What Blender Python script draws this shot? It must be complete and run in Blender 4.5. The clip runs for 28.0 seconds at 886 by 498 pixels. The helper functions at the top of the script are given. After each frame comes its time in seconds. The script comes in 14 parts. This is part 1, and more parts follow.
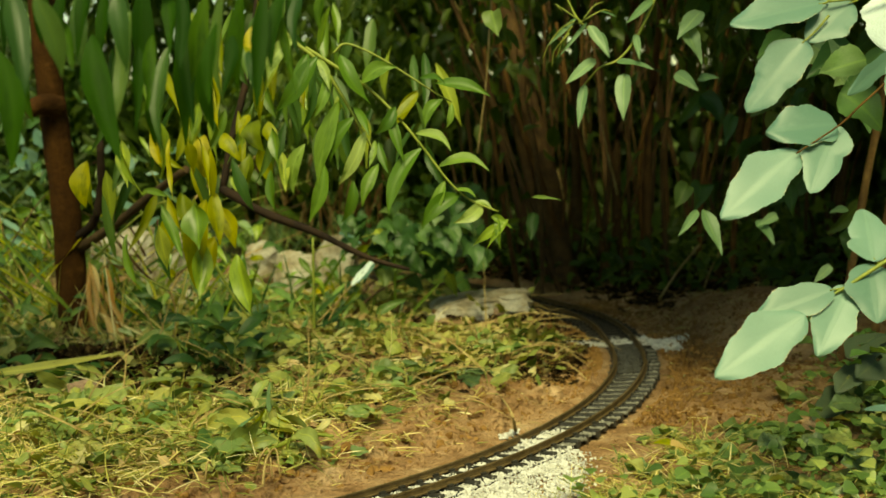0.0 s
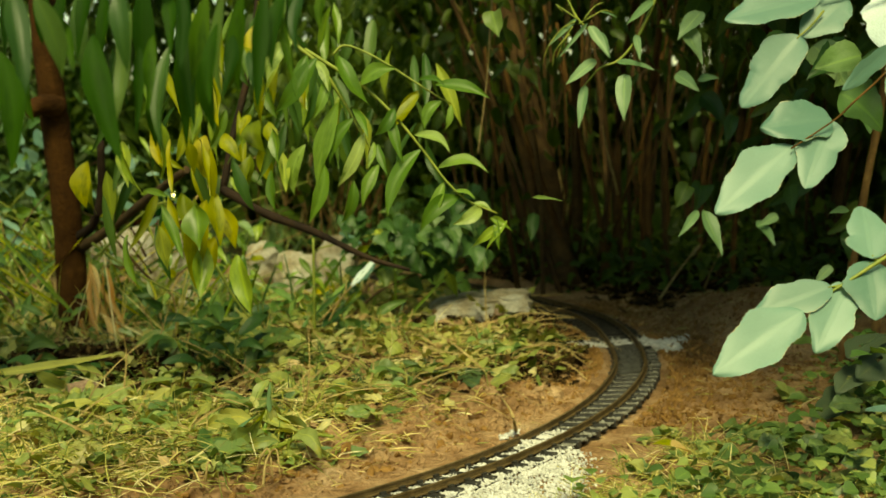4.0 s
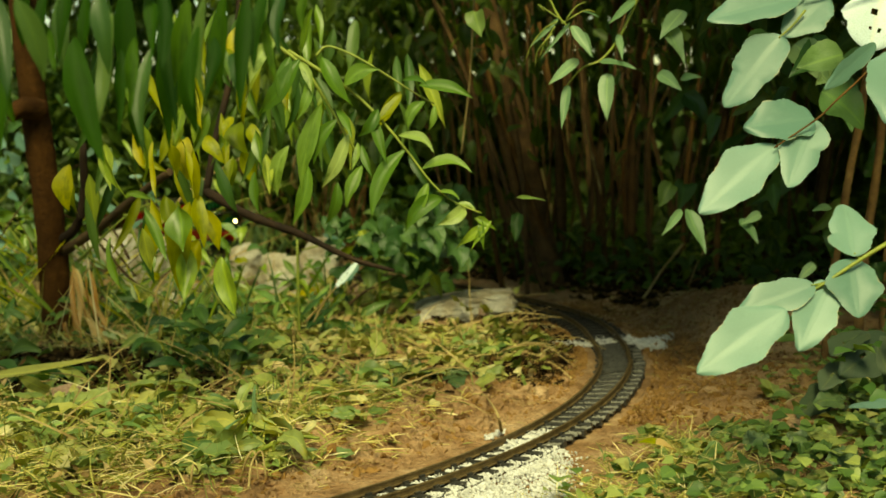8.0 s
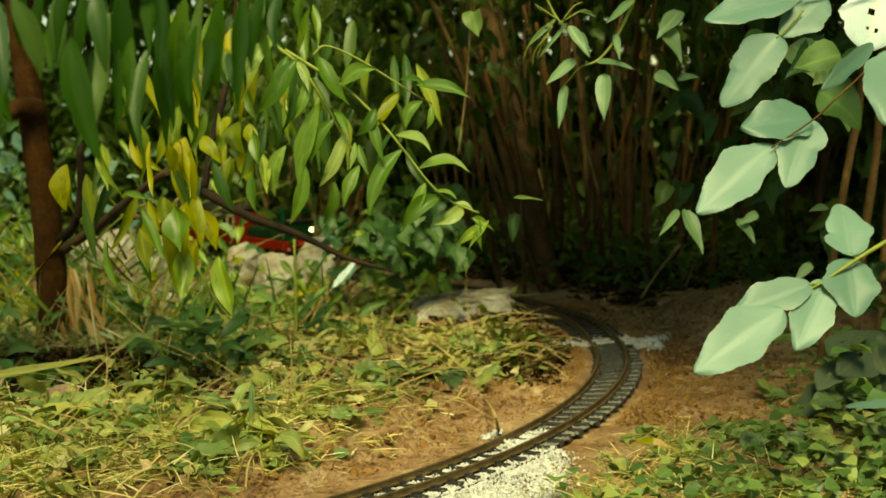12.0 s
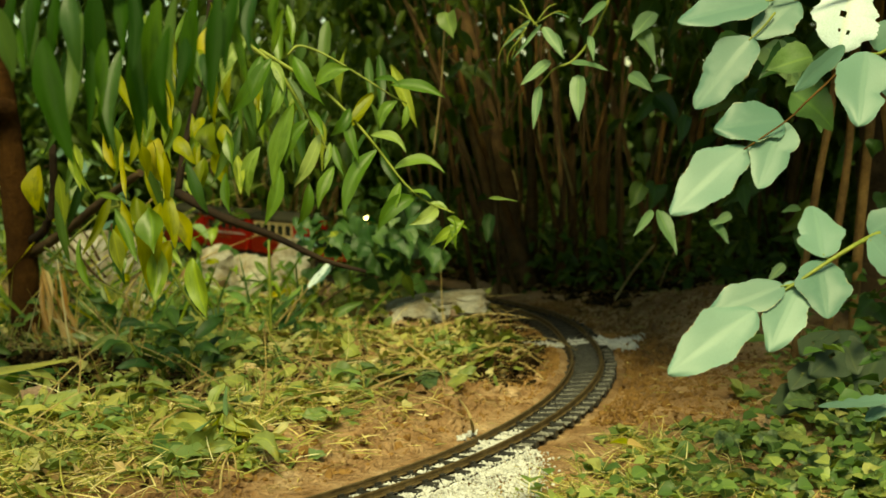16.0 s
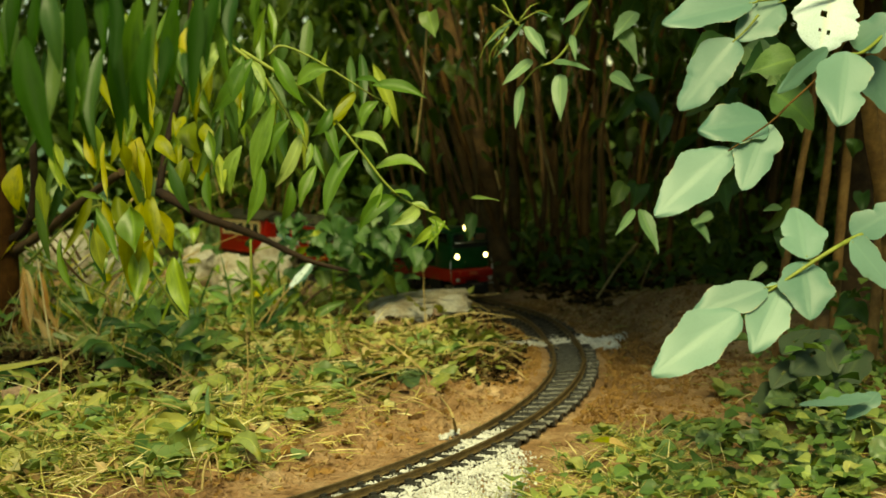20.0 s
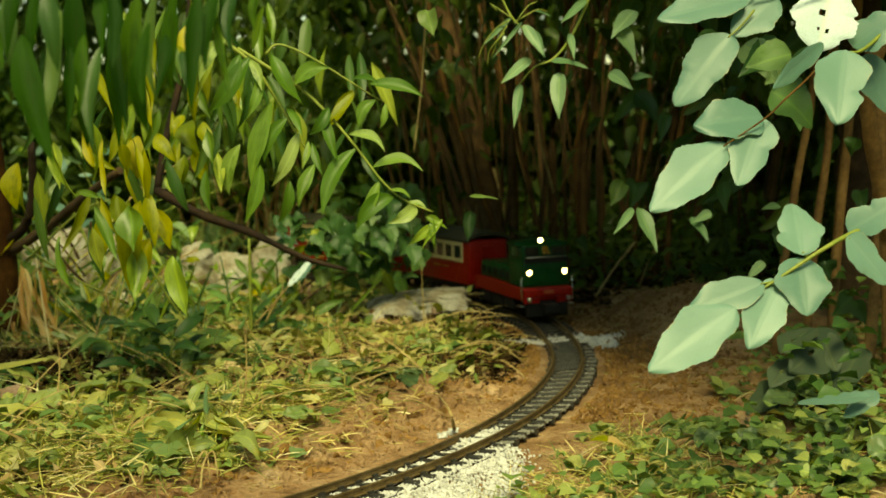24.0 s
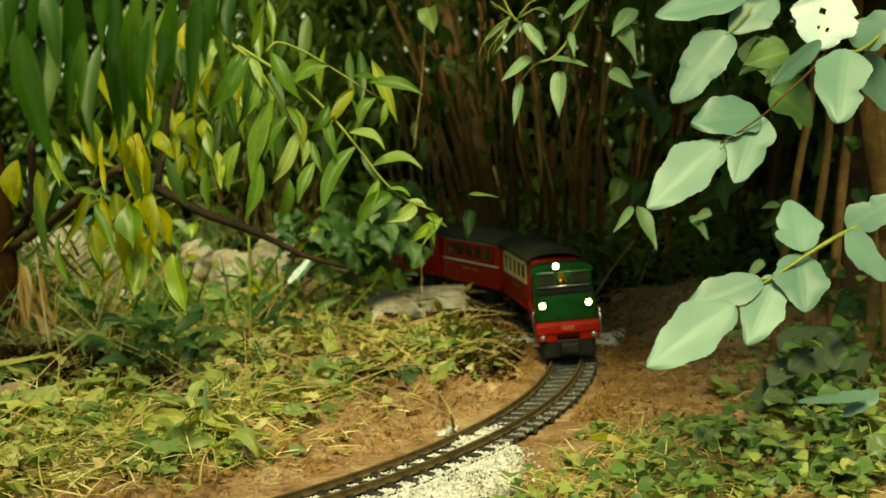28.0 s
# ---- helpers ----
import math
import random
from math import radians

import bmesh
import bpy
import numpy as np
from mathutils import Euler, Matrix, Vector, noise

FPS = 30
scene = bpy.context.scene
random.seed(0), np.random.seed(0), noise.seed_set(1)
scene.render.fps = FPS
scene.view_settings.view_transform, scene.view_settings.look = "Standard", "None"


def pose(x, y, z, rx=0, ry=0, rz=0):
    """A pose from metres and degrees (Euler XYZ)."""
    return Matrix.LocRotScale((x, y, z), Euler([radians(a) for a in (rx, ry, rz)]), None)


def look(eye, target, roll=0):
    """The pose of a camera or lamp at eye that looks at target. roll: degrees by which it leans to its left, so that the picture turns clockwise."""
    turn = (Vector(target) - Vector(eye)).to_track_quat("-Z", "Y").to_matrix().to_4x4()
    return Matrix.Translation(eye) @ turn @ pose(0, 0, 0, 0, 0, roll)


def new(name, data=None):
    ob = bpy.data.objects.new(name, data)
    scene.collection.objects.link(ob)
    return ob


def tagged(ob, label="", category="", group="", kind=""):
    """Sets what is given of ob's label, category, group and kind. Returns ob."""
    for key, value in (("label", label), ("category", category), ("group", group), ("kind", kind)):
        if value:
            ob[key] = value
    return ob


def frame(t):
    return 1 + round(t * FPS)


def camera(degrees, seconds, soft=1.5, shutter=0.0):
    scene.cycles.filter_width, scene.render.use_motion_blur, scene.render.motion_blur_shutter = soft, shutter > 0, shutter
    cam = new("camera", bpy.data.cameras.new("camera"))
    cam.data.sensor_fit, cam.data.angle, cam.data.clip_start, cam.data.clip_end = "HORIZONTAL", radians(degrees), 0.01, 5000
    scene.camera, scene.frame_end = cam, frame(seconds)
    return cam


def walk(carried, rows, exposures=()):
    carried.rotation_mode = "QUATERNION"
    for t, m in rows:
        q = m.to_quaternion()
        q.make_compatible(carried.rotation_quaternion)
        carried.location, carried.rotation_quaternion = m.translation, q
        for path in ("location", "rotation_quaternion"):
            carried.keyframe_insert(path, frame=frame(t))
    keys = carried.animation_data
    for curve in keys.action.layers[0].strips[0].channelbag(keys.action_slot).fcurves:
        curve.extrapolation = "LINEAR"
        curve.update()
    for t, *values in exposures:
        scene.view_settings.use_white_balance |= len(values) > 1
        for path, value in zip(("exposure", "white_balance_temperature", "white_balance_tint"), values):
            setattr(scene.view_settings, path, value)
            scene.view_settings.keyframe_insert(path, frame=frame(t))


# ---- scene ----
cam = camera(37.52, 28.0, soft=1.6)
# the lens is focused on the nearer branches
cam.data.dof.use_dof, cam.data.dof.focus_distance, cam.data.dof.aperture_fstop = True, 1.42, 8.5
EYE = (0.0, 0.0, 0.409)
# seconds, tilt, lean and heading of the panning tripod head
PAN = [
    (0, 83.795, 1.838, -0.200),
    (0.5, 83.793, 1.832, -0.193),
    (1, 83.793, 1.828, -0.189),
    (1.5, 83.793, 1.832, -0.187),
    (2, 83.793, 1.831, -0.184),
    (2.5, 83.793, 1.837, -0.179),
    (3, 83.799, 1.828, -0.178),
    (3.5, 83.802, 1.819, -0.176),
    (5.5, 83.844, 1.826, -0.192),
    (6, 83.831, 1.831, -0.184),
    (6.5, 83.899, 1.850, -0.205),
    (7, 83.885, 2.007, -0.254),
    (7.2, 83.885, 2.007, -0.254),
    (7.3, 83.838, 2.183, -0.919),
    (7.5, 83.838, 2.183, -0.919),
    (8, 83.807, 2.172, -0.919),
    (8.5, 83.818, 2.218, -0.938),
    (9, 83.779, 2.183, -0.953),
    (9.5, 83.802, 2.163, -0.969),
    (10, 83.802, 2.163, -0.969),
    (10.5, 83.799, 2.169, -0.973),
    (11, 83.790, 2.184, -0.993),
    (11.5, 83.780, 2.209, -1.010),
    (12, 83.802, 2.149, -1.038),
    (12.5, 83.798, 2.142, -1.082),
    (14.5, 83.807, 2.137, -2.117),
    (15, 83.801, 2.112, -2.116),
    (15.5, 83.782, 2.085, -2.116),
    (16, 83.803, 2.095, -2.150),
    (16.5, 83.796, 2.111, -2.156),
    (17, 83.798, 2.087, -2.185),
    (17.5, 83.808, 2.108, -2.192),
    (18, 83.802, 2.105, -2.245),
    (18.1, 83.802, 2.105, -2.245),
    (18.4, 83.741, 2.032, -2.937),
    (18.5, 83.741, 2.032, -2.937),
    (19, 83.745, 2.067, -2.937),
    (19.5, 83.742, 2.042, -2.929),
    (20, 83.742, 2.042, -2.929),
    (20.5, 83.738, 2.085, -2.947),
    (21, 83.728, 2.070, -2.955),
    (21.5, 83.722, 2.087, -2.981),
    (23.5, 83.686, 2.059, -3.000),
    (24, 83.678, 2.042, -2.993),
    (24.5, 83.674, 2.048, -2.997),
    (25, 83.674, 2.052, -3.006),
    (25.5, 83.670, 2.045, -3.005),
    (26, 83.670, 2.067, -3.013),
    (26.5, 83.666, 2.032, -3.014),
    (27, 83.647, 2.040, -3.019),
    (27.5, 83.666, 2.023, -3.026),
    (28, 83.586, 1.901, -2.991),
]
walk(cam, [(t, pose(*EYE, rx, ry, rz)) for t, rx, ry, rz in PAN], exposures=[(0, -0.3, 12000, -22), (28, -0.26, 12000, -22)])

# ---- light ----
world = bpy.data.worlds.new("sky")
scene.world = world
world.use_nodes = True
SUN_EL, SUN_AZ = radians(64), radians(180)
sky = world.node_tree.nodes.new("ShaderNodeTexSky")
sky.sky_type, sky.sun_disc, sky.sun_elevation, sky.sun_rotation = "NISHITA", False, SUN_EL, SUN_AZ
back = world.node_tree.nodes["Background"]
back.inputs["Strength"].default_value = 0.215
world.node_tree.links.new(sky.outputs[0], back.inputs["Color"])
sun = new("sun", bpy.data.lights.new("sun", "SUN"))
sun.data.energy, sun.data.angle, sun.data.color = 6.2, radians(25), (1.0, 0.93, 0.78)
sun.matrix_world = look((math.sin(SUN_AZ) * math.cos(SUN_EL) * 9, math.cos(SUN_AZ) * math.cos(SUN_EL) * 9, math.sin(SUN_EL) * 9), (0, 2, 0))


# ---- materials ----
def nodes_of(name):
    m = bpy.data.materials.new(name)
    m.use_nodes = True
    nt = m.node_tree
    return m, nt, nt.nodes["Principled BSDF"]


def add(nt, kind, **settings):
    n = nt.nodes.new(kind)
    for k, v in settings.items():
        n.inputs[k].default_value = v
    return n


def ramp(nt, fac, stops):
    n = nt.nodes.new("ShaderNodeValToRGB")
    while len(n.color_ramp.elements) < len(stops):
        n.color_ramp.elements.new(0.5)
    for e, (at, c) in zip(n.color_ramp.elements, stops):
        e.position, e.color = at, (*c, 1)
    nt.links.new(fac, n.inputs[0])
    return n.outputs[0]


def mix(nt, fac, a, b, mode="MIX"):
    n = nt.nodes.new("ShaderNodeMix")
    n.data_type, n.blend_type = "RGBA", mode
    for sock, v in ((n.inputs[0], fac), (n.inputs[6], a), (n.inputs[7], b)):
        if isinstance(v, (int, float)):
            sock.default_value = v
        elif isinstance(v, tuple):
            sock.default_value = (*v, 1)
        else:
            nt.links.new(v, sock)
    return n.outputs[2]


def noise_of(nt, scale, detail=6.0, coords="Object", rough=0.6):
    c = nt.nodes.new("ShaderNodeTexCoord")
    n = add(nt, "ShaderNodeTexNoise", Scale=scale, Detail=detail, Roughness=rough)
    nt.links.new(c.outputs[coords], n.inputs["Vector"])
    return n.outputs[0]


def bump(nt, bsdf, height, strength, distance):
    b = add(nt, "ShaderNodeBump", Strength=strength, Distance=distance)
    nt.links.new(height, b.inputs["Height"])
    nt.links.new(b.outputs[0], bsdf.inputs["Normal"])


def surface(name, stops, scale, rough=0.8, relief=0.4, depth=0.002, fine=6.0, metal=0.0, spec=0.3, coords="Object"):
    """A surface whose colour wanders at two scales, with fine relief."""
    m, nt, b = nodes_of(name)
    big, small = noise_of(nt, scale, coords=coords), noise_of(nt, scale * fine, coords=coords)
    col = ramp(nt, big, stops)
    grain = ramp(nt, small, [(0.3, (0.72, 0.72, 0.72)), (0.7, (1.15, 1.15, 1.15))])
    nt.links.new(mix(nt, 1.0, col, grain, "MULTIPLY"), b.inputs["Base Color"])
    b.inputs["Roughness"].default_value, b.inputs["Metallic"].default_value = rough, metal
    b.inputs["Specular IOR Level"].default_value = spec
    bump(nt, b, small, relief, depth)
    return m


def leaf_surface(name, stops, joined=False, clear=0.3, rough=0.45, vein=(1.35, 1.3, 1.1), spec=0.35, patches=None, rim=None, mottle=1.0):
    """Leaf: tint by leaf, mottling, pale midrib and side veins, light shining through."""
    m, nt, b = nodes_of(name)
    if joined:
        rnd = nt.nodes.new("ShaderNodeNewGeometry").outputs["Random Per Island"]
    else:
        rnd = nt.nodes.new("ShaderNodeObjectInfo").outputs["Random"]
    col = ramp(nt, rnd, stops)
    if patches:
        col = mix(nt, ramp(nt, noise_of(nt, 2.2, 3.0), [(0.52, (0, 0, 0)), (0.72, (0.85, 0.85, 0.85))]), col, patches)
    mott = ramp(nt, noise_of(nt, 60.0, 4.0), [(0.3, (1 - 0.22 * mottle, 1 - 0.18 * mottle, 1 - 0.25 * mottle)), (0.7, (1 + 0.12 * mottle, 1 + 0.1 * mottle, 1 + 0.1 * mottle))])
    col = mix(nt, 1.0, col, mott, "MULTIPLY")
    uv = nt.nodes.new("ShaderNodeUVMap")
    sep = nt.nodes.new("ShaderNodeSeparateXYZ")
    nt.links.new(uv.outputs[0], sep.inputs[0])
    off = add(nt, "ShaderNodeMath")
    off.operation, off.inputs[1].default_value = "SUBTRACT", 0.5
    nt.links.new(sep.outputs[0], off.inputs[0])
    mag = nt.nodes.new("ShaderNodeMath")
    mag.operation = "ABSOLUTE"
    nt.links.new(off.outputs[0], mag.inputs[0])
    rib = ramp(nt, mag.outputs[0], [(0.02, (1, 1, 1)), (0.06, (0, 0, 0))])
    run = add(nt, "ShaderNodeMath")
    run.operation, run.inputs[1].default_value = "SUBTRACT", 0.0
    nt.links.new(sep.outputs[1], run.inputs[0])
    nt.links.new(mag.outputs[0], run.inputs[1])
    rep = add(nt, "ShaderNodeMath")
    rep.operation, rep.inputs[1].default_value = "MULTIPLY", 62.0
    nt.links.new(run.outputs[0], rep.inputs[0])
    wave = nt.nodes.new("ShaderNodeMath")
    wave.operation = "SINE"
    nt.links.new(rep.outputs[0], wave.inputs[0])
    side = ramp(nt, wave.outputs[0], [(0.8, (0, 0, 0)), (1.0, (0.22, 0.22, 0.22))])
    veins = mix(nt, 1.0, rib, side, "LIGHTEN")
    col = mix(nt, veins, col, mix(nt, 1.0, col, vein, "MULTIPLY"))
    if rim:
        edge = ramp(nt, mag.outputs[0], [(0.47, (0, 0, 0)), (0.5, (0.8, 0.8, 0.8))])
        worn = ramp(nt, noise_of(nt, 9.0, 3.0), [(0.5, (0, 0, 0)), (0.62, (1, 1, 1))])
        col = mix(nt, mix(nt, 1.0, edge, worn, "MULTIPLY"), col, rim)
    nt.links.new(col, b.inputs["Base Color"])
    b.inputs["Roughness"].default_value, b.inputs["Specular IOR Level"].default_value = rough, spec
    bump(nt, b, veins, 0.2, 0.0004)
    tr = nt.nodes.new("ShaderNodeBsdfTranslucent")
    nt.links.new(mix(nt, 1.0, col, (1.25, 1.2, 0.55), "MULTIPLY"), tr.inputs["Color"])
    sh = add(nt, "ShaderNodeMixShader")
    sh.inputs[0].default_value = clear
    nt.links.new(b.outputs[0], sh.inputs[1])
    nt.links.new(tr.outputs[0], sh.inputs[2])
    nt.links.new(sh.outputs[0], nt.nodes["Material Output"].inputs["Surface"])
    return m


def plain(name, c, rough=0.5, metal=0.0, wear=0.12, scale=90.0):
    """Paint or plastic with faint dust and scuffs."""
    m, nt, b = nodes_of(name)
    n = noise_of(nt, scale)
    lo = tuple(max(0, v * (1 - wear)) for v in c)
    hi = tuple(v * (1 + wear) + 0.006 for v in c)
    nt.links.new(ramp(nt, n, [(0.35, lo), (0.7, hi)]), b.inputs["Base Color"])
    r = ramp(nt, n, [(0.3, (rough * 0.8,) * 3), (0.7, (min(1, rough * 1.2),) * 3)])
    nt.links.new(r, b.inputs["Roughness"])
    b.inputs["Metallic"].default_value = metal
    b.inputs["Specular IOR Level"].default_value = 0.25
    return m


def glow(name, c, strength):
    m, nt, b = nodes_of(name)
    b.inputs["Base Color"].default_value = (0.9, 0.85, 0.7, 1)
    b.inputs["Emission Color"].default_value, b.inputs["Emission Strength"].default_value = (*c, 1), strength
    return m


SOIL = surface("soil", [(0.25, (0.16, 0.082, 0.034)), (0.45, (0.38, 0.22, 0.115)), (0.6, (0.52, 0.335, 0.19)), (0.75, (0.65, 0.47, 0.31))], 17.0, 0.95, 1.0, 0.014, 7.0, spec=0.1)
# the bare soil of the railway passes into meadow about two metres off
MEADOW_SOIL = surface("soil_and_meadow", [(0.25, (0.16, 0.082, 0.034)), (0.45, (0.38, 0.22, 0.115)), (0.6, (0.52, 0.335, 0.19)), (0.75, (0.65, 0.47, 0.31))], 17.0, 0.95, 1.0, 0.014, 7.0, spec=0.1)
nt_m = MEADOW_SOIL.node_tree
b_m = nt_m.nodes["Principled BSDF"]
far_m = nt_m.nodes.new("ShaderNodeVectorMath")
far_m.operation, far_m.inputs[1].default_value = "DISTANCE", (0.0, 2.2, 0.0)
nt_m.links.new(nt_m.nodes.new("ShaderNodeTexCoord").outputs["Object"], far_m.inputs[0])
wob_m = add(nt_m, "ShaderNodeMath")
wob_m.operation = "ADD"
nt_m.links.new(far_m.outputs["Value"], wob_m.inputs[0])
nt_m.links.new(noise_of(nt_m, 3.0), wob_m.inputs[1])
div_m = add(nt_m, "ShaderNodeMath")
div_m.operation, div_m.inputs[1].default_value = "MULTIPLY", 0.25
nt_m.links.new(wob_m.outputs[0], div_m.inputs[0])
meadow = ramp(nt_m, noise_of(nt_m, 1.3), [(0.3, (0.045, 0.075, 0.016)), (0.7, (0.1, 0.135, 0.03))])
soil_link = b_m.inputs["Base Color"].links[0].from_socket
nt_m.links.new(mix(nt_m, ramp(nt_m, div_m.outputs[0], [(0.47, (0, 0, 0)), (0.58, (1, 1, 1))]), soil_link, meadow), b_m.inputs["Base Color"])
ROCK = surface("limestone", [(0.28, (0.14, 0.11, 0.07)), (0.42, (0.34, 0.29, 0.21)), (0.55, (0.46, 0.43, 0.36)), (0.75, (0.55, 0.53, 0.47))], 22.0, 0.9, 0.8, 0.004, 7.0, spec=0.2)
PINKROCK = surface("pink_stone", [(0.25, (0.16, 0.09, 0.06)), (0.6, (0.36, 0.25, 0.18))], 30.0, 0.9, 0.8, 0.004, 6.0)
GRAVEL = surface("white_gravel", [(0.2, (0.35, 0.345, 0.32)), (0.5, (0.6, 0.59, 0.56)), (0.8, (0.76, 0.75, 0.73))], 60.0, 0.85, 0.4, 0.002)
GREY_SAND = surface("grey_ballast", [(0.25, (0.035, 0.034, 0.03)), (0.6, (0.085, 0.083, 0.074)), (0.85, (0.15, 0.147, 0.13))], 70.0, 0.9, 0.8, 0.002)
BARK = surface("brown_bark", [(0.25, (0.028, 0.011, 0.003)), (0.6, (0.072, 0.030, 0.008)), (0.85, (0.15, 0.068, 0.021))], 26.0, 0.85, 0.9, 0.004, spec=0.1)
# dead leaves coloured near black to stand for shade on the ground
SHADEMOULD = leaf_surface("leaf_mould", [(0.0, (0.012, 0.007, 0.002)), (0.5, (0.03, 0.017, 0.006)), (0.85, (0.065, 0.036, 0.013)), (1.0, (0.15, 0.09, 0.035))], joined=True, clear=0.05, rough=0.9, spec=0.1)
DARKBARK = surface("dark_bark", [(0.25, (0.03, 0.017, 0.009)), (0.6, (0.09, 0.052, 0.024)), (0.85, (0.16, 0.10, 0.05))], 30.0, 0.85, 0.7, 0.003)
TANBARK = surface("tan_stem_bark", [(0.25, (0.1, 0.05, 0.018)), (0.6, (0.27, 0.15, 0.055)), (0.85, (0.38, 0.25, 0.11))], 26.0, 0.8, 0.6, 0.002)
GREENSTEM = surface("green_stem", [(0.3, (0.13, 0.18, 0.03)), (0.7, (0.3, 0.33, 0.07))], 40.0, 0.5, 0.2, 0.001)
STRAW = surface("dry_straw", [(0.3, (0.22, 0.14, 0.05)), (0.7, (0.5, 0.38, 0.17))], 40.0, 0.8, 0.3, 0.001)
RAIL = surface("weathered_brass", [(0.3, (0.085, 0.056, 0.026)), (0.7, (0.2, 0.14, 0.07))], 60.0, 0.5, 0.2, 0.0005, metal=0.35)
SLEEPER = surface("weathered_black_plastic", [(0.3, (0.014, 0.013, 0.011)), (0.7, (0.045, 0.042, 0.037))], 80.0, 0.4, 0.3, 0.0006, spec=0.5)
PALEGRIT = surface("pale_grit", [(0.3, (0.13, 0.125, 0.107)), (0.7, (0.29, 0.28, 0.245))], 80.0, 0.9, 0.6, 0.001)
# darker soil tone, standing in for shade round the bend
SHADESOIL = surface("shade_soil", [(0.3, (0.14, 0.068, 0.021)), (0.7, (0.37, 0.205, 0.078))], 30.0, 0.95, 0.8, 0.003, spec=0.1)
BLACKISHBARK = surface("blackish_bark", [(0.3, (0.012, 0.006, 0.003)), (0.7, (0.04, 0.02, 0.009))], 26.0, 0.8, 0.8, 0.003)
BUSHBARK = surface("reddish_dark_bark", [(0.25, (0.042, 0.022, 0.008)), (0.6, (0.12, 0.067, 0.025)), (0.85, (0.22, 0.132, 0.055))], 30.0, 0.85, 0.7, 0.003)
WILLOW = leaf_surface("willow_leaf", [(0.0, (0.08, 0.15, 0.02)), (0.5, (0.16, 0.27, 0.035)), (0.85, (0.27, 0.37, 0.05)), (1.0, (0.38, 0.43, 0.08))], clear=0.35, rough=0.38, spec=0.55, patches=(0.09, 0.17, 0.022))
SPRAY = leaf_surface("spray_leaf", [(0.0, (0.055, 0.13, 0.015)), (0.35, (0.12, 0.235, 0.03)), (0.7, (0.21, 0.33, 0.065)), (1.0, (0.37, 0.46, 0.16))], patches=(0.085, 0.16, 0.015), clear=0.4, rough=0.42, spec=0.4, vein=(1.2, 1.18, 1.1))
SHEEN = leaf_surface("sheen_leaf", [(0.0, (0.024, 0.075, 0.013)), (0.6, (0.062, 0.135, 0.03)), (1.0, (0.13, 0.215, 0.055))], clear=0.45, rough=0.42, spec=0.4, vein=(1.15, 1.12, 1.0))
# darker copy of the willow leaf, with shade in its colour
SHADE = leaf_surface("shaded_willow_leaf", [(0.0, (0.014, 0.053, 0.005)), (0.6, (0.03, 0.092, 0.007)), (1.0, (0.072, 0.15, 0.013))], clear=0.5, rough=0.6, spec=0.12, vein=(1.15, 1.12, 1.0), patches=(0.02, 0.06, 0.006))
YELLOW = leaf_surface("yellowing_leaf", [(0.0, (0.14, 0.2, 0.02)), (0.5, (0.3, 0.32, 0.025)), (0.85, (0.45, 0.42, 0.03)), (1.0, (0.55, 0.46, 0.05))], clear=0.45, vein=(1.2, 1.15, 1.0), patches=(0.16, 0.2, 0.02))
DRYLEAF = leaf_surface("dry_orange_leaf", [(0.0, (0.3, 0.13, 0.03)), (0.5, (0.5, 0.27, 0.08)), (1.0, (0.7, 0.54, 0.28))], clear=0.3)
PALE = leaf_surface("pale_leaf", [(0.0, (0.085, 0.182, 0.14)), (0.6, (0.12, 0.228, 0.18)), (1.0, (0.17, 0.295, 0.24))], clear=0.16, rough=0.4, vein=(1.08, 1.06, 1.04), patches=(0.145, 0.26, 0.208), rim=(0.40, 0.33, 0.18), mottle=0.35)
LIGHTTIP = leaf_surface("tip_leaf", [(0.0, (0.09, 0.18, 0.085)), (0.6, (0.15, 0.26, 0.135)), (1.0, (0.24, 0.36, 0.21))], clear=0.3)
STEMBARK = surface("brown_stem_bark", [(0.25, (0.05, 0.024, 0.008)), (0.6, (0.135, 0.07, 0.024)), (0.85, (0.24, 0.14, 0.055))], 26.0, 0.85, 0.6, 0.002, spec=0.1)
WHITISH = leaf_surface("bleached_leaf", [(0.0, (0.60, 0.72, 0.76)), (1.0, (0.64, 0.75, 0.8))], clear=0.15, vein=(1.05, 0.98, 0.9))
MIDGREEN = leaf_surface("mid_leaf", [(0.0, (0.03, 0.085, 0.025)), (0.5, (0.07, 0.15, 0.05)), (0.85, (0.13, 0.225, 0.085)), (1.0, (0.23, 0.32, 0.17))], clear=0.25, patches=(0.06, 0.13, 0.03))
BUSH = leaf_surface("bush_leaf", [(0.0, (0.035, 0.075, 0.012)), (0.6, (0.075, 0.135, 0.022)), (1.0, (0.15, 0.22, 0.04))], joined=True, clear=0.45)
UNDER = leaf_surface("undergrowth_leaf", [(0.0, (0.05, 0.11, 0.03)), (0.45, (0.12, 0.24, 0.06)), (0.8, (0.24, 0.36, 0.1)), (1.0, (0.42, 0.5, 0.3))], joined=True, clear=0.3)
CUTLEAF = leaf_surface("wilted_leaf", [(0.0, (0.12, 0.18, 0.05)), (0.3, (0.27, 0.31, 0.09)), (0.55, (0.34, 0.36, 0.11)), (0.85, (0.42, 0.39, 0.14)), (1.0, (0.52, 0.47, 0.25))], joined=True, clear=0.25)
LITDARK = leaf_surface("dark_weed_leaf", [(0.0, (0.025, 0.07, 0.022)), (0.6, (0.06, 0.135, 0.032)), (1.0, (0.15, 0.21, 0.055))], clear=0.3)
LITLEAF = leaf_surface("edge_leaf", [(0.0, (0.05, 0.12, 0.03)), (0.6, (0.1, 0.2, 0.06)), (1.0, (0.18, 0.28, 0.08))], joined=True, clear=0.3)
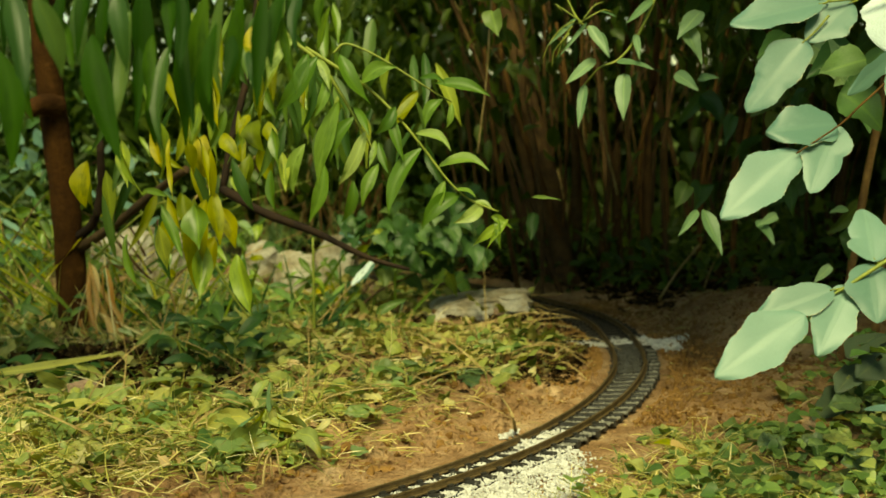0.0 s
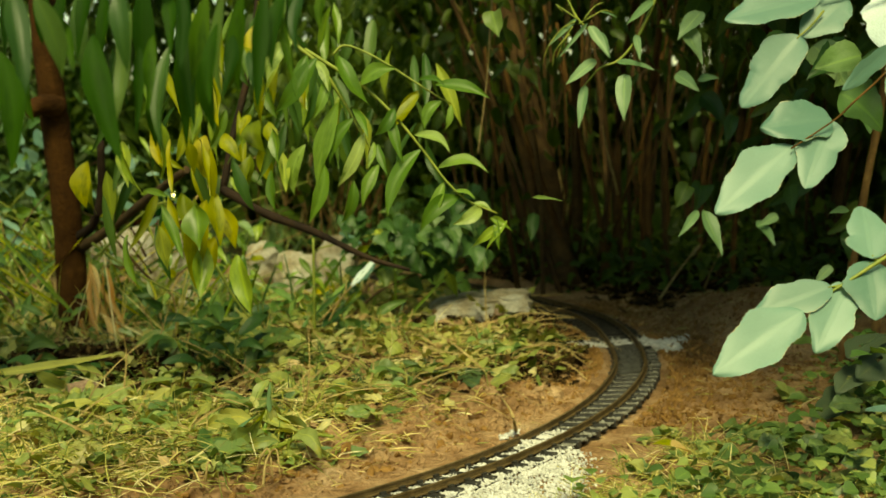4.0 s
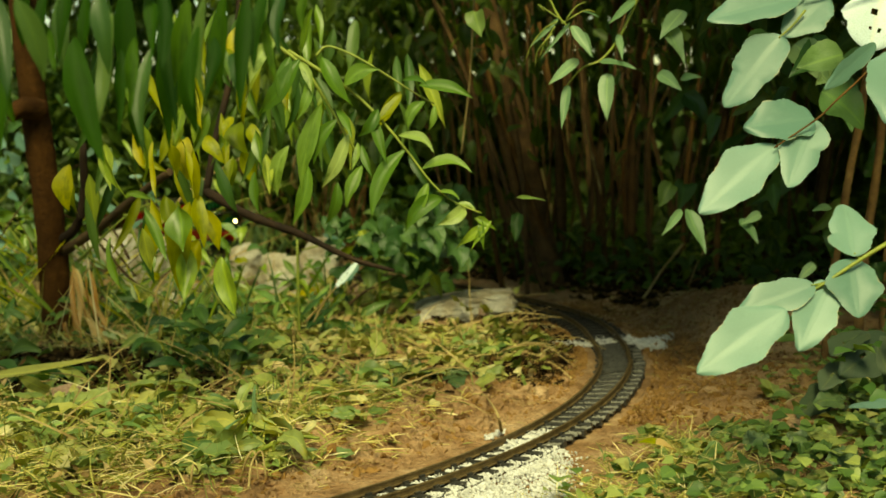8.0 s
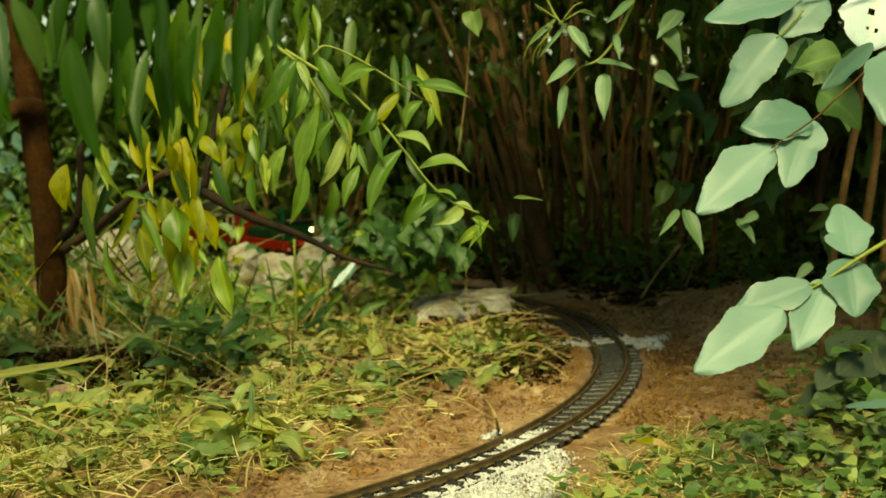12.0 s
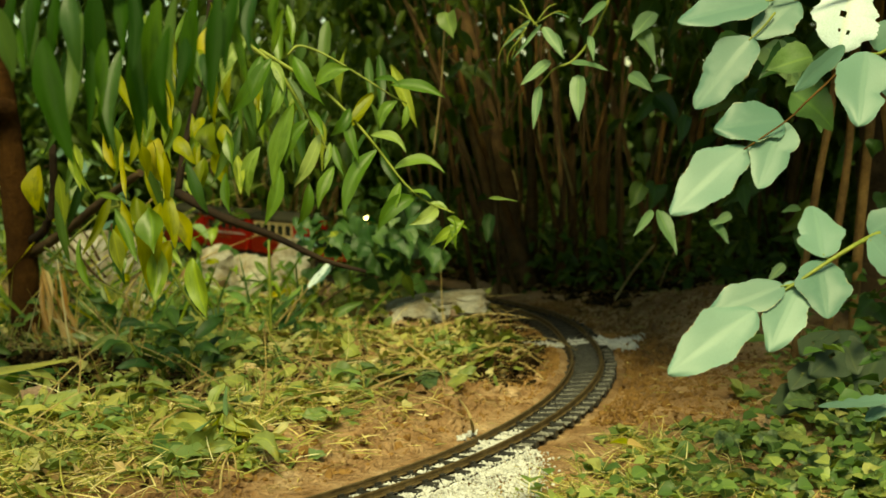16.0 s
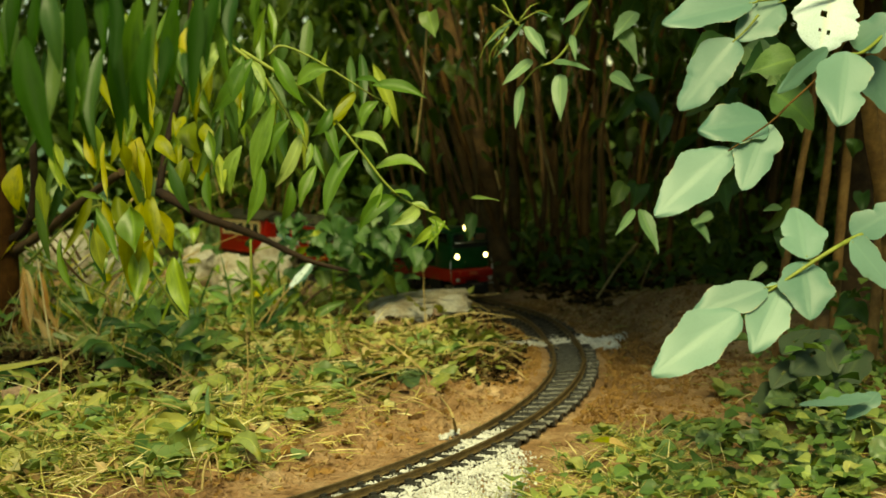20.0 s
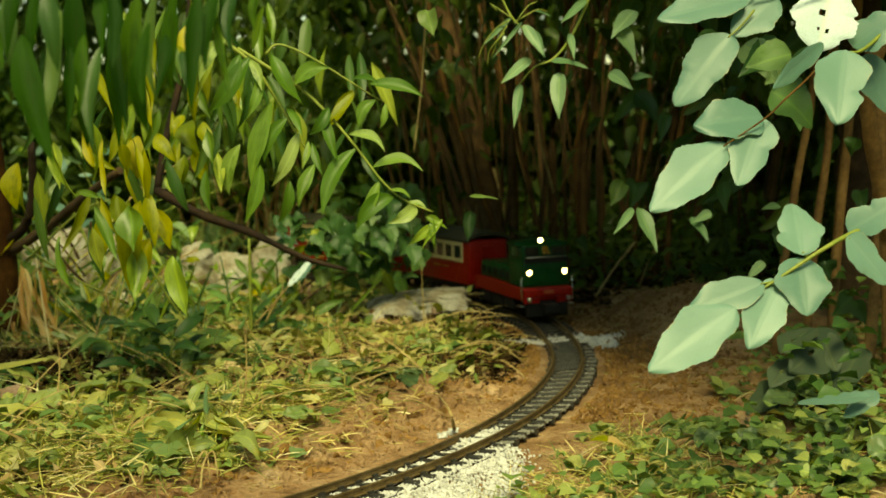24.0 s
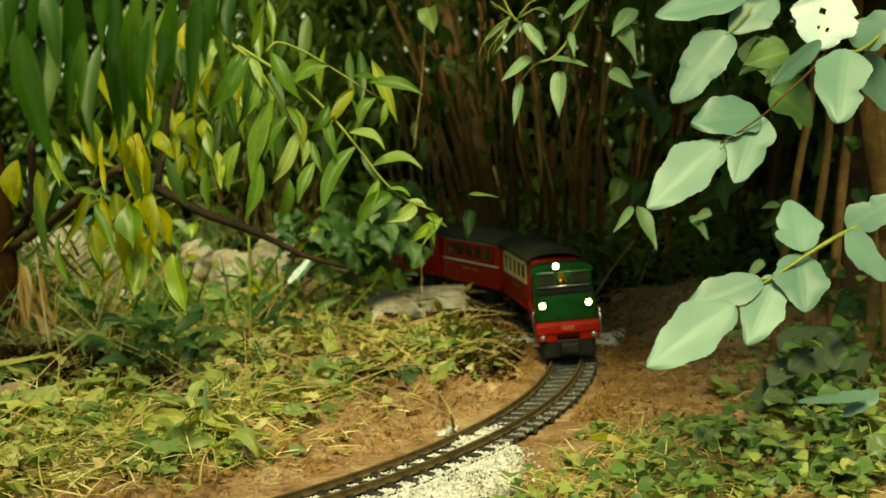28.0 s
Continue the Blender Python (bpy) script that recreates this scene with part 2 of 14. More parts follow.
LITTER = leaf_surface("cut_grass", [(0.0, (0.12, 0.16, 0.03)), (0.3, (0.31, 0.32, 0.08)), (0.55, (0.56, 0.49, 0.17)), (0.82, (0.74, 0.62, 0.31)), (1.0, (0.82, 0.75, 0.5))], joined=True, clear=0.25)
CLOVER = leaf_surface("ground_leaf", [(0.0, (0.05, 0.10, 0.03)), (0.4, (0.12, 0.2, 0.06)), (0.75, (0.22, 0.31, 0.1)), (0.92, (0.32, 0.36, 0.12)), (1.0, (0.45, 0.4, 0.18))], joined=True, clear=0.25)
WEEDLEAF = leaf_surface("weed_leaf", [(0.0, (0.08, 0.15, 0.05)), (0.45, (0.18, 0.25, 0.085)), (0.8, (0.29, 0.34, 0.12)), (1.0, (0.43, 0.41, 0.17))], clear=0.3, patches=(0.24, 0.22, 0.06))
RED = plain("red_paint", (0.30, 0.006, 0.003), 0.34)
GREEN = plain("green_paint", (0.0015, 0.055, 0.010), 0.32)
BLACK = plain("black_plastic", (0.012, 0.011, 0.010), 0.55)
CREAM = plain("cream_paint", (0.62, 0.5, 0.25), 0.45)
WORNPLATE = plain("worn_plate", (0.42, 0.09, 0.04), 0.6)
WHITE = plain("white_paint", (0.75, 0.72, 0.66), 0.45)
ROOF = plain("grey_roof", (0.05, 0.046, 0.026), 0.8)
CHROME = plain("bare_metal", (0.6, 0.58, 0.54), 0.3, 1.0)
BRASS = plain("brass", (0.6, 0.36, 0.1), 0.3, 1.0)
LAMP = glow("lamp_glass", (1.0, 0.78, 0.42), 14.0)
GLASS, nt_g, b_g = nodes_of("window_glass")
b_g.inputs["Base Color"].default_value = (0.02, 0.022, 0.02, 1)
b_g.inputs["Roughness"].default_value = 0.06


# ---- building helpers ----
def part(name, bm, material, parent, label=""):
    me = bpy.data.meshes.new(name)
    bm.normal_update()
    bm.to_mesh(me)
    bm.free()
    me.materials.append(material)
    ob = new(name, me)
    ob.parent = parent
    if label:
        tagged(ob, label)
    return ob


def thing(name, label, category, group="", m=None):
    ob = new(name)
    ob.empty_display_size = 0.02
    if m is not None:
        ob.matrix_basis = m
    return tagged(ob, label, category, group)


def box_bm(x0, x1, y0, y1, z0, z1, bev=0.0, seg=2):
    bm = bmesh.new()
    bmesh.ops.create_cube(bm, size=1.0, matrix=Matrix.LocRotScale(((x0 + x1) / 2, (y0 + y1) / 2, (z0 + z1) / 2), None, (x1 - x0, y1 - y0, z1 - z0)))
    if bev:
        bmesh.ops.bevel(bm, geom=bm.edges[:], offset=bev, segments=seg, affect="EDGES", profile=0.6)
    return bm


def rod_bm(points, radii, sides=8, closed=True):
    """A tube through points with a radius at each."""
    bm = bmesh.new()
    pts = [Vector(q) for q in points]
    rings = []
    for i, q in enumerate(pts):
        d = (pts[min(i + 1, len(pts) - 1)] - pts[max(i - 1, 0)]).normalized()
        a = d.orthogonal().normalized() if abs(d.z) > 0.9 else d.cross(Vector((0, 0, 1))).normalized()
        if abs(d.z) > 0.9:
            a = Vector((1, 0, 0)) - d * d.x
            a.normalize()
        b = d.cross(a)
        rings.append([bm.verts.new(q + (a * math.cos(k * math.tau / sides) + b * math.sin(k * math.tau / sides)) * radii[i]) for k in range(sides)])
    for r0, r1 in zip(rings, rings[1:]):
        for k in range(sides):
            bm.faces.new((r0[k], r0[(k + 1) % sides], r1[(k + 1) % sides], r1[k])).smooth = True
    if closed:
        bm.faces.new(rings[0])
        bm.faces.new(rings[-1][::-1])
    bmesh.ops.recalc_face_normals(bm, faces=bm.faces[:])
    return bm


def smooth_line(points, n):
    """Points eased along a Catmull-Rom line through a few given ones."""
    q = [Vector(v) for v in points]
    q = [q[0] * 2 - q[1], *q, q[-1] * 2 - q[-2]]
    out = []
    for i in range(1, len(q) - 2):
        for k in range(n):
            u = k / n
            a, b, c, d = q[i - 1:i + 3]
            out.append(0.5 * (2 * b + (c - a) * u + (2 * a - 5 * b + 4 * c - d) * u * u + (3 * b - a - 3 * c + d) * u ** 3))
    out.append(q[-2])
    return out


def stem(name, points, r0, r1, material, parent, label="", sides=8, n=5, knots=0.0):
    line = smooth_line(points, n)
    k = len(line) - 1
    rng = random.Random(len(points) * 37 + round(points[0][0] * 1000))
    radii = [(r0 + (r1 - r0) * i / k) * (1 + knots * (rng.random() - 0.5)) for i in range(k + 1)]
    return part(name, rod_bm(line, radii, sides), material, parent, label)


def disc_bm(r, x, y, z, depth, sides=20, dome=0.0):
    """A short cylinder that faces +x, slightly domed."""
    bm = bmesh.new()
    ring = [[bm.verts.new((xx, y + rr * math.cos(a), z + rr * math.sin(a))) for a in [k * math.tau / sides for k in range(sides)]] for xx, rr in ((x, r), (x + depth * 0.7, r), (x + depth, r * 0.85), (x + depth + dome, r * 0.4))]
    for r0, r1 in zip(ring, ring[1:]):
        for k in range(sides):
            bm.faces.new((r0[k], r0[(k + 1) % sides], r1[(k + 1) % sides], r1[k])).smooth = True
    bm.faces.new(ring[0][::-1])
    bm.faces.new(ring[-1])
    bmesh.ops.recalc_face_normals(bm, faces=bm.faces[:])
    return bm


# ---- leaves ----
def outline(kind, u):
    """Half width of a leaf, 0 to 0.5, along its length u."""
    if kind == "willow":
        return 0.5 * math.sin(math.pi * u ** 0.78) ** 1.35 + 0.006
    if kind == "ovate":
        return 0.5 * (math.sin(math.pi * u ** 0.8) ** 0.62) * (1 - 0.12 * u) + 0.004
    if kind == "pointed":
        return 0.5 * math.sin(math.pi * u ** 0.66) ** 0.85 * (1 - 0.25 * u * u) + 0.003
    if kind == "round":
        return 0.5 * math.sqrt(max(0.0, 1 - (2 * u - 1) ** 2)) + 0.01
    return 0.5 * (1 - u) ** 0.5 * min(1, u * 6 + 0.5)


def leaf_arrays(kind, rows, fold=0.25, curl=0.25, wave=0.0, teeth=0.0, cols=2, seed=0, bite=0.0):
    """Vertices (across, along, fold, sag), faces and uvs of a leaf one long and one wide, face to +z."""
    rng = random.Random(seed)
    vs, fs, uv = [], [], []
    ph = rng.random() * 6
    for i in range(rows + 1):
        u = i / rows
        h = outline(kind, u)
        for j in range(cols * 2 + 1):
            c = (j - cols) / cols
            w = h * c
            if abs(c) == 1 and teeth and 0 < i < rows:
                w *= 1 + teeth * (1 if i % 2 else -1) + teeth * (rng.random() - 0.5)
                if bite and rng.random() < bite:
                    w *= 0.75
            vs.append((w, u - 0.12 * curl * u * u, abs(w) * fold * 2 + wave * math.sin(u * 9 + ph + (2 if c > 0 else 0)) * abs(c) * 3, -curl * u * u))
            uv.append((0.5 + c / 2, u))
    n = cols * 2 + 1
    for i in range(rows):
        for j in range(cols * 2):
            fs.append((i * n + j, i * n + j + 1, (i + 1) * n + j + 1, (i + 1) * n + j))
    return vs, fs, uv


def leaf_mesh(name, material, kind, *args, **kw):
    vs, fs, uv = leaf_arrays(kind, *args, **kw)
    slim = 3.2 if kind == "willow" else 1.7
    me = bpy.data.meshes.new(name)
    me.from_pydata([(x, y, f + c * slim) for x, y, f, c in vs], [], fs)
    lay = me.uv_layers.new()
    for lp in me.loops:
        lay.data[lp.index].uv = uv[lp.vertex_index]
    me.polygons.foreach_set("use_smooth", [True] * len(me.polygons))
    me.materials.append(material)
    return me


def toothed_mesh(name, material, seed, full=0.8, teeth=14, bites=(), holes=(), cols=4):
    """A broad leaf with uneven coarse teeth; bites: (side, place along it, depth) of gnawed notches."""
    rng = random.Random(seed)
    rows = 46
    lag = [rng.uniform(0, 6) for _ in range(4)]
    vs, fs, uv = [], [], []
    for i in range(rows + 1):
        u = i / rows
        h = 0.5 * math.sin(math.pi * u ** full) ** 0.6 * (1.06 - 0.2 * u) + 0.004
        for j in range(-cols, cols + 1):
            c = j / cols
            side = 1 if c > 0 else 0
            w = h * (1 + 0.12 * math.sin(u * 7 + lag[side]) + 0.07 * math.sin(u * 17 + lag[2 + side]))
            w *= 1 + 0.055 * ((u * teeth + lag[side] + 0.6 * math.sin(u * 11 + lag[3])) % 1.0 - 0.5)
            for s_, at_, deep in bites:
                if s_ == (1 if side else -1):
                    w -= deep * math.exp(-((u - at_) / 0.05) ** 2)
            x = max(0.003, w) * c
            lift = abs(x) * 0.14 + 0.022 * math.sin(u * 8 + lag[side]) * abs(c) ** 2 - 0.05 * abs(c) ** 3 * (0.5 + 0.5 * math.sin(u * 5 + lag[3]))
            vs.append((x, u, lift - 0.10 * u * u))
            uv.append((0.5 + c / 2, u))
    n = cols * 2 + 1
    for i in range(rows):
        for j in range(cols * 2):
            if any(((j + 0.5 - cols) / cols - a) ** 2 * 0.25 + ((i + 0.5) / rows - b) ** 2 < r * r for a, b, r in holes):
                continue
            fs.append((i * n + j, i * n + j + 1, (i + 1) * n + j + 1, (i + 1) * n + j))
    me = bpy.data.meshes.new(name)
    me.from_pydata(vs, [], fs)
    lay = me.uv_layers.new()
    for lp in me.loops:
        lay.data[lp.index].uv = uv[lp.vertex_index]
    me.polygons.foreach_set("use_smooth", [True] * len(me.polygons))
    me.materials.append(material)
    return me


def sickle_mesh(name, material, bend, droop, twist=0.0, stout=0.75, seed=0):
    """A long leaf that bends sideways, droops and twists, with a wavy margin."""
    rng = random.Random(seed)
    rows, cols, lag = 18, 2, rng.uniform(0, 6)
    vs, fs, uv = [], [], []
    for i in range(rows + 1):
        u = i / rows
        h = 0.5 * math.sin(math.pi * u ** 0.85) ** stout * (1.05 - 0.25 * u) + 0.006
        a = twist * u
        for j in range(-cols, cols + 1):
            c = j / cols
            x = h * c * (1 + 0.05 * math.sin(u * 13 + lag))
            up = abs(x) * 0.42 + 0.06 * abs(c) * math.sin(u * 8 + lag + (1 if c > 0 else 0))
            vs.append((x * math.cos(a) - up * math.sin(a) + bend * 4 * u * (1 - u), u - 0.1 * abs(droop) * u * u, x * math.sin(a) + up * math.cos(a) - droop * 2.4 * (u * u - u)))
            uv.append((0.5 + c / 2, u))
    n = cols * 2 + 1
    for i in range(rows):
        for j in range(cols * 2):
            fs.append((i * n + j, i * n + j + 1, (i + 1) * n + j + 1, (i + 1) * n + j))
    me = bpy.data.meshes.new(name)
    me.from_pydata(vs, [], fs)
    lay = me.uv_layers.new()
    for lp in me.loops:
        lay.data[lp.index].uv = uv[lp.vertex_index]
    me.polygons.foreach_set("use_smooth", [True] * len(me.polygons))
    me.materials.append(material)
    return me


def leaf_at(parent, mesh, base, tip, width, roll=0.0, face=(0.0, -0.75, 0.65), name="leaf", label=""):
    """A leaf from base to tip in its parent's space, its upper side towards face."""
    b, t = Vector(base), Vector(tip)
    d = t - b
    ln = d.length
    d.normalize()
    z = Vector(face)
    z = (z - d * z.dot(d)).normalized()
    x = d.cross(z)
    rot = Matrix((x, d, z)).transposed()
    m = Matrix.Translation(b) @ rot.to_4x4() @ pose(0, 0, 0, 0, roll, 0)
    ob = new(name, mesh)
    ob.parent = parent
    ob.matrix_basis = m @ Matrix.Diagonal((width, ln, width, 1))
    if label:
        tagged(ob, label)
    return ob


def scatter(name, template, material, pos, along, face, length, width, label="", category="", kind="stuff", parent=None, soft=True):
    """Many leaves or pieces joined into one mesh."""
    vs, fs, uv = template
    v = np.array(vs)
    pos, along, face = (np.asarray(a, float) for a in (pos, along, face))
    n = len(pos)
    length, width = np.broadcast_to(length, n), np.broadcast_to(width, n)
    y = along / np.linalg.norm(along, axis=1)[:, None]
    z = face - y * np.sum(face * y, 1)[:, None]
    z /= np.linalg.norm(z, axis=1)[:, None] + 1e-9
    x = np.cross(y, z)
    p = (pos[:, None] + x[:, None] * (v[None, :, 0, None] * width[:, None, None]) + y[:, None] * (v[None, :, 1, None] * length[:, None, None])
         + z[:, None] * (v[None, :, 2, None] * width[:, None, None] + v[None, :, 3, None] * length[:, None, None]))
    k = len(v)
    f = np.array(fs)
    faces = (f[None] + (np.arange(n) * k)[:, None, None]).reshape(-1, f.shape[1])
    me = bpy.data.meshes.new(name)
    me.vertices.add(n * k)
    me.vertices.foreach_set("co", p.reshape(-1).astype(np.float32))
    nf, w = faces.shape
    me.loops.add(nf * w)
    me.loops.foreach_set("vertex_index", faces.reshape(-1).astype(np.int32))
    me.polygons.add(nf)
    me.polygons.foreach_set("loop_start", (np.arange(nf) * w).astype(np.int32))
    me.polygons.foreach_set("use_smooth", np.full(nf, soft))
    if uv:
        lay = me.uv_layers.new()
        u = np.array(uv, np.float32)[f.reshape(-1)]
        lay.data.foreach_set("uv", np.tile(u, (n, 1)).reshape(-1))
    me.update(calc_edges=True)
    me.materials.append(material)
    ob = new(name, me)
    ob.parent = parent
    return tagged(ob, label, category, "", kind)


# ---- the line of the railway ----
CX, CY, R, A1, BANK = -0.885, 2.246, 1.195, -0.610, radians(4.0)
JOIN = (CX + R * math.cos(A1), CY - R * math.sin(A1))


# where the laid track strays from the true curve: metres along it, metres outwards
STRAY = [(-1.2, 0.0), (-0.75, -0.0016), (-0.5, -0.0120), (-0.25, 0.0019), (0.0, -0.0054), (0.25, -0.0004), (0.6, 0.0)]


def line_point(s):
    a = s / R
    r = sum(w0 + (w1 - w0) * ease(s, s0, s1) for (s0, w0), (s1, w1) in zip(STRAY, STRAY[1:]) if s0 < s <= s1)
    if a < A1:
        h, n = (-math.sin(A1), -math.cos(A1)), (math.cos(A1), -math.sin(A1))
        return Vector((JOIN[0] + h[0] * (a - A1) * R + n[0] * r, JOIN[1] + h[1] * (a - A1) * R + n[1] * r, 0))
    return Vector((CX + (R + r) * math.cos(a), CY - (R + r) * math.sin(a), 0))


def line_at(s):
    """Place and heading on the line s metres past the point where it runs straight to the front."""
    return line_point(s), (line_point(s + 0.01) - line_point(s - 0.01)).normalized()


def line_pose(p, h):
    # the bank of the track grows from level at the back to full at the front
    bank = BANK * (-0.3 + 1.3 * (1 - ease(p.y, 2.02, 2.62)))
    left = Vector((-h.y, h.x, 0)) * math.cos(bank) + Vector((0, 0, math.sin(bank)))
    up = h.cross(left)
    m = Matrix((h, left, up)).transposed().to_4x4()
    m.translation = p
    return m


def beside(x, y):
    """Distance from the line's middle, positive outside the curve."""
    a = math.atan2(y - CY, x - CX)
    if a > -A1:
        h = (-math.sin(A1), -math.cos(A1))
        return -(x - JOIN[0]) * h[1] + (y - JOIN[1]) * h[0]
    return math.hypot(x - CX, y - CY) - R


def ease(x, a, b):
    u = min(1, max(0, (x - a) / (b - a)))
    return u * u * (3 - 2 * u)


def ground_z(x, y):
    d = beside(x, y)
    z = -0.018
    z += 0.024 * ease(-d, 0.055, 0.19) if d < 0 else 0.012 * ease(d, 0.07, 0.3) + 0.052 * ease(d, 0.13, 0.25) * (1 - ease(d, 0.3, 0.45)) * ease(y, 2.1, 2.35) * (1 - ease(y, 2.46, 2.62)) * ease(x, 0.28, 0.46)
    if d < 0:
        z += 0.0125 * ease(-d, 0.026, 0.036) * (1 - ease(y, 2.15, 2.3))
    away = ease(abs(d), 0.05, 0.14)
    clod = ease(-d, 0.05, 0.1) * (1 - ease(-d, 0.28, 0.42)) if d < 0 else 0.3
    n = noise.noise(Vector((x * 3.1, y * 3.1, 0.3))) * 0.018 + noise.noise(Vector((x * 14, y * 14, 2.3))) * 0.007 + noise.noise(Vector((x * 36, y * 36, 5.3))) * (0.005 + 0.011 * clod) + noise.noise(Vector((x * 80, y * 80, 8.3))) * (0.003 + 0.006 * clod)
    return z + n * away + 0.0012 * noise.noise(Vector((x * 80, y * 80, 1)))


# ---- ground ----
def build_ground():
    near_x = np.concatenate([np.linspace(-60, -1.7, 14)[:-1], np.arange(-1.7, 1.5, 0.0115), np.linspace(1.5, 60, 14)])
    near_y = np.concatenate([np.linspace(-40, 1.2, 10)[:-1], np.arange(1.2, 3.4, 0.0115), np.concatenate([np.linspace(3.4, 6, 40)[:-1], np.linspace(6, 80, 15)])])
    vs = [(x, y, ground_z(x, y) if -2 < x < 2 and 0.8 < y < 6 else 0.0) for y in near_y for x in near_x]
    w = len(near_x)
    fs = [(j * w + i, j * w + i + 1, (j + 1) * w + i + 1, (j + 1) * w + i) for j in range(len(near_y) - 1) for i in range(w - 1)]
    me = bpy.data.meshes.new("ground")
    me.from_pydata(vs, [], fs)
    me.polygons.foreach_set("use_smooth", [True] * len(fs))
    me.materials.append(MEADOW_SOIL)
    return tagged(new("ground", me), "trodden brown garden soil passing into grass", "ground", "", "structure")


build_ground()


# ---- railway track ----
def build_track():
    track = thing("railway_track", "narrow model railway track with brown rails on black sleepers", "railway track")
    prof = [(-0.0035, -0.0083), (0.0035, -0.0083), (0.0035, -0.0073), (0.0008, -0.0066), (0.0008, -0.0026), (0.0017, -0.0018), (0.0017, 0.0), (-0.0017, 0.0), (-0.0017, -0.0018), (-0.0008, -0.0026), (-0.0008, -0.0066), (-0.0035, -0.0073)]
    for side in (-0.0235, 0.0235):
        bm = bmesh.new()
        rings = []
        for i in range(190):
            m = line_pose(*line_at(-3.6 + i * 0.028))
            rings.append([bm.verts.new(m @ Vector((0, side + a, b))) for a, b in prof])
        n = len(prof)
        for r0, r1 in zip(rings, rings[1:]):
            for k in range(n):
                bm.faces.new((r0[k], r0[(k + 1) % n], r1[(k + 1) % n], r1[k]))
        part("rail", bm, RAIL, track)
    bm = box_bm(-0.0048, 0.0048, -0.046, 0.046, -0.0185, -0.0082, 0.0014, 1)
    for y in (-0.0235, 0.0235):
        for dy in (-0.0055, 0.0055):
            b2 = box_bm(-0.004, 0.004, y + dy - 0.0016, y + dy + 0.0016, -0.0085, -0.0055)
            me = bpy.data.meshes.new("clip")
            b2.to_mesh(me)
            bm.from_mesh(me)
            b2.free()
            bpy.data.meshes.remove(me)
    first = part("sleeper", bm, SLEEPER, track)
    first.matrix_basis = line_pose(*line_at(-2.6))
    rng = random.Random(4)
    s = -2.6 + 0.0288
    while s < 1.5:
        ob = new("sleeper", first.data)
        ob.parent = track
        ob.matrix_basis = line_pose(*line_at(s)) @ pose(0, rng.uniform(-0.002, 0.002), rng.uniform(-0.0006, 0.0004), 0, 0, rng.uniform(-1.5, 1.5))
        s += 0.0288
    return track


build_track()


def pebble(seed, n=1):
    """A small angular stone."""
    bm = bmesh.new()
    bmesh.ops.create_icosphere(bm, subdivisions=n, radius=0.5)
    rng = random.Random(seed)
    off = Vector((rng.random() * 9, rng.random() * 9, rng.random() * 9))
    for v in bm.verts:
        v.co *= 1 + 0.55 * noise.noise(v.co * 1.7 + off) + 0.15 * rng.uniform(-1, 1)
        v.co.z *= 0.75
    vs, fs = [(*v.co, 0.0) for v in bm.verts], [tuple(q.index for q in f.verts) for f in bm.faces]
    bm.free()
    return vs, fs, None


def gravel(name, label, material, spots, size, seed, fill=-0.017, sink=0.0):
    """spots: (metres along the line, metres beside it) of each piece."""
    rng = np.random.RandomState(seed)
    pos = []
    for s, d in spots:
        p, h = line_at(s)
        x, y = p.x - h.y * d, p.y + h.x * d
        z = max(ground_z(x, y), -0.017) + 0.002 - sink
        if abs(d) < 0.05:
            z = max(z, fill + d * math.tan(BANK))
        elif 0 < d < 0.12 and s > 0.6:
            z = max(z, fill + 0.0005 - (d - 0.05) * 0.08)
        pos.append((x, y, z))
    n = len(pos)
    return scatter(name, pebble(seed), material, pos, rng.normal(size=(n, 3)), rng.normal(size=(n, 3)), np.exp(rng.normal(0, 0.45, n)) * size, np.exp(rng.normal(0, 0.45, n)) * size, label, "gravel", soft=False)


rg = np.random.RandomState(7)
near = [(rg.uniform(0.7, 1.36), d) for d in rg.uniform(0.045, 0.17, 15000)]
near = [(s, d) for s, d in near if d < 0.055 + 0.1 * ease(s, 0.66, 0.9) + rg.normal() * 0.012 and d > 0.05]
gravel("white_gravel", "coarse white crushed gravel under the near rails", GRAVEL, near, 0.0029, 3, -0.0118)
far = [(rg.normal(0.0, 0.022), d) for d in np.concatenate([rg.uniform(-0.105, -0.04, 800), rg.uniform(-0.04, 0.04, 800), rg.uniform(0.04, 0.1, 800)])]
far += [(-0.02 - 0.6 * (d - 0.06) + rg.normal() * 0.012, d) for d in rg.uniform(0.06, 0.13, 120)]
gravel("white_gravel", "small white gravel patch packed across the rails", GRAVEL, far, 0.0043, 5, -0.0115)
gravel("white_gravel", "few white stones spilled beside the rail", GRAVEL, [(0.70 + rg.normal() * 0.010, -0.043 + rg.normal() * 0.004) for _ in range(30)], 0.0045, 6)
gravel("grey_ballast", "grey grit packed level between the rails", GREY_SAND, [(rg.uniform(0.03, 0.26), rg.uniform(-0.019, 0.019)) for _ in range(3400)], 0.0032, 12, -0.0088)
gravel("pale_grit", "pale grey grit between rails and sleepers", PALEGRIT, [(rg.uniform(0.22, 0.7), rg.uniform(-0.02, 0.02)) for _ in range(3600)], 0.0026, 28, -0.0116)
gravel("pale_grit", "pale grey grit lying between the sleeper ends", PALEGRIT, [(rg.uniform(0.08, 0.72), rg.uniform(0.026, 0.045)) for _ in range(3400)], 0.0026, 8, -0.0118)
gravel("white_gravel", "white gravel heaped between the rails", GRAVEL, [(rg.normal(0.69, 0.024), rg.uniform(-0.019, 0.019)) for _ in range(2000)], 0.003, 18, -0.0098)
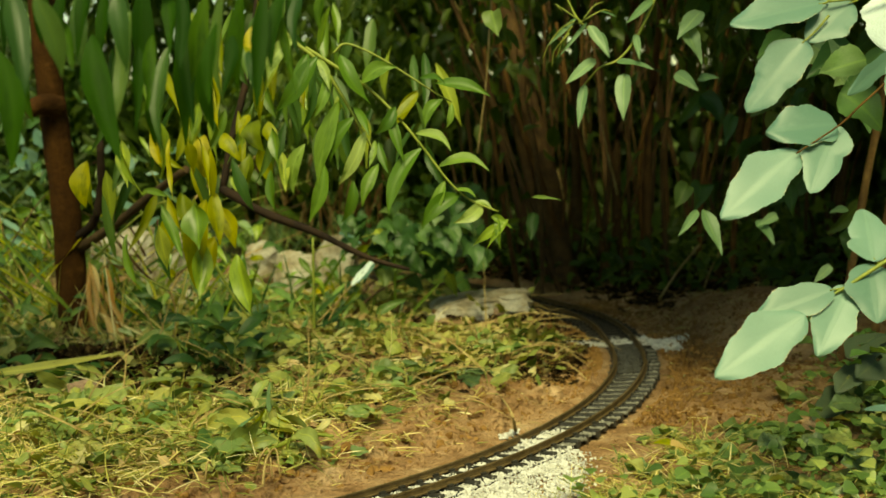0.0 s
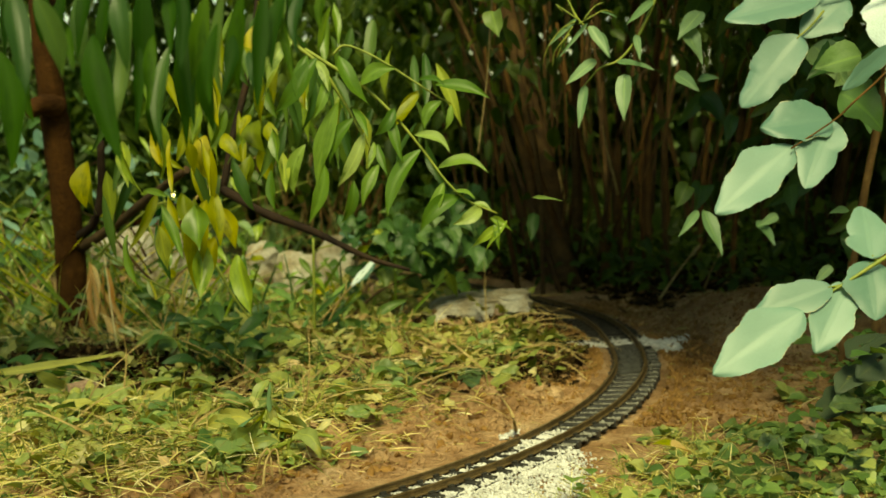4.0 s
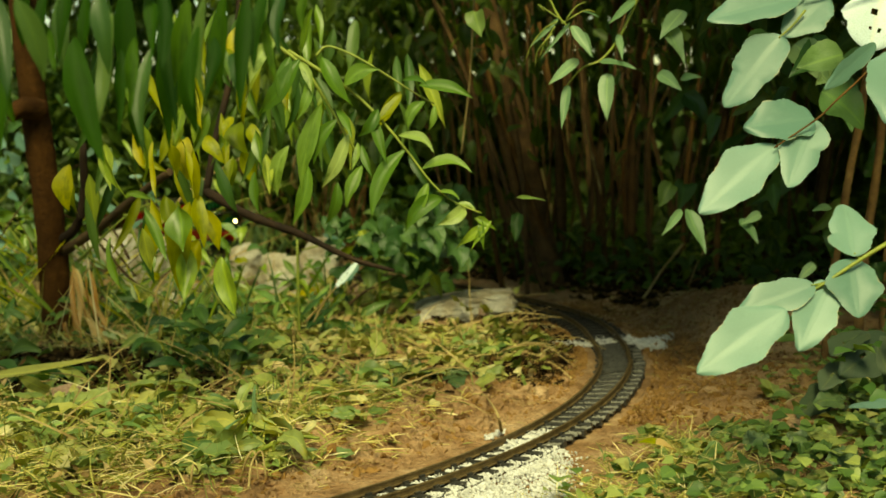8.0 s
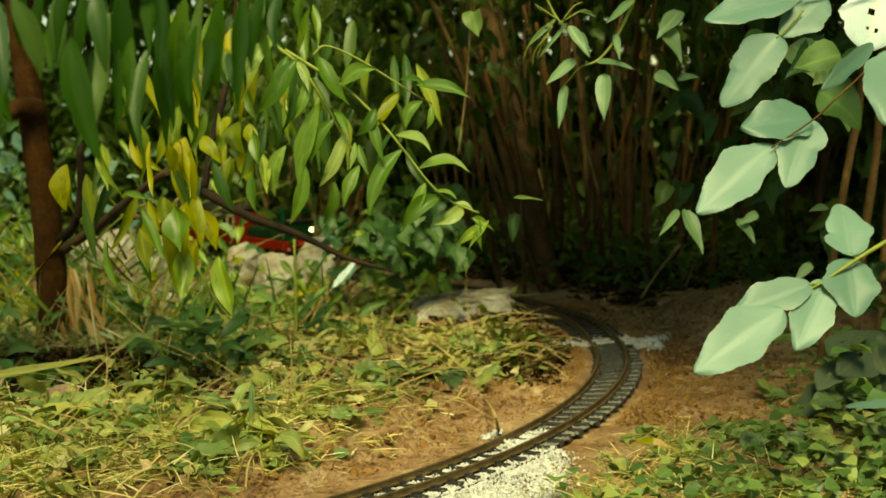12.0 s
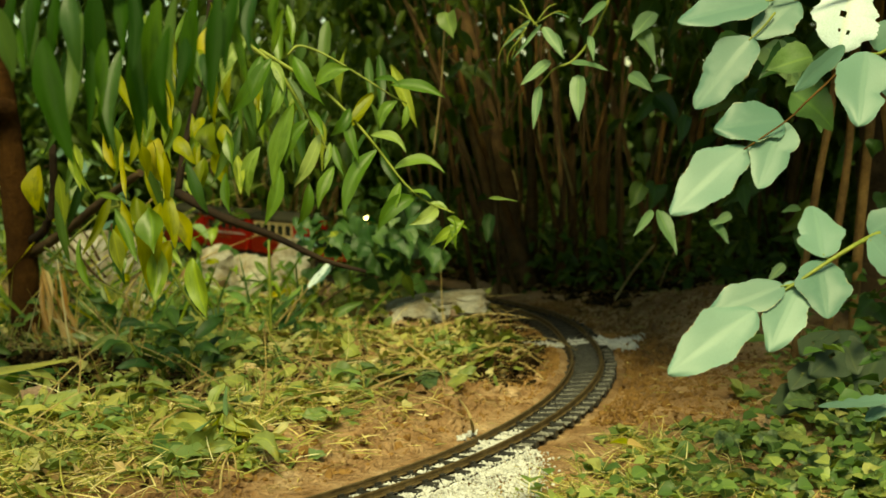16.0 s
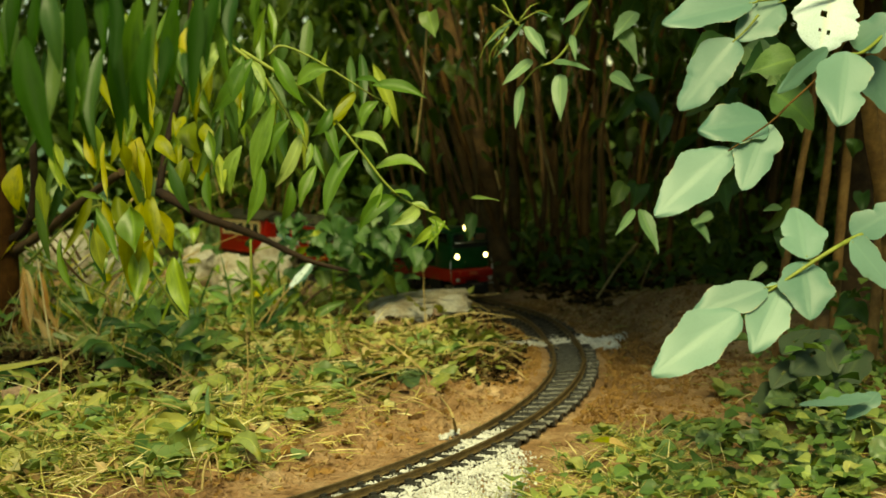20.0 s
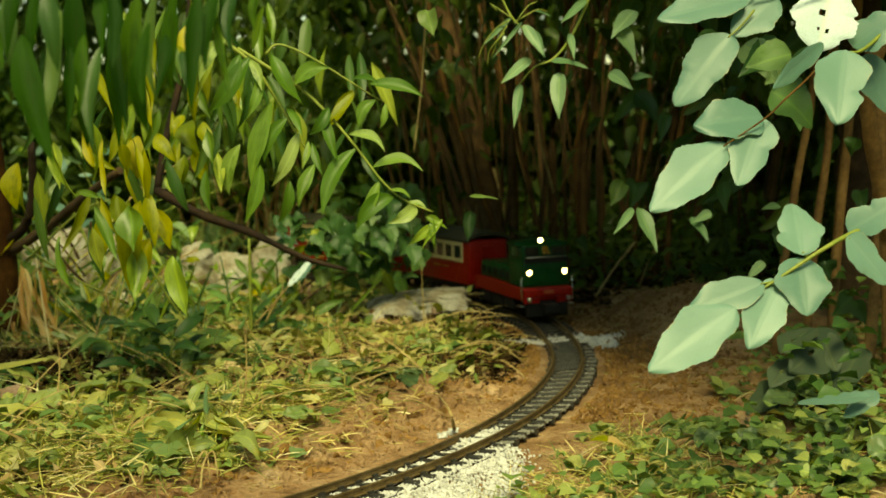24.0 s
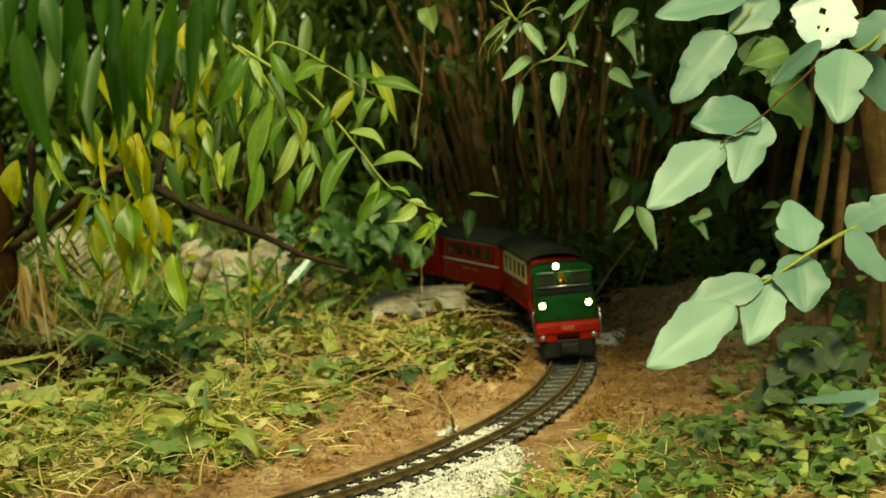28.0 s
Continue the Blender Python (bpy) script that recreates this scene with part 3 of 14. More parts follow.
gravel("white_gravel", "white gravel between the near sleepers", GRAVEL, [(rg.uniform(0.7, 1.3), rg.uniform(-0.02, 0.02)) for _ in range(3000)], 0.0028, 14, -0.0112)
gravel("white_gravel", "white gravel round the near sleeper ends", GRAVEL, [(rg.uniform(0.7, 1.3), rg.uniform(0.026, 0.052)) for _ in range(2600)], 0.0028, 19, -0.0124)
gravel("soil_crumbs", "loose brown crumbs of soil along the track", SOIL, [(s, d) for s, d in zip(rg.uniform(-0.6, 1.5, 3600), np.where(rg.rand(3600) < 0.75, -0.05 - np.abs(rg.normal(0, 0.1, 3600)), 0.055 + np.abs(rg.normal(0, 0.1, 3600))))], 0.0036, 9, sink=0.002)

# crumbs in the darker tone dim the soil where the bend is shaded
gravel("shade_soil", "darker soil crumbs painting shade outside the bend", SHADESOIL, [(s, d) for s, d in zip(rg.uniform(-0.5, 0.55, 3600), 0.06 + np.minimum(np.abs(rg.normal(0.03, 0.12, 3600)), rg.uniform(0.17, 0.27, 3600)))], 0.0048, 41, sink=0.0015)
gravel("shade_soil", "darker soil crumbs painting shade inside the bend", SHADESOIL, [(s, d) for s, d in zip(rg.normal(0.05, 0.2, 3600), -0.045 - np.abs(rg.normal(0.0, 0.07, 3600)))], 0.0045, 42, sink=0.0015)
for k in range(3):
    gravel("soil_clods", "broken clods of brown soil beside the track", (SHADESOIL, SOIL, SOIL)[k], [(s, d) for s, d in zip(rg.uniform(0.1, 1.35, 420), -0.058 - np.abs(rg.normal(0.05, 0.07, 420)))], (0.008, 0.012, 0.018)[k], 30 + k, sink=(0.003, 0.005, 0.008)[k])


# ---- rocks ----
def rock(name, label, at, size, seed, material, turn=0.0, tilt=0.0, cuts=6, lean=0.0):
    """A weathered block, flattened on top, sunk a little into the soil."""
    bm = bmesh.new()
    bmesh.ops.create_icosphere(bm, subdivisions=5, radius=0.5)
    off = Vector((seed * 3.7, seed * 1.3, seed * 2.1))
    rng = random.Random(seed * 7)
    # broken faces
    planes = [(Vector((rng.gauss(0, 1), rng.gauss(-0.3, 1), rng.gauss(0.4, 0.8))).normalized(), rng.uniform(0.32, 0.43)) for _ in range(cuts)]
    for v in bm.verts:
        c = v.co * 2
        m = max(abs(c.x), abs(c.y), abs(c.z))
        v.co = v.co.lerp(v.co / max(m, 0.3) * 0.95, 0.74)
        for n, h in planes:
            over = v.co.dot(n) - h
            if over > 0:
                v.co -= n * over
        v.co += v.co.normalized() * (0.09 * noise.noise(v.co * 1.9 + off) - 0.07 * abs(noise.noise(v.co * 3.6 + off * 2)) + 0.035 * noise.noise(v.co * 7 + off) + 0.022 * noise.noise(v.co * 16 + off))
        v.co = Vector((v.co.x * size[0], v.co.y * size[1], v.co.z * size[2]))
    for f in bm.faces:
        f.smooth = True
    ob = part(name, bm, material, None)
    ob.matrix_basis = pose(*at, lean, tilt, turn)
    return tagged(ob, label, "rock", "rocks along the bank")




def slab(name, label, at, size, seed, material, turn=0.0):
    """A broken slab: flat top, one end running out in a wedge, the front hollowed below."""
    bm = bmesh.new()
    bmesh.ops.create_cube(bm, size=1.0)
    bmesh.ops.subdivide_edges(bm, edges=bm.edges[:], cuts=13, use_grid_fill=True)
    for v in bm.verts:
        x, y, z = v.co
        top = 0.26 + 0.56 * ease(x, -0.5, -0.2) + 0.18 * ease(x, -0.2, 0.15)
        h = (z + 0.5) * top
        hollow = 0.16 * ease(x, 0.08, 0.3) * (1 - ease(h, 0.25, 0.6)) if y < 0 else 0.0
        lean = 0.3 * h * (1 - ease(x, 0.2, 0.45)) if y < 0 else 0.0
        p = Vector((x * (1 - 0.1 * (0.5 - y)), y + hollow + lean * 0.5, h))
        q = p * 3.2 + Vector((seed, 0, 0))
        rough = Vector((noise.noise(q), noise.noise(q + Vector((5, 0, 0))), noise.noise(q + Vector((0, 5, 0))))) * 0.08
        q = p * 11 + Vector((seed, 3, 0))
        rough += Vector((noise.noise(q), noise.noise(q + Vector((5, 0, 0))), noise.noise(q + Vector((0, 5, 0))))) * 0.03
        rough.z *= 0.6
        p += rough
        v.co = Vector((p.x * size[0], p.y * size[1], p.z * size[2]))
    me = bpy.data.meshes.new(name)
    bm.to_mesh(me)
    bm.free()
    me.materials.append(material)
    ob = tagged(new(name, me), label, "rock")
    ob.matrix_world = pose(*at, 0, 0, turn)
    return ob


slab("rock", "long pale limestone block beside the bend", (0.045, 2.455, -0.012), (0.23, 0.125, 0.067), 4.0, ROCK, 2)
rock("clod", "crumbling brown lump of earth below the limestone", (0.102, 2.42, 0.006), (0.075, 0.07, 0.062), 23, PINKROCK, 10, 0, 4)
rock("rock", "rounded brownish rock on the bank", (-0.140, 2.672, 0.001), (0.092, 0.064, 0.104), 2, PINKROCK, 0, 0)
rock("rock", "small pale stone between two rocks", (-0.099, 2.570, -0.007), (0.053, 0.037, 0.055), 3, ROCK, 0, 0)
rock("rock", "broad weathered limestone block on the bank", (-0.238, 2.960, 0.068), (0.130, 0.091, 0.122), 4, ROCK, 10, 0)
rock("rock", "rounded pale limestone rock on the bank", (-0.322, 2.798, 0.053), (0.104, 0.073, 0.119), 5, ROCK, 0, 0)
rock("rock", "upright pale limestone block on the bank", (-0.408, 2.931, 0.077), (0.086, 0.060, 0.107), 6, ROCK, 0, 0)
rock("rock", "mossy grey limestone rock under hanging leaves", (-0.443, 2.723, 0.009), (0.107, 0.075, 0.113), 7, ROCK, 20, 0)
rock("rock", "large pale limestone rock among grass", (-0.607, 2.861, 0.079), (0.154, 0.108, 0.185), 8, ROCK, -15, 0)
rock("rock", "small bright limestone among stalks", (-0.544, 2.673, 0.014), (0.073, 0.051, 0.079), 13, ROCK, 0, 0)
rock("rock", "grey limestone rock at the back of the bank", (-0.751, 3.084, 0.093), (0.165, 0.116, 0.127), 14, ROCK, 0, 0)
rock("rock", "brownish rock beside the trunk", (-0.694, 2.721, -0.007), (0.107, 0.075, 0.145), 9, PINKROCK, 0, 0)
rock("rock", "low grey stone at the lawn edge", (-0.232, 2.692, 0.001), (0.079, 0.055, 0.080), 10, ROCK, 0, 0)
rock("stone", "small pinkish stone lying on the lawn", (-0.509, 1.764, 0.026), (0.062, 0.05, 0.05), 11, PINKROCK, 12)


# ---- scatter over the ground ----
BLADE = leaf_arrays("blade", 4, 0.3, 0.12, cols=1)
CURLY = leaf_arrays("blade", 6, 0.1, 0.75, cols=1)
OVATE = leaf_arrays("ovate", 4, 0.3, 0.3, 0.02, cols=1)
NARROW = leaf_arrays("willow", 4, 0.25, 0.35, cols=1)
ROUND = leaf_arrays("round", 4, 0.2, 0.2, cols=1)
CRUMPLED = leaf_arrays("ovate", 5, -0.12, -0.12, 0.09, 0.1, cols=1, seed=3)
FAR = leaf_arrays("ovate", 2, 0.3, 0.3, cols=1)
rs = np.random.RandomState(11)


def on_ground(n, xr, yr, keep):
    out = []
    while len(out) < n:
        x, y = rs.uniform(*xr), rs.uniform(*yr)
        if rs.rand() < keep(x, y):
            out.append((x, y, ground_z(x, y)))
    return np.array(out)


def lawn(x, y):
    """How thickly cuttings lie inside the curve."""
    d = beside(x, y)
    if d > -0.075:
        return 0
    near = 0.035 * ease(y, 1.9, 2.1)
    edge = ease(-d, 0.10 - near + 0.03 * math.sin(x * 9 + y * 5), 0.27 - 2 * near)
    n = 0.45 + 0.8 * noise.noise(Vector((x * 4, y * 4, 7))) + 0.7 * noise.noise(Vector((x * 13, y * 13, 5)))
    gap = math.exp(-((x + 0.58) / 0.16) ** 2 - ((y - 2.0) / 0.14) ** 2)
    gap = max(gap, math.exp(-((x + 0.57) / 0.2) ** 4 - ((y - 1.97) / 0.22) ** 4))
    foot = math.exp(-((x - 0.03) / 0.17) ** 4 - ((y - 2.33) / 0.13) ** 4)
    return max(0.0, min(1.0, edge * (0.2 + n))) * (1 - 0.95 * gap) * (1 - foot)


def flat_dirs(n, lift):
    a = rs.uniform(0, math.tau, n)
    return np.c_[np.cos(a), np.sin(a), np.abs(rs.normal(0, lift, n))]


def up_dirs(n, spread=0.5):
    return np.c_[rs.normal(0, spread, n), rs.normal(-0.1, spread, n), np.ones(n)]


def strew(name, template, material, p, lift, rise, ln, wd, label, category, spread=0.5):
    n = len(p)
    scatter(name, template, material, p + np.c_[np.zeros((n, 2)), rs.uniform(0, rise, n)], flat_dirs(n, lift), up_dirs(n, spread * 0.6), rs.uniform(*ln, n), rs.uniform(*wd, n), label, category)


strew("cut_grass", BLADE, LITTER, on_ground(4600, (-1.3, 0.35), (1.2, 2.9), lawn), 0.2, 0.02, (0.02, 0.08), (0.001, 0.0028), "yellow-green cut grass strewn over the soil", "grass")
p = on_ground(4200, (-1.3, 0.35), (1.2, 2.9), lawn)
n = len(p)
scatter("cut_grass", CURLY, LITTER, p + (0, 0, 0.004), flat_dirs(n, 0.9), up_dirs(n, 0.9), rs.uniform(0.025, 0.09, n), rs.uniform(0.001, 0.0026, n), "curled pale grass stalks on the lawn", "grass")
for shape, label in ((CRUMPLED, "crumpled small cut leaves lying on the grass"), (leaf_arrays("ovate", 4, 0.1, 0.1, 0.04, cols=1, seed=5), "small wilted cut leaves lying on the grass")):
    strew("cut_leaves", shape, CUTLEAF, on_ground(1500, (-1.3, 0.35), (1.2, 2.9), lawn), 0.5, 0.02, (0.012, 0.036), (0.007, 0.018), label, "leaves", 1.2)
strew("cut_leaves", CRUMPLED, CUTLEAF, on_ground(760, (-1.3, 0.3), (1.2, 2.9), lawn), 0.35, 0.025, (0.025, 0.06), (0.014, 0.03), "larger wilted leaves lying on the grass", "leaves", 1.2)
strew("cut_leaves", NARROW, CUTLEAF, on_ground(420, (-1.3, 0.3), (1.2, 2.9), lawn), 0.4, 0.02, (0.025, 0.05), (0.003, 0.008), "long wilted leaves lying on the grass", "leaves", 1.2)
p = on_ground(700, (-0.6, 0.6), (1.25, 2.6), lambda x, y: 0.8 if 0.05 < abs(beside(x, y)) < 0.33 else 0)
strew("straw_bits", BLADE, LITTER, p, 0.2, 0.006, (0.006, 0.03), (0.0008, 0.0022), "bits of straw dropped on the bare soil", "straw")
p = on_ground(1700, (-1.3, 0.1), (1.2, 2.6), lambda x, y: lawn(x, y) * (0.3 + 0.7 * ease(-x, 0.0, 0.7)) * (0.3 + noise.noise(Vector((x * 7, y * 7, 9)))))
scatter("grass", BLADE, CLOVER, p, np.c_[rs.normal(0, 0.6, len(p)), rs.normal(-0.1, 0.6, len(p)), np.ones(len(p))], up_dirs(len(p)) * (1, 1, 0.2) + (0, -1, 0), rs.uniform(0.02, 0.055, len(p)), rs.uniform(0.0012, 0.003, len(p)), "short green grass blades standing among cuttings", "grass")

p = on_ground(900, (-1.2, 0.2), (1.3, 2.6), lambda x, y: lawn(x, y) * ease(noise.noise(Vector((x * 6, y * 6, 21))), 0.12, 0.3))
scatter("weeds", OVATE, CLOVER, p + np.c_[np.zeros((len(p), 2)), rs.uniform(0.008, 0.04, len(p))], flat_dirs(len(p), 0.4), up_dirs(len(p), 0.5), rs.uniform(0.014, 0.036, len(p)), rs.uniform(0.006, 0.016, len(p)), "dull green weed clumps growing through the cuttings", "weeds")
p = on_ground(1500, (-0.9, 0.35), (1.22, 2.2), lambda x, y: 0.9 if -0.3 < beside(x, y) < -0.07 else 0)
scatter("straw_bits", BLADE, STRAW, p + (0, 0, 0.002), flat_dirs(len(p), 0.25), up_dirs(len(p)), rs.uniform(0.006, 0.035, len(p)), rs.uniform(0.0007, 0.0018, len(p)), "dry straw bits on the soil edge", "straw")

p = on_ground(2300, (-1.2, 0.3), (1.2, 2.7), lawn)
scatter("dry_grass", CURLY, STRAW, p + np.c_[np.zeros((len(p), 2)), rs.uniform(0.008, 0.02, len(p))], flat_dirs(len(p), 0.6), up_dirs(len(p), 0.9), rs.uniform(0.04, 0.13, len(p)), rs.uniform(0.0012, 0.0034, len(p)), "long pale straw strands lying over the lawn", "grass")
p = on_ground(4300, (-0.75, 0.2), (1.2, 1.72), lambda x, y: 0.3 + lawn(x, y) if beside(x, y) < -0.1 else 0)
scatter("dry_grass", BLADE, LITTER, p + (0, 0, 0.012), flat_dirs(len(p), 0.3), up_dirs(len(p), 0.5), rs.uniform(0.015, 0.05, len(p)), rs.uniform(0.001, 0.0028, len(p)), "yellow cut grass nearest the path", "grass")

TANLEAF = leaf_surface("dry_tan_leaf", [(0.0, (0.16, 0.09, 0.035)), (0.5, (0.36, 0.24, 0.11)), (1.0, (0.56, 0.42, 0.24))], joined=True, clear=0.15, rough=0.7)
strew("dry_leaves", CRUMPLED, TANLEAF, on_ground(750, (-1.2, 0.3), (1.2, 2.7), lawn), 0.4, 0.018, (0.012, 0.04), (0.005, 0.016), "tan dry crumpled leaves among the cuttings", "leaves", 1.2)
# dark layer that paints shade between cuttings, in the hollow and at the edge
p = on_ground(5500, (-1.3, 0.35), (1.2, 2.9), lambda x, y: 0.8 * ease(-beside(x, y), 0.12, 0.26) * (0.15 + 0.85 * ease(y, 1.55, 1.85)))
scatter("leaf_mould", ROUND, SHADEMOULD, p + (0, 0, 0.002), flat_dirs(len(p), 0.12), up_dirs(len(p), 0.25), rs.uniform(0.008, 0.03, len(p)), rs.uniform(0.006, 0.016, len(p)), "near-black leaves painting shade into gaps below the cuttings", "leaves")
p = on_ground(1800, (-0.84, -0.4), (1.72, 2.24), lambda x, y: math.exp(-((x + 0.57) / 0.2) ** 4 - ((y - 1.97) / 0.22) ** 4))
scatter("leaf_mould", CRUMPLED, SHADEMOULD, p + (0, 0, 0.003), flat_dirs(len(p), 0.3), up_dirs(len(p), 0.4), rs.uniform(0.01, 0.04, len(p)), rs.uniform(0.006, 0.02, len(p)), "near-black leaves painting shade in the hollow by the trunk", "leaves")
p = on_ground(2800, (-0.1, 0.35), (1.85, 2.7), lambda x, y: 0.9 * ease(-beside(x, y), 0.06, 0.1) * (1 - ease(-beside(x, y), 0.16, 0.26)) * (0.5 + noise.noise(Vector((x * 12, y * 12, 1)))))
scatter("leaf_mould", CRUMPLED, SHADEMOULD, p + (0, 0, 0.002), flat_dirs(len(p), 0.3), up_dirs(len(p), 0.4), rs.uniform(0.006, 0.024, len(p)), rs.uniform(0.004, 0.012, len(p)), "near-black crumbled leaves painting shade on the soil edge", "leaves")
# the bush's deep shade, put into near-black leaves on the ground
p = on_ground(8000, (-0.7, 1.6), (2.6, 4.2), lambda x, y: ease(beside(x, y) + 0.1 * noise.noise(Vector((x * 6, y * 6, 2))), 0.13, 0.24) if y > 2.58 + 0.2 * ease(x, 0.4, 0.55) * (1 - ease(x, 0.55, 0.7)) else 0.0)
scatter("leaf_mould", CRUMPLED, SHADEMOULD, p + (0, 0, 0.002), flat_dirs(len(p), 0.2), up_dirs(len(p), 0.35), rs.uniform(0.015, 0.05, len(p)), rs.uniform(0.012, 0.03, len(p)), "near-black dead leaves painting shade under the bush", "leaves")


def patch(x, y):
    """Ground plants in front of the shrub."""
    d = beside(x, y)
    if d < 0.09:
        return 0
    return min(1.0, ease(d + 0.1 * (1.75 - y) + 0.12 * noise.noise(Vector((x * 5, y * 5, 3))), 0.2, 0.42) * (0.45 + 0.8 * noise.noise(Vector((x * 11, y * 11, 4))) + 0.25)) * (1 - 0.95 * ease(y - 0.9 * (x - 0.28), 1.6, 1.8))


p = on_ground(340, (0.1, 1.0), (1.2, 2.5), patch)
h = rs.uniform(0.002, 0.034, len(p)) * (0.5 + 0.9 * rs.rand(len(p)))
scatter("ground_plants", CRUMPLED, CLOVER, p + np.c_[np.zeros((len(p), 2)), h], flat_dirs(len(p), 0.3), up_dirs(len(p), 0.45), rs.uniform(0.008, 0.02, len(p)), rs.uniform(0.007, 0.016, len(p)), "low green weeds beside the track", "plants")
p = on_ground(1500, (0.1, 1.0), (1.2, 2.5), patch)
scatter("clover", ROUND, CLOVER, p + np.c_[np.zeros((len(p), 2)), rs.uniform(0.008, 0.04, len(p))], flat_dirs(len(p), 0.3), up_dirs(len(p), 0.4), rs.uniform(0.009, 0.024, len(p)), rs.uniform(0.009, 0.022, len(p)), "round-leaved clover growing low beside the track", "plants")
p = on_ground(170, (0.3, 1.0), (1.5, 2.2), lambda x, y: patch(x, y) * ease(x, 0.35, 0.6))
scatter("weeds", OVATE, LITLEAF, p + np.c_[np.zeros((len(p), 2)), rs.uniform(0.02, 0.12, len(p))], flat_dirs(len(p), 0.3), up_dirs(len(p), 0.5), rs.uniform(0.018, 0.036, len(p)), rs.uniform(0.014, 0.026, len(p)), "darker broad-leaved weeds under the shrub", "weeds")
p = on_ground(1300, (0.1, 1.0), (1.2, 2.5), patch)
scatter("cut_grass", BLADE, LITTER, p + (0, 0, 0.004), flat_dirs(len(p), 0.4), up_dirs(len(p)), rs.uniform(0.02, 0.06, len(p)), rs.uniform(0.0009, 0.0022, len(p)), "dry grass stalks between low weeds", "grass")
p = on_ground(900, (-0.05, 0.35), (1.25, 1.6), lambda x, y: 1.0 if 0.13 < beside(x, y) < 0.4 else 0.0)
scatter("cut_grass", BLADE, LITTER, p + (0, 0, 0.004), flat_dirs(len(p), 0.5), up_dirs(len(p)), rs.uniform(0.02, 0.055, len(p)), rs.uniform(0.0008, 0.002, len(p)), "pale dry grass tufts at the gravel edge", "grass")
p = on_ground(1500, (0.2, 1.3), (1.9, 3.1), lambda x, y: 0.7 if beside(x, y) > 0.1 else 0)
scatter("leaf_litter", NARROW, STRAW, p + (0, 0, 0.003), flat_dirs(len(p), 0.25), up_dirs(len(p)), rs.uniform(0.008, 0.03, len(p)), rs.uniform(0.0015, 0.006, len(p)), "dry leaf litter and bits of stalk on bare soil", "leaves")


# ---- foliage masses ----
def cloud(n, xr, yr, zr, keep=None, tuft=False):
    """Random places in a box; tuft rounds it off to an uneven mass."""
    out = []
    while len(out) < n:
        q = (rs.uniform(*xr), rs.uniform(*yr), rs.uniform(*zr))
        if tuft:
            r = sum(abs((v - (lo + hi) / 2) / (hi - lo) * 2) ** 2.6 for v, (lo, hi) in zip(q, (xr, yr, zr)))
            if r > 0.75 + 1.1 * noise.noise(Vector(q) * 5.0):
                continue
        if keep is None or rs.rand() < keep(*q):
            out.append(q)
    return np.array(out)


def droop_dirs(n, down=0.6):
    return np.c_[rs.normal(0, 0.7, n), rs.normal(-0.1, 0.7, n), rs.normal(-down, 0.45, n)]


def face_dirs(n):
    return np.c_[rs.normal(0, 0.45, n), rs.normal(-0.5, 0.45, n), np.abs(rs.normal(0.8, 0.3, n))]


def leaves(name, template, material, p, ln, label, ratio=0.45, down=0.6, category="bush"):
    n = len(p)
    size = rs.uniform(0.55, 1.3, n) * ln
    return scatter(name, template, material, p, droop_dirs(n, down), face_dirs(n), size, size * ratio * rs.uniform(0.8, 1.2, n), label, category)


# dense dark hedge that closes the back of the garden
leaves("hedge", FAR, BUSH, cloud(52000, (-3.4, 3.4), (4.6, 6.2), (-0.02, 2.1), lambda x, y, z: 0.36 if 0.7 < x < 1.4 and 0.2 < z < 0.66 else 1.0), 0.085, "dense dark green hedge closing the garden", 0.52, 0.4, "hedge")
leaves("hedge", FAR, BUSH, cloud(10000, (1.35, 3.2), (2.3, 4.6), (-0.02, 1.7)), 0.085, "dense dark green hedge beside the garden", 0.5, 0.4, "hedge")
leaves("hedge", FAR, BUSH, cloud(16000, (-3.0, 3.2), (4.3, 5.0), (-0.02, 0.55), lambda x, y, z: 0.4 if 0.7 < x < 1.4 and z > 0.2 else 1.0), 0.08, "dark lower leaves of the hedge", 0.55, 0.4, "hedge")
leaves("hedge", FAR, BUSH, cloud(2200, (0.6, 1.3), (4.25, 4.6), (0.42, 0.85)), 0.036, "small dark leaves along the hedge", 0.55, 0.4, "hedge")
# crowns above the view, added to shade the bend, soil and bush
leaves("hedge_crown", FAR, BUSH, cloud(9500, (-0.15, 3.2), (1.8, 6.0), (0.68, 2.0), lambda x, y, z: 1.0 if y > 2.95 - 0.9 * ease(x, 0.6, 0.9) and z > 0.72 + 0.02 * y else 0), 0.13, "green hedge crown added above the view for shade", 0.5, 0.4, "hedge")
leaves("bush_crown", FAR, BUSH, cloud(5600, (0.12, 1.6), (1.62, 2.45), (0.66, 1.15), lambda x, y, z: (0.5 if 0.6 < x < 1.0 and y < 2.05 else 1.0) if z > 0.409 + y * 0.1 + 0.04 else 0, True), 0.10, "unseen dense leaves added to shade the bend", 0.5, 0.4, "bush")
leaves("bush_crown", FAR, BUSH, cloud(1000, (0.06, 0.6), (2.2, 2.8), (0.72, 1.05), None, True), 0.09, "unseen leaves added to shade the back of the bend", 0.5, 0.4, "bush")
leaves("bush_crown", FAR, BUSH, cloud(330, (0.16, 0.5), (1.68, 2.15), (0.68, 0.98), None, True), 0.08, "unseen branch ends added to shade soil at the bend", 0.5, 0.4, "bush")
leaves("bush_crown", FAR, BUSH, cloud(1000, (-0.25, 0.3), (2.12, 2.62), (0.72, 1.02), None, True), 0.10, "unseen leaves added for shade between bush and willow", 0.5, 0.4, "bush")
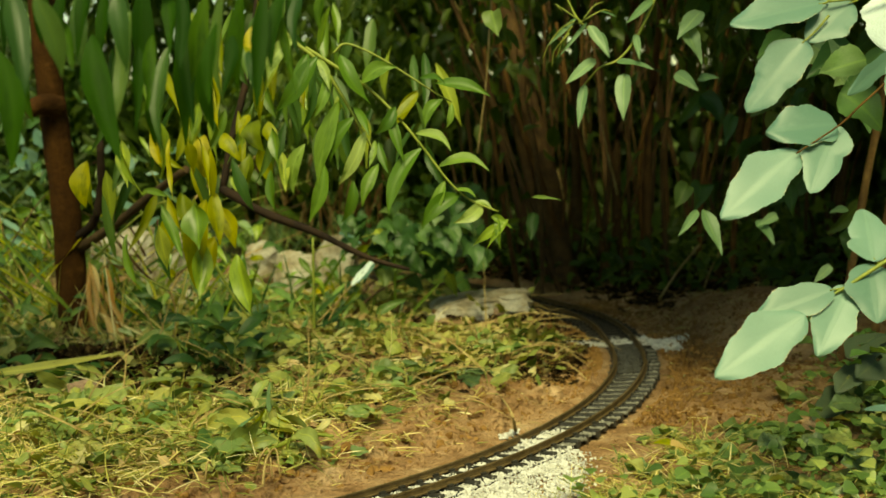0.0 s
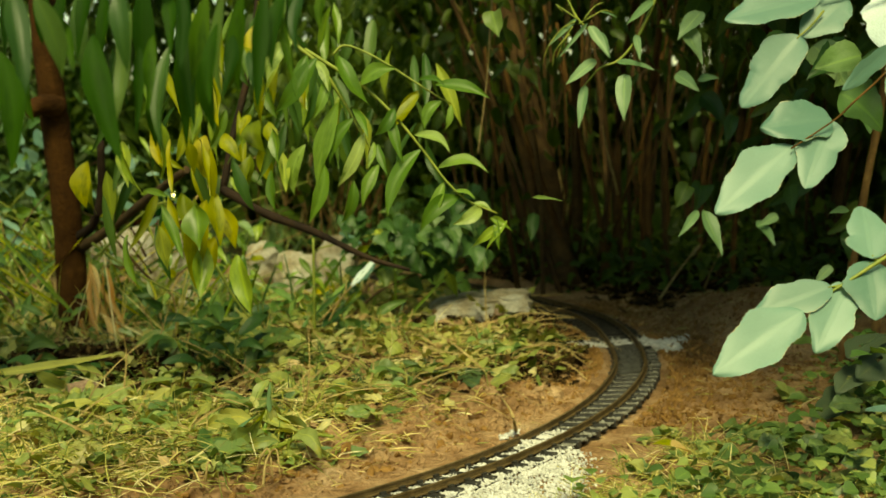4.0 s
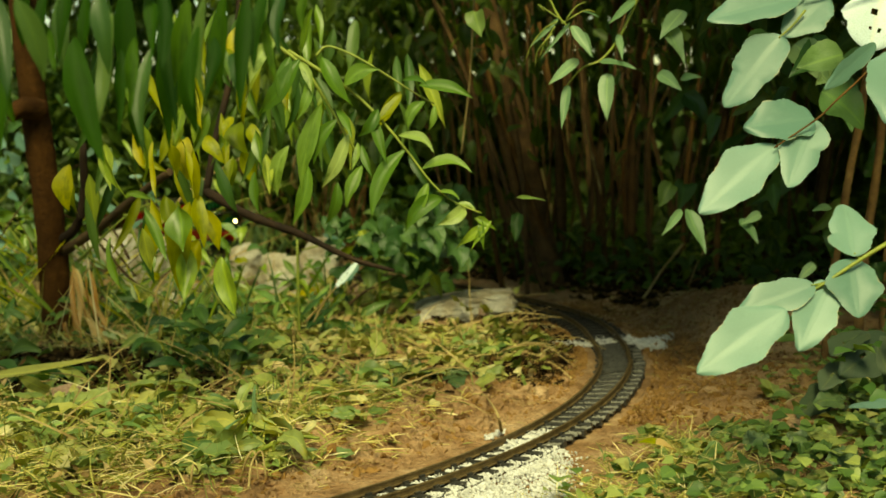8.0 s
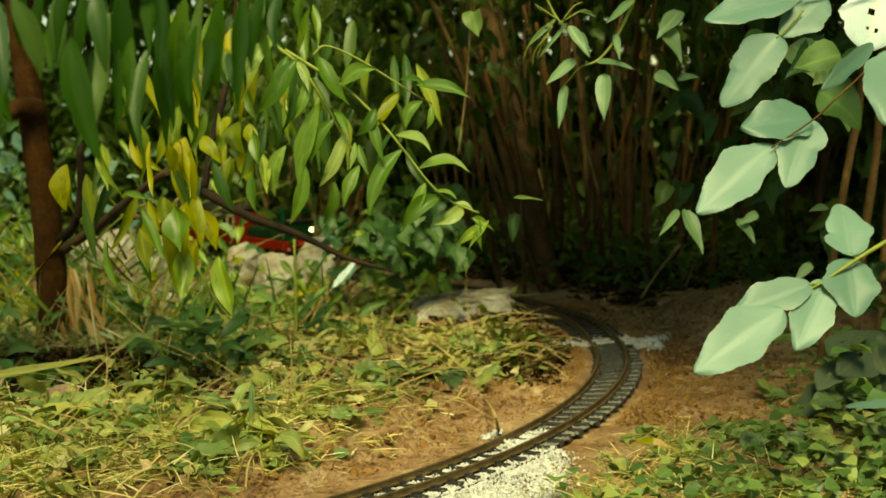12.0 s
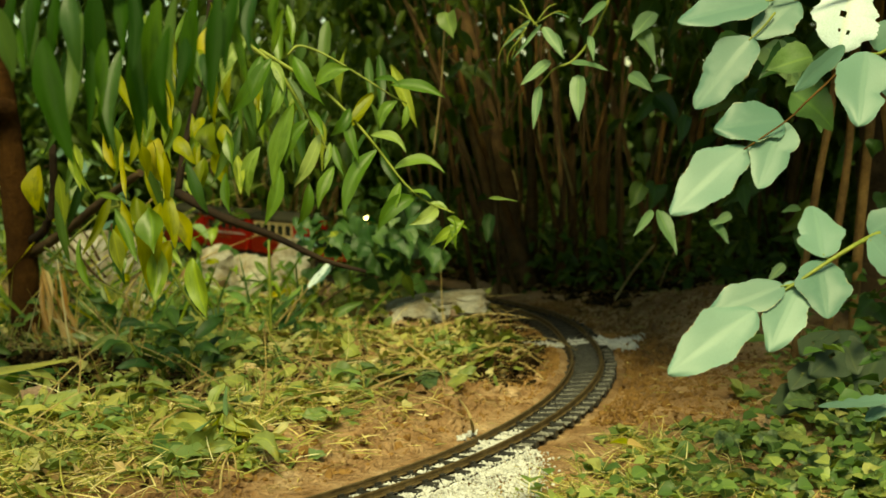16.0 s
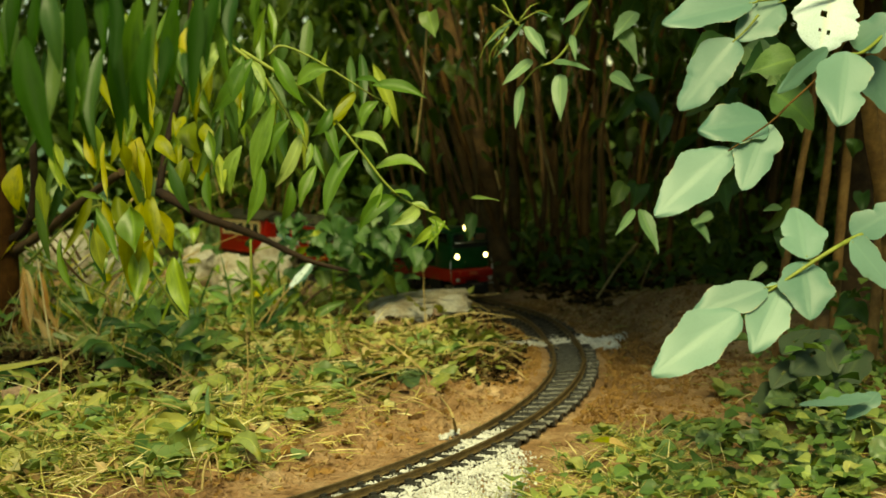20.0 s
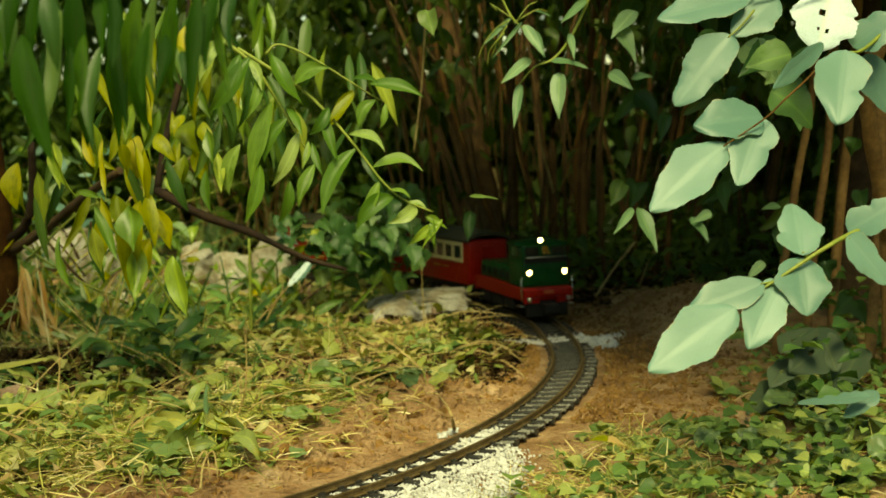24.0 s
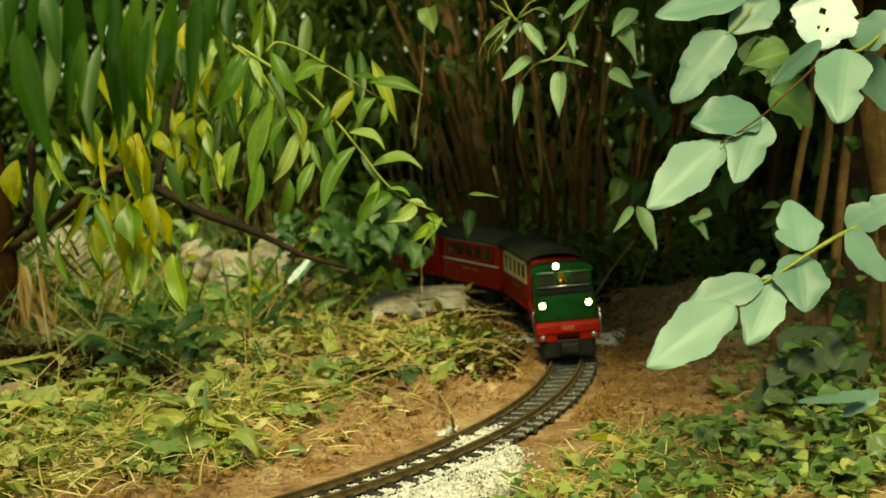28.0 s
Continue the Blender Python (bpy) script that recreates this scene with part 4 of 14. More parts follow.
leaves("bush_crown", FAR, BUSH, cloud(400, (0.4, 1.7), (2.35, 3.0), (0.82, 1.25), None, True), 0.10, "unseen leaves added to shade ground behind the bend", 0.5, 0.4, "bush")
leaves("bush_crown", FAR, BUSH, cloud(1400, (0.26, 0.72), (1.36, 1.85), (0.68, 1.0), None, True), 0.08, "unseen branch ends added to shade the bare soil", 0.5, 0.4, "bush")
leaves("bush_crown", FAR, BUSH, cloud(2600, (0.62, 1.25), (0.9, 1.5), (0.66, 0.98), None, True), 0.09, "unseen dense leaves added to shade plants by the shrub", 0.5, 0.4, "bush")
leaves("hedge_crown", FAR, BUSH, cloud(2200, (-2.6, -0.15), (3.1, 6.0), (1.0, 2.3), None, True), 0.13, "green hedge crown added above the view for shade", 0.5, 0.4, "hedge")

# willow leaves above the view, added to shade bank and hollow
leaves("willow_crown", NARROW, BUSH, cloud(1500, (-1.9, 0.0), (2.3, 3.4), (0.85, 1.5), lambda x, y, z: 0.12 if -1.0 < x < -0.1 and y < 3.1 else 1.0, True), 0.13, "unseen upper willow crown added to shade the bank", 0.3, 0.8, "tree")

leaves("willow_crown", NARROW, BUSH, cloud(1700, (-1.3, -0.42), (1.3, 1.9), (0.66, 1.0), None, True), 0.09, "unseen willow leaves added to shade the ground by the trunk", 0.3, 0.8, "tree")

p = cloud(17000, (-3.3, 3.3), (-2.4, 4.3), (0.0, 0.004), lambda x, y, z: ease(math.hypot(x, y - 2.2), 1.5, 1.8))
scatter("grass", BLADE, CLOVER, p, np.c_[rs.normal(0, 0.6, len(p)), rs.normal(0, 0.6, len(p)), np.ones(len(p))], np.tile((0, -1, 0.3), (len(p), 1)), rs.uniform(0.04, 0.11, len(p)), rs.uniform(0.005, 0.011, len(p)), "green meadow grass round the railway", "grass")

# unseen hedge ring, added to keep low sky light off the garden
def ring(x, y, z):
    return 1.0 if y < -2.2 or abs(x) > 3.2 else 0.0


leaves("hedge", FAR, BUSH, cloud(14000, (-4.0, 4.0), (-3.0, 4.6), (-0.02, 1.15), ring), 0.22, "unseen hedge ring added to block low sky light", 0.55, 0.4, "hedge")

# bush of many stems behind the bend
bush = thing("bush", "tall dark bush of many brown stems with green leaves", "bush")
rb = random.Random(21)
stem("trunk", [(0.293, 3.020, -0.034), (0.272, 3.087, 0.120), (0.235, 3.160, 0.334), (0.188, 3.288, 0.585), (0.160, 3.358, 0.760)], 0.0300, 0.0220, BUSHBARK, bush, "thick leaning trunk", sides=10, knots=0.15)
stem("trunk", [(0.271, 3.119, -0.047), (0.225, 3.247, 0.206), (0.169, 3.380, 0.505), (0.106, 3.458, 0.758)], 0.0160, 0.0120, BUSHBARK, bush, sides=8, knots=0.15)
stem("trunk", [(0.379, 3.169, -0.051), (0.420, 3.293, 0.168), (0.420, 3.425, 0.454), (0.427, 3.559, 0.758)], 0.0100, 0.0070, BUSHBARK, bush, sides=8, knots=0.15)
stem("stem", [(0.406, 2.995, 0.196), (0.385, 3.005, 0.293), (0.374, 3.012, 0.358)], 0.0032, 0.0020, STRAW, bush, "dry pale stalk", sides=6)
stem("stem", [(0.384, 3.031, 0.068), (0.350, 3.101, 0.251), (0.341, 3.116, 0.385)], 0.0032, 0.0020, STRAW, bush, "dry pale stalk", sides=6)
stem("stem", [(0.483, 2.919, -0.032), (0.530, 2.926, 0.024), (0.583, 2.932, 0.083)], 0.0032, 0.0020, STRAW, bush, "dry pale stalk", sides=6)
stem("stem", [(0.619, 3.019, -0.044), (0.641, 3.027, 0.034), (0.656, 3.033, 0.086)], 0.0032, 0.0020, STRAW, bush, "dry pale stalk", sides=6)
stem("stem", [(-0.011, 3.155, 0.744), (0.041, 3.146, 0.662), (0.079, 3.140, 0.607)], 0.0032, 0.0020, STRAW, bush, "dry pale stalk", sides=6)
stem("stem", [(0.285, 3.201, 0.248), (0.315, 3.186, 0.110), (0.307, 3.192, 0.165)], 0.0032, 0.0020, STRAW, bush, "dry pale stalk", sides=6)
for pts, r in (
    ([(0.388, 2.970, -0.050), (0.351, 3.010, 0.216), (0.297, 3.070, 0.452), (0.249, 3.150, 0.669)], 0.0060),
    ([(0.361, 3.023, -0.050), (0.393, 3.063, 0.225), (0.382, 3.123, 0.450), (0.369, 3.203, 0.669)], 0.0050),
    ([(0.417, 2.993, -0.050), (0.409, 3.033, 0.226), (0.393, 3.093, 0.344), (0.374, 3.173, 0.519)], 0.0032),
    ([(0.442, 3.033, -0.050), (0.442, 3.073, 0.250), (0.468, 3.133, 0.515), (0.521, 3.213, 0.679)], 0.0055),
    ([(0.323, 3.036, -0.050), (0.239, 3.076, 0.216), (0.168, 3.136, 0.458), (0.137, 3.216, 0.678)], 0.0090),
    ([(0.274, 2.941, -0.050), (0.186, 2.981, 0.223), (0.099, 3.041, 0.497), (0.027, 3.121, 0.686)], 0.0080),
    ([(0.223, 2.932, -0.050), (0.224, 2.972, 0.223), (0.207, 3.032, 0.390), (0.178, 3.112, 0.602)], 0.0060),
    ([(0.482, 3.072, -0.050), (0.474, 3.112, 0.247), (0.525, 3.172, 0.447), (0.597, 3.252, 0.666)], 0.0055),
    ([(0.518, 2.974, -0.050), (0.512, 3.014, 0.250), (0.551, 3.074, 0.444), (0.626, 3.154, 0.657)], 0.0060),
    ([(0.174, 2.970, -0.050), (0.133, 3.010, 0.262), (0.115, 3.070, 0.484), (0.107, 3.150, 0.660)], 0.0070),
    ([(0.316, 3.099, -0.050), (0.334, 3.139, 0.182), (0.324, 3.199, 0.385), (0.299, 3.279, 0.609)], 0.0075),
    ([(0.590, 3.010, -0.050), (0.611, 3.050, 0.206), (0.659, 3.110, 0.441), (0.722, 3.190, 0.644)], 0.0070),
    ([(0.388, 3.072, -0.050), (0.359, 3.112, 0.250), (0.347, 3.172, 0.412), (0.359, 3.252, 0.578)], 0.0035),
    ([(0.347, 3.011, -0.050), (0.435, 3.051, 0.211), (0.500, 3.111, 0.380), (0.543, 3.191, 0.528)], 0.0035),
    ([(0.264, 3.039, -0.050), (0.292, 3.079, 0.187), (0.305, 3.139, 0.346), (0.306, 3.219, 0.537)], 0.0040),
    ([(0.651, 2.956, -0.050), (0.688, 2.996, 0.245), (0.749, 3.056, 0.451), (0.817, 3.136, 0.636)], 0.0080),
):
    stem("stem", pts, r, r * 0.6, rb.choice([STEMBARK, BUSHBARK, STEMBARK]), bush, "brown fanning stem", sides=7, n=5, knots=0.2)
for cx, cy, n in ((0.29, 3.08, 26), (0.5, 3.2, 18), (0.72, 3.3, 16), (0.12, 3.35, 12), (0.95, 3.2, 14), (1.15, 3.0, 8)):
    for i in range(n):
        x, y = rb.gauss(cx, 0.06), cy + abs(rb.gauss(0, 0.12))
        z0 = ground_z(x, y) - 0.01
        lean, back_lean = rb.gauss((x - cx) * 2.2, 0.16), rb.uniform(-0.05, 0.25)
        h = rb.uniform(0.4, 1.5)
        mid = (x + lean * h * 0.35 + rb.gauss(0, 0.02), y + back_lean * h * 0.5, z0 + h * 0.5)
        stem("stem", [(x, y, z0), mid, (x + lean * h, y + back_lean * h, z0 + h)], rb.uniform(0.0015, 0.005), 0.001, rb.choice([DARKBARK, BUSHBARK, BUSHBARK]), bush, sides=6, n=3, knots=0.2)
# limbs reaching up to the added shade crowns
for x0, y0, x1, y1, z1 in ((0.32, 3.1, 0.3, 2.45, 0.9), (0.5, 3.2, 0.55, 2.0, 0.95), (0.72, 3.3, 0.95, 2.05, 0.92), (0.95, 3.2, 1.3, 2.1, 0.95), (0.42, 3.15, 0.46, 1.55, 0.86), (0.8, 3.25, 0.8, 2.6, 1.0)):
    stem("limb", [(x0, y0, -0.02), (x0 * 0.8 + x1 * 0.2, y0 - 0.08, 0.45), (x0 * 0.45 + x1 * 0.55, y0 * 0.5 + y1 * 0.5, z1), (x1, y1, z1 - 0.02)], 0.012, 0.004, BUSHBARK, bush, sides=8, n=6, knots=0.15)
bush_leaves = leaves("foliage", OVATE, BUSH, cloud(4200, (-0.5, 1.7), (2.75, 4.4), (0.12, 1.0), lambda x, y, z: ease(z, 0.12, 0.6) * (0.35 + 0.65 * ease(abs(x - 0.4), 0.0, 0.5))), 0.055, "dark green leaves", 0.42, 0.8, "")
bush_leaves.parent = bush
front_leaves = leaves("foliage", NARROW, LITLEAF, cloud(400, (0.1, 1.2), (2.25, 2.85), (0.42, 0.76), lambda x, y, z: ease(z, 0.36, 0.62)), 0.05, "green leaves at the front of the bush", 0.26, 0.9, "")
front_leaves.parent = bush


# low leaves added to darken the ground that lies in the bush's shade
leaves("low_leaves", OVATE, BUSH, cloud(5200, (-0.15, 1.7), (2.45, 3.9), (-0.02, 0.13), lambda x, y, z: ease(beside(x, y) + 0.06 * noise.noise(Vector((x * 9, y * 9, 5))) - 0.16 * (1 - ease(y, 2.6, 2.9)), 0.15, 0.22) * (1 - z * 7 * (1.5 - ease(y, 2.8, 3.2)))), 0.04, "low leaves added under the bush to stand for its shade", 0.45, 0.2, "leaves")


# undergrowth at the back of the lawn
def behind(x, y, z):
    d = beside(x, y)
    return (0.2 + 0.8 * ease(-x, 0.5, 0.9)) if d > 0.14 else 0.8 if x < -1.15 else 0.5 if d < -0.13 and z < 0.05 else 0.0


leaves("undergrowth", NARROW, UNDER, cloud(5200, (-2.2, -0.2), (2.7, 4.6), (0.0, 0.9), behind), 0.05, "tangled green undergrowth behind the rocks", 0.32, 0.3, "undergrowth")
leaves("weeds", OVATE, UNDER, cloud(150, (-1.6, 0.1), (2.62, 3.0), (0.0, 0.1), lambda x, y, z: 0.9 if beside(x, y) < -0.12 else 0), 0.03, "low leafy weeds growing between the rocks", 0.55, 0.2, "weeds")
leaves("ivy", OVATE, UNDER, cloud(105, (-0.12, 0.09), (2.72, 2.9), (0.05, 0.25), lambda x, y, z: 0.8 if beside(x, y) < -0.09 else 0), 0.045, "bluish green ivy leaves hanging over the rock", 0.75, 0.5, "ivy")
leaves("weeds", NARROW, UNDER, cloud(420, (-1.0, -0.2), (2.15, 2.6), (0.0, 0.1), lambda x, y, z: 1 - z * 9), 0.05, "leafy green weeds at the edge of the lawn", 0.26, -0.3, "weeds")
p = on_ground(130, (-1.1, -0.45), (2.15, 2.6), lambda x, y: 1.0)
scatter("long_grass", BLADE, LITTER, p, np.c_[rs.normal(0, 0.7, len(p)), rs.normal(-0.1, 0.5, len(p)), np.ones(len(p))], np.tile((0, -1, 0.3), (len(p), 1)), rs.uniform(0.06, 0.2, len(p)), rs.uniform(0.0018, 0.005, len(p)), "long arching grass round the trunk", "grass")


# ---- single weeds ----
M_WEED = [leaf_mesh("leaf", WEEDLEAF, "ovate", 8, 0.2, c, 0.04, 0.03, seed=i + 4) for i, c in enumerate((0.15, 0.35, 0.5))]
M_LANCE = [leaf_mesh("leaf", WEEDLEAF, "willow", 9, 0.25, c, 0.04, seed=i + 8) for i, c in enumerate((0.2, 0.4, 0.6))]


M_ROUND = [leaf_mesh("leaf", WEEDLEAF, "round", 7, 0.15, c, 0.04, seed=i + 14) for i, c in enumerate((0.1, 0.2, 0.35))]


def rosette(x, y, n, ln, ratio, label, seed, tall=0.5, meshes=None):
    """A low weed: leaves that rise from one point and bend over."""
    rng = random.Random(seed)
    z = ground_z(x, y)
    ln *= 0.8 if x > 0.1 else 1.15
    ob = thing("weed", label, "weed", "weeds on the ground", pose(x, y, z - 0.002))
    for k in range(n):
        a = k * math.tau / n * 1.9 + rng.uniform(-0.5, 0.5)
        l = ln * rng.uniform(0.6, 1.2)
        up = rng.uniform(0.15, 1.0) * tall
        d = Vector((math.cos(a), math.sin(a), up)).normalized()
        b0 = Vector((rng.uniform(-1, 1) * ln * 0.15, rng.uniform(-1, 1) * ln * 0.15, rng.uniform(0, ln * 0.3 * tall)))
        leaf_at(ob, rng.choice(meshes or M_WEED), b0, b0 + d * l, l * ratio * rng.uniform(0.8, 1.2), rng.uniform(-25, 25), face=(-0.3 * d.x, -0.3 * d.y - 0.2, 1))
    return ob


rosette(-0.256, 1.635, 14, 0.048, 0.45, "yellow-green wilting weed on the lawn", 1, 1.1)
rosette(-0.223, 1.548, 9, 0.045, 0.50, "yellow-green wilting weed on the lawn", 2, 0.8)
rosette(-0.286, 1.639, 6, 0.050, 0.40, "yellow-green wilting weed on the lawn", 3, 0.5)
rosette(-0.083, 1.966, 9, 0.038, 0.75, "bluish green broad-leaved weed on the ground", 4, 0.5)
rosette(-0.118, 1.883, 6, 0.036, 0.70, "bluish green broad-leaved weed on the ground", 5, 0.4)
rosette(-0.420, 2.172, 10, 0.060, 0.35, "dark green leafy weed on the lawn", 6, 1.1, M_LANCE)
rosette(-0.348, 2.135, 9, 0.060, 0.40, "dark green leafy weed on the lawn", 7, 0.9, M_LANCE)
rosette(-0.464, 2.155, 8, 0.050, 0.35, "dark green leafy weed on the lawn", 8, 1.0, M_LANCE)
rosette(-0.309, 2.129, 6, 0.050, 0.55, "bluish green broad-leaved weed on the ground", 9, 1.2)
rosette(-0.241, 2.192, 7, 0.045, 0.50, "dark green leafy weed on the lawn", 10, 0.9)
rosette(-0.432, 1.767, 6, 0.060, 0.30, "dark green leafy weed on the lawn", 11, 0.7, M_LANCE)
rosette(-0.377, 1.846, 6, 0.045, 0.45, "yellow-green wilting weed on the lawn", 12, 0.4)
rosette(-0.516, 1.584, 8, 0.040, 0.50, "yellow-green wilting weed on the lawn", 13, 0.7)
rosette(-0.504, 1.482, 7, 0.035, 0.50, "small fresh green weed beside the track", 14, 0.6)
rosette(-0.400, 1.436, 7, 0.035, 0.50, "small fresh green weed beside the track", 15, 0.7)
rosette(-0.298, 1.436, 7, 0.035, 0.50, "yellow-green wilting weed on the lawn", 16, 0.7)
rosette(-0.174, 1.467, 7, 0.035, 0.45, "yellow-green wilting weed on the lawn", 17, 0.7)
rosette(-0.367, 1.514, 7, 0.040, 0.12, "small fresh green weed beside the track", 18, 1.6, M_LANCE)
rosette(-0.465, 1.578, 8, 0.040, 0.12, "small fresh green weed beside the track", 19, 1.6, M_LANCE)
rosette(-0.136, 1.776, 6, 0.035, 0.60, "bluish green broad-leaved weed on the ground", 20, 0.4)
rosette(0.039, 2.196, 7, 0.035, 0.60, "small fresh green weed beside the track", 21, 0.4)
rosette(-0.029, 2.234, 6, 0.040, 0.60, "yellow-green wilting weed on the lawn", 22, 0.4)
rosette(0.080, 2.041, 6, 0.030, 0.55, "small fresh green weed beside the track", 23, 0.4)
rosette(0.055, 1.849, 5, 0.040, 0.60, "bluish green broad-leaved weed on the ground", 24, 0.3)
rosette(-0.046, 1.816, 5, 0.035, 0.70, "bluish green broad-leaved weed on the ground", 25, 0.3)
rosette(-0.151, 2.312, 6, 0.040, 0.50, "small fresh green weed beside the track", 26, 0.7)
rosette(-0.182, 2.061, 6, 0.040, 0.20, "small fresh green weed beside the track", 27, 1.3, M_LANCE)
rosette(0.412, 1.562, 7, 0.055, 0.75, "bluish green broad-leaved weed on the ground", 28, 0.8)
rosette(0.371, 1.626, 7, 0.040, 0.60, "bluish green broad-leaved weed on the ground", 29, 0.6)
rosette(0.445, 1.466, 7, 0.050, 0.70, "bluish green broad-leaved weed on the ground", 30, 0.8)
rosette(0.379, 1.328, 8, 0.035, 0.65, "small fresh green weed beside the track", 31, 0.7)
rosette(0.302, 1.496, 7, 0.035, 0.65, "small fresh green weed beside the track", 32, 0.6)
rosette(0.340, 1.385, 8, 0.035, 0.65, "small fresh green weed beside the track", 33, 0.7)
rosette(0.289, 1.348, 7, 0.030, 0.65, "small fresh green weed beside the track", 34, 0.6)
rosette(0.297, 1.577, 6, 0.030, 0.60, "small fresh green weed beside the track", 35, 0.6)
rosette(0.447, 1.373, 8, 0.050, 0.70, "bluish green broad-leaved weed on the ground", 36, 0.8)
rosette(0.474, 1.327, 7, 0.050, 0.70, "small fresh green weed beside the track", 37, 0.8)
rosette(0.520, 1.534, 7, 0.050, 0.65, "dark green leafy weed on the lawn", 38, 1.0)
rosette(0.545, 1.454, 7, 0.060, 0.70, "bluish green broad-leaved weed on the ground", 39, 1.0)
rosette(0.240, 1.408, 6, 0.030, 0.50, "yellow-green wilting weed on the lawn", 40, 0.5)
rosette(0.198, 1.379, 6, 0.030, 0.12, "yellow-green wilting weed on the lawn", 41, 1.5, M_LANCE)
rosette(0.167, 1.428, 6, 0.030, 0.12, "yellow-green wilting weed on the lawn", 42, 1.5, M_LANCE)
rosette(0.195, 1.497, 6, 0.028, 0.12, "yellow-green wilting weed on the lawn", 43, 1.5, M_LANCE)
rosette(0.251, 1.597, 6, 0.025, 0.50, "small fresh green weed beside the track", 44, 0.6)
rosette(0.472, 1.758, 6, 0.050, 0.60, "dark green leafy weed on the lawn", 45, 1.0)
rosette(-0.153, 1.756, 6, 0.026, 0.68, "small fresh green weed beside the track", 46, 0.7, M_ROUND)
rosette(-0.273, 1.540, 5, 0.039, 0.41, "small fresh green weed beside the track", 47, 0.5)
rosette(-0.282, 1.442, 6, 0.029, 0.44, "yellow-green wilting weed on the lawn", 48, 0.9, M_ROUND)
rosette(-0.386, 1.873, 5, 0.024, 0.46, "yellow-green wilting weed on the lawn", 49, 1.0, M_ROUND)
rosette(-0.240, 1.991, 6, 0.037, 0.65, "yellow-green wilting weed on the lawn", 50, 0.8)
rosette(-0.271, 1.445, 8, 0.037, 0.68, "yellow-green wilting weed on the lawn", 51, 0.6, M_ROUND)
rosette(-0.312, 1.499, 8, 0.022, 0.70, "yellow-green wilting weed on the lawn", 52, 0.7)
rosette(-0.406, 1.850, 8, 0.023, 0.54, "yellow-green wilting weed on the lawn", 53, 0.9)
rosette(-0.337, 2.021, 8, 0.025, 0.65, "yellow-green wilting weed on the lawn", 54, 0.9)
rosette(-0.495, 1.420, 5, 0.039, 0.69, "yellow-green wilting weed on the lawn", 55, 1.0)
rosette(-0.552, 1.911, 5, 0.025, 0.44, "yellow-green wilting weed on the lawn", 56, 1.1)
rosette(-0.189, 1.692, 7, 0.034, 0.67, "small fresh green weed beside the track", 57, 0.8)
rosette(-0.327, 1.812, 6, 0.022, 0.55, "yellow-green wilting weed on the lawn", 58, 0.4)
rosette(-0.594, 1.581, 5, 0.032, 0.60, "small fresh green weed beside the track", 59, 0.5, M_ROUND)
rosette(-0.402, 1.689, 8, 0.033, 0.65, "small fresh green weed beside the track", 60, 0.5, M_ROUND)
rosette(-0.410, 1.854, 5, 0.039, 0.50, "yellow-green wilting weed on the lawn", 61, 0.9)
rosette(-0.307, 1.493, 8, 0.032, 0.52, "small fresh green weed beside the track", 62, 0.7, M_ROUND)
rosette(-0.468, 1.414, 5, 0.026, 0.65, "yellow-green wilting weed on the lawn", 63, 0.8, M_ROUND)
rosette(-0.273, 1.625, 5, 0.035, 0.65, "small fresh green weed beside the track", 64, 1.0, M_ROUND)
rosette(-0.049, 1.977, 8, 0.024, 0.61, "yellow-green wilting weed on the lawn", 65, 0.7, M_ROUND)
rosette(-0.551, 1.522, 6, 0.032, 0.64, "yellow-green wilting weed on the lawn", 66, 1.0)
rosette(-0.437, 1.989, 8, 0.038, 0.41, "yellow-green wilting weed on the lawn", 67, 1.0, M_ROUND)
rosette(-0.267, 2.002, 8, 0.032, 0.42, "yellow-green wilting weed on the lawn", 68, 0.7, M_ROUND)
rosette(-0.259, 1.494, 7, 0.031, 0.46, "yellow-green wilting weed on the lawn", 69, 0.7, M_ROUND)
rosette(-0.371, 1.553, 6, 0.030, 0.43, "yellow-green wilting weed on the lawn", 70, 0.9, M_ROUND)
rosette(-0.416, 1.553, 7, 0.041, 0.53, "yellow-green wilting weed on the lawn", 71, 0.8, M_ROUND)
rosette(-0.535, 1.786, 6, 0.041, 0.50, "yellow-green wilting weed on the lawn", 72, 1.0, M_ROUND)
rosette(0.358, 1.380, 5, 0.035, 0.85, "small fresh green weed beside the track", 73, 0.6, M_ROUND)
rosette(0.476, 1.296, 8, 0.034, 0.81, "small fresh green weed beside the track", 74, 0.8, M_ROUND)
rosette(0.462, 1.332, 8, 0.041, 0.81, "small fresh green weed beside the track", 75, 0.7, M_ROUND)
rosette(0.374, 1.590, 8, 0.042, 0.78, "small fresh green weed beside the track", 76, 0.5, M_ROUND)
rosette(0.367, 1.296, 8, 0.035, 0.78, "bluish green broad-leaved weed on the ground", 77, 0.8, M_ROUND)
rosette(0.310, 1.315, 7, 0.038, 0.83, "bluish green broad-leaved weed on the ground", 78, 0.7, M_ROUND)
rosette(0.269, 1.484, 6, 0.028, 0.80, "small fresh green weed beside the track", 79, 0.7, M_ROUND)
rosette(0.474, 1.305, 7, 0.040, 0.69, "small fresh green weed beside the track", 80, 0.7, M_ROUND)
rosette(0.220, 1.435, 8, 0.030, 0.87, "bluish green broad-leaved weed on the ground", 81, 1.0, M_ROUND)
rosette(0.572, 1.592, 8, 0.043, 0.68, "bluish green broad-leaved weed on the ground", 82, 0.9, M_ROUND)
rosette(0.397, 1.538, 5, 0.042, 0.80, "bluish green broad-leaved weed on the ground", 83, 0.8, M_ROUND)
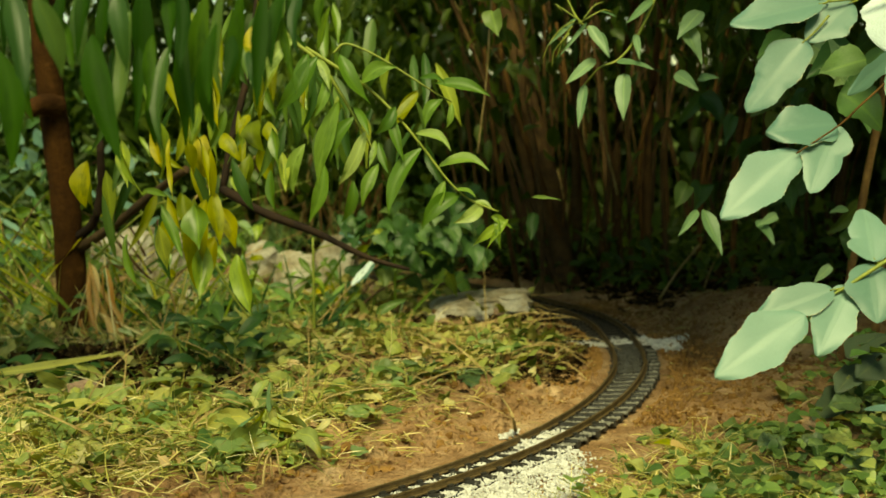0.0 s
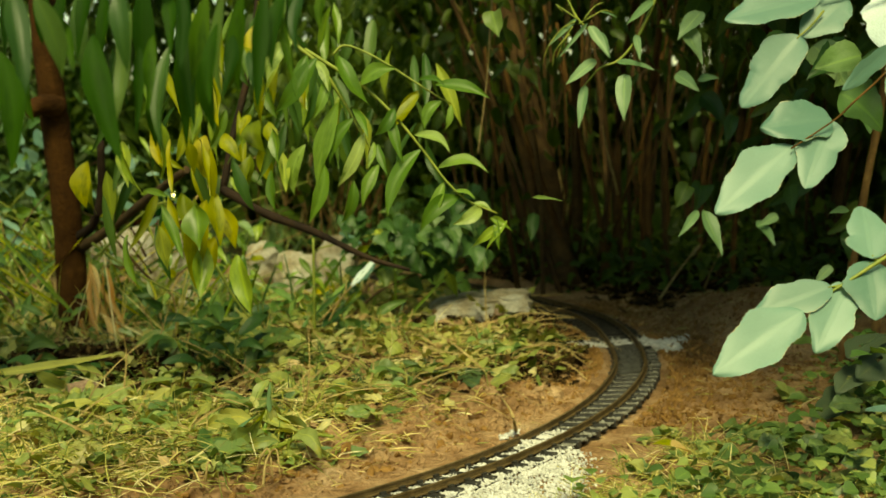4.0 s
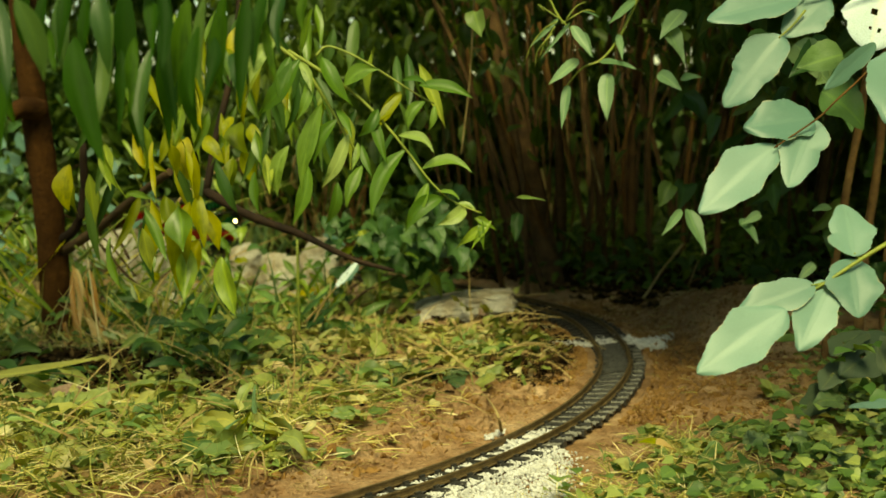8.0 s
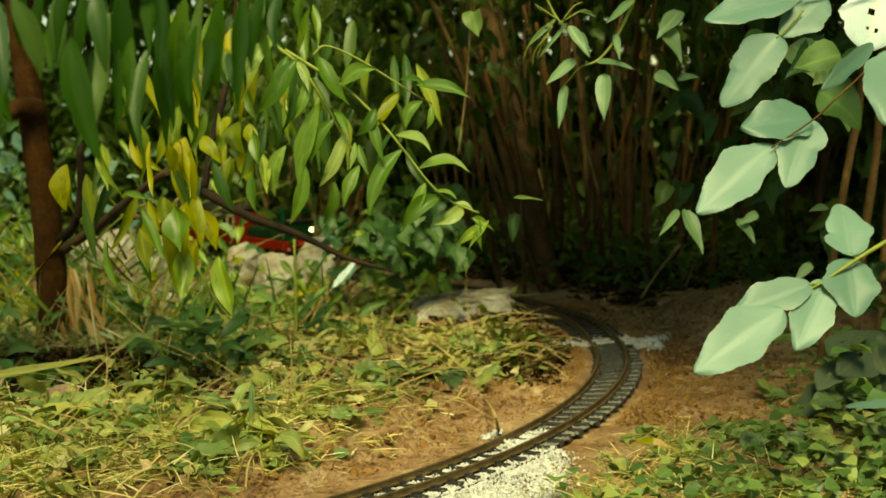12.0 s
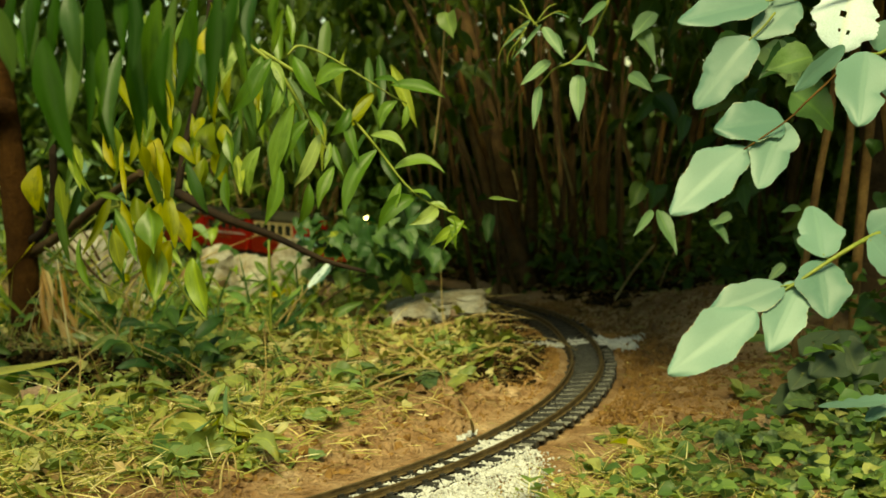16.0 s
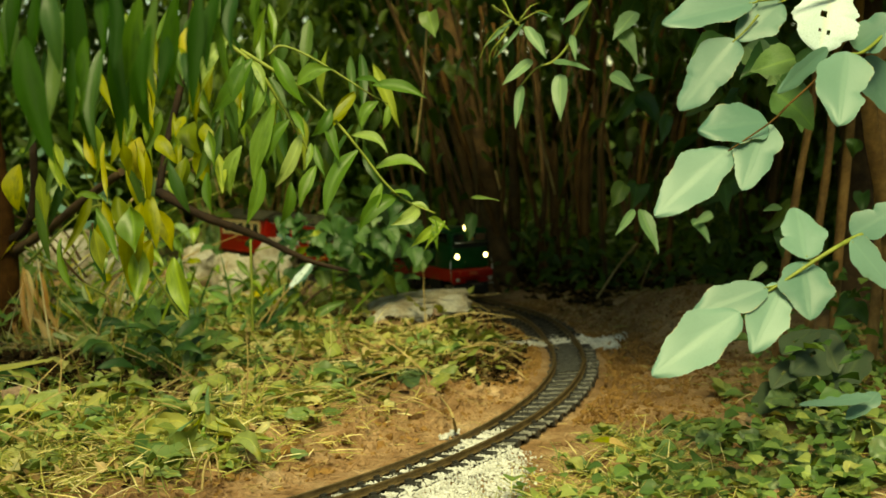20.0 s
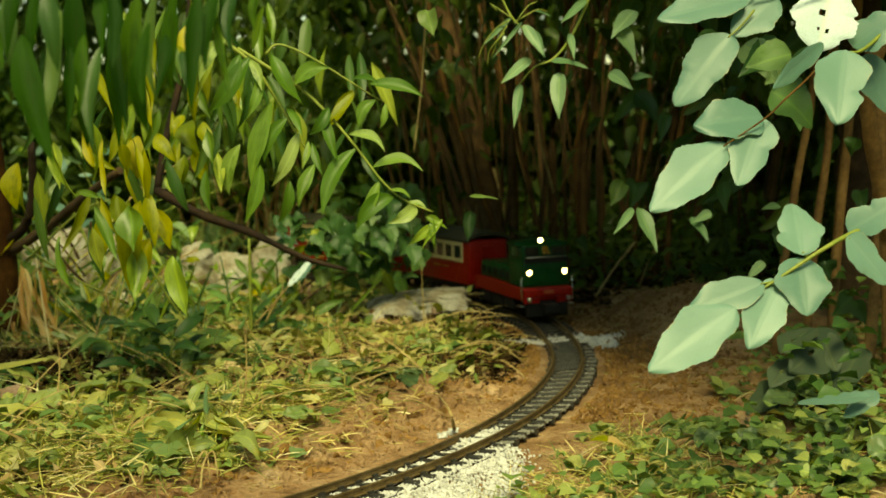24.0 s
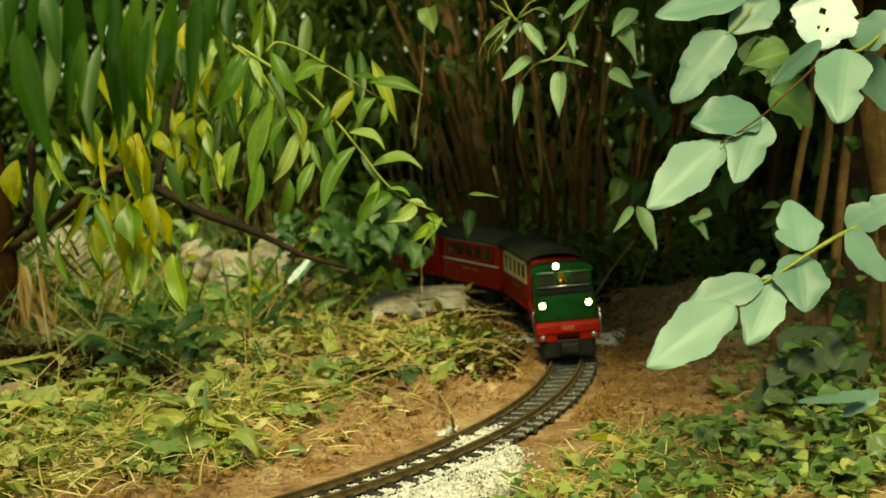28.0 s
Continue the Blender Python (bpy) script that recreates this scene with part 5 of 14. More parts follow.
rosette(0.564, 1.630, 6, 0.029, 0.82, "bluish green broad-leaved weed on the ground", 84, 0.6, M_ROUND)
rosette(0.586, 1.616, 5, 0.035, 0.76, "small fresh green weed beside the track", 85, 0.9, M_ROUND)
rosette(0.399, 1.552, 8, 0.034, 0.77, "small fresh green weed beside the track", 86, 0.8, M_ROUND)
rosette(0.273, 1.604, 8, 0.030, 0.89, "small fresh green weed beside the track", 87, 0.9, M_ROUND)
rosette(0.327, 1.465, 7, 0.030, 0.89, "bluish green broad-leaved weed on the ground", 88, 0.5, M_ROUND)
rosette(0.557, 1.530, 5, 0.033, 0.68, "bluish green broad-leaved weed on the ground", 89, 0.9, M_ROUND)
rosette(0.443, 1.471, 8, 0.039, 0.72, "small fresh green weed beside the track", 90, 0.6, M_ROUND)
rosette(0.513, 1.596, 7, 0.035, 0.82, "bluish green broad-leaved weed on the ground", 91, 1.0, M_ROUND)
rosette(0.383, 1.485, 6, 0.026, 0.66, "bluish green broad-leaved weed on the ground", 92, 0.5, M_ROUND)
rosette(0.311, 1.348, 7, 0.036, 0.80, "small fresh green weed beside the track", 93, 0.7, M_ROUND)
rosette(0.500, 1.418, 8, 0.026, 0.93, "small fresh green weed beside the track", 94, 1.0, M_ROUND)
rosette(0.259, 1.368, 7, 0.040, 0.93, "bluish green broad-leaved weed on the ground", 95, 1.0, M_ROUND)
rosette(0.309, 1.337, 7, 0.025, 0.74, "small fresh green weed beside the track", 96, 0.6, M_ROUND)
rosette(0.313, 1.522, 5, 0.036, 0.92, "small fresh green weed beside the track", 97, 0.9, M_ROUND)
rosette(0.257, 1.354, 5, 0.041, 0.66, "small fresh green weed beside the track", 98, 0.8, M_ROUND)


# ---- planted shrubs ----

M_WILLOW = [leaf_mesh("leaf", WILLOW, "willow", 12, 0.3, c, 0.035, seed=i) for i, c in enumerate((0.1, 0.25, 0.42, -0.15))]
M_LONG = [sickle_mesh("leaf", SPRAY, b, d, w, 1.0, i) for i, (b, d, w) in enumerate(((0.35, 0.5, 0.5), (-0.25, 0.4, -0.4), (-0.4, 0.6, 0.6), (0.2, 0.3, -0.3), (-0.5, 0.5, 0.2)))]
M_GOLD = [sickle_mesh("leaf", YELLOW, b, d, w, 0.9, i + 7) for i, (b, d, w) in enumerate(((0.2, 0.5, 0.6), (-0.2, 0.4, -0.5), (0.3, 0.7, 0.3)))]
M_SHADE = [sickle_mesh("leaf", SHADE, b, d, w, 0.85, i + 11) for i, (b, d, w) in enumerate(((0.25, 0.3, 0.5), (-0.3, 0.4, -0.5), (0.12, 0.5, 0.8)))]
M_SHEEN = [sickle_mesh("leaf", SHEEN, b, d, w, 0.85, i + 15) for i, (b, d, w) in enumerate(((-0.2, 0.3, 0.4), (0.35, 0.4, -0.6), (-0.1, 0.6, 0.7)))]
M_YELLOW = [leaf_mesh("leaf", YELLOW, "willow", 12, 0.3, c, 0.05, seed=i) for i, c in enumerate((0.1, 0.28, 0.42))]
M_PALE = [toothed_mesh("leaf", PALE, 3, 0.9), toothed_mesh("leaf", PALE, 5, 0.8, 12), toothed_mesh("leaf", PALE, 8, 0.85, 13, [(1, 0.62, 0.05)]), toothed_mesh("leaf", PALE, 11, 0.72, 9), toothed_mesh("leaf", PALE, 14, 0.85, 12, [(-1, 0.4, 0.04)]), toothed_mesh("leaf", PALE, 17, 0.88, 16), toothed_mesh("leaf", PALE, 21, 0.85, 12, [(-1, 0.55, 0.14)])]
M_WHITE = [toothed_mesh("leaf", WHITISH, 9, 0.95, 9, [(-1, 0.45, 0.1), (-1, 0.8, 0.1), (1, 0.7, 0.04)], [(0.1, 0.45, 0.05), (-0.16, 0.7, 0.03), (0.12, 0.69, 0.03)], 10)]
M_TIP = [leaf_mesh("leaf", LIGHTTIP, "pointed", 12, 0.18, c, 0.02, 0.02, seed=i) for i, c in enumerate((0.1, 0.25, 0.35))]
M_DARK = [leaf_mesh("leaf", LITDARK, "pointed", 9, 0.25, c, 0.04, seed=i) for i, c in enumerate((0.15, 0.35, 0.5))]
M_GRASS = [leaf_mesh("blade", m, "blade", 8, 0.2, c, 0.0) for m, c in ((WILLOW, 0.15), (YELLOW, 0.3), (MIDGREEN, 0.45))]
M_CURL = [leaf_mesh("leaf", WILLOW, "willow", 16, 0.3, c, 0.03, seed=i) for i, c in enumerate((0.55, 0.75))]
M_MID = [leaf_mesh("leaf", MIDGREEN, "pointed", 14, 0.18, c, 0.02, 0.03, seed=i) for i, c in enumerate((0.08, 0.2, 0.3))]

stem("stalk", [(0.440, 2.660, -0.001), (0.485, 2.680, 0.056), (0.532, 2.700, 0.107)], 0.0028, 0.0017, STRAW, thing("stick", "pale dry stick leaning under the bush", "stick"), sides=6)
stem("stalk", [(0.526, 2.400, 0.020), (0.575, 2.420, 0.027), (0.628, 2.440, 0.041)], 0.0024, 0.0014, STRAW, thing("stick", "pale dry stick lying on the bank", "stick"), sides=6)
stem("stalk", [(0.551, 2.750, 0.003), (0.576, 2.770, 0.054), (0.605, 2.800, 0.086)], 0.0020, 0.0012, STRAW, thing("stick", "thin dry stick under the bush", "stick"), sides=6)
stem("stalk", [(0.175, 2.620, 0.024), (0.208, 2.600, 0.027), (0.236, 2.580, 0.032)], 0.0022, 0.0013, STRAW, thing("stick", "pale broken twig lying by the bend", "stick"), sides=6)
stem("stalk", [(0.374, 1.820, -0.014), (0.385, 1.810, -0.018), (0.396, 1.800, -0.020)], 0.0045, 0.0027, STRAW, thing("stick", "short pale stick lying on the soil", "stick"), sides=6)

# larger leafy bunches on the lawn and before the shrub
BLUISH = leaf_surface("bluish_weed_leaf", [(0.0, (0.06, 0.105, 0.045)), (0.6, (0.12, 0.185, 0.085)), (1.0, (0.21, 0.28, 0.15))], clear=0.25, rough=0.4, patches=(0.15, 0.17, 0.06))
WILTED = leaf_surface("wilting_leaf", [(0.0, (0.16, 0.23, 0.09)), (0.5, (0.3, 0.34, 0.11)), (1.0, (0.5, 0.46, 0.14))], clear=0.35, patches=(0.36, 0.33, 0.08))
B_DARK = [sickle_mesh("leaf", LITDARK, b, d, w, 0.8, i + 40) for i, (b, d, w) in enumerate(((0.3, 0.6, 0.5), (-0.3, 0.8, -0.5), (0.1, 0.5, 0.9)))]
B_WILT = [sickle_mesh("leaf", WILTED, b, d, w, 0.7, i + 50) for i, (b, d, w) in enumerate(((0.4, 0.9, 0.9), (-0.3, 1.1, -0.8), (0.2, 0.7, 1.3)))]
B_BLUE = [toothed_mesh("leaf", BLUISH, 60 + i, 0.75, 10, bt) for i, bt in enumerate(((), ((1, 0.5, 0.08),), ()))]
B_BROAD = [toothed_mesh("leaf", WEEDLEAF, 70 + i, 0.8, 9) for i in range(3)]


for k, me in enumerate(B_WILT + B_BLUE + B_BROAD):
    for v in me.vertices:
        q = v.co * 5.0 + Vector((k * 3.1, 0, 0))
        v.co += Vector((noise.noise(q) * 0.06, noise.noise(q + Vector((9, 0, 0))) * 0.06, noise.noise(q + Vector((0, 9, 0))) * 0.11))


def bunch(x, y, n, ln, ratio, meshes, label, seed, rise=0.6, hang=0.0):
    """Leaves on short stalks that spread from one root; hang lets their tips fall."""
    rng = random.Random(seed)
    ob = thing("weed", label, "weed", "weeds on the ground", pose(x, y, ground_z(x, y) - 0.003))
    for k in range(n):
        a = k * 2.4 + rng.uniform(-0.4, 0.4)
        l = ln * rng.uniform(0.65, 1.2)
        foot = Vector((math.cos(a), math.sin(a), 0)) * l * rng.uniform(0.1, 0.35)
        foot.z = l * rise * rng.uniform(0.3, 1.1)
        tip = foot + Vector((math.cos(a), math.sin(a), rise * rng.uniform(-0.2, 0.6) - hang)).normalized() * l
        tip.z = max(tip.z, 0.004)
        stem("stalk", [(0, 0, 0), tuple(foot * 0.6 + Vector((0, 0, foot.z * 0.25))), tuple(foot)], 0.0012, 0.0008, GREENSTEM, ob, sides=4, n=2)
        leaf_at(ob, rng.choice(meshes), tuple(foot), tuple(tip), l * ratio * rng.uniform(0.8, 1.2), rng.uniform(-30, 30), face=(-0.4 * math.cos(a), -0.4 * math.sin(a) - 0.35, 1))
    return ob


bunch(-0.395, 1.944, 8, 0.060, 0.34, B_DARK, "dark green long-leaved weed growing through the cuttings", 200, 0.9, 0.1)
bunch(-0.353, 1.895, 8, 0.060, 0.34, B_DARK, "dark green long-leaved weed growing through the cuttings", 201, 0.9, 0.1)
bunch(-0.315, 1.887, 8, 0.060, 0.34, B_DARK, "dark green long-leaved weed growing through the cuttings", 202, 0.9, 0.1)
bunch(-0.397, 2.073, 8, 0.060, 0.34, B_DARK, "dark green long-leaved weed growing through the cuttings", 203, 0.9, 0.1)
bunch(-0.348, 2.017, 8, 0.060, 0.34, B_DARK, "dark green long-leaved weed growing through the cuttings", 204, 0.9, 0.1)
bunch(-0.299, 1.923, 8, 0.060, 0.34, B_DARK, "dark green long-leaved weed growing through the cuttings", 205, 0.9, 0.1)
bunch(-0.217, 1.524, 13, 0.058, 0.34, B_WILT, "yellowing wilted weed with drooping leaves on the lawn", 206, 0.6, 0.5)
bunch(-0.240, 1.554, 7, 0.060, 0.34, B_WILT, "yellowing wilted weed with drooping leaves on the lawn", 207, 0.6, 0.5)
bunch(-0.191, 1.481, 6, 0.050, 0.34, B_WILT, "yellowing wilted weed with drooping leaves on the lawn", 208, 0.6, 0.5)
bunch(-0.419, 1.734, 7, 0.058, 0.34, B_WILT, "yellowing wilted weed with drooping leaves on the lawn", 209, 0.6, 0.5)
bunch(-0.367, 1.740, 6, 0.055, 0.34, B_WILT, "yellowing wilted weed with drooping leaves on the lawn", 210, 0.6, 0.5)
bunch(-0.164, 1.747, 6, 0.050, 0.34, B_WILT, "yellowing wilted weed with drooping leaves on the lawn", 211, 0.6, 0.5)
bunch(-0.413, 1.587, 7, 0.060, 0.34, B_WILT, "yellowing wilted weed with drooping leaves on the lawn", 212, 0.6, 0.5)
bunch(-0.076, 1.873, 7, 0.055, 0.72, B_BLUE, "bluish green broad-leaved weed on the ground", 213, 0.3, 0.1)
bunch(-0.034, 1.826, 5, 0.045, 0.72, B_BLUE, "bluish green broad-leaved weed on the ground", 214, 0.3, 0.1)
bunch(-0.187, 1.672, 5, 0.050, 0.72, B_BLUE, "bluish green broad-leaved weed on the ground", 215, 0.3, 0.1)
bunch(0.014, 1.816, 5, 0.045, 0.72, B_BLUE, "bluish green broad-leaved weed on the ground", 216, 0.3, 0.1)
bunch(-0.297, 1.963, 4, 0.075, 0.60, B_BROAD, "fresh green broad-leaved weed on the lawn", 217, 0.6, 0.1)
bunch(-0.247, 1.972, 4, 0.060, 0.60, B_BROAD, "fresh green broad-leaved weed on the lawn", 218, 0.6, 0.1)
bunch(-0.408, 1.439, 7, 0.045, 0.60, B_BROAD, "fresh green broad-leaved weed on the lawn", 219, 0.6, 0.1)
bunch(-0.345, 1.407, 6, 0.045, 0.60, B_BROAD, "fresh green broad-leaved weed on the lawn", 220, 0.6, 0.1)
bunch(-0.273, 1.416, 6, 0.040, 0.60, B_BROAD, "fresh green broad-leaved weed on the lawn", 221, 0.6, 0.1)
bunch(-0.089, 1.608, 5, 0.035, 0.60, B_BROAD, "fresh green broad-leaved weed on the lawn", 222, 0.6, 0.1)
bunch(-0.138, 1.509, 5, 0.040, 0.60, B_BROAD, "fresh green broad-leaved weed on the lawn", 223, 0.6, 0.1)
bunch(-0.487, 1.656, 6, 0.060, 0.60, B_BROAD, "fresh green broad-leaved weed on the lawn", 225, 0.6, 0.1)
bunch(0.395, 1.472, 7, 0.036, 0.80, B_BLUE, "bluish green broad-leaved weed on the ground", 226, 0.6, 0.1)
bunch(0.447, 1.502, 5, 0.036, 0.80, B_BROAD, "fresh green broad-leaved weed on the lawn", 227, 0.6, 0.1)
bunch(0.534, 1.618, 6, 0.043, 0.80, B_BLUE, "bluish green broad-leaved weed on the ground", 228, 0.6, 0.1)
bunch(0.588, 1.656, 6, 0.047, 0.80, B_BLUE, "bluish green broad-leaved weed on the ground", 229, 0.6, 0.1)
bunch(0.602, 1.753, 5, 0.050, 0.80, B_BROAD, "fresh green broad-leaved weed on the lawn", 230, 0.6, 0.1)
bunch(0.504, 1.343, 7, 0.043, 0.80, B_BLUE, "bluish green broad-leaved weed on the ground", 231, 0.6, 0.1)
bunch(0.549, 1.482, 5, 0.043, 0.80, B_BLUE, "bluish green broad-leaved weed on the ground", 232, 0.6, 0.1)
bunch(0.314, 1.424, 5, 0.022, 0.80, B_BROAD, "fresh green broad-leaved weed on the lawn", 233, 0.6, 0.1)
bunch(0.465, 1.373, 6, 0.032, 0.80, B_BLUE, "bluish green broad-leaved weed on the ground", 234, 0.6, 0.1)
bunch(0.392, 1.319, 6, 0.025, 0.80, B_BLUE, "bluish green broad-leaved weed on the ground", 235, 0.6, 0.1)
bunch(0.330, 1.309, 6, 0.022, 0.80, B_BROAD, "fresh green broad-leaved weed on the lawn", 236, 0.6, 0.1)

leaf_at(thing("grass_tuft", "broad green grass blade lying across the lawn", "grass"), B_WILT[0], (-0.663, 1.860, 0.048), (-0.444, 1.840, 0.078), 0.016, 20, name="blade")
# dark weeds added to stand for the shadow in the hollow
bunch(-0.650, 1.897, 7, 0.06, 0.35, B_DARK, "dark green long-leaved weed growing through the cuttings", 300, 0.4, 0.1)
bunch(-0.608, 1.911, 7, 0.06, 0.35, B_DARK, "dark green long-leaved weed growing through the cuttings", 301, 0.4, 0.1)
bunch(-0.552, 1.864, 7, 0.06, 0.35, B_DARK, "dark green long-leaved weed growing through the cuttings", 302, 0.4, 0.1)
bunch(-0.669, 2.023, 7, 0.06, 0.35, B_DARK, "dark green long-leaved weed growing through the cuttings", 303, 0.4, 0.1)
bunch(-0.529, 1.899, 7, 0.06, 0.35, B_DARK, "dark green long-leaved weed growing through the cuttings", 304, 0.4, 0.1)
strands = thing("grass_strands", "long pale arching grass strands on the lawn", "grass")
stem("strand", [(-0.187, 1.876, 0.008), (-0.173, 1.878, 0.047), (-0.146, 1.858, 0.056), (-0.114, 1.845, 0.039), (-0.086, 1.829, 0.012)], 0.0016, 0.0009, STRAW, strands, sides=5)
stem("strand", [(-0.187, 2.033, 0.008), (-0.142, 2.022, 0.008), (-0.105, 2.039, 0.008), (-0.074, 2.016, 0.008)], 0.0016, 0.0009, STRAW, strands, sides=5)
stem("strand", [(-0.454, 1.757, 0.008), (-0.437, 1.727, 0.043), (-0.438, 1.759, 0.083), (-0.439, 1.754, 0.115)], 0.0016, 0.0009, STRAW, strands, sides=5)
stem("strand", [(-0.340, 1.779, 0.011), (-0.299, 1.787, 0.019), (-0.280, 1.795, 0.028), (-0.255, 1.766, 0.065)], 0.0016, 0.0009, STRAW, strands, sides=5)
stem("strand", [(-0.282, 1.649, 0.009), (-0.264, 1.664, 0.049), (-0.250, 1.631, 0.078)], 0.0016, 0.0009, STRAW, strands, sides=5)
stem("strand", [(-0.216, 1.402, 0.008), (-0.207, 1.395, 0.035), (-0.199, 1.404, 0.041), (-0.192, 1.374, 0.018)], 0.0016, 0.0009, STRAW, strands, sides=5)
stem("strand", [(-0.199, 1.347, 0.017), (-0.200, 1.389, 0.033), (-0.189, 1.389, 0.045), (-0.183, 1.368, 0.022)], 0.0016, 0.0009, STRAW, strands, sides=5)
stem("strand", [(-0.264, 1.369, 0.017), (-0.261, 1.375, 0.037), (-0.259, 1.401, 0.020)], 0.0016, 0.0009, STRAW, strands, sides=5)
stem("strand", [(-0.062, 1.649, 0.013), (-0.033, 1.689, 0.008), (-0.004, 1.667, 0.008)], 0.0016, 0.0009, STRAW, strands, sides=5)
stem("strand", [(-0.116, 1.595, 0.014), (-0.090, 1.623, 0.008), (-0.068, 1.605, 0.008)], 0.0016, 0.0009, STRAW, strands, sides=5)
stem("strand", [(-0.354, 1.600, 0.008), (-0.312, 1.599, 0.016), (-0.265, 1.575, 0.041)], 0.0016, 0.0009, STRAW, strands, sides=5)
stem("strand", [(-0.430, 1.572, 0.008), (-0.431, 1.575, 0.008), (-0.426, 1.581, 0.008)], 0.0016, 0.0009, STRAW, strands, sides=5)

# willow: trunk, limbs, twigs and hanging leaves
willow = thing("willow_tree", "young willow with brown trunk and drooping yellow-green leaves", "tree")
stem("trunk", [(-0.672, 2.327, -0.027), (-0.673, 2.340, 0.095), (-0.673, 2.335, 0.239), (-0.681, 2.331, 0.381), (-0.686, 2.324, 0.501), (-0.696, 2.341, 0.659)], 0.0280, 0.0240, BARK, willow, sides=12, knots=0.12)
stem("stub", [(-0.668, 2.316, 0.431), (-0.689, 2.286, 0.436), (-0.709, 2.265, 0.426)], 0.0220, 0.0140, BARK, willow, "sawn limb stub", sides=10, knots=0.20)
stem("limb", [(-0.654, 2.331, 0.198), (-0.615, 2.294, 0.226), (-0.595, 2.280, 0.281), (-0.585, 2.259, 0.370)], 0.0100, 0.0060, BLACKISHBARK, willow, sides=8, knots=0.20)
stem("limb", [(-0.653, 2.329, 0.178), (-0.575, 2.273, 0.221), (-0.487, 2.199, 0.278), (-0.409, 2.103, 0.323)], 0.0100, 0.0060, DARKBARK, willow, sides=8, knots=0.20)
stem("limb", [(-0.351, 2.099, 0.289), (-0.277, 2.045, 0.252), (-0.195, 2.012, 0.222), (-0.116, 1.987, 0.184), (-0.052, 1.985, 0.163)], 0.0085, 0.0030, BLACKISHBARK, willow, sides=8, knots=0.20)
stem("limb", [(-0.351, 2.099, 0.289), (-0.335, 2.108, 0.366), (-0.303, 2.120, 0.482), (-0.281, 2.136, 0.626)], 0.0060, 0.0050, BLACKISHBARK, willow, sides=8, knots=0.20)
stem("limb", [(-0.696, 2.341, 0.659), (-0.673, 2.246, 0.715), (-0.564, 1.943, 0.706), (-0.446, 1.639, 0.685)], 0.0160, 0.0060, BARK, willow, sides=8, knots=0.10)
stem("limb", [(-0.696, 2.341, 0.659), (-0.701, 2.456, 0.794), (-0.658, 2.770, 0.907), (-0.560, 3.083, 1.009)], 0.0180, 0.0060, BARK, willow, sides=8, knots=0.10)
stem("limb", [(-0.696, 2.341, 0.659), (-0.774, 2.456, 0.796), (-1.067, 2.772, 0.921)], 0.0160, 0.0060, BARK, willow, sides=8, knots=0.10)
swaying_willow = []
swaying_willow.append(stem("twig", [(-0.202, 1.572, 0.529), (-0.173, 1.568, 0.495), (-0.140, 1.565, 0.466), (-0.114, 1.561, 0.425), (-0.092, 1.556, 0.384), (-0.078, 1.554, 0.359)], 0.0032, 0.0012, GREENSTEM, willow, "yellow-green twig", sides=6))
swaying_willow.append(stem("twig", [(-0.156, 1.567, 0.484), (-0.117, 1.564, 0.458), (-0.084, 1.562, 0.435), (-0.051, 1.558, 0.401), (-0.019, 1.554, 0.360), (0.008, 1.550, 0.322), (0.034, 1.547, 0.298), (0.067, 1.545, 0.283)], 0.0026, 0.0010, GREENSTEM, willow, "yellow-green twig", sides=6))
swaying_willow.append(stem("twig", [(-0.123, 1.566, 0.476), (-0.108, 1.568, 0.487), (-0.076, 1.566, 0.474), (-0.036, 1.563, 0.448), (-0.007, 1.561, 0.428), (0.016, 1.560, 0.414)], 0.0018, 0.0009, GREENSTEM, willow, "yellow-green twig", sides=6))
leaf_at(willow, M_YELLOW[0], (-0.314, 1.732, 0.464), (-0.285, 1.701, 0.388), 0.0151, -5)
leaf_at(willow, M_YELLOW[1], (-0.337, 1.808, 0.385), (-0.316, 1.767, 0.316), 0.0207, 22)
leaf_at(willow, M_WILLOW[3], (-0.271, 1.818, 0.406), (-0.276, 1.825, 0.361), 0.0147, -19)
leaf_at(willow, M_YELLOW[2], (-0.254, 1.734, 0.358), (-0.256, 1.718, 0.302), 0.0152, -26)
leaf_at(willow, M_YELLOW[0], (-0.245, 1.783, 0.363), (-0.232, 1.783, 0.309), 0.0216, 14)
leaf_at(willow, M_WILLOW[3], (-0.210, 1.742, 0.356), (-0.203, 1.698, 0.302), 0.0153, -11)
leaf_at(willow, M_YELLOW[2], (-0.328, 1.699, 0.376), (-0.315, 1.697, 0.332), 0.0160, -13)
leaf_at(willow, M_YELLOW[1], (-0.242, 1.785, 0.516), (-0.250, 1.796, 0.455), 0.0179, -9)
leaf_at(willow, M_WILLOW[3], (-0.191, 1.764, 0.445), (-0.178, 1.755, 0.409), 0.0106, -30)
leaf_at(willow, M_YELLOW[0], (-0.027, 1.727, 0.432), (-0.063, 1.729, 0.383), 0.0174, -10)
leaf_at(willow, M_YELLOW[1], (-0.480, 1.758, 0.349), (-0.471, 1.739, 0.283), 0.0178, 22)
leaf_at(willow, M_WILLOW[3], (-0.319, 1.687, 0.296), (-0.310, 1.680, 0.237), 0.0362, 17)
leaf_at(willow, M_YELLOW[0], (-0.341, 1.709, 0.309), (-0.328, 1.685, 0.256), 0.0211, -9)
leaf_at(willow, M_WILLOW[3], (-0.316, 1.716, 0.241), (-0.323, 1.699, 0.168), 0.0284, -20)
leaf_at(willow, M_WILLOW[0], (-0.262, 1.650, 0.231), (-0.247, 1.624, 0.155), 0.0287, 24)
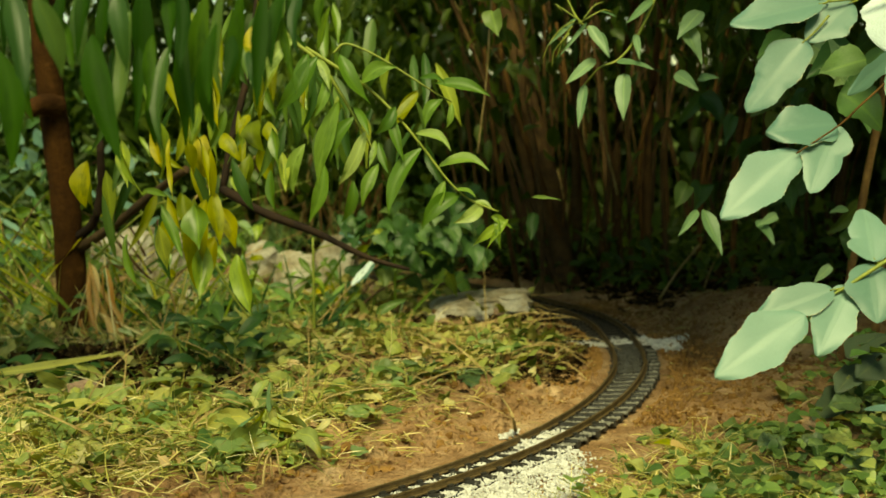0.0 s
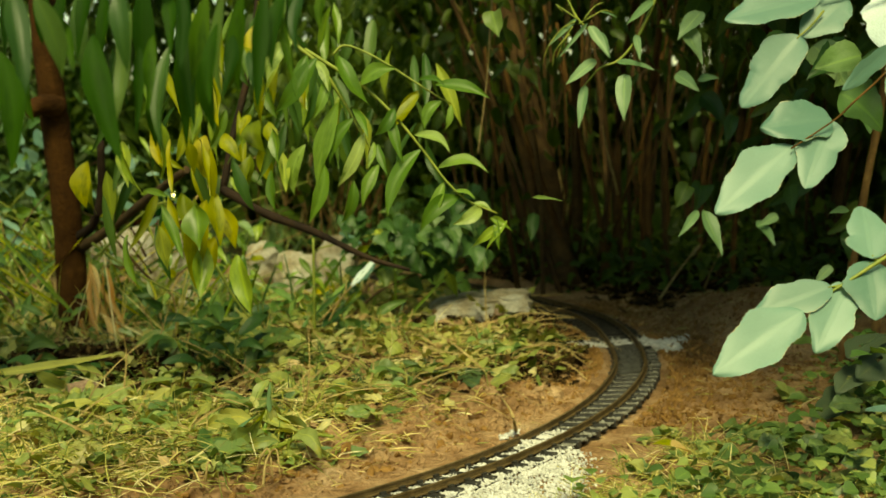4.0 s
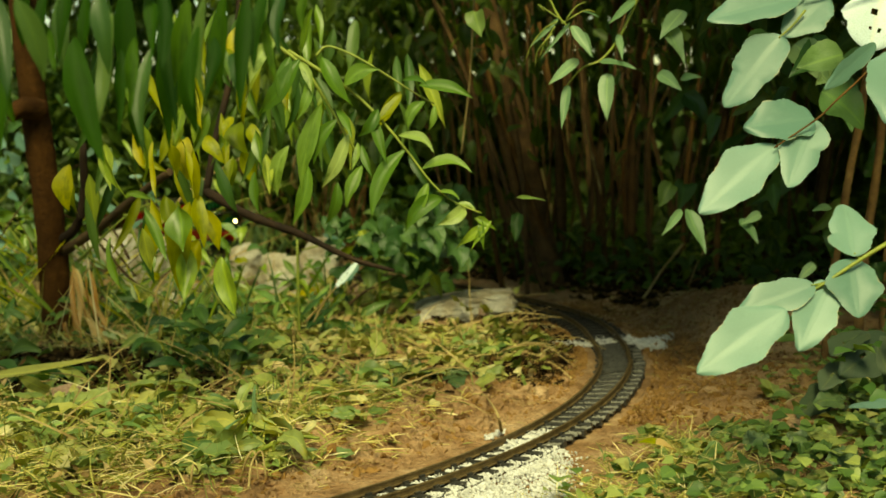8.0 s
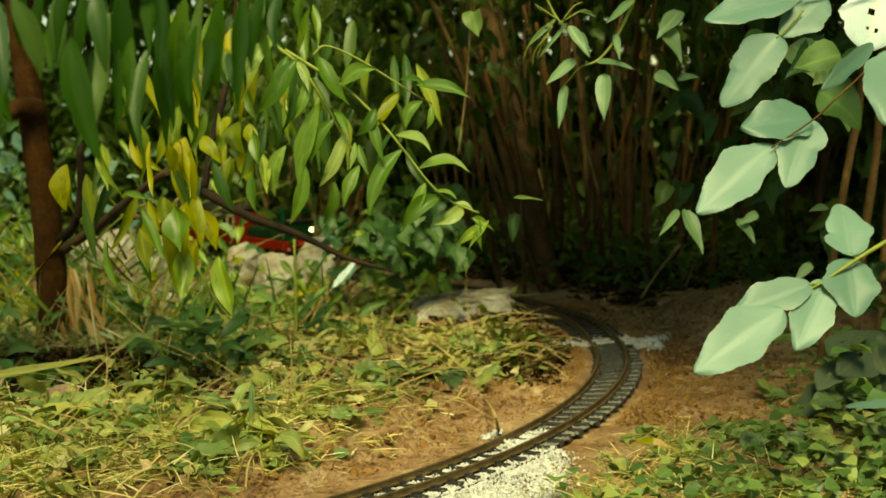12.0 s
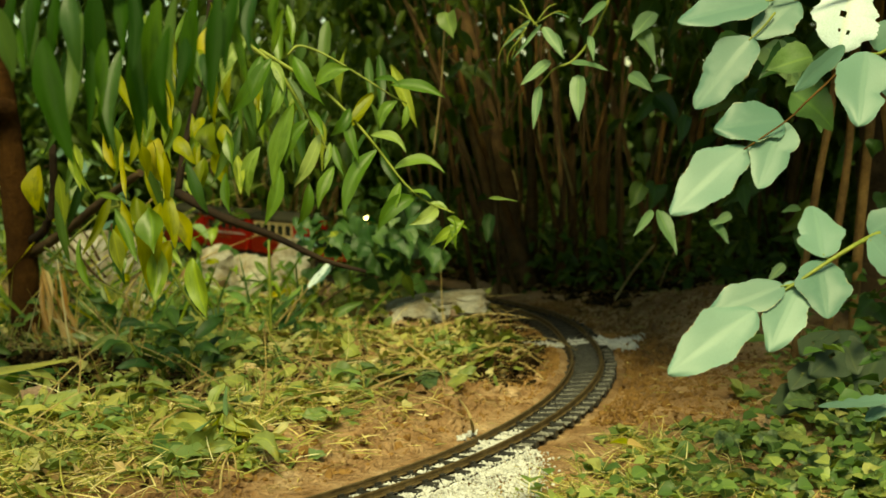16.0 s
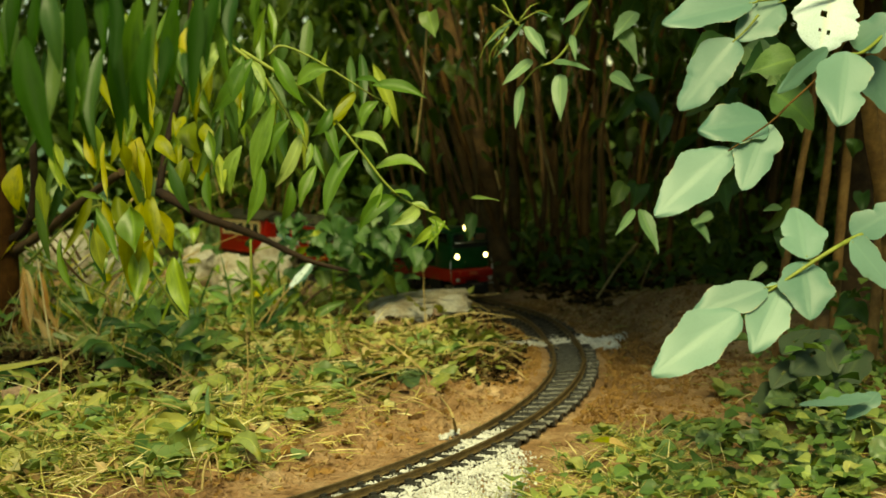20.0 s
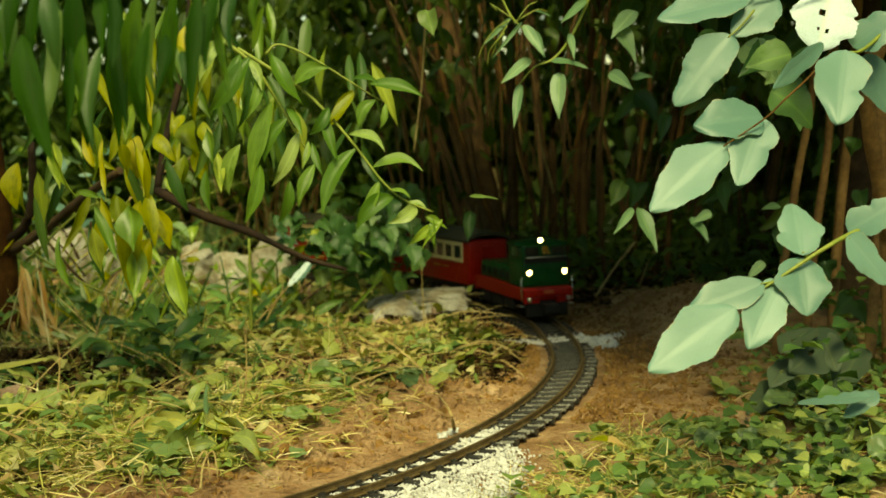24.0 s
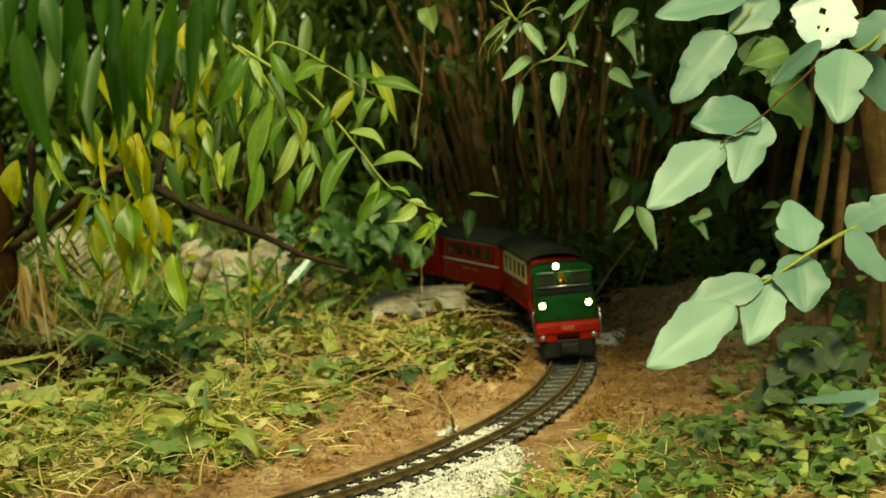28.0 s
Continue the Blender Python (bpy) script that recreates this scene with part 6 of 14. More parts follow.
leaf_at(willow, M_YELLOW[0], (-0.358, 1.712, 0.280), (-0.360, 1.707, 0.228), 0.0240, 16)
leaf_at(willow, M_YELLOW[1], (-0.383, 1.758, 0.350), (-0.346, 1.742, 0.345), 0.0142, 9)
leaf_at(willow, M_WILLOW[3], (-0.404, 1.776, 0.311), (-0.369, 1.769, 0.299), 0.0108, 12)
leaf_at(willow, M_YELLOW[0], (-0.316, 1.800, 0.240), (-0.329, 1.771, 0.181), 0.0268, 5)
leaf_at(willow, M_WILLOW[3], (-0.313, 1.720, 0.426), (-0.324, 1.714, 0.375), 0.0150, -16)
leaf_at(willow, M_SHEEN[0], (-0.398, 1.577, 0.420), (-0.413, 1.537, 0.367), 0.0117, -56)
leaf_at(willow, M_SHEEN[1], (-0.316, 1.617, 0.455), (-0.352, 1.635, 0.384), 0.0133, 39)
leaf_at(willow, M_SHEEN[0], (-0.212, 1.836, 0.449), (-0.194, 1.826, 0.377), 0.0132, 57)
leaf_at(willow, M_SHEEN[1], (-0.229, 1.957, 0.395), (-0.242, 1.943, 0.311), 0.0137, -29)
leaf_at(willow, M_SHEEN[2], (-0.426, 1.984, 0.265), (-0.430, 1.956, 0.183), 0.0202, -25)
leaf_at(willow, M_SHEEN[1], (-0.383, 1.649, 0.561), (-0.351, 1.622, 0.487), 0.0117, 57)
leaf_at(willow, M_SHEEN[0], (-0.363, 1.950, 0.390), (-0.335, 1.914, 0.311), 0.0139, 21)
leaf_at(willow, M_SHEEN[1], (-0.313, 1.843, 0.325), (-0.322, 1.831, 0.269), 0.0120, -38)
leaf_at(willow, M_WILLOW[3], (-0.219, 1.722, 0.390), (-0.207, 1.705, 0.338), 0.0168, 33)
leaf_at(willow, M_SHEEN[0], (-0.330, 1.736, 0.347), (-0.306, 1.740, 0.266), 0.0113, 8)
leaf_at(willow, M_WILLOW[1], (-0.302, 1.859, 0.417), (-0.322, 1.836, 0.350), 0.0172, -53)
leaf_at(willow, M_SHEEN[2], (-0.455, 1.853, 0.508), (-0.442, 1.872, 0.420), 0.0188, 38)
leaf_at(willow, M_WILLOW[3], (-0.279, 1.851, 0.566), (-0.299, 1.814, 0.477), 0.0131, 47)
leaf_at(willow, M_SHEEN[1], (-0.432, 1.818, 0.372), (-0.452, 1.791, 0.304), 0.0128, -47)
leaf_at(willow, M_YELLOW[0], (-0.346, 1.860, 0.410), (-0.375, 1.843, 0.341), 0.0181, -9)
leaf_at(willow, M_YELLOW[1], (-0.389, 1.767, 0.393), (-0.373, 1.740, 0.330), 0.0136, 34)
leaf_at(willow, M_SHEEN[2], (-0.431, 1.837, 0.335), (-0.463, 1.826, 0.255), 0.0131, -4)
leaf_at(willow, M_SHEEN[0], (-0.357, 1.777, 0.422), (-0.397, 1.793, 0.332), 0.0193, 44)
leaf_at(willow, M_SHEEN[1], (-0.288, 1.854, 0.505), (-0.261, 1.825, 0.444), 0.0179, -5)
leaf_at(willow, M_SHEEN[2], (-0.371, 1.684, 0.269), (-0.353, 1.676, 0.192), 0.0136, 27)
leaf_at(willow, M_YELLOW[0], (-0.312, 1.704, 0.378), (-0.293, 1.663, 0.307), 0.0113, -55)
leaf_at(willow, M_WILLOW[2], (-0.318, 1.711, 0.539), (-0.331, 1.675, 0.482), 0.0123, 6)
leaf_at(willow, M_SHEEN[1], (-0.248, 1.562, 0.354), (-0.225, 1.564, 0.290), 0.0156, -24)
leaf_at(willow, M_WILLOW[1], (-0.464, 1.812, 0.337), (-0.457, 1.808, 0.259), 0.0184, -18)
leaf_at(willow, M_WILLOW[1], (-0.495, 1.936, 0.287), (-0.489, 1.933, 0.209), 0.0146, 38)
leaf_at(willow, M_WILLOW[2], (-0.356, 1.561, 0.490), (-0.329, 1.509, 0.412), 0.0113, -11)
leaf_at(willow, M_SHEEN[2], (-0.314, 1.897, 0.428), (-0.323, 1.900, 0.357), 0.0124, 49)
leaf_at(willow, M_SHEEN[0], (-0.222, 1.749, 0.386), (-0.243, 1.702, 0.316), 0.0150, -45)
leaf_at(willow, M_YELLOW[1], (-0.351, 1.836, 0.338), (-0.311, 1.797, 0.253), 0.0166, -14)
leaf_at(willow, M_WILLOW[2], (-0.266, 1.898, 0.428), (-0.301, 1.861, 0.337), 0.0123, -32)
leaf_at(willow, M_WILLOW[3], (-0.344, 1.991, 0.430), (-0.337, 1.996, 0.334), 0.0156, 32)
leaf_at(willow, M_YELLOW[1], (-0.307, 1.766, 0.468), (-0.329, 1.752, 0.405), 0.0117, -58)
leaf_at(willow, M_WILLOW[1], (-0.489, 1.960, 0.581), (-0.491, 1.921, 0.515), 0.0187, 44)
leaf_at(willow, M_SHEEN[0], (-0.434, 1.832, 0.516), (-0.450, 1.796, 0.448), 0.0210, -22)
leaf_at(willow, M_YELLOW[1], (-0.281, 1.737, 0.525), (-0.283, 1.697, 0.445), 0.0151, 46)
leaf_at(willow, M_SHEEN[2], (-0.403, 1.764, 0.563), (-0.419, 1.715, 0.485), 0.0113, 42)
leaf_at(willow, M_SHEEN[0], (-0.253, 1.637, 0.498), (-0.231, 1.598, 0.448), 0.0144, -14)
leaf_at(willow, M_WILLOW[2], (-0.362, 1.693, 0.405), (-0.349, 1.707, 0.324), 0.0167, -50)
leaf_at(willow, M_WILLOW[0], (-0.228, 1.863, 0.512), (-0.243, 1.834, 0.425), 0.0196, -63)
leaf_at(willow, M_WILLOW[1], (-0.371, 1.517, 0.380), (-0.353, 1.501, 0.315), 0.0146, 63)
leaf_at(willow, M_WILLOW[2], (-0.364, 1.911, 0.333), (-0.333, 1.896, 0.259), 0.0190, 41)
leaf_at(willow, M_YELLOW[0], (-0.340, 1.649, 0.380), (-0.336, 1.619, 0.307), 0.0114, 40)
leaf_at(willow, M_WILLOW[0], (-0.334, 1.531, 0.282), (-0.329, 1.547, 0.224), 0.0176, -12)
leaf_at(willow, M_WILLOW[1], (-0.352, 1.920, 0.558), (-0.359, 1.894, 0.495), 0.0189, -12)
leaf_at(willow, M_WILLOW[2], (-0.231, 1.850, 0.364), (-0.261, 1.864, 0.293), 0.0156, -11)
leaf_at(willow, M_YELLOW[1], (-0.431, 1.975, 0.296), (-0.462, 1.930, 0.208), 0.0171, -49)
leaf_at(willow, M_YELLOW[2], (-0.300, 1.709, 0.366), (-0.299, 1.698, 0.291), 0.0154, -3)
leaf_at(willow, M_YELLOW[0], (-0.341, 1.610, 0.477), (-0.313, 1.598, 0.408), 0.0113, -18)
leaf_at(willow, M_YELLOW[1], (-0.324, 1.681, 0.465), (-0.304, 1.636, 0.411), 0.0191, -47)
leaf_at(willow, M_WILLOW[3], (-0.347, 1.612, 0.300), (-0.314, 1.563, 0.233), 0.0145, -16)
leaf_at(willow, M_SHEEN[0], (-0.296, 1.906, 0.548), (-0.309, 1.910, 0.479), 0.0154, -19)
leaf_at(willow, M_YELLOW[1], (-0.305, 1.995, 0.414), (-0.290, 1.939, 0.315), 0.0139, -13)
leaf_at(willow, M_WILLOW[3], (-0.426, 1.755, 0.379), (-0.406, 1.703, 0.314), 0.0199, 10)
leaf_at(willow, M_SHEEN[1], (-0.415, 1.597, 0.316), (-0.405, 1.610, 0.231), 0.0116, -43)
leaf_at(willow, M_YELLOW[2], (-0.305, 1.777, 0.477), (-0.281, 1.739, 0.411), 0.0153, -47)
leaf_at(willow, M_WILLOW[2], (-0.384, 1.584, 0.267), (-0.383, 1.547, 0.204), 0.0174, 50)
leaf_at(willow, M_YELLOW[1], (-0.352, 1.679, 0.308), (-0.338, 1.661, 0.258), 0.0131, 33)
leaf_at(willow, M_WILLOW[1], (-0.312, 1.744, 0.557), (-0.298, 1.737, 0.490), 0.0169, -56)
leaf_at(willow, M_WILLOW[2], (-0.218, 2.036, 0.485), (-0.195, 2.041, 0.388), 0.0133, -23)
leaf_at(willow, M_SHEEN[2], (-0.025, 2.304, 0.349), (0.011, 2.266, 0.260), 0.0200, 55)
leaf_at(willow, M_SHEEN[0], (-0.161, 1.849, 0.408), (-0.143, 1.823, 0.322), 0.0123, -27)
leaf_at(willow, M_SHEEN[1], (-0.209, 1.884, 0.449), (-0.206, 1.898, 0.354), 0.0211, -58)
leaf_at(willow, M_YELLOW[2], (-0.268, 1.997, 0.578), (-0.264, 2.012, 0.514), 0.0158, -42)
leaf_at(willow, M_SHEEN[0], (-0.204, 2.094, 0.484), (-0.181, 2.113, 0.407), 0.0229, -30)
leaf_at(willow, M_SHEEN[1], (-0.218, 2.174, 0.487), (-0.220, 2.150, 0.416), 0.0226, 64)
leaf_at(willow, M_WILLOW[1], (-0.073, 2.170, 0.513), (-0.100, 2.154, 0.412), 0.0226, 47)
leaf_at(willow, M_WILLOW[2], (-0.161, 2.171, 0.421), (-0.164, 2.191, 0.338), 0.0247, 12)
leaf_at(willow, M_SHEEN[1], (-0.032, 1.915, 0.389), (-0.068, 1.897, 0.307), 0.0134, 30)
leaf_at(willow, M_SHEEN[2], (-0.034, 1.923, 0.487), (-0.031, 1.872, 0.409), 0.0130, 22)
leaf_at(willow, M_SHEEN[0], (-0.018, 1.892, 0.488), (-0.021, 1.834, 0.399), 0.0146, -1)
leaf_at(willow, M_WILLOW[2], (-0.166, 2.044, 0.529), (-0.141, 1.997, 0.455), 0.0150, -52)
leaf_at(willow, M_SHEEN[0], (-0.134, 1.824, 0.413), (-0.125, 1.808, 0.332), 0.0157, 48)
leaf_at(willow, M_SHEEN[1], (-0.109, 2.155, 0.411), (-0.138, 2.134, 0.343), 0.0147, -48)
leaf_at(willow, M_SHEEN[0], (-0.158, 1.979, 0.462), (-0.135, 1.951, 0.390), 0.0178, -10)
leaf_at(willow, M_SHEEN[1], (-0.005, 2.310, 0.409), (-0.037, 2.292, 0.319), 0.0202, 36)
leaf_at(willow, M_WILLOW[1], (-0.240, 2.104, 0.456), (-0.244, 2.065, 0.363), 0.0151, 61)
leaf_at(willow, M_SHEEN[0], (-0.135, 2.103, 0.541), (-0.160, 2.094, 0.468), 0.0169, -15)
leaf_at(willow, M_WILLOW[3], (-0.218, 2.136, 0.434), (-0.212, 2.139, 0.358), 0.0151, 21)
leaf_at(willow, M_SHEEN[2], (-0.274, 2.214, 0.529), (-0.309, 2.215, 0.428), 0.0180, -40)
leaf_at(willow, M_WILLOW[1], (-0.157, 2.035, 0.574), (-0.145, 2.002, 0.510), 0.0137, -19)
leaf_at(willow, M_YELLOW[1], (-0.273, 2.051, 0.483), (-0.288, 2.065, 0.380), 0.0177, 9)
leaf_at(willow, M_SHEEN[2], (-0.087, 2.012, 0.501), (-0.118, 2.003, 0.426), 0.0155, -41)
leaf_at(willow, M_SHEEN[0], (-0.263, 2.103, 0.547), (-0.282, 2.085, 0.465), 0.0157, -31)
leaf_at(willow, M_SHEEN[1], (-0.175, 2.078, 0.423), (-0.158, 2.095, 0.345), 0.0140, 54)
leaf_at(willow, M_SHEEN[2], (-0.179, 1.899, 0.458), (-0.198, 1.873, 0.376), 0.0167, -40)
leaf_at(willow, M_WILLOW[0], (-0.199, 1.970, 0.496), (-0.204, 1.966, 0.404), 0.0190, -34)
leaf_at(willow, M_SHEEN[2], (-0.244, 2.265, 0.544), (-0.218, 2.254, 0.453), 0.0216, -51)
leaf_at(willow, M_SHEEN[0], (-0.021, 1.881, 0.465), (0.008, 1.881, 0.391), 0.0195, -65)
leaf_at(willow, M_SHEEN[1], (-0.154, 2.224, 0.408), (-0.175, 2.238, 0.321), 0.0197, 64)
leaf_at(willow, M_SHEEN[2], (-0.196, 2.145, 0.467), (-0.192, 2.125, 0.402), 0.0192, 30)
leaf_at(willow, M_SHEEN[0], (-0.303, 2.320, 0.584), (-0.326, 2.314, 0.510), 0.0247, 33)
leaf_at(willow, M_SHEEN[1], (-0.153, 1.929, 0.404), (-0.180, 1.898, 0.310), 0.0218, 13)
leaf_at(willow, M_WILLOW[3], (-0.237, 2.208, 0.435), (-0.214, 2.190, 0.342), 0.0244, -65)
leaf_at(willow, M_SHEEN[0], (-0.236, 2.062, 0.605), (-0.271, 2.040, 0.510), 0.0217, -46)
leaf_at(willow, M_WILLOW[1], (-0.288, 2.127, 0.476), (-0.257, 2.068, 0.384), 0.0205, 48)
leaf_at(willow, M_SHEEN[0], (-0.162, 1.820, 0.482), (-0.179, 1.822, 0.425), 0.0145, 34)
leaf_at(willow, M_WILLOW[0], (-0.151, 1.893, 0.558), (-0.176, 1.913, 0.488), 0.0136, 5)
leaf_at(willow, M_WILLOW[1], (-0.162, 2.192, 0.386), (-0.149, 2.194, 0.279), 0.0246, 41)
leaf_at(willow, M_SHEEN[0], (-0.042, 2.181, 0.427), (-0.024, 2.177, 0.323), 0.0206, -54)
leaf_at(willow, M_SHEEN[1], (-0.236, 2.120, 0.451), (-0.265, 2.084, 0.372), 0.0152, -64)
leaf_at(willow, M_WILLOW[0], (-0.124, 2.046, 0.412), (-0.111, 2.043, 0.317), 0.0227, -45)
leaf_at(willow, M_SHEEN[0], (-0.156, 2.255, 0.399), (-0.173, 2.265, 0.296), 0.0212, 19)
leaf_at(willow, M_SHEEN[1], (-0.109, 2.241, 0.564), (-0.118, 2.247, 0.477), 0.0178, -47)
leaf_at(willow, M_WILLOW[1], (-0.194, 2.137, 0.501), (-0.241, 2.148, 0.403), 0.0239, -44)
leaf_at(willow, M_SHEEN[2], (-0.257, 1.967, 0.560), (-0.280, 1.928, 0.483), 0.0194, 9)
leaf_at(willow, M_WILLOW[0], (-0.191, 2.326, 0.576), (-0.198, 2.273, 0.475), 0.0192, 18)
leaf_at(willow, M_YELLOW[2], (-0.280, 2.261, 0.516), (-0.284, 2.222, 0.416), 0.0172, 2)
leaf_at(willow, M_WILLOW[2], (-0.150, 2.071, 0.441), (-0.181, 2.027, 0.358), 0.0178, 38)
leaf_at(willow, M_SHEEN[2], (-0.172, 1.871, 0.460), (-0.144, 1.837, 0.387), 0.0134, -38)
leaf_at(willow, M_WILLOW[3], (-0.158, 2.083, 0.471), (-0.146, 2.056, 0.395), 0.0195, 54)
leaf_at(willow, M_SHEEN[0], (-0.101, 2.141, 0.555), (-0.116, 2.111, 0.469), 0.0235, 22)
leaf_at(willow, M_WILLOW[1], (-0.002, 1.883, 0.473), (0.035, 1.860, 0.381), 0.0192, 6)
leaf_at(willow, M_SHEEN[2], (-0.211, 1.929, 0.593), (-0.227, 1.911, 0.508), 0.0213, -35)

swaying_willow.append(leaf_at(willow, M_LONG[0], (-0.115, 1.555, 0.475), (-0.079, 1.544, 0.412), 0.0213, -7, face=(0.000, -0.850, 0.500)))
swaying_willow.append(leaf_at(willow, M_LONG[1], (-0.090, 1.555, 0.439), (-0.045, 1.551, 0.458), 0.0217, -2, face=(0.000, -0.850, 0.500)))
swaying_willow.append(leaf_at(willow, M_LONG[2], (-0.141, 1.555, 0.473), (-0.197, 1.554, 0.405), 0.0240, 8, face=(0.000, -0.850, 0.500)))
swaying_willow.append(leaf_at(willow, M_LONG[3], (-0.118, 1.555, 0.420), (-0.147, 1.548, 0.317), 0.0224, -10, face=(0.000, -0.850, 0.500)))
swaying_willow.append(leaf_at(willow, M_LONG[0], (-0.100, 1.555, 0.401), (-0.132, 1.549, 0.345), 0.0165, 2, face=(0.000, -0.850, 0.500)))
swaying_willow.append(leaf_at(willow, M_LONG[2], (-0.087, 1.555, 0.384), (-0.125, 1.554, 0.316), 0.0175, 6, face=(0.000, -0.850, 0.500)))
swaying_willow.append(leaf_at(willow, M_LONG[1], (-0.077, 1.555, 0.372), (-0.085, 1.541, 0.338), 0.0090, 1, face=(0.000, -0.850, 0.500)))
swaying_willow.append(leaf_at(willow, M_LONG[3], (-0.073, 1.555, 0.370), (-0.060, 1.538, 0.330), 0.0100, 1, face=(0.000, -0.850, 0.500)))
swaying_willow.append(leaf_at(willow, M_LONG[0], (-0.021, 1.555, 0.362), (-0.066, 1.530, 0.280), 0.0215, 14, face=(0.000, -0.850, 0.500)))
swaying_willow.append(leaf_at(willow, M_LONG[4], (-0.003, 1.555, 0.337), (0.060, 1.540, 0.332), 0.0201, -12, face=(0.000, -0.850, 0.500)))
swaying_willow.append(leaf_at(willow, M_LONG[2], (0.005, 1.555, 0.322), (-0.028, 1.554, 0.265), 0.0163, 10, face=(0.000, -0.850, 0.500)))
swaying_willow.append(leaf_at(willow, M_LONG[0], (0.023, 1.555, 0.304), (-0.028, 1.539, 0.262), 0.0222, -6, face=(0.000, -0.850, 0.500)))
swaying_willow.append(leaf_at(willow, M_LONG[2], (0.047, 1.555, 0.291), (0.010, 1.528, 0.271), 0.0181, 1, face=(0.000, -0.850, 0.500)))
swaying_willow.append(leaf_at(willow, M_LONG[4], (-0.029, 1.555, 0.378), (0.015, 1.533, 0.356), 0.0150, -2, face=(0.000, -0.850, 0.500)))
swaying_willow.append(leaf_at(willow, M_LONG[0], (0.005, 1.555, 0.418), (-0.018, 1.547, 0.384), 0.0153, 7, face=(0.000, -0.850, 0.500)))
swaying_willow.append(leaf_at(willow, M_LONG[2], (0.016, 1.555, 0.413), (0.007, 1.553, 0.381), 0.0090, 12, face=(0.000, -0.850, 0.500)))
swaying_willow.append(leaf_at(willow, M_LONG[4], (-0.022, 1.555, 0.443), (0.011, 1.530, 0.434), 0.0092, 5, face=(0.000, -0.850, 0.500)))
swaying_willow.append(leaf_at(willow, M_LONG[1], (-0.003, 1.555, 0.436), (0.064, 1.535, 0.418), 0.0179, -11, face=(0.000, -0.850, 0.500)))
swaying_willow.append(leaf_at(willow, M_LONG[2], (-0.051, 1.555, 0.411), (-0.079, 1.548, 0.377), 0.0156, -4, face=(0.000, -0.850, 0.500)))
swaying_willow.append(leaf_at(willow, M_LONG[3], (-0.152, 1.555, 0.477), (-0.164, 1.540, 0.418), 0.0179, -12, face=(0.000, -0.850, 0.500)))
swaying_willow.append(leaf_at(willow, M_LONG[2], (-0.128, 1.555, 0.453), (-0.149, 1.539, 0.397), 0.0140, 6, face=(0.000, -0.850, 0.500)))
swaying_willow.append(leaf_at(willow, M_LONG[0], (-0.168, 1.555, 0.494), (-0.201, 1.538, 0.442), 0.0200, -8, face=(0.000, -0.850, 0.500)))
swaying_willow.append(leaf_at(willow, M_LONG[3], (-0.058, 1.555, 0.408), (-0.042, 1.537, 0.344), 0.0136, -10, face=(0.000, -0.850, 0.500)))
swaying_willow.append(leaf_at(willow, M_LONG[1], (-0.101, 1.555, 0.412), (-0.081, 1.527, 0.376), 0.0105, 3, face=(0.000, -0.850, 0.500)))
swaying_willow.append(leaf_at(willow, M_LONG[1], (-0.142, 1.555, 0.470), (-0.126, 1.534, 0.430), 0.0125, 1, face=(0.000, -0.850, 0.500)))
swaying_willow.append(leaf_at(willow, M_LONG[4], (0.013, 1.555, 0.309), (0.042, 1.527, 0.301), 0.0083, -10, face=(0.000, -0.850, 0.500)))
swaying_willow.append(leaf_at(willow, M_CURL[0], (0.058, 1.555, 0.277), (0.082, 1.541, 0.269), 0.0097, 4, face=(0.000, -0.850, 0.500)))
swaying_willow.append(leaf_at(willow, M_CURL[1], (0.079, 1.555, 0.273), (0.052, 1.529, 0.252), 0.0098, 4, face=(0.000, -0.850, 0.500)))
swaying_willow.append(leaf_at(willow, M_CURL[0], (0.074, 1.555, 0.267), (0.036, 1.538, 0.251), 0.0130, -5, face=(0.000, -0.850, 0.500)))
swaying_willow.append(leaf_at(willow, M_CURL[1], (0.066, 1.555, 0.276), (0.064, 1.529, 0.245), 0.0080, 13, face=(0.000, -0.850, 0.500)))
swaying_willow.append(leaf_at(willow, M_LONG[4], (0.036, 1.555, 0.294), (0.062, 1.550, 0.283), 0.0081, -10, face=(0.000, -0.850, 0.500)))
leaf_at(willow, M_GOLD[1], (-0.023, 1.570, 0.427), (-0.060, 1.552, 0.387), 0.0151, 5, face=(0.000, -0.850, 0.500))
leaf_at(willow, M_GOLD[1], (-0.172, 1.600, 0.442), (-0.161, 1.584, 0.410), 0.0115, 5, face=(0.000, -0.850, 0.500))
leaf_at(willow, M_GOLD[0], (-0.304, 1.720, 0.463), (-0.285, 1.699, 0.391), 0.0198, 2, face=(0.000, -0.850, 0.500))
leaf_at(willow, M_GOLD[1], (-0.324, 1.760, 0.403), (-0.331, 1.745, 0.363), 0.0194, 13, face=(0.000, -0.850, 0.500))
leaf_at(willow, M_GOLD[2], (-0.323, 1.800, 0.382), (-0.317, 1.791, 0.314), 0.0293, -6, face=(0.000, -0.850, 0.500))
leaf_at(willow, M_GOLD[0], (-0.284, 1.720, 0.384), (-0.259, 1.704, 0.346), 0.0219, 4, face=(0.000, -0.850, 0.500))
leaf_at(willow, M_GOLD[1], (-0.255, 1.760, 0.407), (-0.266, 1.740, 0.379), 0.0182, 14, face=(0.000, -0.850, 0.500))
leaf_at(willow, M_GOLD[2], (-0.249, 1.800, 0.400), (-0.237, 1.773, 0.353), 0.0306, 14, face=(0.000, -0.850, 0.500))
leaf_at(willow, M_GOLD[0], (-0.250, 1.720, 0.354), (-0.257, 1.713, 0.315), 0.0135, 16, face=(0.000, -0.850, 0.500))
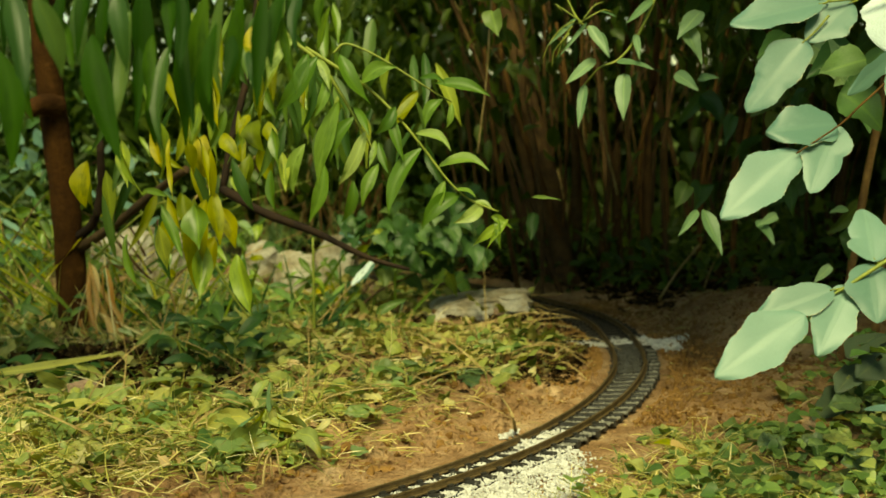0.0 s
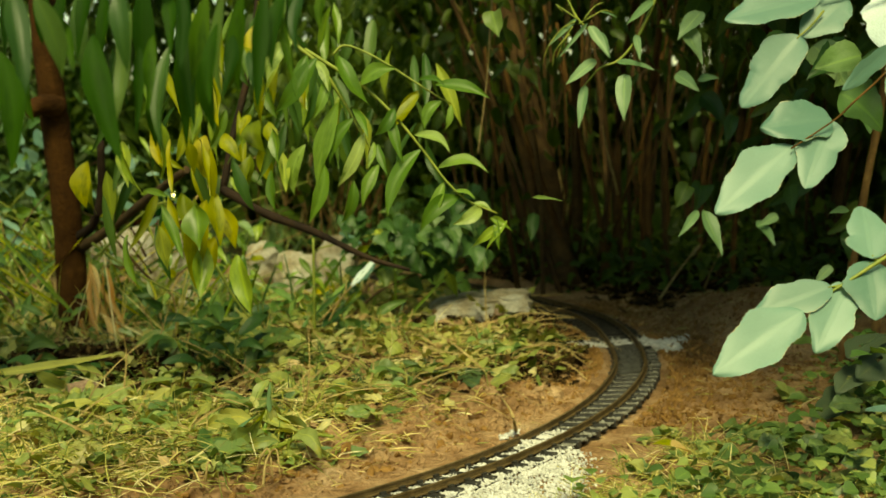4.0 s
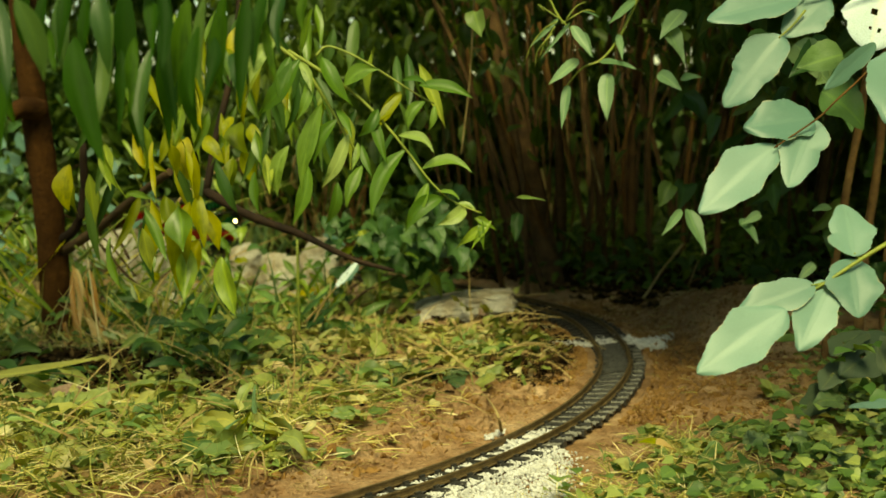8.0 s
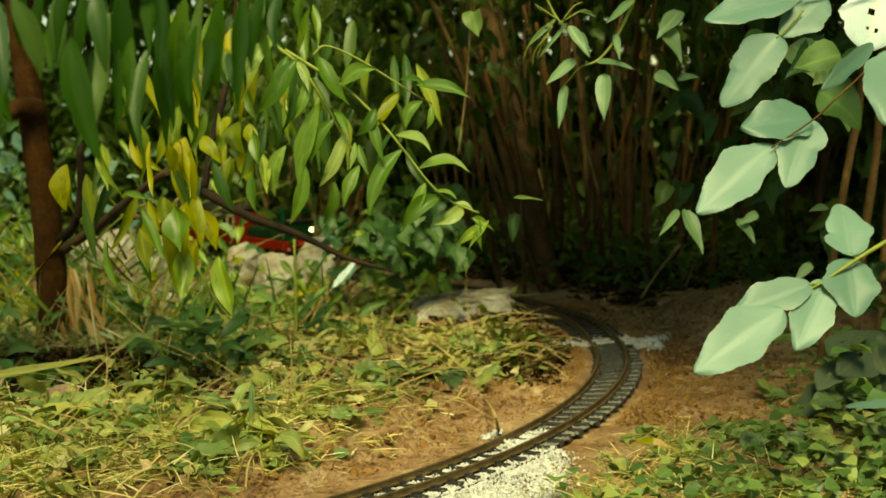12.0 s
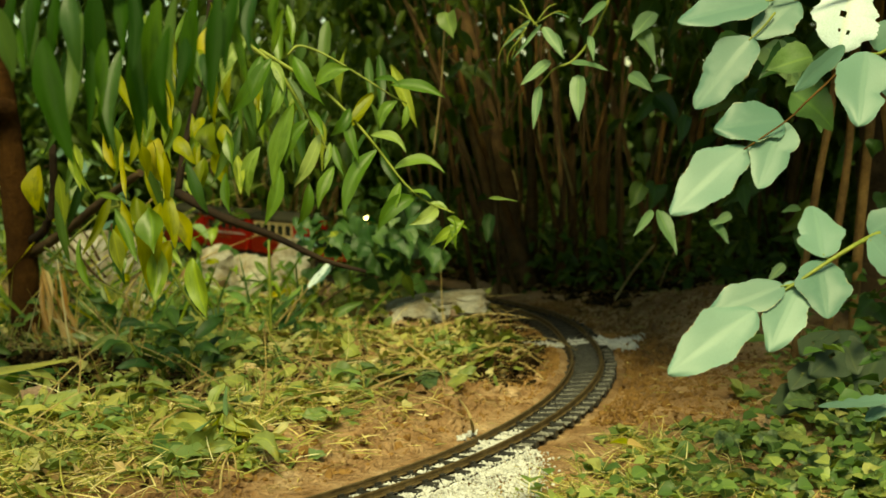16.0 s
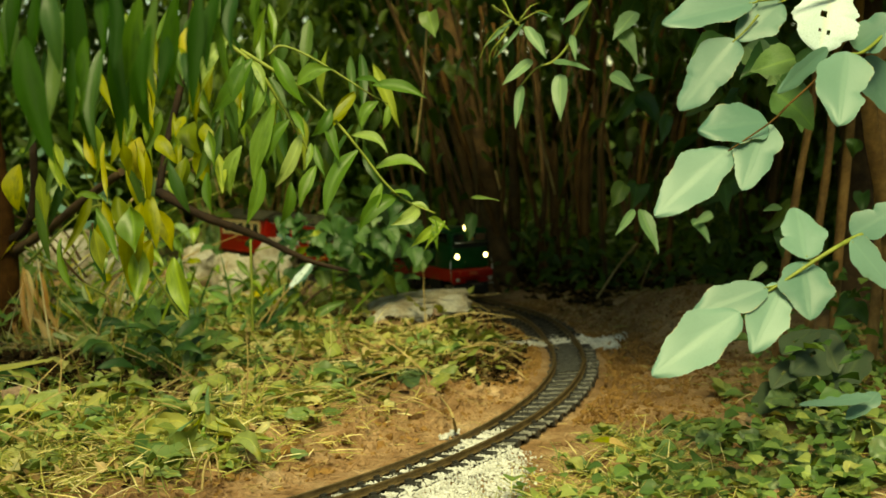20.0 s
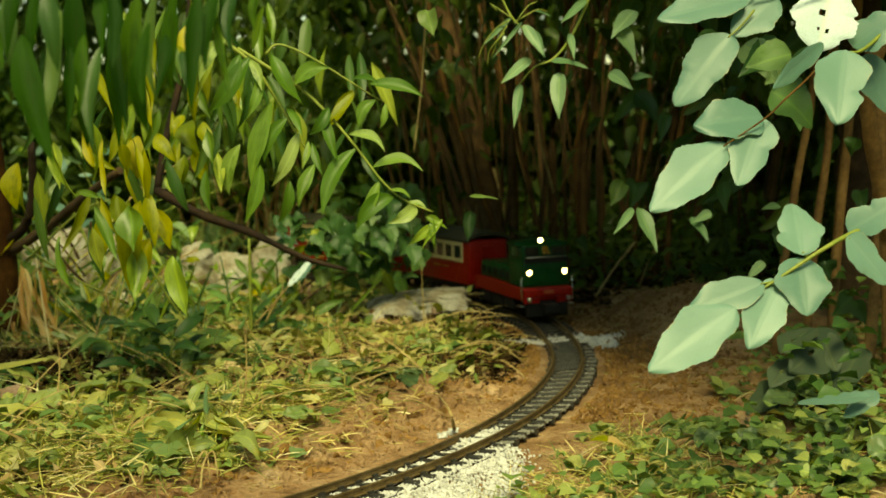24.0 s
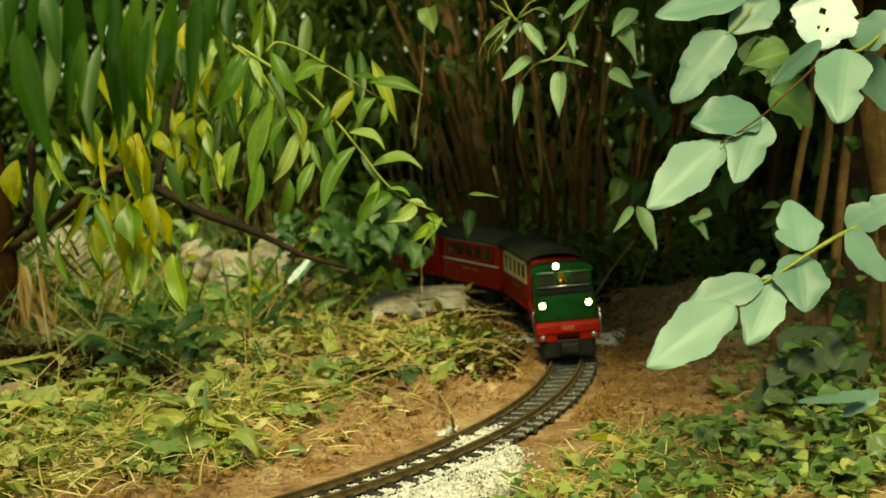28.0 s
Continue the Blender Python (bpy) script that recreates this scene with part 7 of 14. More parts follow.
leaf_at(willow, M_GOLD[1], (-0.266, 1.760, 0.496), (-0.247, 1.733, 0.467), 0.0190, -3, face=(0.000, -0.850, 0.500))
leaf_at(willow, M_GOLD[2], (-0.246, 1.800, 0.530), (-0.245, 1.790, 0.451), 0.0243, 0, face=(0.000, -0.850, 0.500))
leaf_at(willow, M_GOLD[0], (-0.310, 1.720, 0.299), (-0.331, 1.719, 0.173), 0.0321, -1, face=(0.000, -0.850, 0.500))
leaf_at(willow, M_GOLD[1], (-0.301, 1.760, 0.285), (-0.279, 1.749, 0.226), 0.0238, -2, face=(0.000, -0.850, 0.500))
leaf_at(willow, M_GOLD[2], (-0.341, 1.800, 0.296), (-0.325, 1.795, 0.178), 0.0294, 8, face=(0.000, -0.850, 0.500))
leaf_at(willow, M_GOLD[0], (-0.464, 1.720, 0.354), (-0.469, 1.717, 0.289), 0.0270, 7, face=(0.000, -0.850, 0.500))
leaf_at(willow, M_GOLD[1], (-0.213, 1.760, 0.340), (-0.210, 1.754, 0.299), 0.0175, -17, face=(0.000, -0.850, 0.500))
leaf_at(willow, M_GOLD[2], (-0.234, 1.800, 0.397), (-0.220, 1.791, 0.355), 0.0212, -8, face=(0.000, -0.850, 0.500))
leaf_at(willow, M_GOLD[0], (-0.299, 1.720, 0.307), (-0.290, 1.696, 0.235), 0.0232, -18, face=(0.000, -0.850, 0.500))
leaf_at(willow, M_LONG[0], (-0.263, 1.700, 0.226), (-0.252, 1.690, 0.156), 0.0206, 6, face=(0.000, -0.850, 0.500))
leaf_at(willow, M_LONG[1], (-0.361, 1.730, 0.265), (-0.374, 1.713, 0.213), 0.0180, -8, face=(0.000, -0.850, 0.500))
leaf_at(willow, M_LONG[2], (-0.341, 1.760, 0.282), (-0.347, 1.756, 0.226), 0.0168, -4, face=(0.000, -0.850, 0.500))
leaf_at(willow, M_LONG[3], (-0.220, 1.700, 0.336), (-0.214, 1.687, 0.278), 0.0148, 18, face=(0.000, -0.850, 0.500))
leaf_at(willow, M_LONG[0], (-0.178, 1.730, 0.367), (-0.196, 1.728, 0.296), 0.0203, 8, face=(0.000, -0.850, 0.500))
leaf_at(willow, M_LONG[1], (-0.156, 1.760, 0.338), (-0.181, 1.751, 0.256), 0.0207, -14, face=(0.000, -0.850, 0.500))
leaf_at(willow, M_LONG[2], (-0.114, 1.700, 0.318), (-0.135, 1.699, 0.259), 0.0165, -12, face=(0.000, -0.850, 0.500))
leaf_at(willow, M_LONG[3], (-0.082, 1.730, 0.337), (-0.105, 1.707, 0.280), 0.0179, -12, face=(0.000, -0.850, 0.500))

# hanging branch near the camera, its shade put into darker leaf colours
stem("limb", [(-0.696, 2.341, 0.659), (-0.534, 1.737, 0.653), (-0.365, 1.123, 0.558), (-0.330, 0.917, 0.517)], 0.0200, 0.0060, BARK, willow, sides=8)
stem("twig", [(-0.330, 0.917, 0.517), (-0.247, 0.895, 0.502), (-0.183, 0.915, 0.500), (-0.119, 0.967, 0.511), (-0.090, 1.019, 0.533)], 0.0040, 0.0025, GREENSTEM, willow, sides=6)
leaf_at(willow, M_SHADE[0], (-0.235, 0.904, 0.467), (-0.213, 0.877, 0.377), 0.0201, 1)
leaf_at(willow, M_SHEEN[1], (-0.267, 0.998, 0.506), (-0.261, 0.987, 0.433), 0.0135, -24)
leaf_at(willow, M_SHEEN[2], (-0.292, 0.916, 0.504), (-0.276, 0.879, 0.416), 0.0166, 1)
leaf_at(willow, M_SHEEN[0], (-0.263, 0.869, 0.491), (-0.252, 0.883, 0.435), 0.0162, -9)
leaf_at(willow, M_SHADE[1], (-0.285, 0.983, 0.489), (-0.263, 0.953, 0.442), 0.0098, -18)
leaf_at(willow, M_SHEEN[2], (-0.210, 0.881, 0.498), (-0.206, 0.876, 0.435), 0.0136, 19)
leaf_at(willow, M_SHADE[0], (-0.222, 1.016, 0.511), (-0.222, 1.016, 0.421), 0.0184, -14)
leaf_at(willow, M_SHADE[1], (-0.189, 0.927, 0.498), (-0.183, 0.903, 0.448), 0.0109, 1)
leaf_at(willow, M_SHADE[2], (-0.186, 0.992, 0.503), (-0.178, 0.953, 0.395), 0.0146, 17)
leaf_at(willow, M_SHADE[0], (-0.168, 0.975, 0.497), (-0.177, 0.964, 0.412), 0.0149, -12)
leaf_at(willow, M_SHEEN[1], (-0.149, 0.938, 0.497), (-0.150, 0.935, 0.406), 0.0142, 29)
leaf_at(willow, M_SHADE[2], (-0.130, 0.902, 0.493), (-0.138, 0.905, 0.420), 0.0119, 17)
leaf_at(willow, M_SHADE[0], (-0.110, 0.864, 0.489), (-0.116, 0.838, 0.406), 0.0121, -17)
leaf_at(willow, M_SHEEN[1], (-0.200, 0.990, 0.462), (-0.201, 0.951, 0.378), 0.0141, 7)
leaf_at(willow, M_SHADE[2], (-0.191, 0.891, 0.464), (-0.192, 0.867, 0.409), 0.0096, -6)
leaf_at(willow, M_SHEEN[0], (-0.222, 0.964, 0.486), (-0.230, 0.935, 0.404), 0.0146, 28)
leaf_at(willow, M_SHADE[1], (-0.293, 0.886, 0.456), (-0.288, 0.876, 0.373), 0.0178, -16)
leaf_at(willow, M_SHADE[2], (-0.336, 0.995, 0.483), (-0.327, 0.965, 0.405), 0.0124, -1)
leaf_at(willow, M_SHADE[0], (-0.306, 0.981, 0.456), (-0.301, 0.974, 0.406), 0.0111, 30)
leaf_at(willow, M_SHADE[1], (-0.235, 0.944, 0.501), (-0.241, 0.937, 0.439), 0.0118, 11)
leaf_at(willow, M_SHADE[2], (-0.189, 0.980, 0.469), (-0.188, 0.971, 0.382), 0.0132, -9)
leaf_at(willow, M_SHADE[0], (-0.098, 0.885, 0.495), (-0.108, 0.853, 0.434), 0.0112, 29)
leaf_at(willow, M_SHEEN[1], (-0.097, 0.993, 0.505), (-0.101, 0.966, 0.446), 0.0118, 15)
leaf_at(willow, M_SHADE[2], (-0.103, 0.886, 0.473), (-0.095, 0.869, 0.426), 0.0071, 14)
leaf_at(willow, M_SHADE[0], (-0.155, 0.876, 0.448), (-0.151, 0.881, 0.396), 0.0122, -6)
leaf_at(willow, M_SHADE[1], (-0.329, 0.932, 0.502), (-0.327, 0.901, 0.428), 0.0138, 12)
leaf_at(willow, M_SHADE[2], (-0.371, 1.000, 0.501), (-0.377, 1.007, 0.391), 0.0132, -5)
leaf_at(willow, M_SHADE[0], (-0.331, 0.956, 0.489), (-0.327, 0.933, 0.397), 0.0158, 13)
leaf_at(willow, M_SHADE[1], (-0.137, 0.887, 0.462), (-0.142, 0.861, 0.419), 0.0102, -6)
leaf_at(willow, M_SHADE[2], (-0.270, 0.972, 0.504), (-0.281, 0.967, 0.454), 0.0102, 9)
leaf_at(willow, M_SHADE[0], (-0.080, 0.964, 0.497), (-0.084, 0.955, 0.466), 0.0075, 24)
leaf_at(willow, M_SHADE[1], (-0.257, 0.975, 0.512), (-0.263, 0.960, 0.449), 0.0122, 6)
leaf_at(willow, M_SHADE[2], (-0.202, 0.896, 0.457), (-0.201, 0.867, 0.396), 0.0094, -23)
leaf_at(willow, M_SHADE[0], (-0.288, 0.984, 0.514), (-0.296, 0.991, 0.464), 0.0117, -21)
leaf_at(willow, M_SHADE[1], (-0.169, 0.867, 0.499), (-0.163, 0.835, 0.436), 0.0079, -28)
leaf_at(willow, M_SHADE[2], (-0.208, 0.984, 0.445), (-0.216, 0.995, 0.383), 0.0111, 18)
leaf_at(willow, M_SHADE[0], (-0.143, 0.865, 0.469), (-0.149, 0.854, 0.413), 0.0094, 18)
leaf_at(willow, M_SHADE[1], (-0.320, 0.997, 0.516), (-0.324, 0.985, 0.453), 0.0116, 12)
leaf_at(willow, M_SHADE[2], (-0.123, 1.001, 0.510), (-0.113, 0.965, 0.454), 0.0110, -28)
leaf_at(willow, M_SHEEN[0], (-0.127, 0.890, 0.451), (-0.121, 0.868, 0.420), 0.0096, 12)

DULL = leaf_surface("dull_leaf", [(0.0, (0.032, 0.055, 0.03)), (0.6, (0.062, 0.095, 0.055)), (1.0, (0.11, 0.145, 0.09))], clear=0.12, rough=0.55, patches=(0.09, 0.1, 0.06))
M_DULL = [toothed_mesh("leaf", DULL, 81, 0.85, 9, (), [(0.12, 0.55, 0.06)], 10), toothed_mesh("leaf", DULL, 83, 0.8, 8, [(1, 0.5, 0.08)]), toothed_mesh("leaf", DULL, 86, 0.85, 10)]
M_RAGGED = [toothed_mesh("leaf", PALE, 31, 0.8, 8, [(1, 0.25, 0.14), (1, 0.45, 0.16), (1, 0.65, 0.14), (-1, 0.7, 0.05)])]

# shrub with large pale toothed leaves
shrub = thing("shrub", "shrub with tan stems and large pale green toothed leaves", "shrub")
stem("stem", [(0.614, 2.012, -0.052), (0.633, 2.028, 0.097), (0.666, 2.046, 0.264), (0.696, 2.061, 0.396), (0.721, 2.082, 0.589)], 0.0075, 0.0055, TANBARK, shrub, sides=10, knots=0.15)
stem("stem", [(0.686, 2.066, -0.020), (0.706, 2.084, 0.151), (0.739, 2.104, 0.331), (0.765, 2.132, 0.593)], 0.0080, 0.0065, TANBARK, shrub, sides=10, knots=0.15)
stem("stem", [(0.745, 2.115, -0.032), (0.765, 2.136, 0.162), (0.795, 2.159, 0.374), (0.821, 2.183, 0.596)], 0.0090, 0.0075, TANBARK, shrub, sides=10, knots=0.15)
stem("stem", [(0.696, 1.858, -0.080), (0.721, 1.872, 0.050), (0.739, 1.892, 0.230), (0.738, 1.915, 0.443)], 0.0090, 0.0080, TANBARK, shrub, sides=10, knots=0.15)
stem("stem", [(0.705, 1.757, -0.087), (0.711, 1.777, 0.099), (0.710, 1.799, 0.301), (0.700, 1.819, 0.487)], 0.0120, 0.0110, TANBARK, shrub, sides=10, knots=0.15)
stem("limb", [(0.713, 1.780, 0.202), (0.689, 1.760, 0.283), (0.668, 1.740, 0.354), (0.658, 1.720, 0.415), (0.677, 1.720, 0.474), (0.707, 1.720, 0.539)], 0.0120, 0.0095, TANBARK, shrub, "bent tan limb", sides=10, knots=0.12)
stem("trunk", [(0.843, 2.307, -0.114), (0.873, 2.338, 0.168), (0.893, 2.371, 0.472), (0.899, 2.390, 0.654)], 0.0400, 0.0350, DARKBARK, shrub, "thick dark trunk", sides=12, knots=0.12)
swaying_low, swaying_high = [], []
swaying_low.append(stem("spray", [(0.571, 1.330, 0.285), (0.512, 1.290, 0.277), (0.462, 1.260, 0.268), (0.423, 1.245, 0.252), (0.386, 1.240, 0.231), (0.341, 1.235, 0.206)], 0.0034, 0.0012, GREENSTEM, shrub, "pale green leaf stalk", sides=6))
swaying_high.append(stem("spray", [(0.506, 1.380, 0.480), (0.452, 1.330, 0.433), (0.410, 1.300, 0.404), (0.385, 1.285, 0.386), (0.340, 1.275, 0.360)], 0.0013, 0.0008, STEMBARK, shrub, "thin brown leaf stalk", sides=6))
swaying_high.append(stem("spray", [(0.563, 1.400, 0.521), (0.499, 1.360, 0.514), (0.438, 1.340, 0.513), (0.388, 1.330, 0.509)], 0.0030, 0.0012, GREENSTEM, shrub, "pale green leaf stalk", sides=6))
stem("spray", [(0.559, 1.360, 0.489), (0.506, 1.330, 0.451), (0.482, 1.320, 0.447)], 0.0026, 0.0012, GREENSTEM, shrub, "pale green leaf stalk", sides=6)
swaying_high.append(stem("petiole", [(0.390, 1.336, 0.511), (0.386, 1.333, 0.508), (0.378, 1.329, 0.507)], 0.0013, 0.0009, GREENSTEM, shrub, "short green leaf stalk", sides=6))
swaying_high.append(leaf_at(shrub, M_PALE[0], (0.381, 1.330, 0.508), (0.285, 1.310, 0.491), 0.0397, 0, face=(0.030, -0.800, 0.600)))
swaying_high.append(stem("petiole", [(0.426, 1.346, 0.514), (0.420, 1.343, 0.510), (0.411, 1.339, 0.507)], 0.0013, 0.0009, GREENSTEM, shrub, "short green leaf stalk", sides=6))
swaying_high.append(leaf_at(shrub, M_PALE[1], (0.414, 1.340, 0.509), (0.363, 1.320, 0.472), 0.0453, 0, face=(0.030, -0.800, 0.600)))
swaying_high.append(stem("petiole", [(0.387, 1.326, 0.495), (0.374, 1.323, 0.481), (0.358, 1.319, 0.468)], 0.0013, 0.0009, GREENSTEM, shrub, "short green leaf stalk", sides=6))
swaying_high.append(leaf_at(shrub, M_PALE[2], (0.361, 1.320, 0.471), (0.298, 1.300, 0.403), 0.0455, 0, face=(0.030, -0.800, 0.600)))
swaying_high.append(leaf_at(shrub, M_PALE[3], (0.387, 1.300, 0.387), (0.315, 1.285, 0.384), 0.0509, 0, face=(0.030, -0.800, 0.600)))
swaying_high.append(leaf_at(shrub, M_PALE[4], (0.387, 1.300, 0.386), (0.349, 1.255, 0.324), 0.0429, 0, face=(0.030, -0.800, 0.600)))
swaying_high.append(leaf_at(shrub, M_PALE[5], (0.345, 1.285, 0.363), (0.261, 1.250, 0.303), 0.0485, 0, face=(0.030, -0.800, 0.600)))
swaying_high.append(leaf_at(shrub, M_MID[0], (0.455, 1.420, 0.452), (0.399, 1.400, 0.441), 0.0427, 0, face=(0.030, -0.800, 0.600)))
swaying_high.append(leaf_at(shrub, M_PALE[0], (0.461, 1.335, 0.460), (0.404, 1.315, 0.415), 0.0210, 0, face=(0.500, -0.800, 0.200), label="narrow pale leaf seen edge on"))
swaying_high.append(stem("petiole", [(0.437, 1.386, 0.404), (0.429, 1.383, 0.406), (0.425, 1.379, 0.409)], 0.0013, 0.0009, GREENSTEM, shrub, "short green leaf stalk", sides=6))
leaf_at(shrub, M_MID[1], (0.422, 1.380, 0.411), (0.468, 1.360, 0.382), 0.0617, 0, face=(0.030, -0.800, 0.600))
leaf_at(shrub, M_PALE[6], (0.470, 1.290, 0.449), (0.446, 1.240, 0.380), 0.0548, 0, face=(0.030, -0.800, 0.600), label="broad pale leaf with rusty midrib and a bitten edge")
leaf_at(shrub, M_WHITE[0], (0.481, 1.360, 0.520), (0.458, 1.330, 0.453), 0.0737, 0, face=(0.030, -0.800, 0.600), label="bleached white leaf with gnawed edge")
leaf_at(shrub, M_PALE[2], (0.500, 1.350, 0.453), (0.540, 1.340, 0.487), 0.0433, 0, face=(0.100, -0.700, 0.700))
leaf_at(shrub, M_PALE[1], (0.521, 1.370, 0.446), (0.546, 1.360, 0.383), 0.0417, 0, face=(0.030, -0.800, 0.600))
swaying_low.append(stem("petiole", [(0.424, 1.256, 0.250), (0.418, 1.253, 0.249), (0.413, 1.252, 0.254)], 0.0013, 0.0009, GREENSTEM, shrub, "short green leaf stalk", sides=6))
swaying_low.append(leaf_at(shrub, M_PALE[4], (0.412, 1.250, 0.251), (0.417, 1.290, 0.301), 0.0462, 0, face=(0.030, -0.800, 0.600)))
swaying_low.append(stem("petiole", [(0.428, 1.261, 0.250), (0.419, 1.258, 0.248), (0.410, 1.253, 0.246)], 0.0013, 0.0009, GREENSTEM, shrub, "short green leaf stalk", sides=6))
swaying_low.append(leaf_at(shrub, M_PALE[1], (0.410, 1.255, 0.249), (0.406, 1.215, 0.199), 0.0509, 0, face=(0.030, -0.800, 0.600)))
swaying_low.append(leaf_at(shrub, M_PALE[3], (0.388, 1.245, 0.228), (0.346, 1.205, 0.171), 0.0424, 0, face=(0.030, -0.800, 0.600)))
swaying_low.append(stem("petiole", [(0.388, 1.246, 0.230), (0.379, 1.243, 0.227), (0.367, 1.239, 0.226)], 0.0013, 0.0009, GREENSTEM, shrub, "short green leaf stalk", sides=6))
swaying_low.append(leaf_at(shrub, M_PALE[0], (0.370, 1.240, 0.227), (0.290, 1.225, 0.203), 0.0383, 0, face=(0.030, -0.800, 0.600)))
swaying_low.append(leaf_at(shrub, M_PALE[5], (0.338, 1.220, 0.207), (0.246, 1.190, 0.157), 0.0500, 0, face=(0.030, -0.800, 0.600)))
swaying_low.append(stem("petiole", [(0.456, 1.261, 0.267), (0.458, 1.258, 0.266), (0.461, 1.254, 0.265)], 0.0013, 0.0009, GREENSTEM, shrub, "short green leaf stalk", sides=6))
swaying_low.append(leaf_at(shrub, M_PALE[2], (0.459, 1.255, 0.268), (0.497, 1.245, 0.220), 0.0362, 0, face=(0.030, -0.800, 0.600)))
swaying_low.append(leaf_at(shrub, M_PALE[6], (0.465, 1.270, 0.270), (0.513, 1.260, 0.302), 0.0364, 0, face=(0.100, -0.750, 0.650)))
leaf_at(shrub, M_RAGGED[0], (0.546, 1.420, 0.065), (0.456, 1.400, 0.066), 0.0170, 0, face=(0.000, -0.600, 0.800))
leaf_at(shrub, M_PALE[4], (0.562, 1.440, 0.065), (0.516, 1.420, 0.042), 0.0230, 0, face=(0.000, -0.700, 0.700))
leaf_at(shrub, M_MID[0], (0.532, 1.565, 0.460), (0.462, 1.509, 0.410), 0.0242, -3)
leaf_at(shrub, M_MID[1], (0.480, 1.560, 0.417), (0.506, 1.505, 0.376), 0.0470, -30)
leaf_at(shrub, M_MID[2], (0.492, 1.565, 0.467), (0.433, 1.512, 0.440), 0.0403, -10)
leaf_at(shrub, M_MID[0], (0.495, 1.563, 0.447), (0.458, 1.510, 0.420), 0.0336, -23)
leaf_at(shrub, M_MID[1], (0.448, 1.566, 0.468), (0.471, 1.511, 0.426), 0.0403, 20)
leaf_at(shrub, M_MID[1], (0.415, 1.567, 0.483), (0.372, 1.514, 0.459), 0.0269, -10)
leaf_at(shrub, M_DULL[0], (0.601, 1.675, 0.089), (0.521, 1.621, 0.055), 0.0589, -12)
leaf_at(shrub, M_DULL[1], (0.633, 1.673, 0.070), (0.577, 1.618, 0.028), 0.0486, 19)
leaf_at(shrub, M_DULL[0], (0.568, 1.676, 0.098), (0.507, 1.624, 0.083), 0.0442, 30)
leaf_at(shrub, M_DULL[1], (0.579, 1.675, 0.090), (0.578, 1.621, 0.053), 0.0405, 28)
leaf_at(shrub, M_DULL[2], (0.521, 1.668, 0.026), (0.462, 1.616, 0.003), 0.0368, -8)
leaf_at(shrub, M_DULL[0], (0.545, 1.672, 0.062), (0.492, 1.619, 0.038), 0.0368, 18)
leaf_at(shrub, M_DULL[0], (0.565, 1.667, 0.017), (0.518, 1.613, -0.020), 0.0339, -24)
leaf_at(shrub, M_MID[1], (0.660, 1.666, -0.000), (0.555, 1.617, 0.020), 0.0177, 10)
leaf_at(shrub, M_DARK[0], (0.431, 2.114, 0.421), (0.379, 2.093, 0.366), 0.0237, -22)
leaf_at(shrub, M_DARK[1], (0.463, 1.914, 0.316), (0.496, 1.909, 0.271), 0.0269, -7)
leaf_at(shrub, M_DARK[2], (0.546, 1.941, 0.417), (0.510, 1.931, 0.392), 0.0294, 40)
leaf_at(shrub, M_DARK[0], (0.364, 1.923, 0.285), (0.341, 1.897, 0.254), 0.0287, -1)
leaf_at(shrub, M_DARK[1], (0.515, 1.920, 0.279), (0.507, 1.886, 0.241), 0.0218, 24)
leaf_at(shrub, M_DARK[2], (0.523, 2.070, 0.420), (0.540, 2.064, 0.384), 0.0240, -25)
leaf_at(shrub, M_DARK[0], (0.527, 2.086, 0.456), (0.517, 2.065, 0.387), 0.0378, -11)
leaf_at(shrub, M_DARK[1], (0.619, 2.182, 0.432), (0.579, 2.143, 0.402), 0.0280, -35)
leaf_at(shrub, M_DARK[2], (0.515, 1.984, 0.436), (0.491, 1.974, 0.410), 0.0353, 4)
leaf_at(shrub, M_DARK[0], (0.417, 2.063, 0.568), (0.381, 2.032, 0.515), 0.0370, -23)
leaf_at(shrub, M_DARK[1], (0.475, 2.066, 0.536), (0.434, 2.031, 0.517), 0.0294, 6)
leaf_at(shrub, M_DARK[2], (0.558, 1.983, 0.292), (0.505, 1.944, 0.248), 0.0363, -36)
leaf_at(shrub, M_DARK[0], (0.547, 2.032, 0.466), (0.577, 2.007, 0.426), 0.0315, -12)
leaf_at(shrub, M_DARK[1], (0.541, 2.170, 0.345), (0.474, 2.130, 0.320), 0.0262, 27)
leaf_at(shrub, M_DARK[2], (0.497, 1.973, 0.434), (0.489, 1.968, 0.406), 0.0223)
leaf_at(shrub, M_DARK[0], (0.639, 2.154, 0.476), (0.605, 2.106, 0.439), 0.0253, -35)
leaf_at(shrub, M_DARK[1], (0.600, 2.211, 0.486), (0.594, 2.193, 0.469), 0.0256, 22)
leaf_at(shrub, M_DARK[2], (0.605, 2.223, 0.541), (0.583, 2.174, 0.515), 0.0351, -37)
leaf_at(shrub, M_DARK[0], (0.538, 1.953, 0.361), (0.527, 1.935, 0.348), 0.0318, -8)
leaf_at(shrub, M_DARK[1], (0.596, 2.185, 0.310), (0.599, 2.173, 0.252), 0.0395, 27)
leaf_at(shrub, M_DARK[2], (0.415, 2.091, 0.273), (0.414, 2.058, 0.252), 0.0379, -20)
leaf_at(shrub, M_DARK[0], (0.399, 2.124, 0.324), (0.405, 2.105, 0.297), 0.0269, -4)
leaf_at(shrub, M_DARK[1], (0.514, 1.993, 0.436), (0.520, 1.962, 0.415), 0.0224, 36)
leaf_at(shrub, M_DARK[2], (0.437, 1.949, 0.384), (0.420, 1.915, 0.348), 0.0208, 1)
leaf_at(shrub, M_DARK[0], (0.562, 2.069, 0.403), (0.584, 2.036, 0.366), 0.0312, 33)
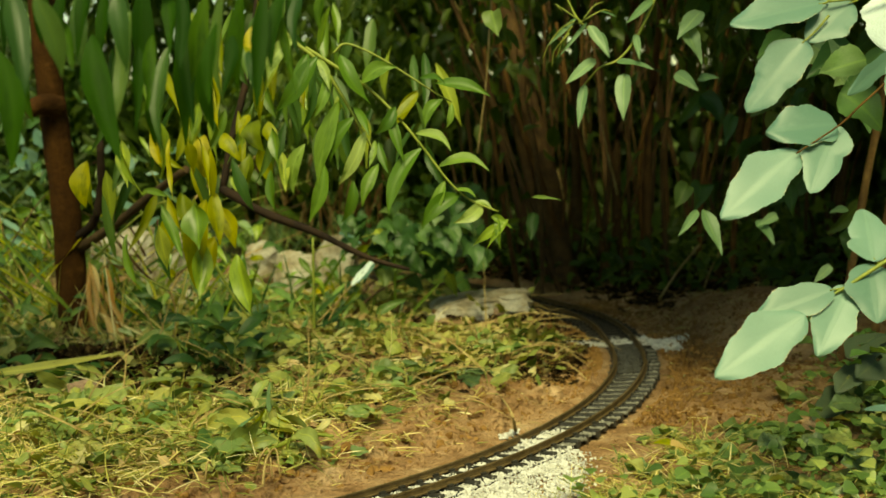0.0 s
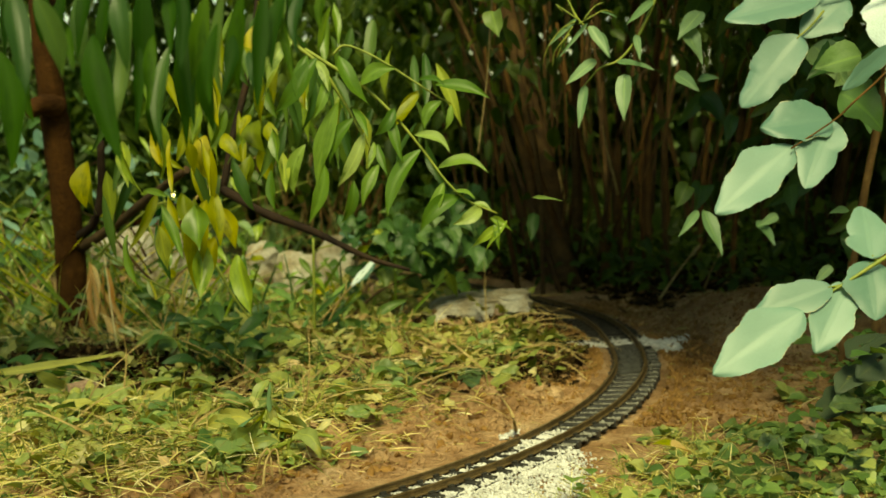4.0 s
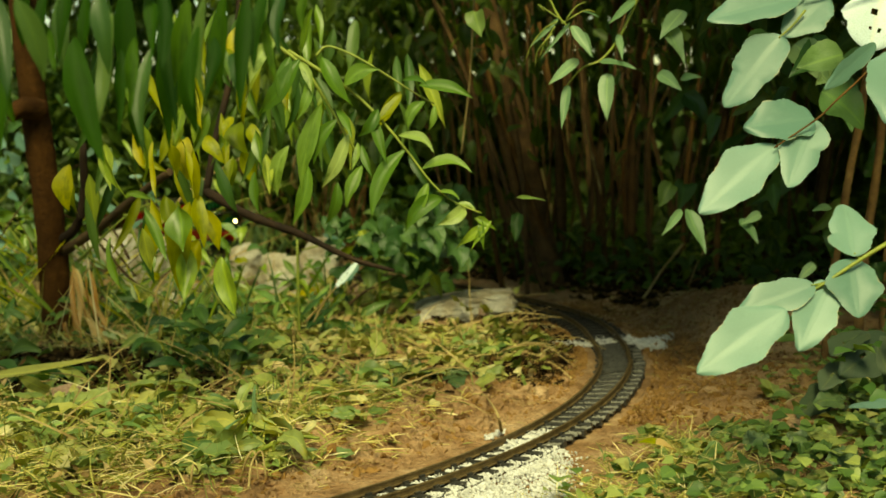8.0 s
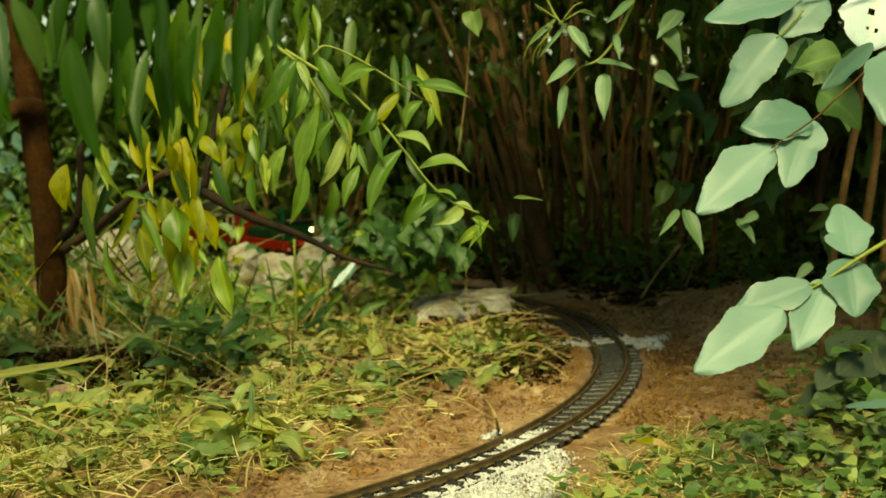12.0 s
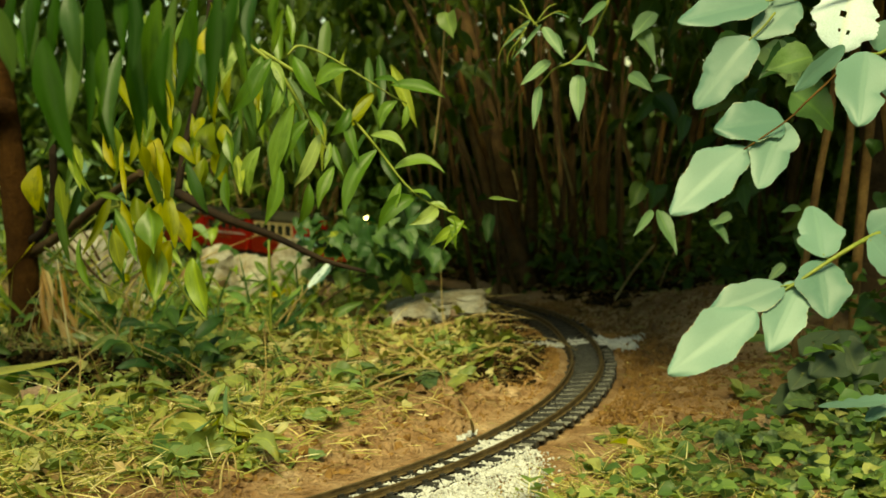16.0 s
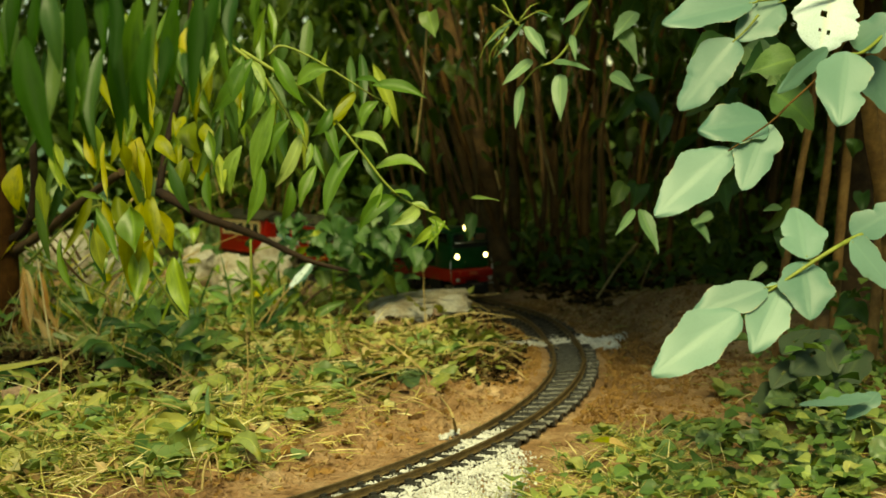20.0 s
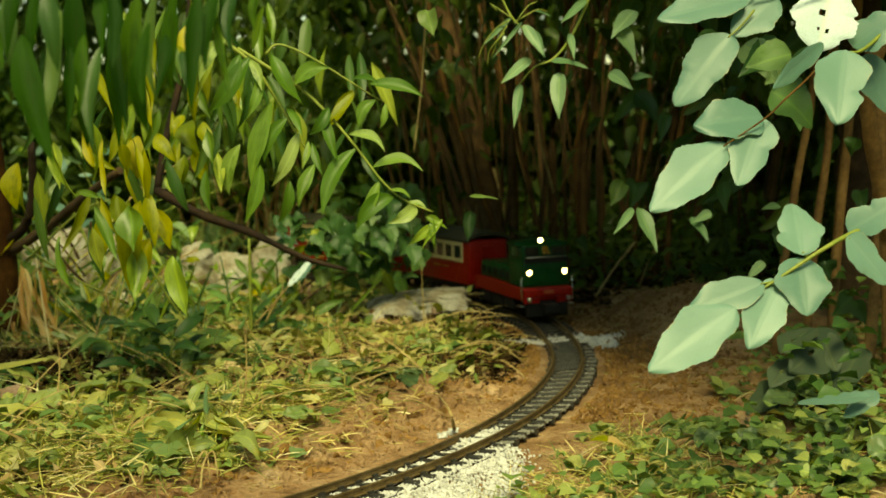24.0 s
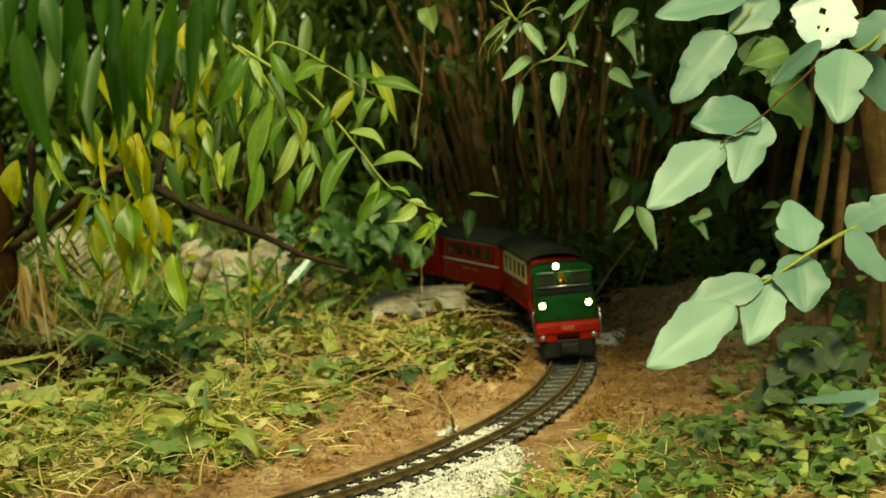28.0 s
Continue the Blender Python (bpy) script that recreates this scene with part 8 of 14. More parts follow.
leaf_at(shrub, M_DARK[1], (0.529, 1.998, 0.427), (0.476, 1.981, 0.378), 0.0309, -34)
leaf_at(shrub, M_DARK[2], (0.473, 2.128, 0.550), (0.440, 2.122, 0.498), 0.0268, 35)
leaf_at(shrub, M_DARK[0], (0.503, 2.099, 0.522), (0.511, 2.068, 0.464), 0.0306, -26)
leaf_at(shrub, M_DARK[1], (0.420, 2.094, 0.416), (0.453, 2.058, 0.375), 0.0334, 12)
leaf_at(shrub, M_DARK[2], (0.522, 2.051, 0.542), (0.531, 2.024, 0.501), 0.0314, 21)
leaf_at(shrub, M_DARK[0], (0.500, 2.129, 0.325), (0.476, 2.080, 0.287), 0.0299, -37)
leaf_at(shrub, M_DARK[1], (0.623, 2.107, 0.347), (0.569, 2.094, 0.296), 0.0300, 1)
leaf_at(shrub, M_DARK[2], (0.524, 2.026, 0.383), (0.503, 2.019, 0.355), 0.0329, 25)
leaf_at(shrub, M_DARK[0], (0.409, 2.153, 0.535), (0.404, 2.130, 0.493), 0.0266, -16)
leaf_at(shrub, M_DARK[1], (0.607, 1.901, 0.216), (0.579, 1.877, 0.179), 0.0332, 38)
leaf_at(shrub, M_DARK[2], (0.698, 2.055, 0.507), (0.639, 2.018, 0.481), 0.0360, -8)
leaf_at(shrub, M_DARK[0], (0.768, 2.161, 0.291), (0.726, 2.156, 0.268), 0.0376, 33)
leaf_at(shrub, M_DARK[1], (0.691, 2.178, 0.577), (0.717, 2.131, 0.540), 0.0390, 28)
leaf_at(shrub, M_DARK[2], (0.782, 2.005, 0.231), (0.789, 1.967, 0.208), 0.0343, 20)
leaf_at(shrub, M_DARK[0], (0.711, 2.094, 0.454), (0.702, 2.043, 0.419), 0.0251, -15)
leaf_at(shrub, M_DARK[1], (0.697, 2.157, 0.234), (0.644, 2.150, 0.173), 0.0315, -38)
leaf_at(shrub, M_DARK[2], (0.783, 2.179, 0.330), (0.737, 2.170, 0.295), 0.0291)
leaf_at(shrub, M_DARK[0], (0.708, 2.117, 0.467), (0.699, 2.076, 0.431), 0.0357, 22)
leaf_at(shrub, M_DARK[1], (0.690, 2.067, 0.389), (0.700, 2.057, 0.366), 0.0259, -26)
leaf_at(shrub, M_DARK[2], (0.820, 2.090, 0.008), (0.784, 2.066, -0.012), 0.0231, -11)
leaf_at(shrub, M_DARK[0], (0.714, 1.930, 0.097), (0.674, 1.895, 0.077), 0.0345, -15)
leaf_at(shrub, M_DARK[1], (0.758, 2.029, 0.333), (0.742, 2.026, 0.311), 0.0313, 19)
leaf_at(shrub, M_DARK[2], (0.810, 2.154, 0.239), (0.795, 2.112, 0.221), 0.0288, 23)
leaf_at(shrub, M_DARK[0], (0.738, 2.132, 0.126), (0.749, 2.118, 0.095), 0.0377, 14)
leaf_at(shrub, M_DARK[1], (0.789, 1.973, 0.040), (0.756, 1.957, 0.008), 0.0305, -28)
leaf_at(shrub, M_DARK[2], (0.756, 1.907, 0.150), (0.789, 1.901, 0.133), 0.0262, 31)
leaf_at(shrub, M_DARK[0], (0.723, 1.957, 0.087), (0.738, 1.933, 0.052), 0.0271, 16)

# lighter branch tips before the dark bush
tip_branch = thing("leafy_branch", "light green branch tip hanging before the dark bush", "branch")
stem("twig", [(0.291, 1.677, 0.563), (0.256, 1.669, 0.493), (0.230, 1.666, 0.462), (0.205, 1.664, 0.452), (0.182, 1.662, 0.428)], 0.0025, 0.0010, GREENSTEM, tip_branch, sides=6)
stem("twig", [(0.158, 1.676, 0.560), (0.178, 1.671, 0.517), (0.195, 1.669, 0.499), (0.214, 1.667, 0.473)], 0.0020, 0.0010, GREENSTEM, tip_branch, sides=6)
# dry curled tendrils at the tip of the twig
stem("tendril", [(0.174, 1.655, 0.511), (0.157, 1.659, 0.502), (0.142, 1.663, 0.484), (0.134, 1.667, 0.466)], 0.0011, 0.0006, GREENSTEM, tip_branch, "pale curled tendril", sides=5)
stem("tendril", [(0.178, 1.655, 0.513), (0.161, 1.659, 0.526), (0.151, 1.663, 0.533), (0.160, 1.667, 0.524)], 0.0011, 0.0006, GREENSTEM, tip_branch, "pale curled tendril", sides=5)
stem("tendril", [(0.171, 1.655, 0.505), (0.160, 1.659, 0.489), (0.153, 1.663, 0.472), (0.151, 1.667, 0.467)], 0.0011, 0.0006, GREENSTEM, tip_branch, "pale curled tendril", sides=5)
stem("tendril", [(0.179, 1.655, 0.508), (0.194, 1.659, 0.516), (0.211, 1.663, 0.524), (0.224, 1.667, 0.521)], 0.0011, 0.0006, GREENSTEM, tip_branch, "pale curled tendril", sides=5)
stem("tendril", [(0.185, 1.655, 0.513), (0.199, 1.659, 0.529), (0.211, 1.663, 0.534)], 0.0011, 0.0006, GREENSTEM, tip_branch, "pale curled tendril", sides=5)
stem("tendril", [(0.167, 1.655, 0.496), (0.149, 1.659, 0.476), (0.145, 1.663, 0.456)], 0.0011, 0.0006, GREENSTEM, tip_branch, "pale curled tendril", sides=5)
leaf_at(tip_branch, M_TIP[0], (0.201, 1.666, 0.463), (0.158, 1.632, 0.433), 0.0161, -3)
leaf_at(tip_branch, M_TIP[1], (0.226, 1.665, 0.459), (0.270, 1.634, 0.453), 0.0150, -15)
leaf_at(tip_branch, M_TIP[2], (0.237, 1.664, 0.444), (0.226, 1.627, 0.389), 0.0225, 21)
leaf_at(tip_branch, M_TIP[0], (0.186, 1.662, 0.432), (0.172, 1.626, 0.377), 0.0129, 10)
leaf_at(tip_branch, M_TIP[1], (0.205, 1.669, 0.496), (0.213, 1.636, 0.466), 0.0150, 28)
leaf_at(tip_branch, M_TIP[2], (0.178, 1.671, 0.516), (0.137, 1.637, 0.480), 0.0064, -25)
leaf_at(tip_branch, M_TIP[0], (0.192, 1.671, 0.510), (0.149, 1.635, 0.464), 0.0054, -22)
leaf_at(tip_branch, M_TIP[1], (0.207, 1.672, 0.523), (0.225, 1.641, 0.516), 0.0064, -17)
leaf_at(tip_branch, M_TIP[2], (0.252, 1.669, 0.493), (0.252, 1.635, 0.462), 0.0097, 6)
leaf_at(tip_branch, M_TIP[0], (0.275, 1.673, 0.535), (0.236, 1.640, 0.505), 0.0118, -7)
leaf_at(tip_branch, M_TIP[1], (0.301, 1.663, 0.442), (0.323, 1.631, 0.423), 0.0182, 20)
leaf_at(tip_branch, M_TIP[2], (0.329, 1.662, 0.434), (0.347, 1.633, 0.438), 0.0118, 23)
leaf_at(tip_branch, M_TIP[0], (0.310, 1.670, 0.506), (0.331, 1.634, 0.454), 0.0268, -16)
leaf_at(tip_branch, M_TIP[1], (0.336, 1.672, 0.519), (0.300, 1.638, 0.490), 0.0236, 2)
leaf_at(tip_branch, M_TIP[2], (0.324, 1.645, 0.269), (0.294, 1.611, 0.242), 0.0118, -15)
leaf_at(tip_branch, M_TIP[0], (0.330, 1.645, 0.270), (0.348, 1.609, 0.216), 0.0214, -13)
leaf_at(tip_branch, M_TIP[1], (0.398, 1.643, 0.254), (0.414, 1.610, 0.230), 0.0161, -6)
leaf_at(tip_branch, M_TIP[2], (0.424, 1.644, 0.260), (0.395, 1.613, 0.253), 0.0129, -20)
leaf_at(tip_branch, M_TIP[0], (0.490, 1.636, 0.194), (0.459, 1.604, 0.178), 0.0139, -1)
leaf_at(tip_branch, M_TIP[1], (0.513, 1.644, 0.265), (0.483, 1.614, 0.266), 0.0118, -8)
leaf_at(tip_branch, M_DARK[2], (0.114, 1.647, 0.292), (0.150, 1.617, 0.293), 0.0064, -4)
leaf_at(tip_branch, M_DARK[0], (0.071, 1.673, 0.528), (0.076, 1.639, 0.497), 0.0268, 22)
leaf_at(tip_branch, M_TIP[0], (0.191, 1.650, 0.505), (0.213, 1.626, 0.466), 0.0141, 10)
stem("dead_twig", [(0.103, 2.338, 0.634), (0.094, 2.327, 0.535), (0.085, 2.318, 0.446), (0.066, 2.305, 0.326)], 0.0022, 0.0012, STRAW, tip_branch, "thin dry hanging twig", sides=6)
stem("dead_twig", [(0.093, 2.325, 0.515), (0.105, 2.323, 0.495), (0.114, 2.322, 0.485)], 0.0012, 0.0006, STRAW, tip_branch, "thin dry hanging twig", sides=6)

# climbing leaves over the rocks
ivy = thing("climber", "bluish green climber with broad leaves over the rocks", "plant")
stem("stem", [(-0.238, 2.437, 0.153), (-0.152, 2.439, 0.171), (-0.067, 2.441, 0.190), (-0.004, 2.437, 0.156)], 0.0018, 0.0010, GREENSTEM, ivy, sides=6)
leaf_at(ivy, M_MID[0], (-0.048, 2.344, 0.184), (-0.035, 2.314, 0.162), 0.0330, -25)
leaf_at(ivy, M_MID[1], (-0.062, 2.400, 0.126), (-0.054, 2.370, 0.102), 0.0392, 19)
leaf_at(ivy, M_MID[2], (0.014, 2.341, 0.170), (0.012, 2.311, 0.136), 0.0343, 14)
leaf_at(ivy, M_MID[0], (0.022, 2.422, 0.240), (0.010, 2.392, 0.214), 0.0371, -24)
leaf_at(ivy, M_MID[1], (0.013, 2.370, 0.248), (0.006, 2.340, 0.226), 0.0359, -35)
leaf_at(ivy, M_MID[2], (0.007, 2.368, 0.192), (0.006, 2.338, 0.170), 0.0319, -21)
leaf_at(ivy, M_MID[0], (-0.000, 2.406, 0.183), (-0.013, 2.376, 0.149), 0.0306, -25)
leaf_at(ivy, M_MID[1], (0.063, 2.380, 0.134), (0.064, 2.350, 0.105), 0.0288, -27)
leaf_at(ivy, M_MID[2], (-0.058, 2.339, 0.167), (-0.055, 2.309, 0.143), 0.0345, -30)
leaf_at(ivy, M_MID[0], (0.051, 2.391, 0.169), (0.036, 2.361, 0.144), 0.0399, -31)
leaf_at(ivy, M_MID[1], (0.048, 2.425, 0.147), (0.036, 2.395, 0.116), 0.0266, 11)
leaf_at(ivy, M_MID[2], (0.029, 2.387, 0.212), (0.034, 2.357, 0.177), 0.0275, 11)
leaf_at(ivy, M_MID[0], (-0.051, 2.429, 0.173), (-0.048, 2.399, 0.151), 0.0372, 7)
leaf_at(ivy, M_MID[1], (0.018, 2.352, 0.187), (0.008, 2.322, 0.154), 0.0303, 1)
leaf_at(ivy, M_MID[2], (0.058, 2.333, 0.157), (0.066, 2.303, 0.124), 0.0330, -4)
leaf_at(ivy, M_MID[0], (-0.020, 2.395, 0.189), (-0.036, 2.365, 0.156), 0.0331, 12)
leaf_at(ivy, M_MID[1], (0.020, 2.399, 0.164), (0.032, 2.369, 0.141), 0.0392, -13)
leaf_at(ivy, M_MID[2], (-0.007, 2.342, 0.172), (-0.021, 2.312, 0.150), 0.0323, 14)
leaf_at(ivy, M_MID[0], (-0.007, 2.410, 0.178), (-0.016, 2.380, 0.149), 0.0299, -24)
leaf_at(ivy, M_MID[1], (-0.004, 2.342, 0.213), (-0.008, 2.312, 0.189), 0.0339, 14)
leaf_at(ivy, M_MID[2], (-0.075, 2.396, 0.214), (-0.084, 2.366, 0.184), 0.0345, 9)
leaf_at(ivy, M_MID[0], (0.007, 2.383, 0.179), (-0.006, 2.353, 0.149), 0.0272, -7)
leaf_at(ivy, M_MID[1], (0.016, 2.377, 0.200), (0.018, 2.347, 0.170), 0.0272, 35)
leaf_at(ivy, M_MID[2], (-0.117, 2.384, 0.181), (-0.100, 2.354, 0.158), 0.0399, 20)
leaf_at(ivy, M_MID[0], (-0.058, 2.384, 0.197), (-0.044, 2.354, 0.173), 0.0350, 34)
leaf_at(ivy, M_MID[1], (0.012, 2.352, 0.190), (-0.002, 2.322, 0.168), 0.0329, -28)
leaf_at(ivy, M_MID[0], (-0.152, 2.440, 0.182), (-0.199, 2.388, 0.169), 0.0180, 29)
leaf_at(ivy, M_MID[1], (-0.195, 2.438, 0.162), (-0.161, 2.385, 0.141), 0.0212, -6)
leaf_at(ivy, M_MID[2], (-0.098, 2.441, 0.191), (-0.128, 2.388, 0.171), 0.0212, 8)
leaf_at(ivy, M_MID[0], (-0.089, 2.437, 0.159), (-0.050, 2.385, 0.138), 0.0276, -22)
leaf_at(ivy, M_MID[1], (-0.005, 2.434, 0.124), (0.007, 2.381, 0.105), 0.0234, -13)
leaf_at(ivy, M_MID[2], (-0.070, 2.430, 0.095), (-0.050, 2.377, 0.069), 0.0244, 14)
leaf_at(ivy, M_MID[0], (-0.133, 2.433, 0.118), (-0.106, 2.381, 0.104), 0.0191, -8)
leaf_at(ivy, M_MID[1], (-0.046, 2.437, 0.157), (-0.015, 2.385, 0.137), 0.0244, -25)
leaf_at(ivy, M_MID[2], (0.037, 2.430, 0.091), (0.054, 2.379, 0.085), 0.0159, 2)
leaf_at(ivy, M_MID[0], (-0.491, 2.442, 0.203), (-0.475, 2.390, 0.182), 0.0212, -9)
leaf_at(ivy, M_MID[1], (-0.087, 2.443, 0.211), (-0.054, 2.392, 0.202), 0.0191, -20)
leaf_at(ivy, M_MID[2], (-0.193, 2.443, 0.215), (-0.165, 2.391, 0.193), 0.0159, 12)
leaf_at(ivy, M_MID[0], (-0.152, 2.478, 0.183), (-0.122, 2.447, 0.159), 0.0260, 31)
leaf_at(ivy, M_MID[1], (-0.171, 2.373, 0.197), (-0.170, 2.354, 0.177), 0.0196, -20)
leaf_at(ivy, M_MID[0], (-0.013, 2.444, 0.175), (-0.035, 2.408, 0.167), 0.0346, -18)
leaf_at(ivy, M_MID[2], (-0.096, 2.473, 0.188), (-0.068, 2.420, 0.161), 0.0301, 38)
leaf_at(ivy, M_MID[0], (-0.013, 2.449, 0.130), (-0.016, 2.399, 0.129), 0.0207, 2)
leaf_at(ivy, M_DARK[1], (-0.079, 2.464, 0.182), (-0.039, 2.429, 0.154), 0.0268, 5)
leaf_at(ivy, M_DARK[2], (-0.121, 2.455, 0.184), (-0.096, 2.447, 0.157), 0.0218, -7)
leaf_at(ivy, M_DARK[0], (-0.142, 2.460, 0.150), (-0.125, 2.433, 0.130), 0.0267, 10)
leaf_at(ivy, M_DARK[1], (-0.024, 2.487, 0.157), (-0.055, 2.443, 0.138), 0.0200, -6)
leaf_at(ivy, M_DARK[2], (-0.165, 2.438, 0.117), (-0.203, 2.408, 0.101), 0.0271, 36)
leaf_at(ivy, M_DARK[0], (-0.085, 2.410, 0.118), (-0.067, 2.380, 0.113), 0.0324, -12)
leaf_at(ivy, M_DARK[1], (-0.004, 2.482, 0.166), (-0.037, 2.438, 0.146), 0.0269, -22)
leaf_at(ivy, M_DARK[2], (-0.113, 2.444, 0.108), (-0.132, 2.408, 0.086), 0.0255, 8)
leaf_at(ivy, M_DARK[1], (-0.056, 2.397, 0.169), (-0.025, 2.389, 0.152), 0.0271, -14)
leaf_at(ivy, M_DARK[2], (-0.027, 2.425, 0.131), (-0.010, 2.421, 0.109), 0.0303, -29)
leaf_at(ivy, M_DARK[0], (-0.075, 2.414, 0.127), (-0.052, 2.377, 0.107), 0.0316, 3)
leaf_at(ivy, M_DARK[1], (-0.003, 2.386, 0.147), (0.021, 2.379, 0.115), 0.0334, -37)
leaf_at(ivy, M_DARK[2], (-0.088, 2.456, 0.175), (-0.096, 2.429, 0.165), 0.0303, 6)
leaf_at(ivy, M_DARK[0], (-0.062, 2.467, 0.108), (-0.080, 2.426, 0.102), 0.0259, 4)
leaf_at(ivy, M_DARK[1], (-0.015, 2.388, 0.128), (0.002, 2.347, 0.126), 0.0312, -2)
leaf_at(ivy, M_DARK[2], (-0.003, 2.464, 0.104), (-0.045, 2.456, 0.093), 0.0243, 4)
leaf_at(ivy, M_DARK[0], (-0.080, 2.479, 0.165), (-0.103, 2.452, 0.147), 0.0340, 23)
leaf_at(ivy, M_DARK[1], (-0.048, 2.478, 0.124), (-0.022, 2.439, 0.102), 0.0219, 38)
leaf_at(ivy, M_DARK[2], (-0.005, 2.432, 0.159), (0.022, 2.386, 0.145), 0.0222, -17)
leaf_at(ivy, M_DARK[0], (0.016, 2.440, 0.131), (0.012, 2.393, 0.113), 0.0275, -34)
leaf_at(ivy, M_DARK[1], (-0.011, 2.423, 0.126), (-0.036, 2.374, 0.119), 0.0225, -11)
leaf_at(ivy, M_DARK[2], (-0.084, 2.409, 0.162), (-0.085, 2.377, 0.159), 0.0216, 36)
leaf_at(ivy, M_DARK[0], (-0.061, 2.475, 0.147), (-0.053, 2.450, 0.131), 0.0361, -9)
leaf_at(ivy, M_DARK[1], (-0.058, 2.451, 0.177), (-0.033, 2.406, 0.165), 0.0310, 14)
leaf_at(ivy, M_DARK[2], (-0.082, 2.388, 0.156), (-0.086, 2.386, 0.134), 0.0288, -5)
leaf_at(ivy, M_DARK[0], (-0.074, 2.371, 0.133), (-0.068, 2.329, 0.104), 0.0344, -3)
leaf_at(ivy, M_DARK[1], (-0.069, 2.487, 0.172), (-0.043, 2.481, 0.145), 0.0232, -16)
leaf_at(ivy, M_DARK[2], (-0.077, 2.372, 0.177), (-0.100, 2.324, 0.152), 0.0195, 13)
leaf_at(ivy, M_DARK[0], (-0.071, 2.445, 0.184), (-0.084, 2.423, 0.159), 0.0196, -18)
leaf_at(ivy, M_DARK[1], (0.007, 2.433, 0.154), (-0.005, 2.421, 0.124), 0.0338, 14)
leaf_at(ivy, M_DARK[2], (0.009, 2.404, 0.136), (0.007, 2.354, 0.127), 0.0292, -7)
leaf_at(ivy, M_DARK[0], (-0.047, 2.443, 0.118), (-0.069, 2.423, 0.109), 0.0228, 22)
leaf_at(ivy, M_DARK[1], (-0.028, 2.424, 0.161), (-0.021, 2.375, 0.135), 0.0291, 11)
leaf_at(ivy, M_DARK[2], (-0.010, 2.431, 0.128), (-0.010, 2.387, 0.120), 0.0342, 22)
leaf_at(ivy, M_DARK[0], (-0.026, 2.443, 0.153), (-0.038, 2.435, 0.129), 0.0260, 35)
leaf_at(ivy, M_DARK[1], (0.014, 2.463, 0.164), (-0.007, 2.455, 0.157), 0.0247, 11)
leaf_at(ivy, M_PALE[1], (-0.122, 2.284, 0.139), (-0.165, 2.281, 0.105), 0.0199)
weed = thing("weed", "single upright green weed stalk on the lawn", "weed")
stem("stalk", [(-0.223, 2.165, -0.029), (-0.221, 2.176, 0.065), (-0.219, 2.190, 0.198)], 0.0035, 0.0020, GREENSTEM, weed, sides=6)
leaf_at(weed, M_MID[0], (-0.221, 2.176, 0.065), (-0.154, 2.132, 0.127), 0.0133, -17)
leaf_at(weed, M_MID[1], (-0.222, 2.172, 0.028), (-0.299, 2.117, -0.008), 0.0381, 13)
leaf_at(weed, M_MID[2], (-0.333, 2.171, 0.022), (-0.313, 2.117, -0.012), 0.0419, -15)
leaf_at(weed, M_MID[0], (-0.222, 2.173, 0.037), (-0.136, 2.130, 0.108), 0.0076, -7)
fallen_leaf = thing("fallen_leaf", "curled yellow fallen leaf on the soil", "leaf")
leaf_at(fallen_leaf, leaf_mesh("leaf", YELLOW, "ovate", 10, 0.25, 0.1), (0.241, 1.393, 0.034), (0.225, 1.425, 0.030), 0.016, face=(0, -0.5, 1))
leaf_at(fallen_leaf, leaf_mesh("leaf_half", DRYLEAF, "ovate", 10, 0.25, 0.1), (0.241, 1.393, 0.034), (0.268, 1.415, 0.022), 0.018, face=(0, -0.5, 1), name="leaf_half")
twig = thing("twig", "thin dry twig lying on the soil by the rail", "twig")
stem("stick", [(0.086, 1.630, -0.010), (0.078, 1.586, 0.030), (0.072, 1.763, 0.012)], 0.0024, 0.0012, STRAW, twig, sides=6)
leaf_at(tip_branch, M_DARK[0], (0.174, 2.443, 0.207), (0.162, 2.407, 0.156), 0.0255, 10)
leaf_at(tip_branch, M_DARK[0], (0.077, 2.445, 0.141), (0.078, 2.414, 0.129), 0.0160, 25)
leaf_at(tip_branch, M_DARK[1], (0.085, 2.445, 0.140), (0.080, 2.413, 0.119), 0.0161, -37)
leaf_at(tip_branch, M_DARK[2], (0.047, 2.444, 0.126), (0.050, 2.412, 0.111), 0.0142, 2)
leaf_at(tip_branch, M_DARK[0], (0.095, 2.444, 0.133), (0.073, 2.412, 0.111), 0.0122, -15)
leaf_at(tip_branch, M_DARK[1], (0.072, 2.446, 0.144), (0.051, 2.413, 0.117), 0.0182, 19)
leaf_at(tip_branch, M_DARK[2], (0.072, 2.448, 0.165), (0.051, 2.416, 0.151), 0.0122, -30)
leaf_at(tip_branch, M_DARK[0], (0.065, 2.450, 0.181), (0.071, 2.418, 0.168), 0.0131, -18)
leaf_at(tip_branch, M_DARK[1], (0.048, 2.448, 0.164), (0.059, 2.416, 0.146), 0.0124, 9)
leaf_at(tip_branch, M_DARK[2], (0.091, 2.449, 0.174), (0.100, 2.417, 0.160), 0.0170, 24)
leaf_at(tip_branch, M_DARK[0], (0.080, 2.450, 0.185), (0.063, 2.418, 0.169), 0.0165, 15)
leaf_at(ivy, M_DARK[1], (-0.151, 2.451, 0.195), (-0.143, 2.418, 0.166), 0.0163, 21)
leaf_at(ivy, M_DARK[2], (-0.107, 2.452, 0.203), (-0.105, 2.420, 0.188), 0.0118, 33)
leaf_at(ivy, M_DARK[0], (-0.163, 2.452, 0.206), (-0.166, 2.419, 0.179), 0.0187, -37)
leaf_at(ivy, M_DARK[1], (-0.111, 2.452, 0.201), (-0.089, 2.419, 0.175), 0.0197, 17)
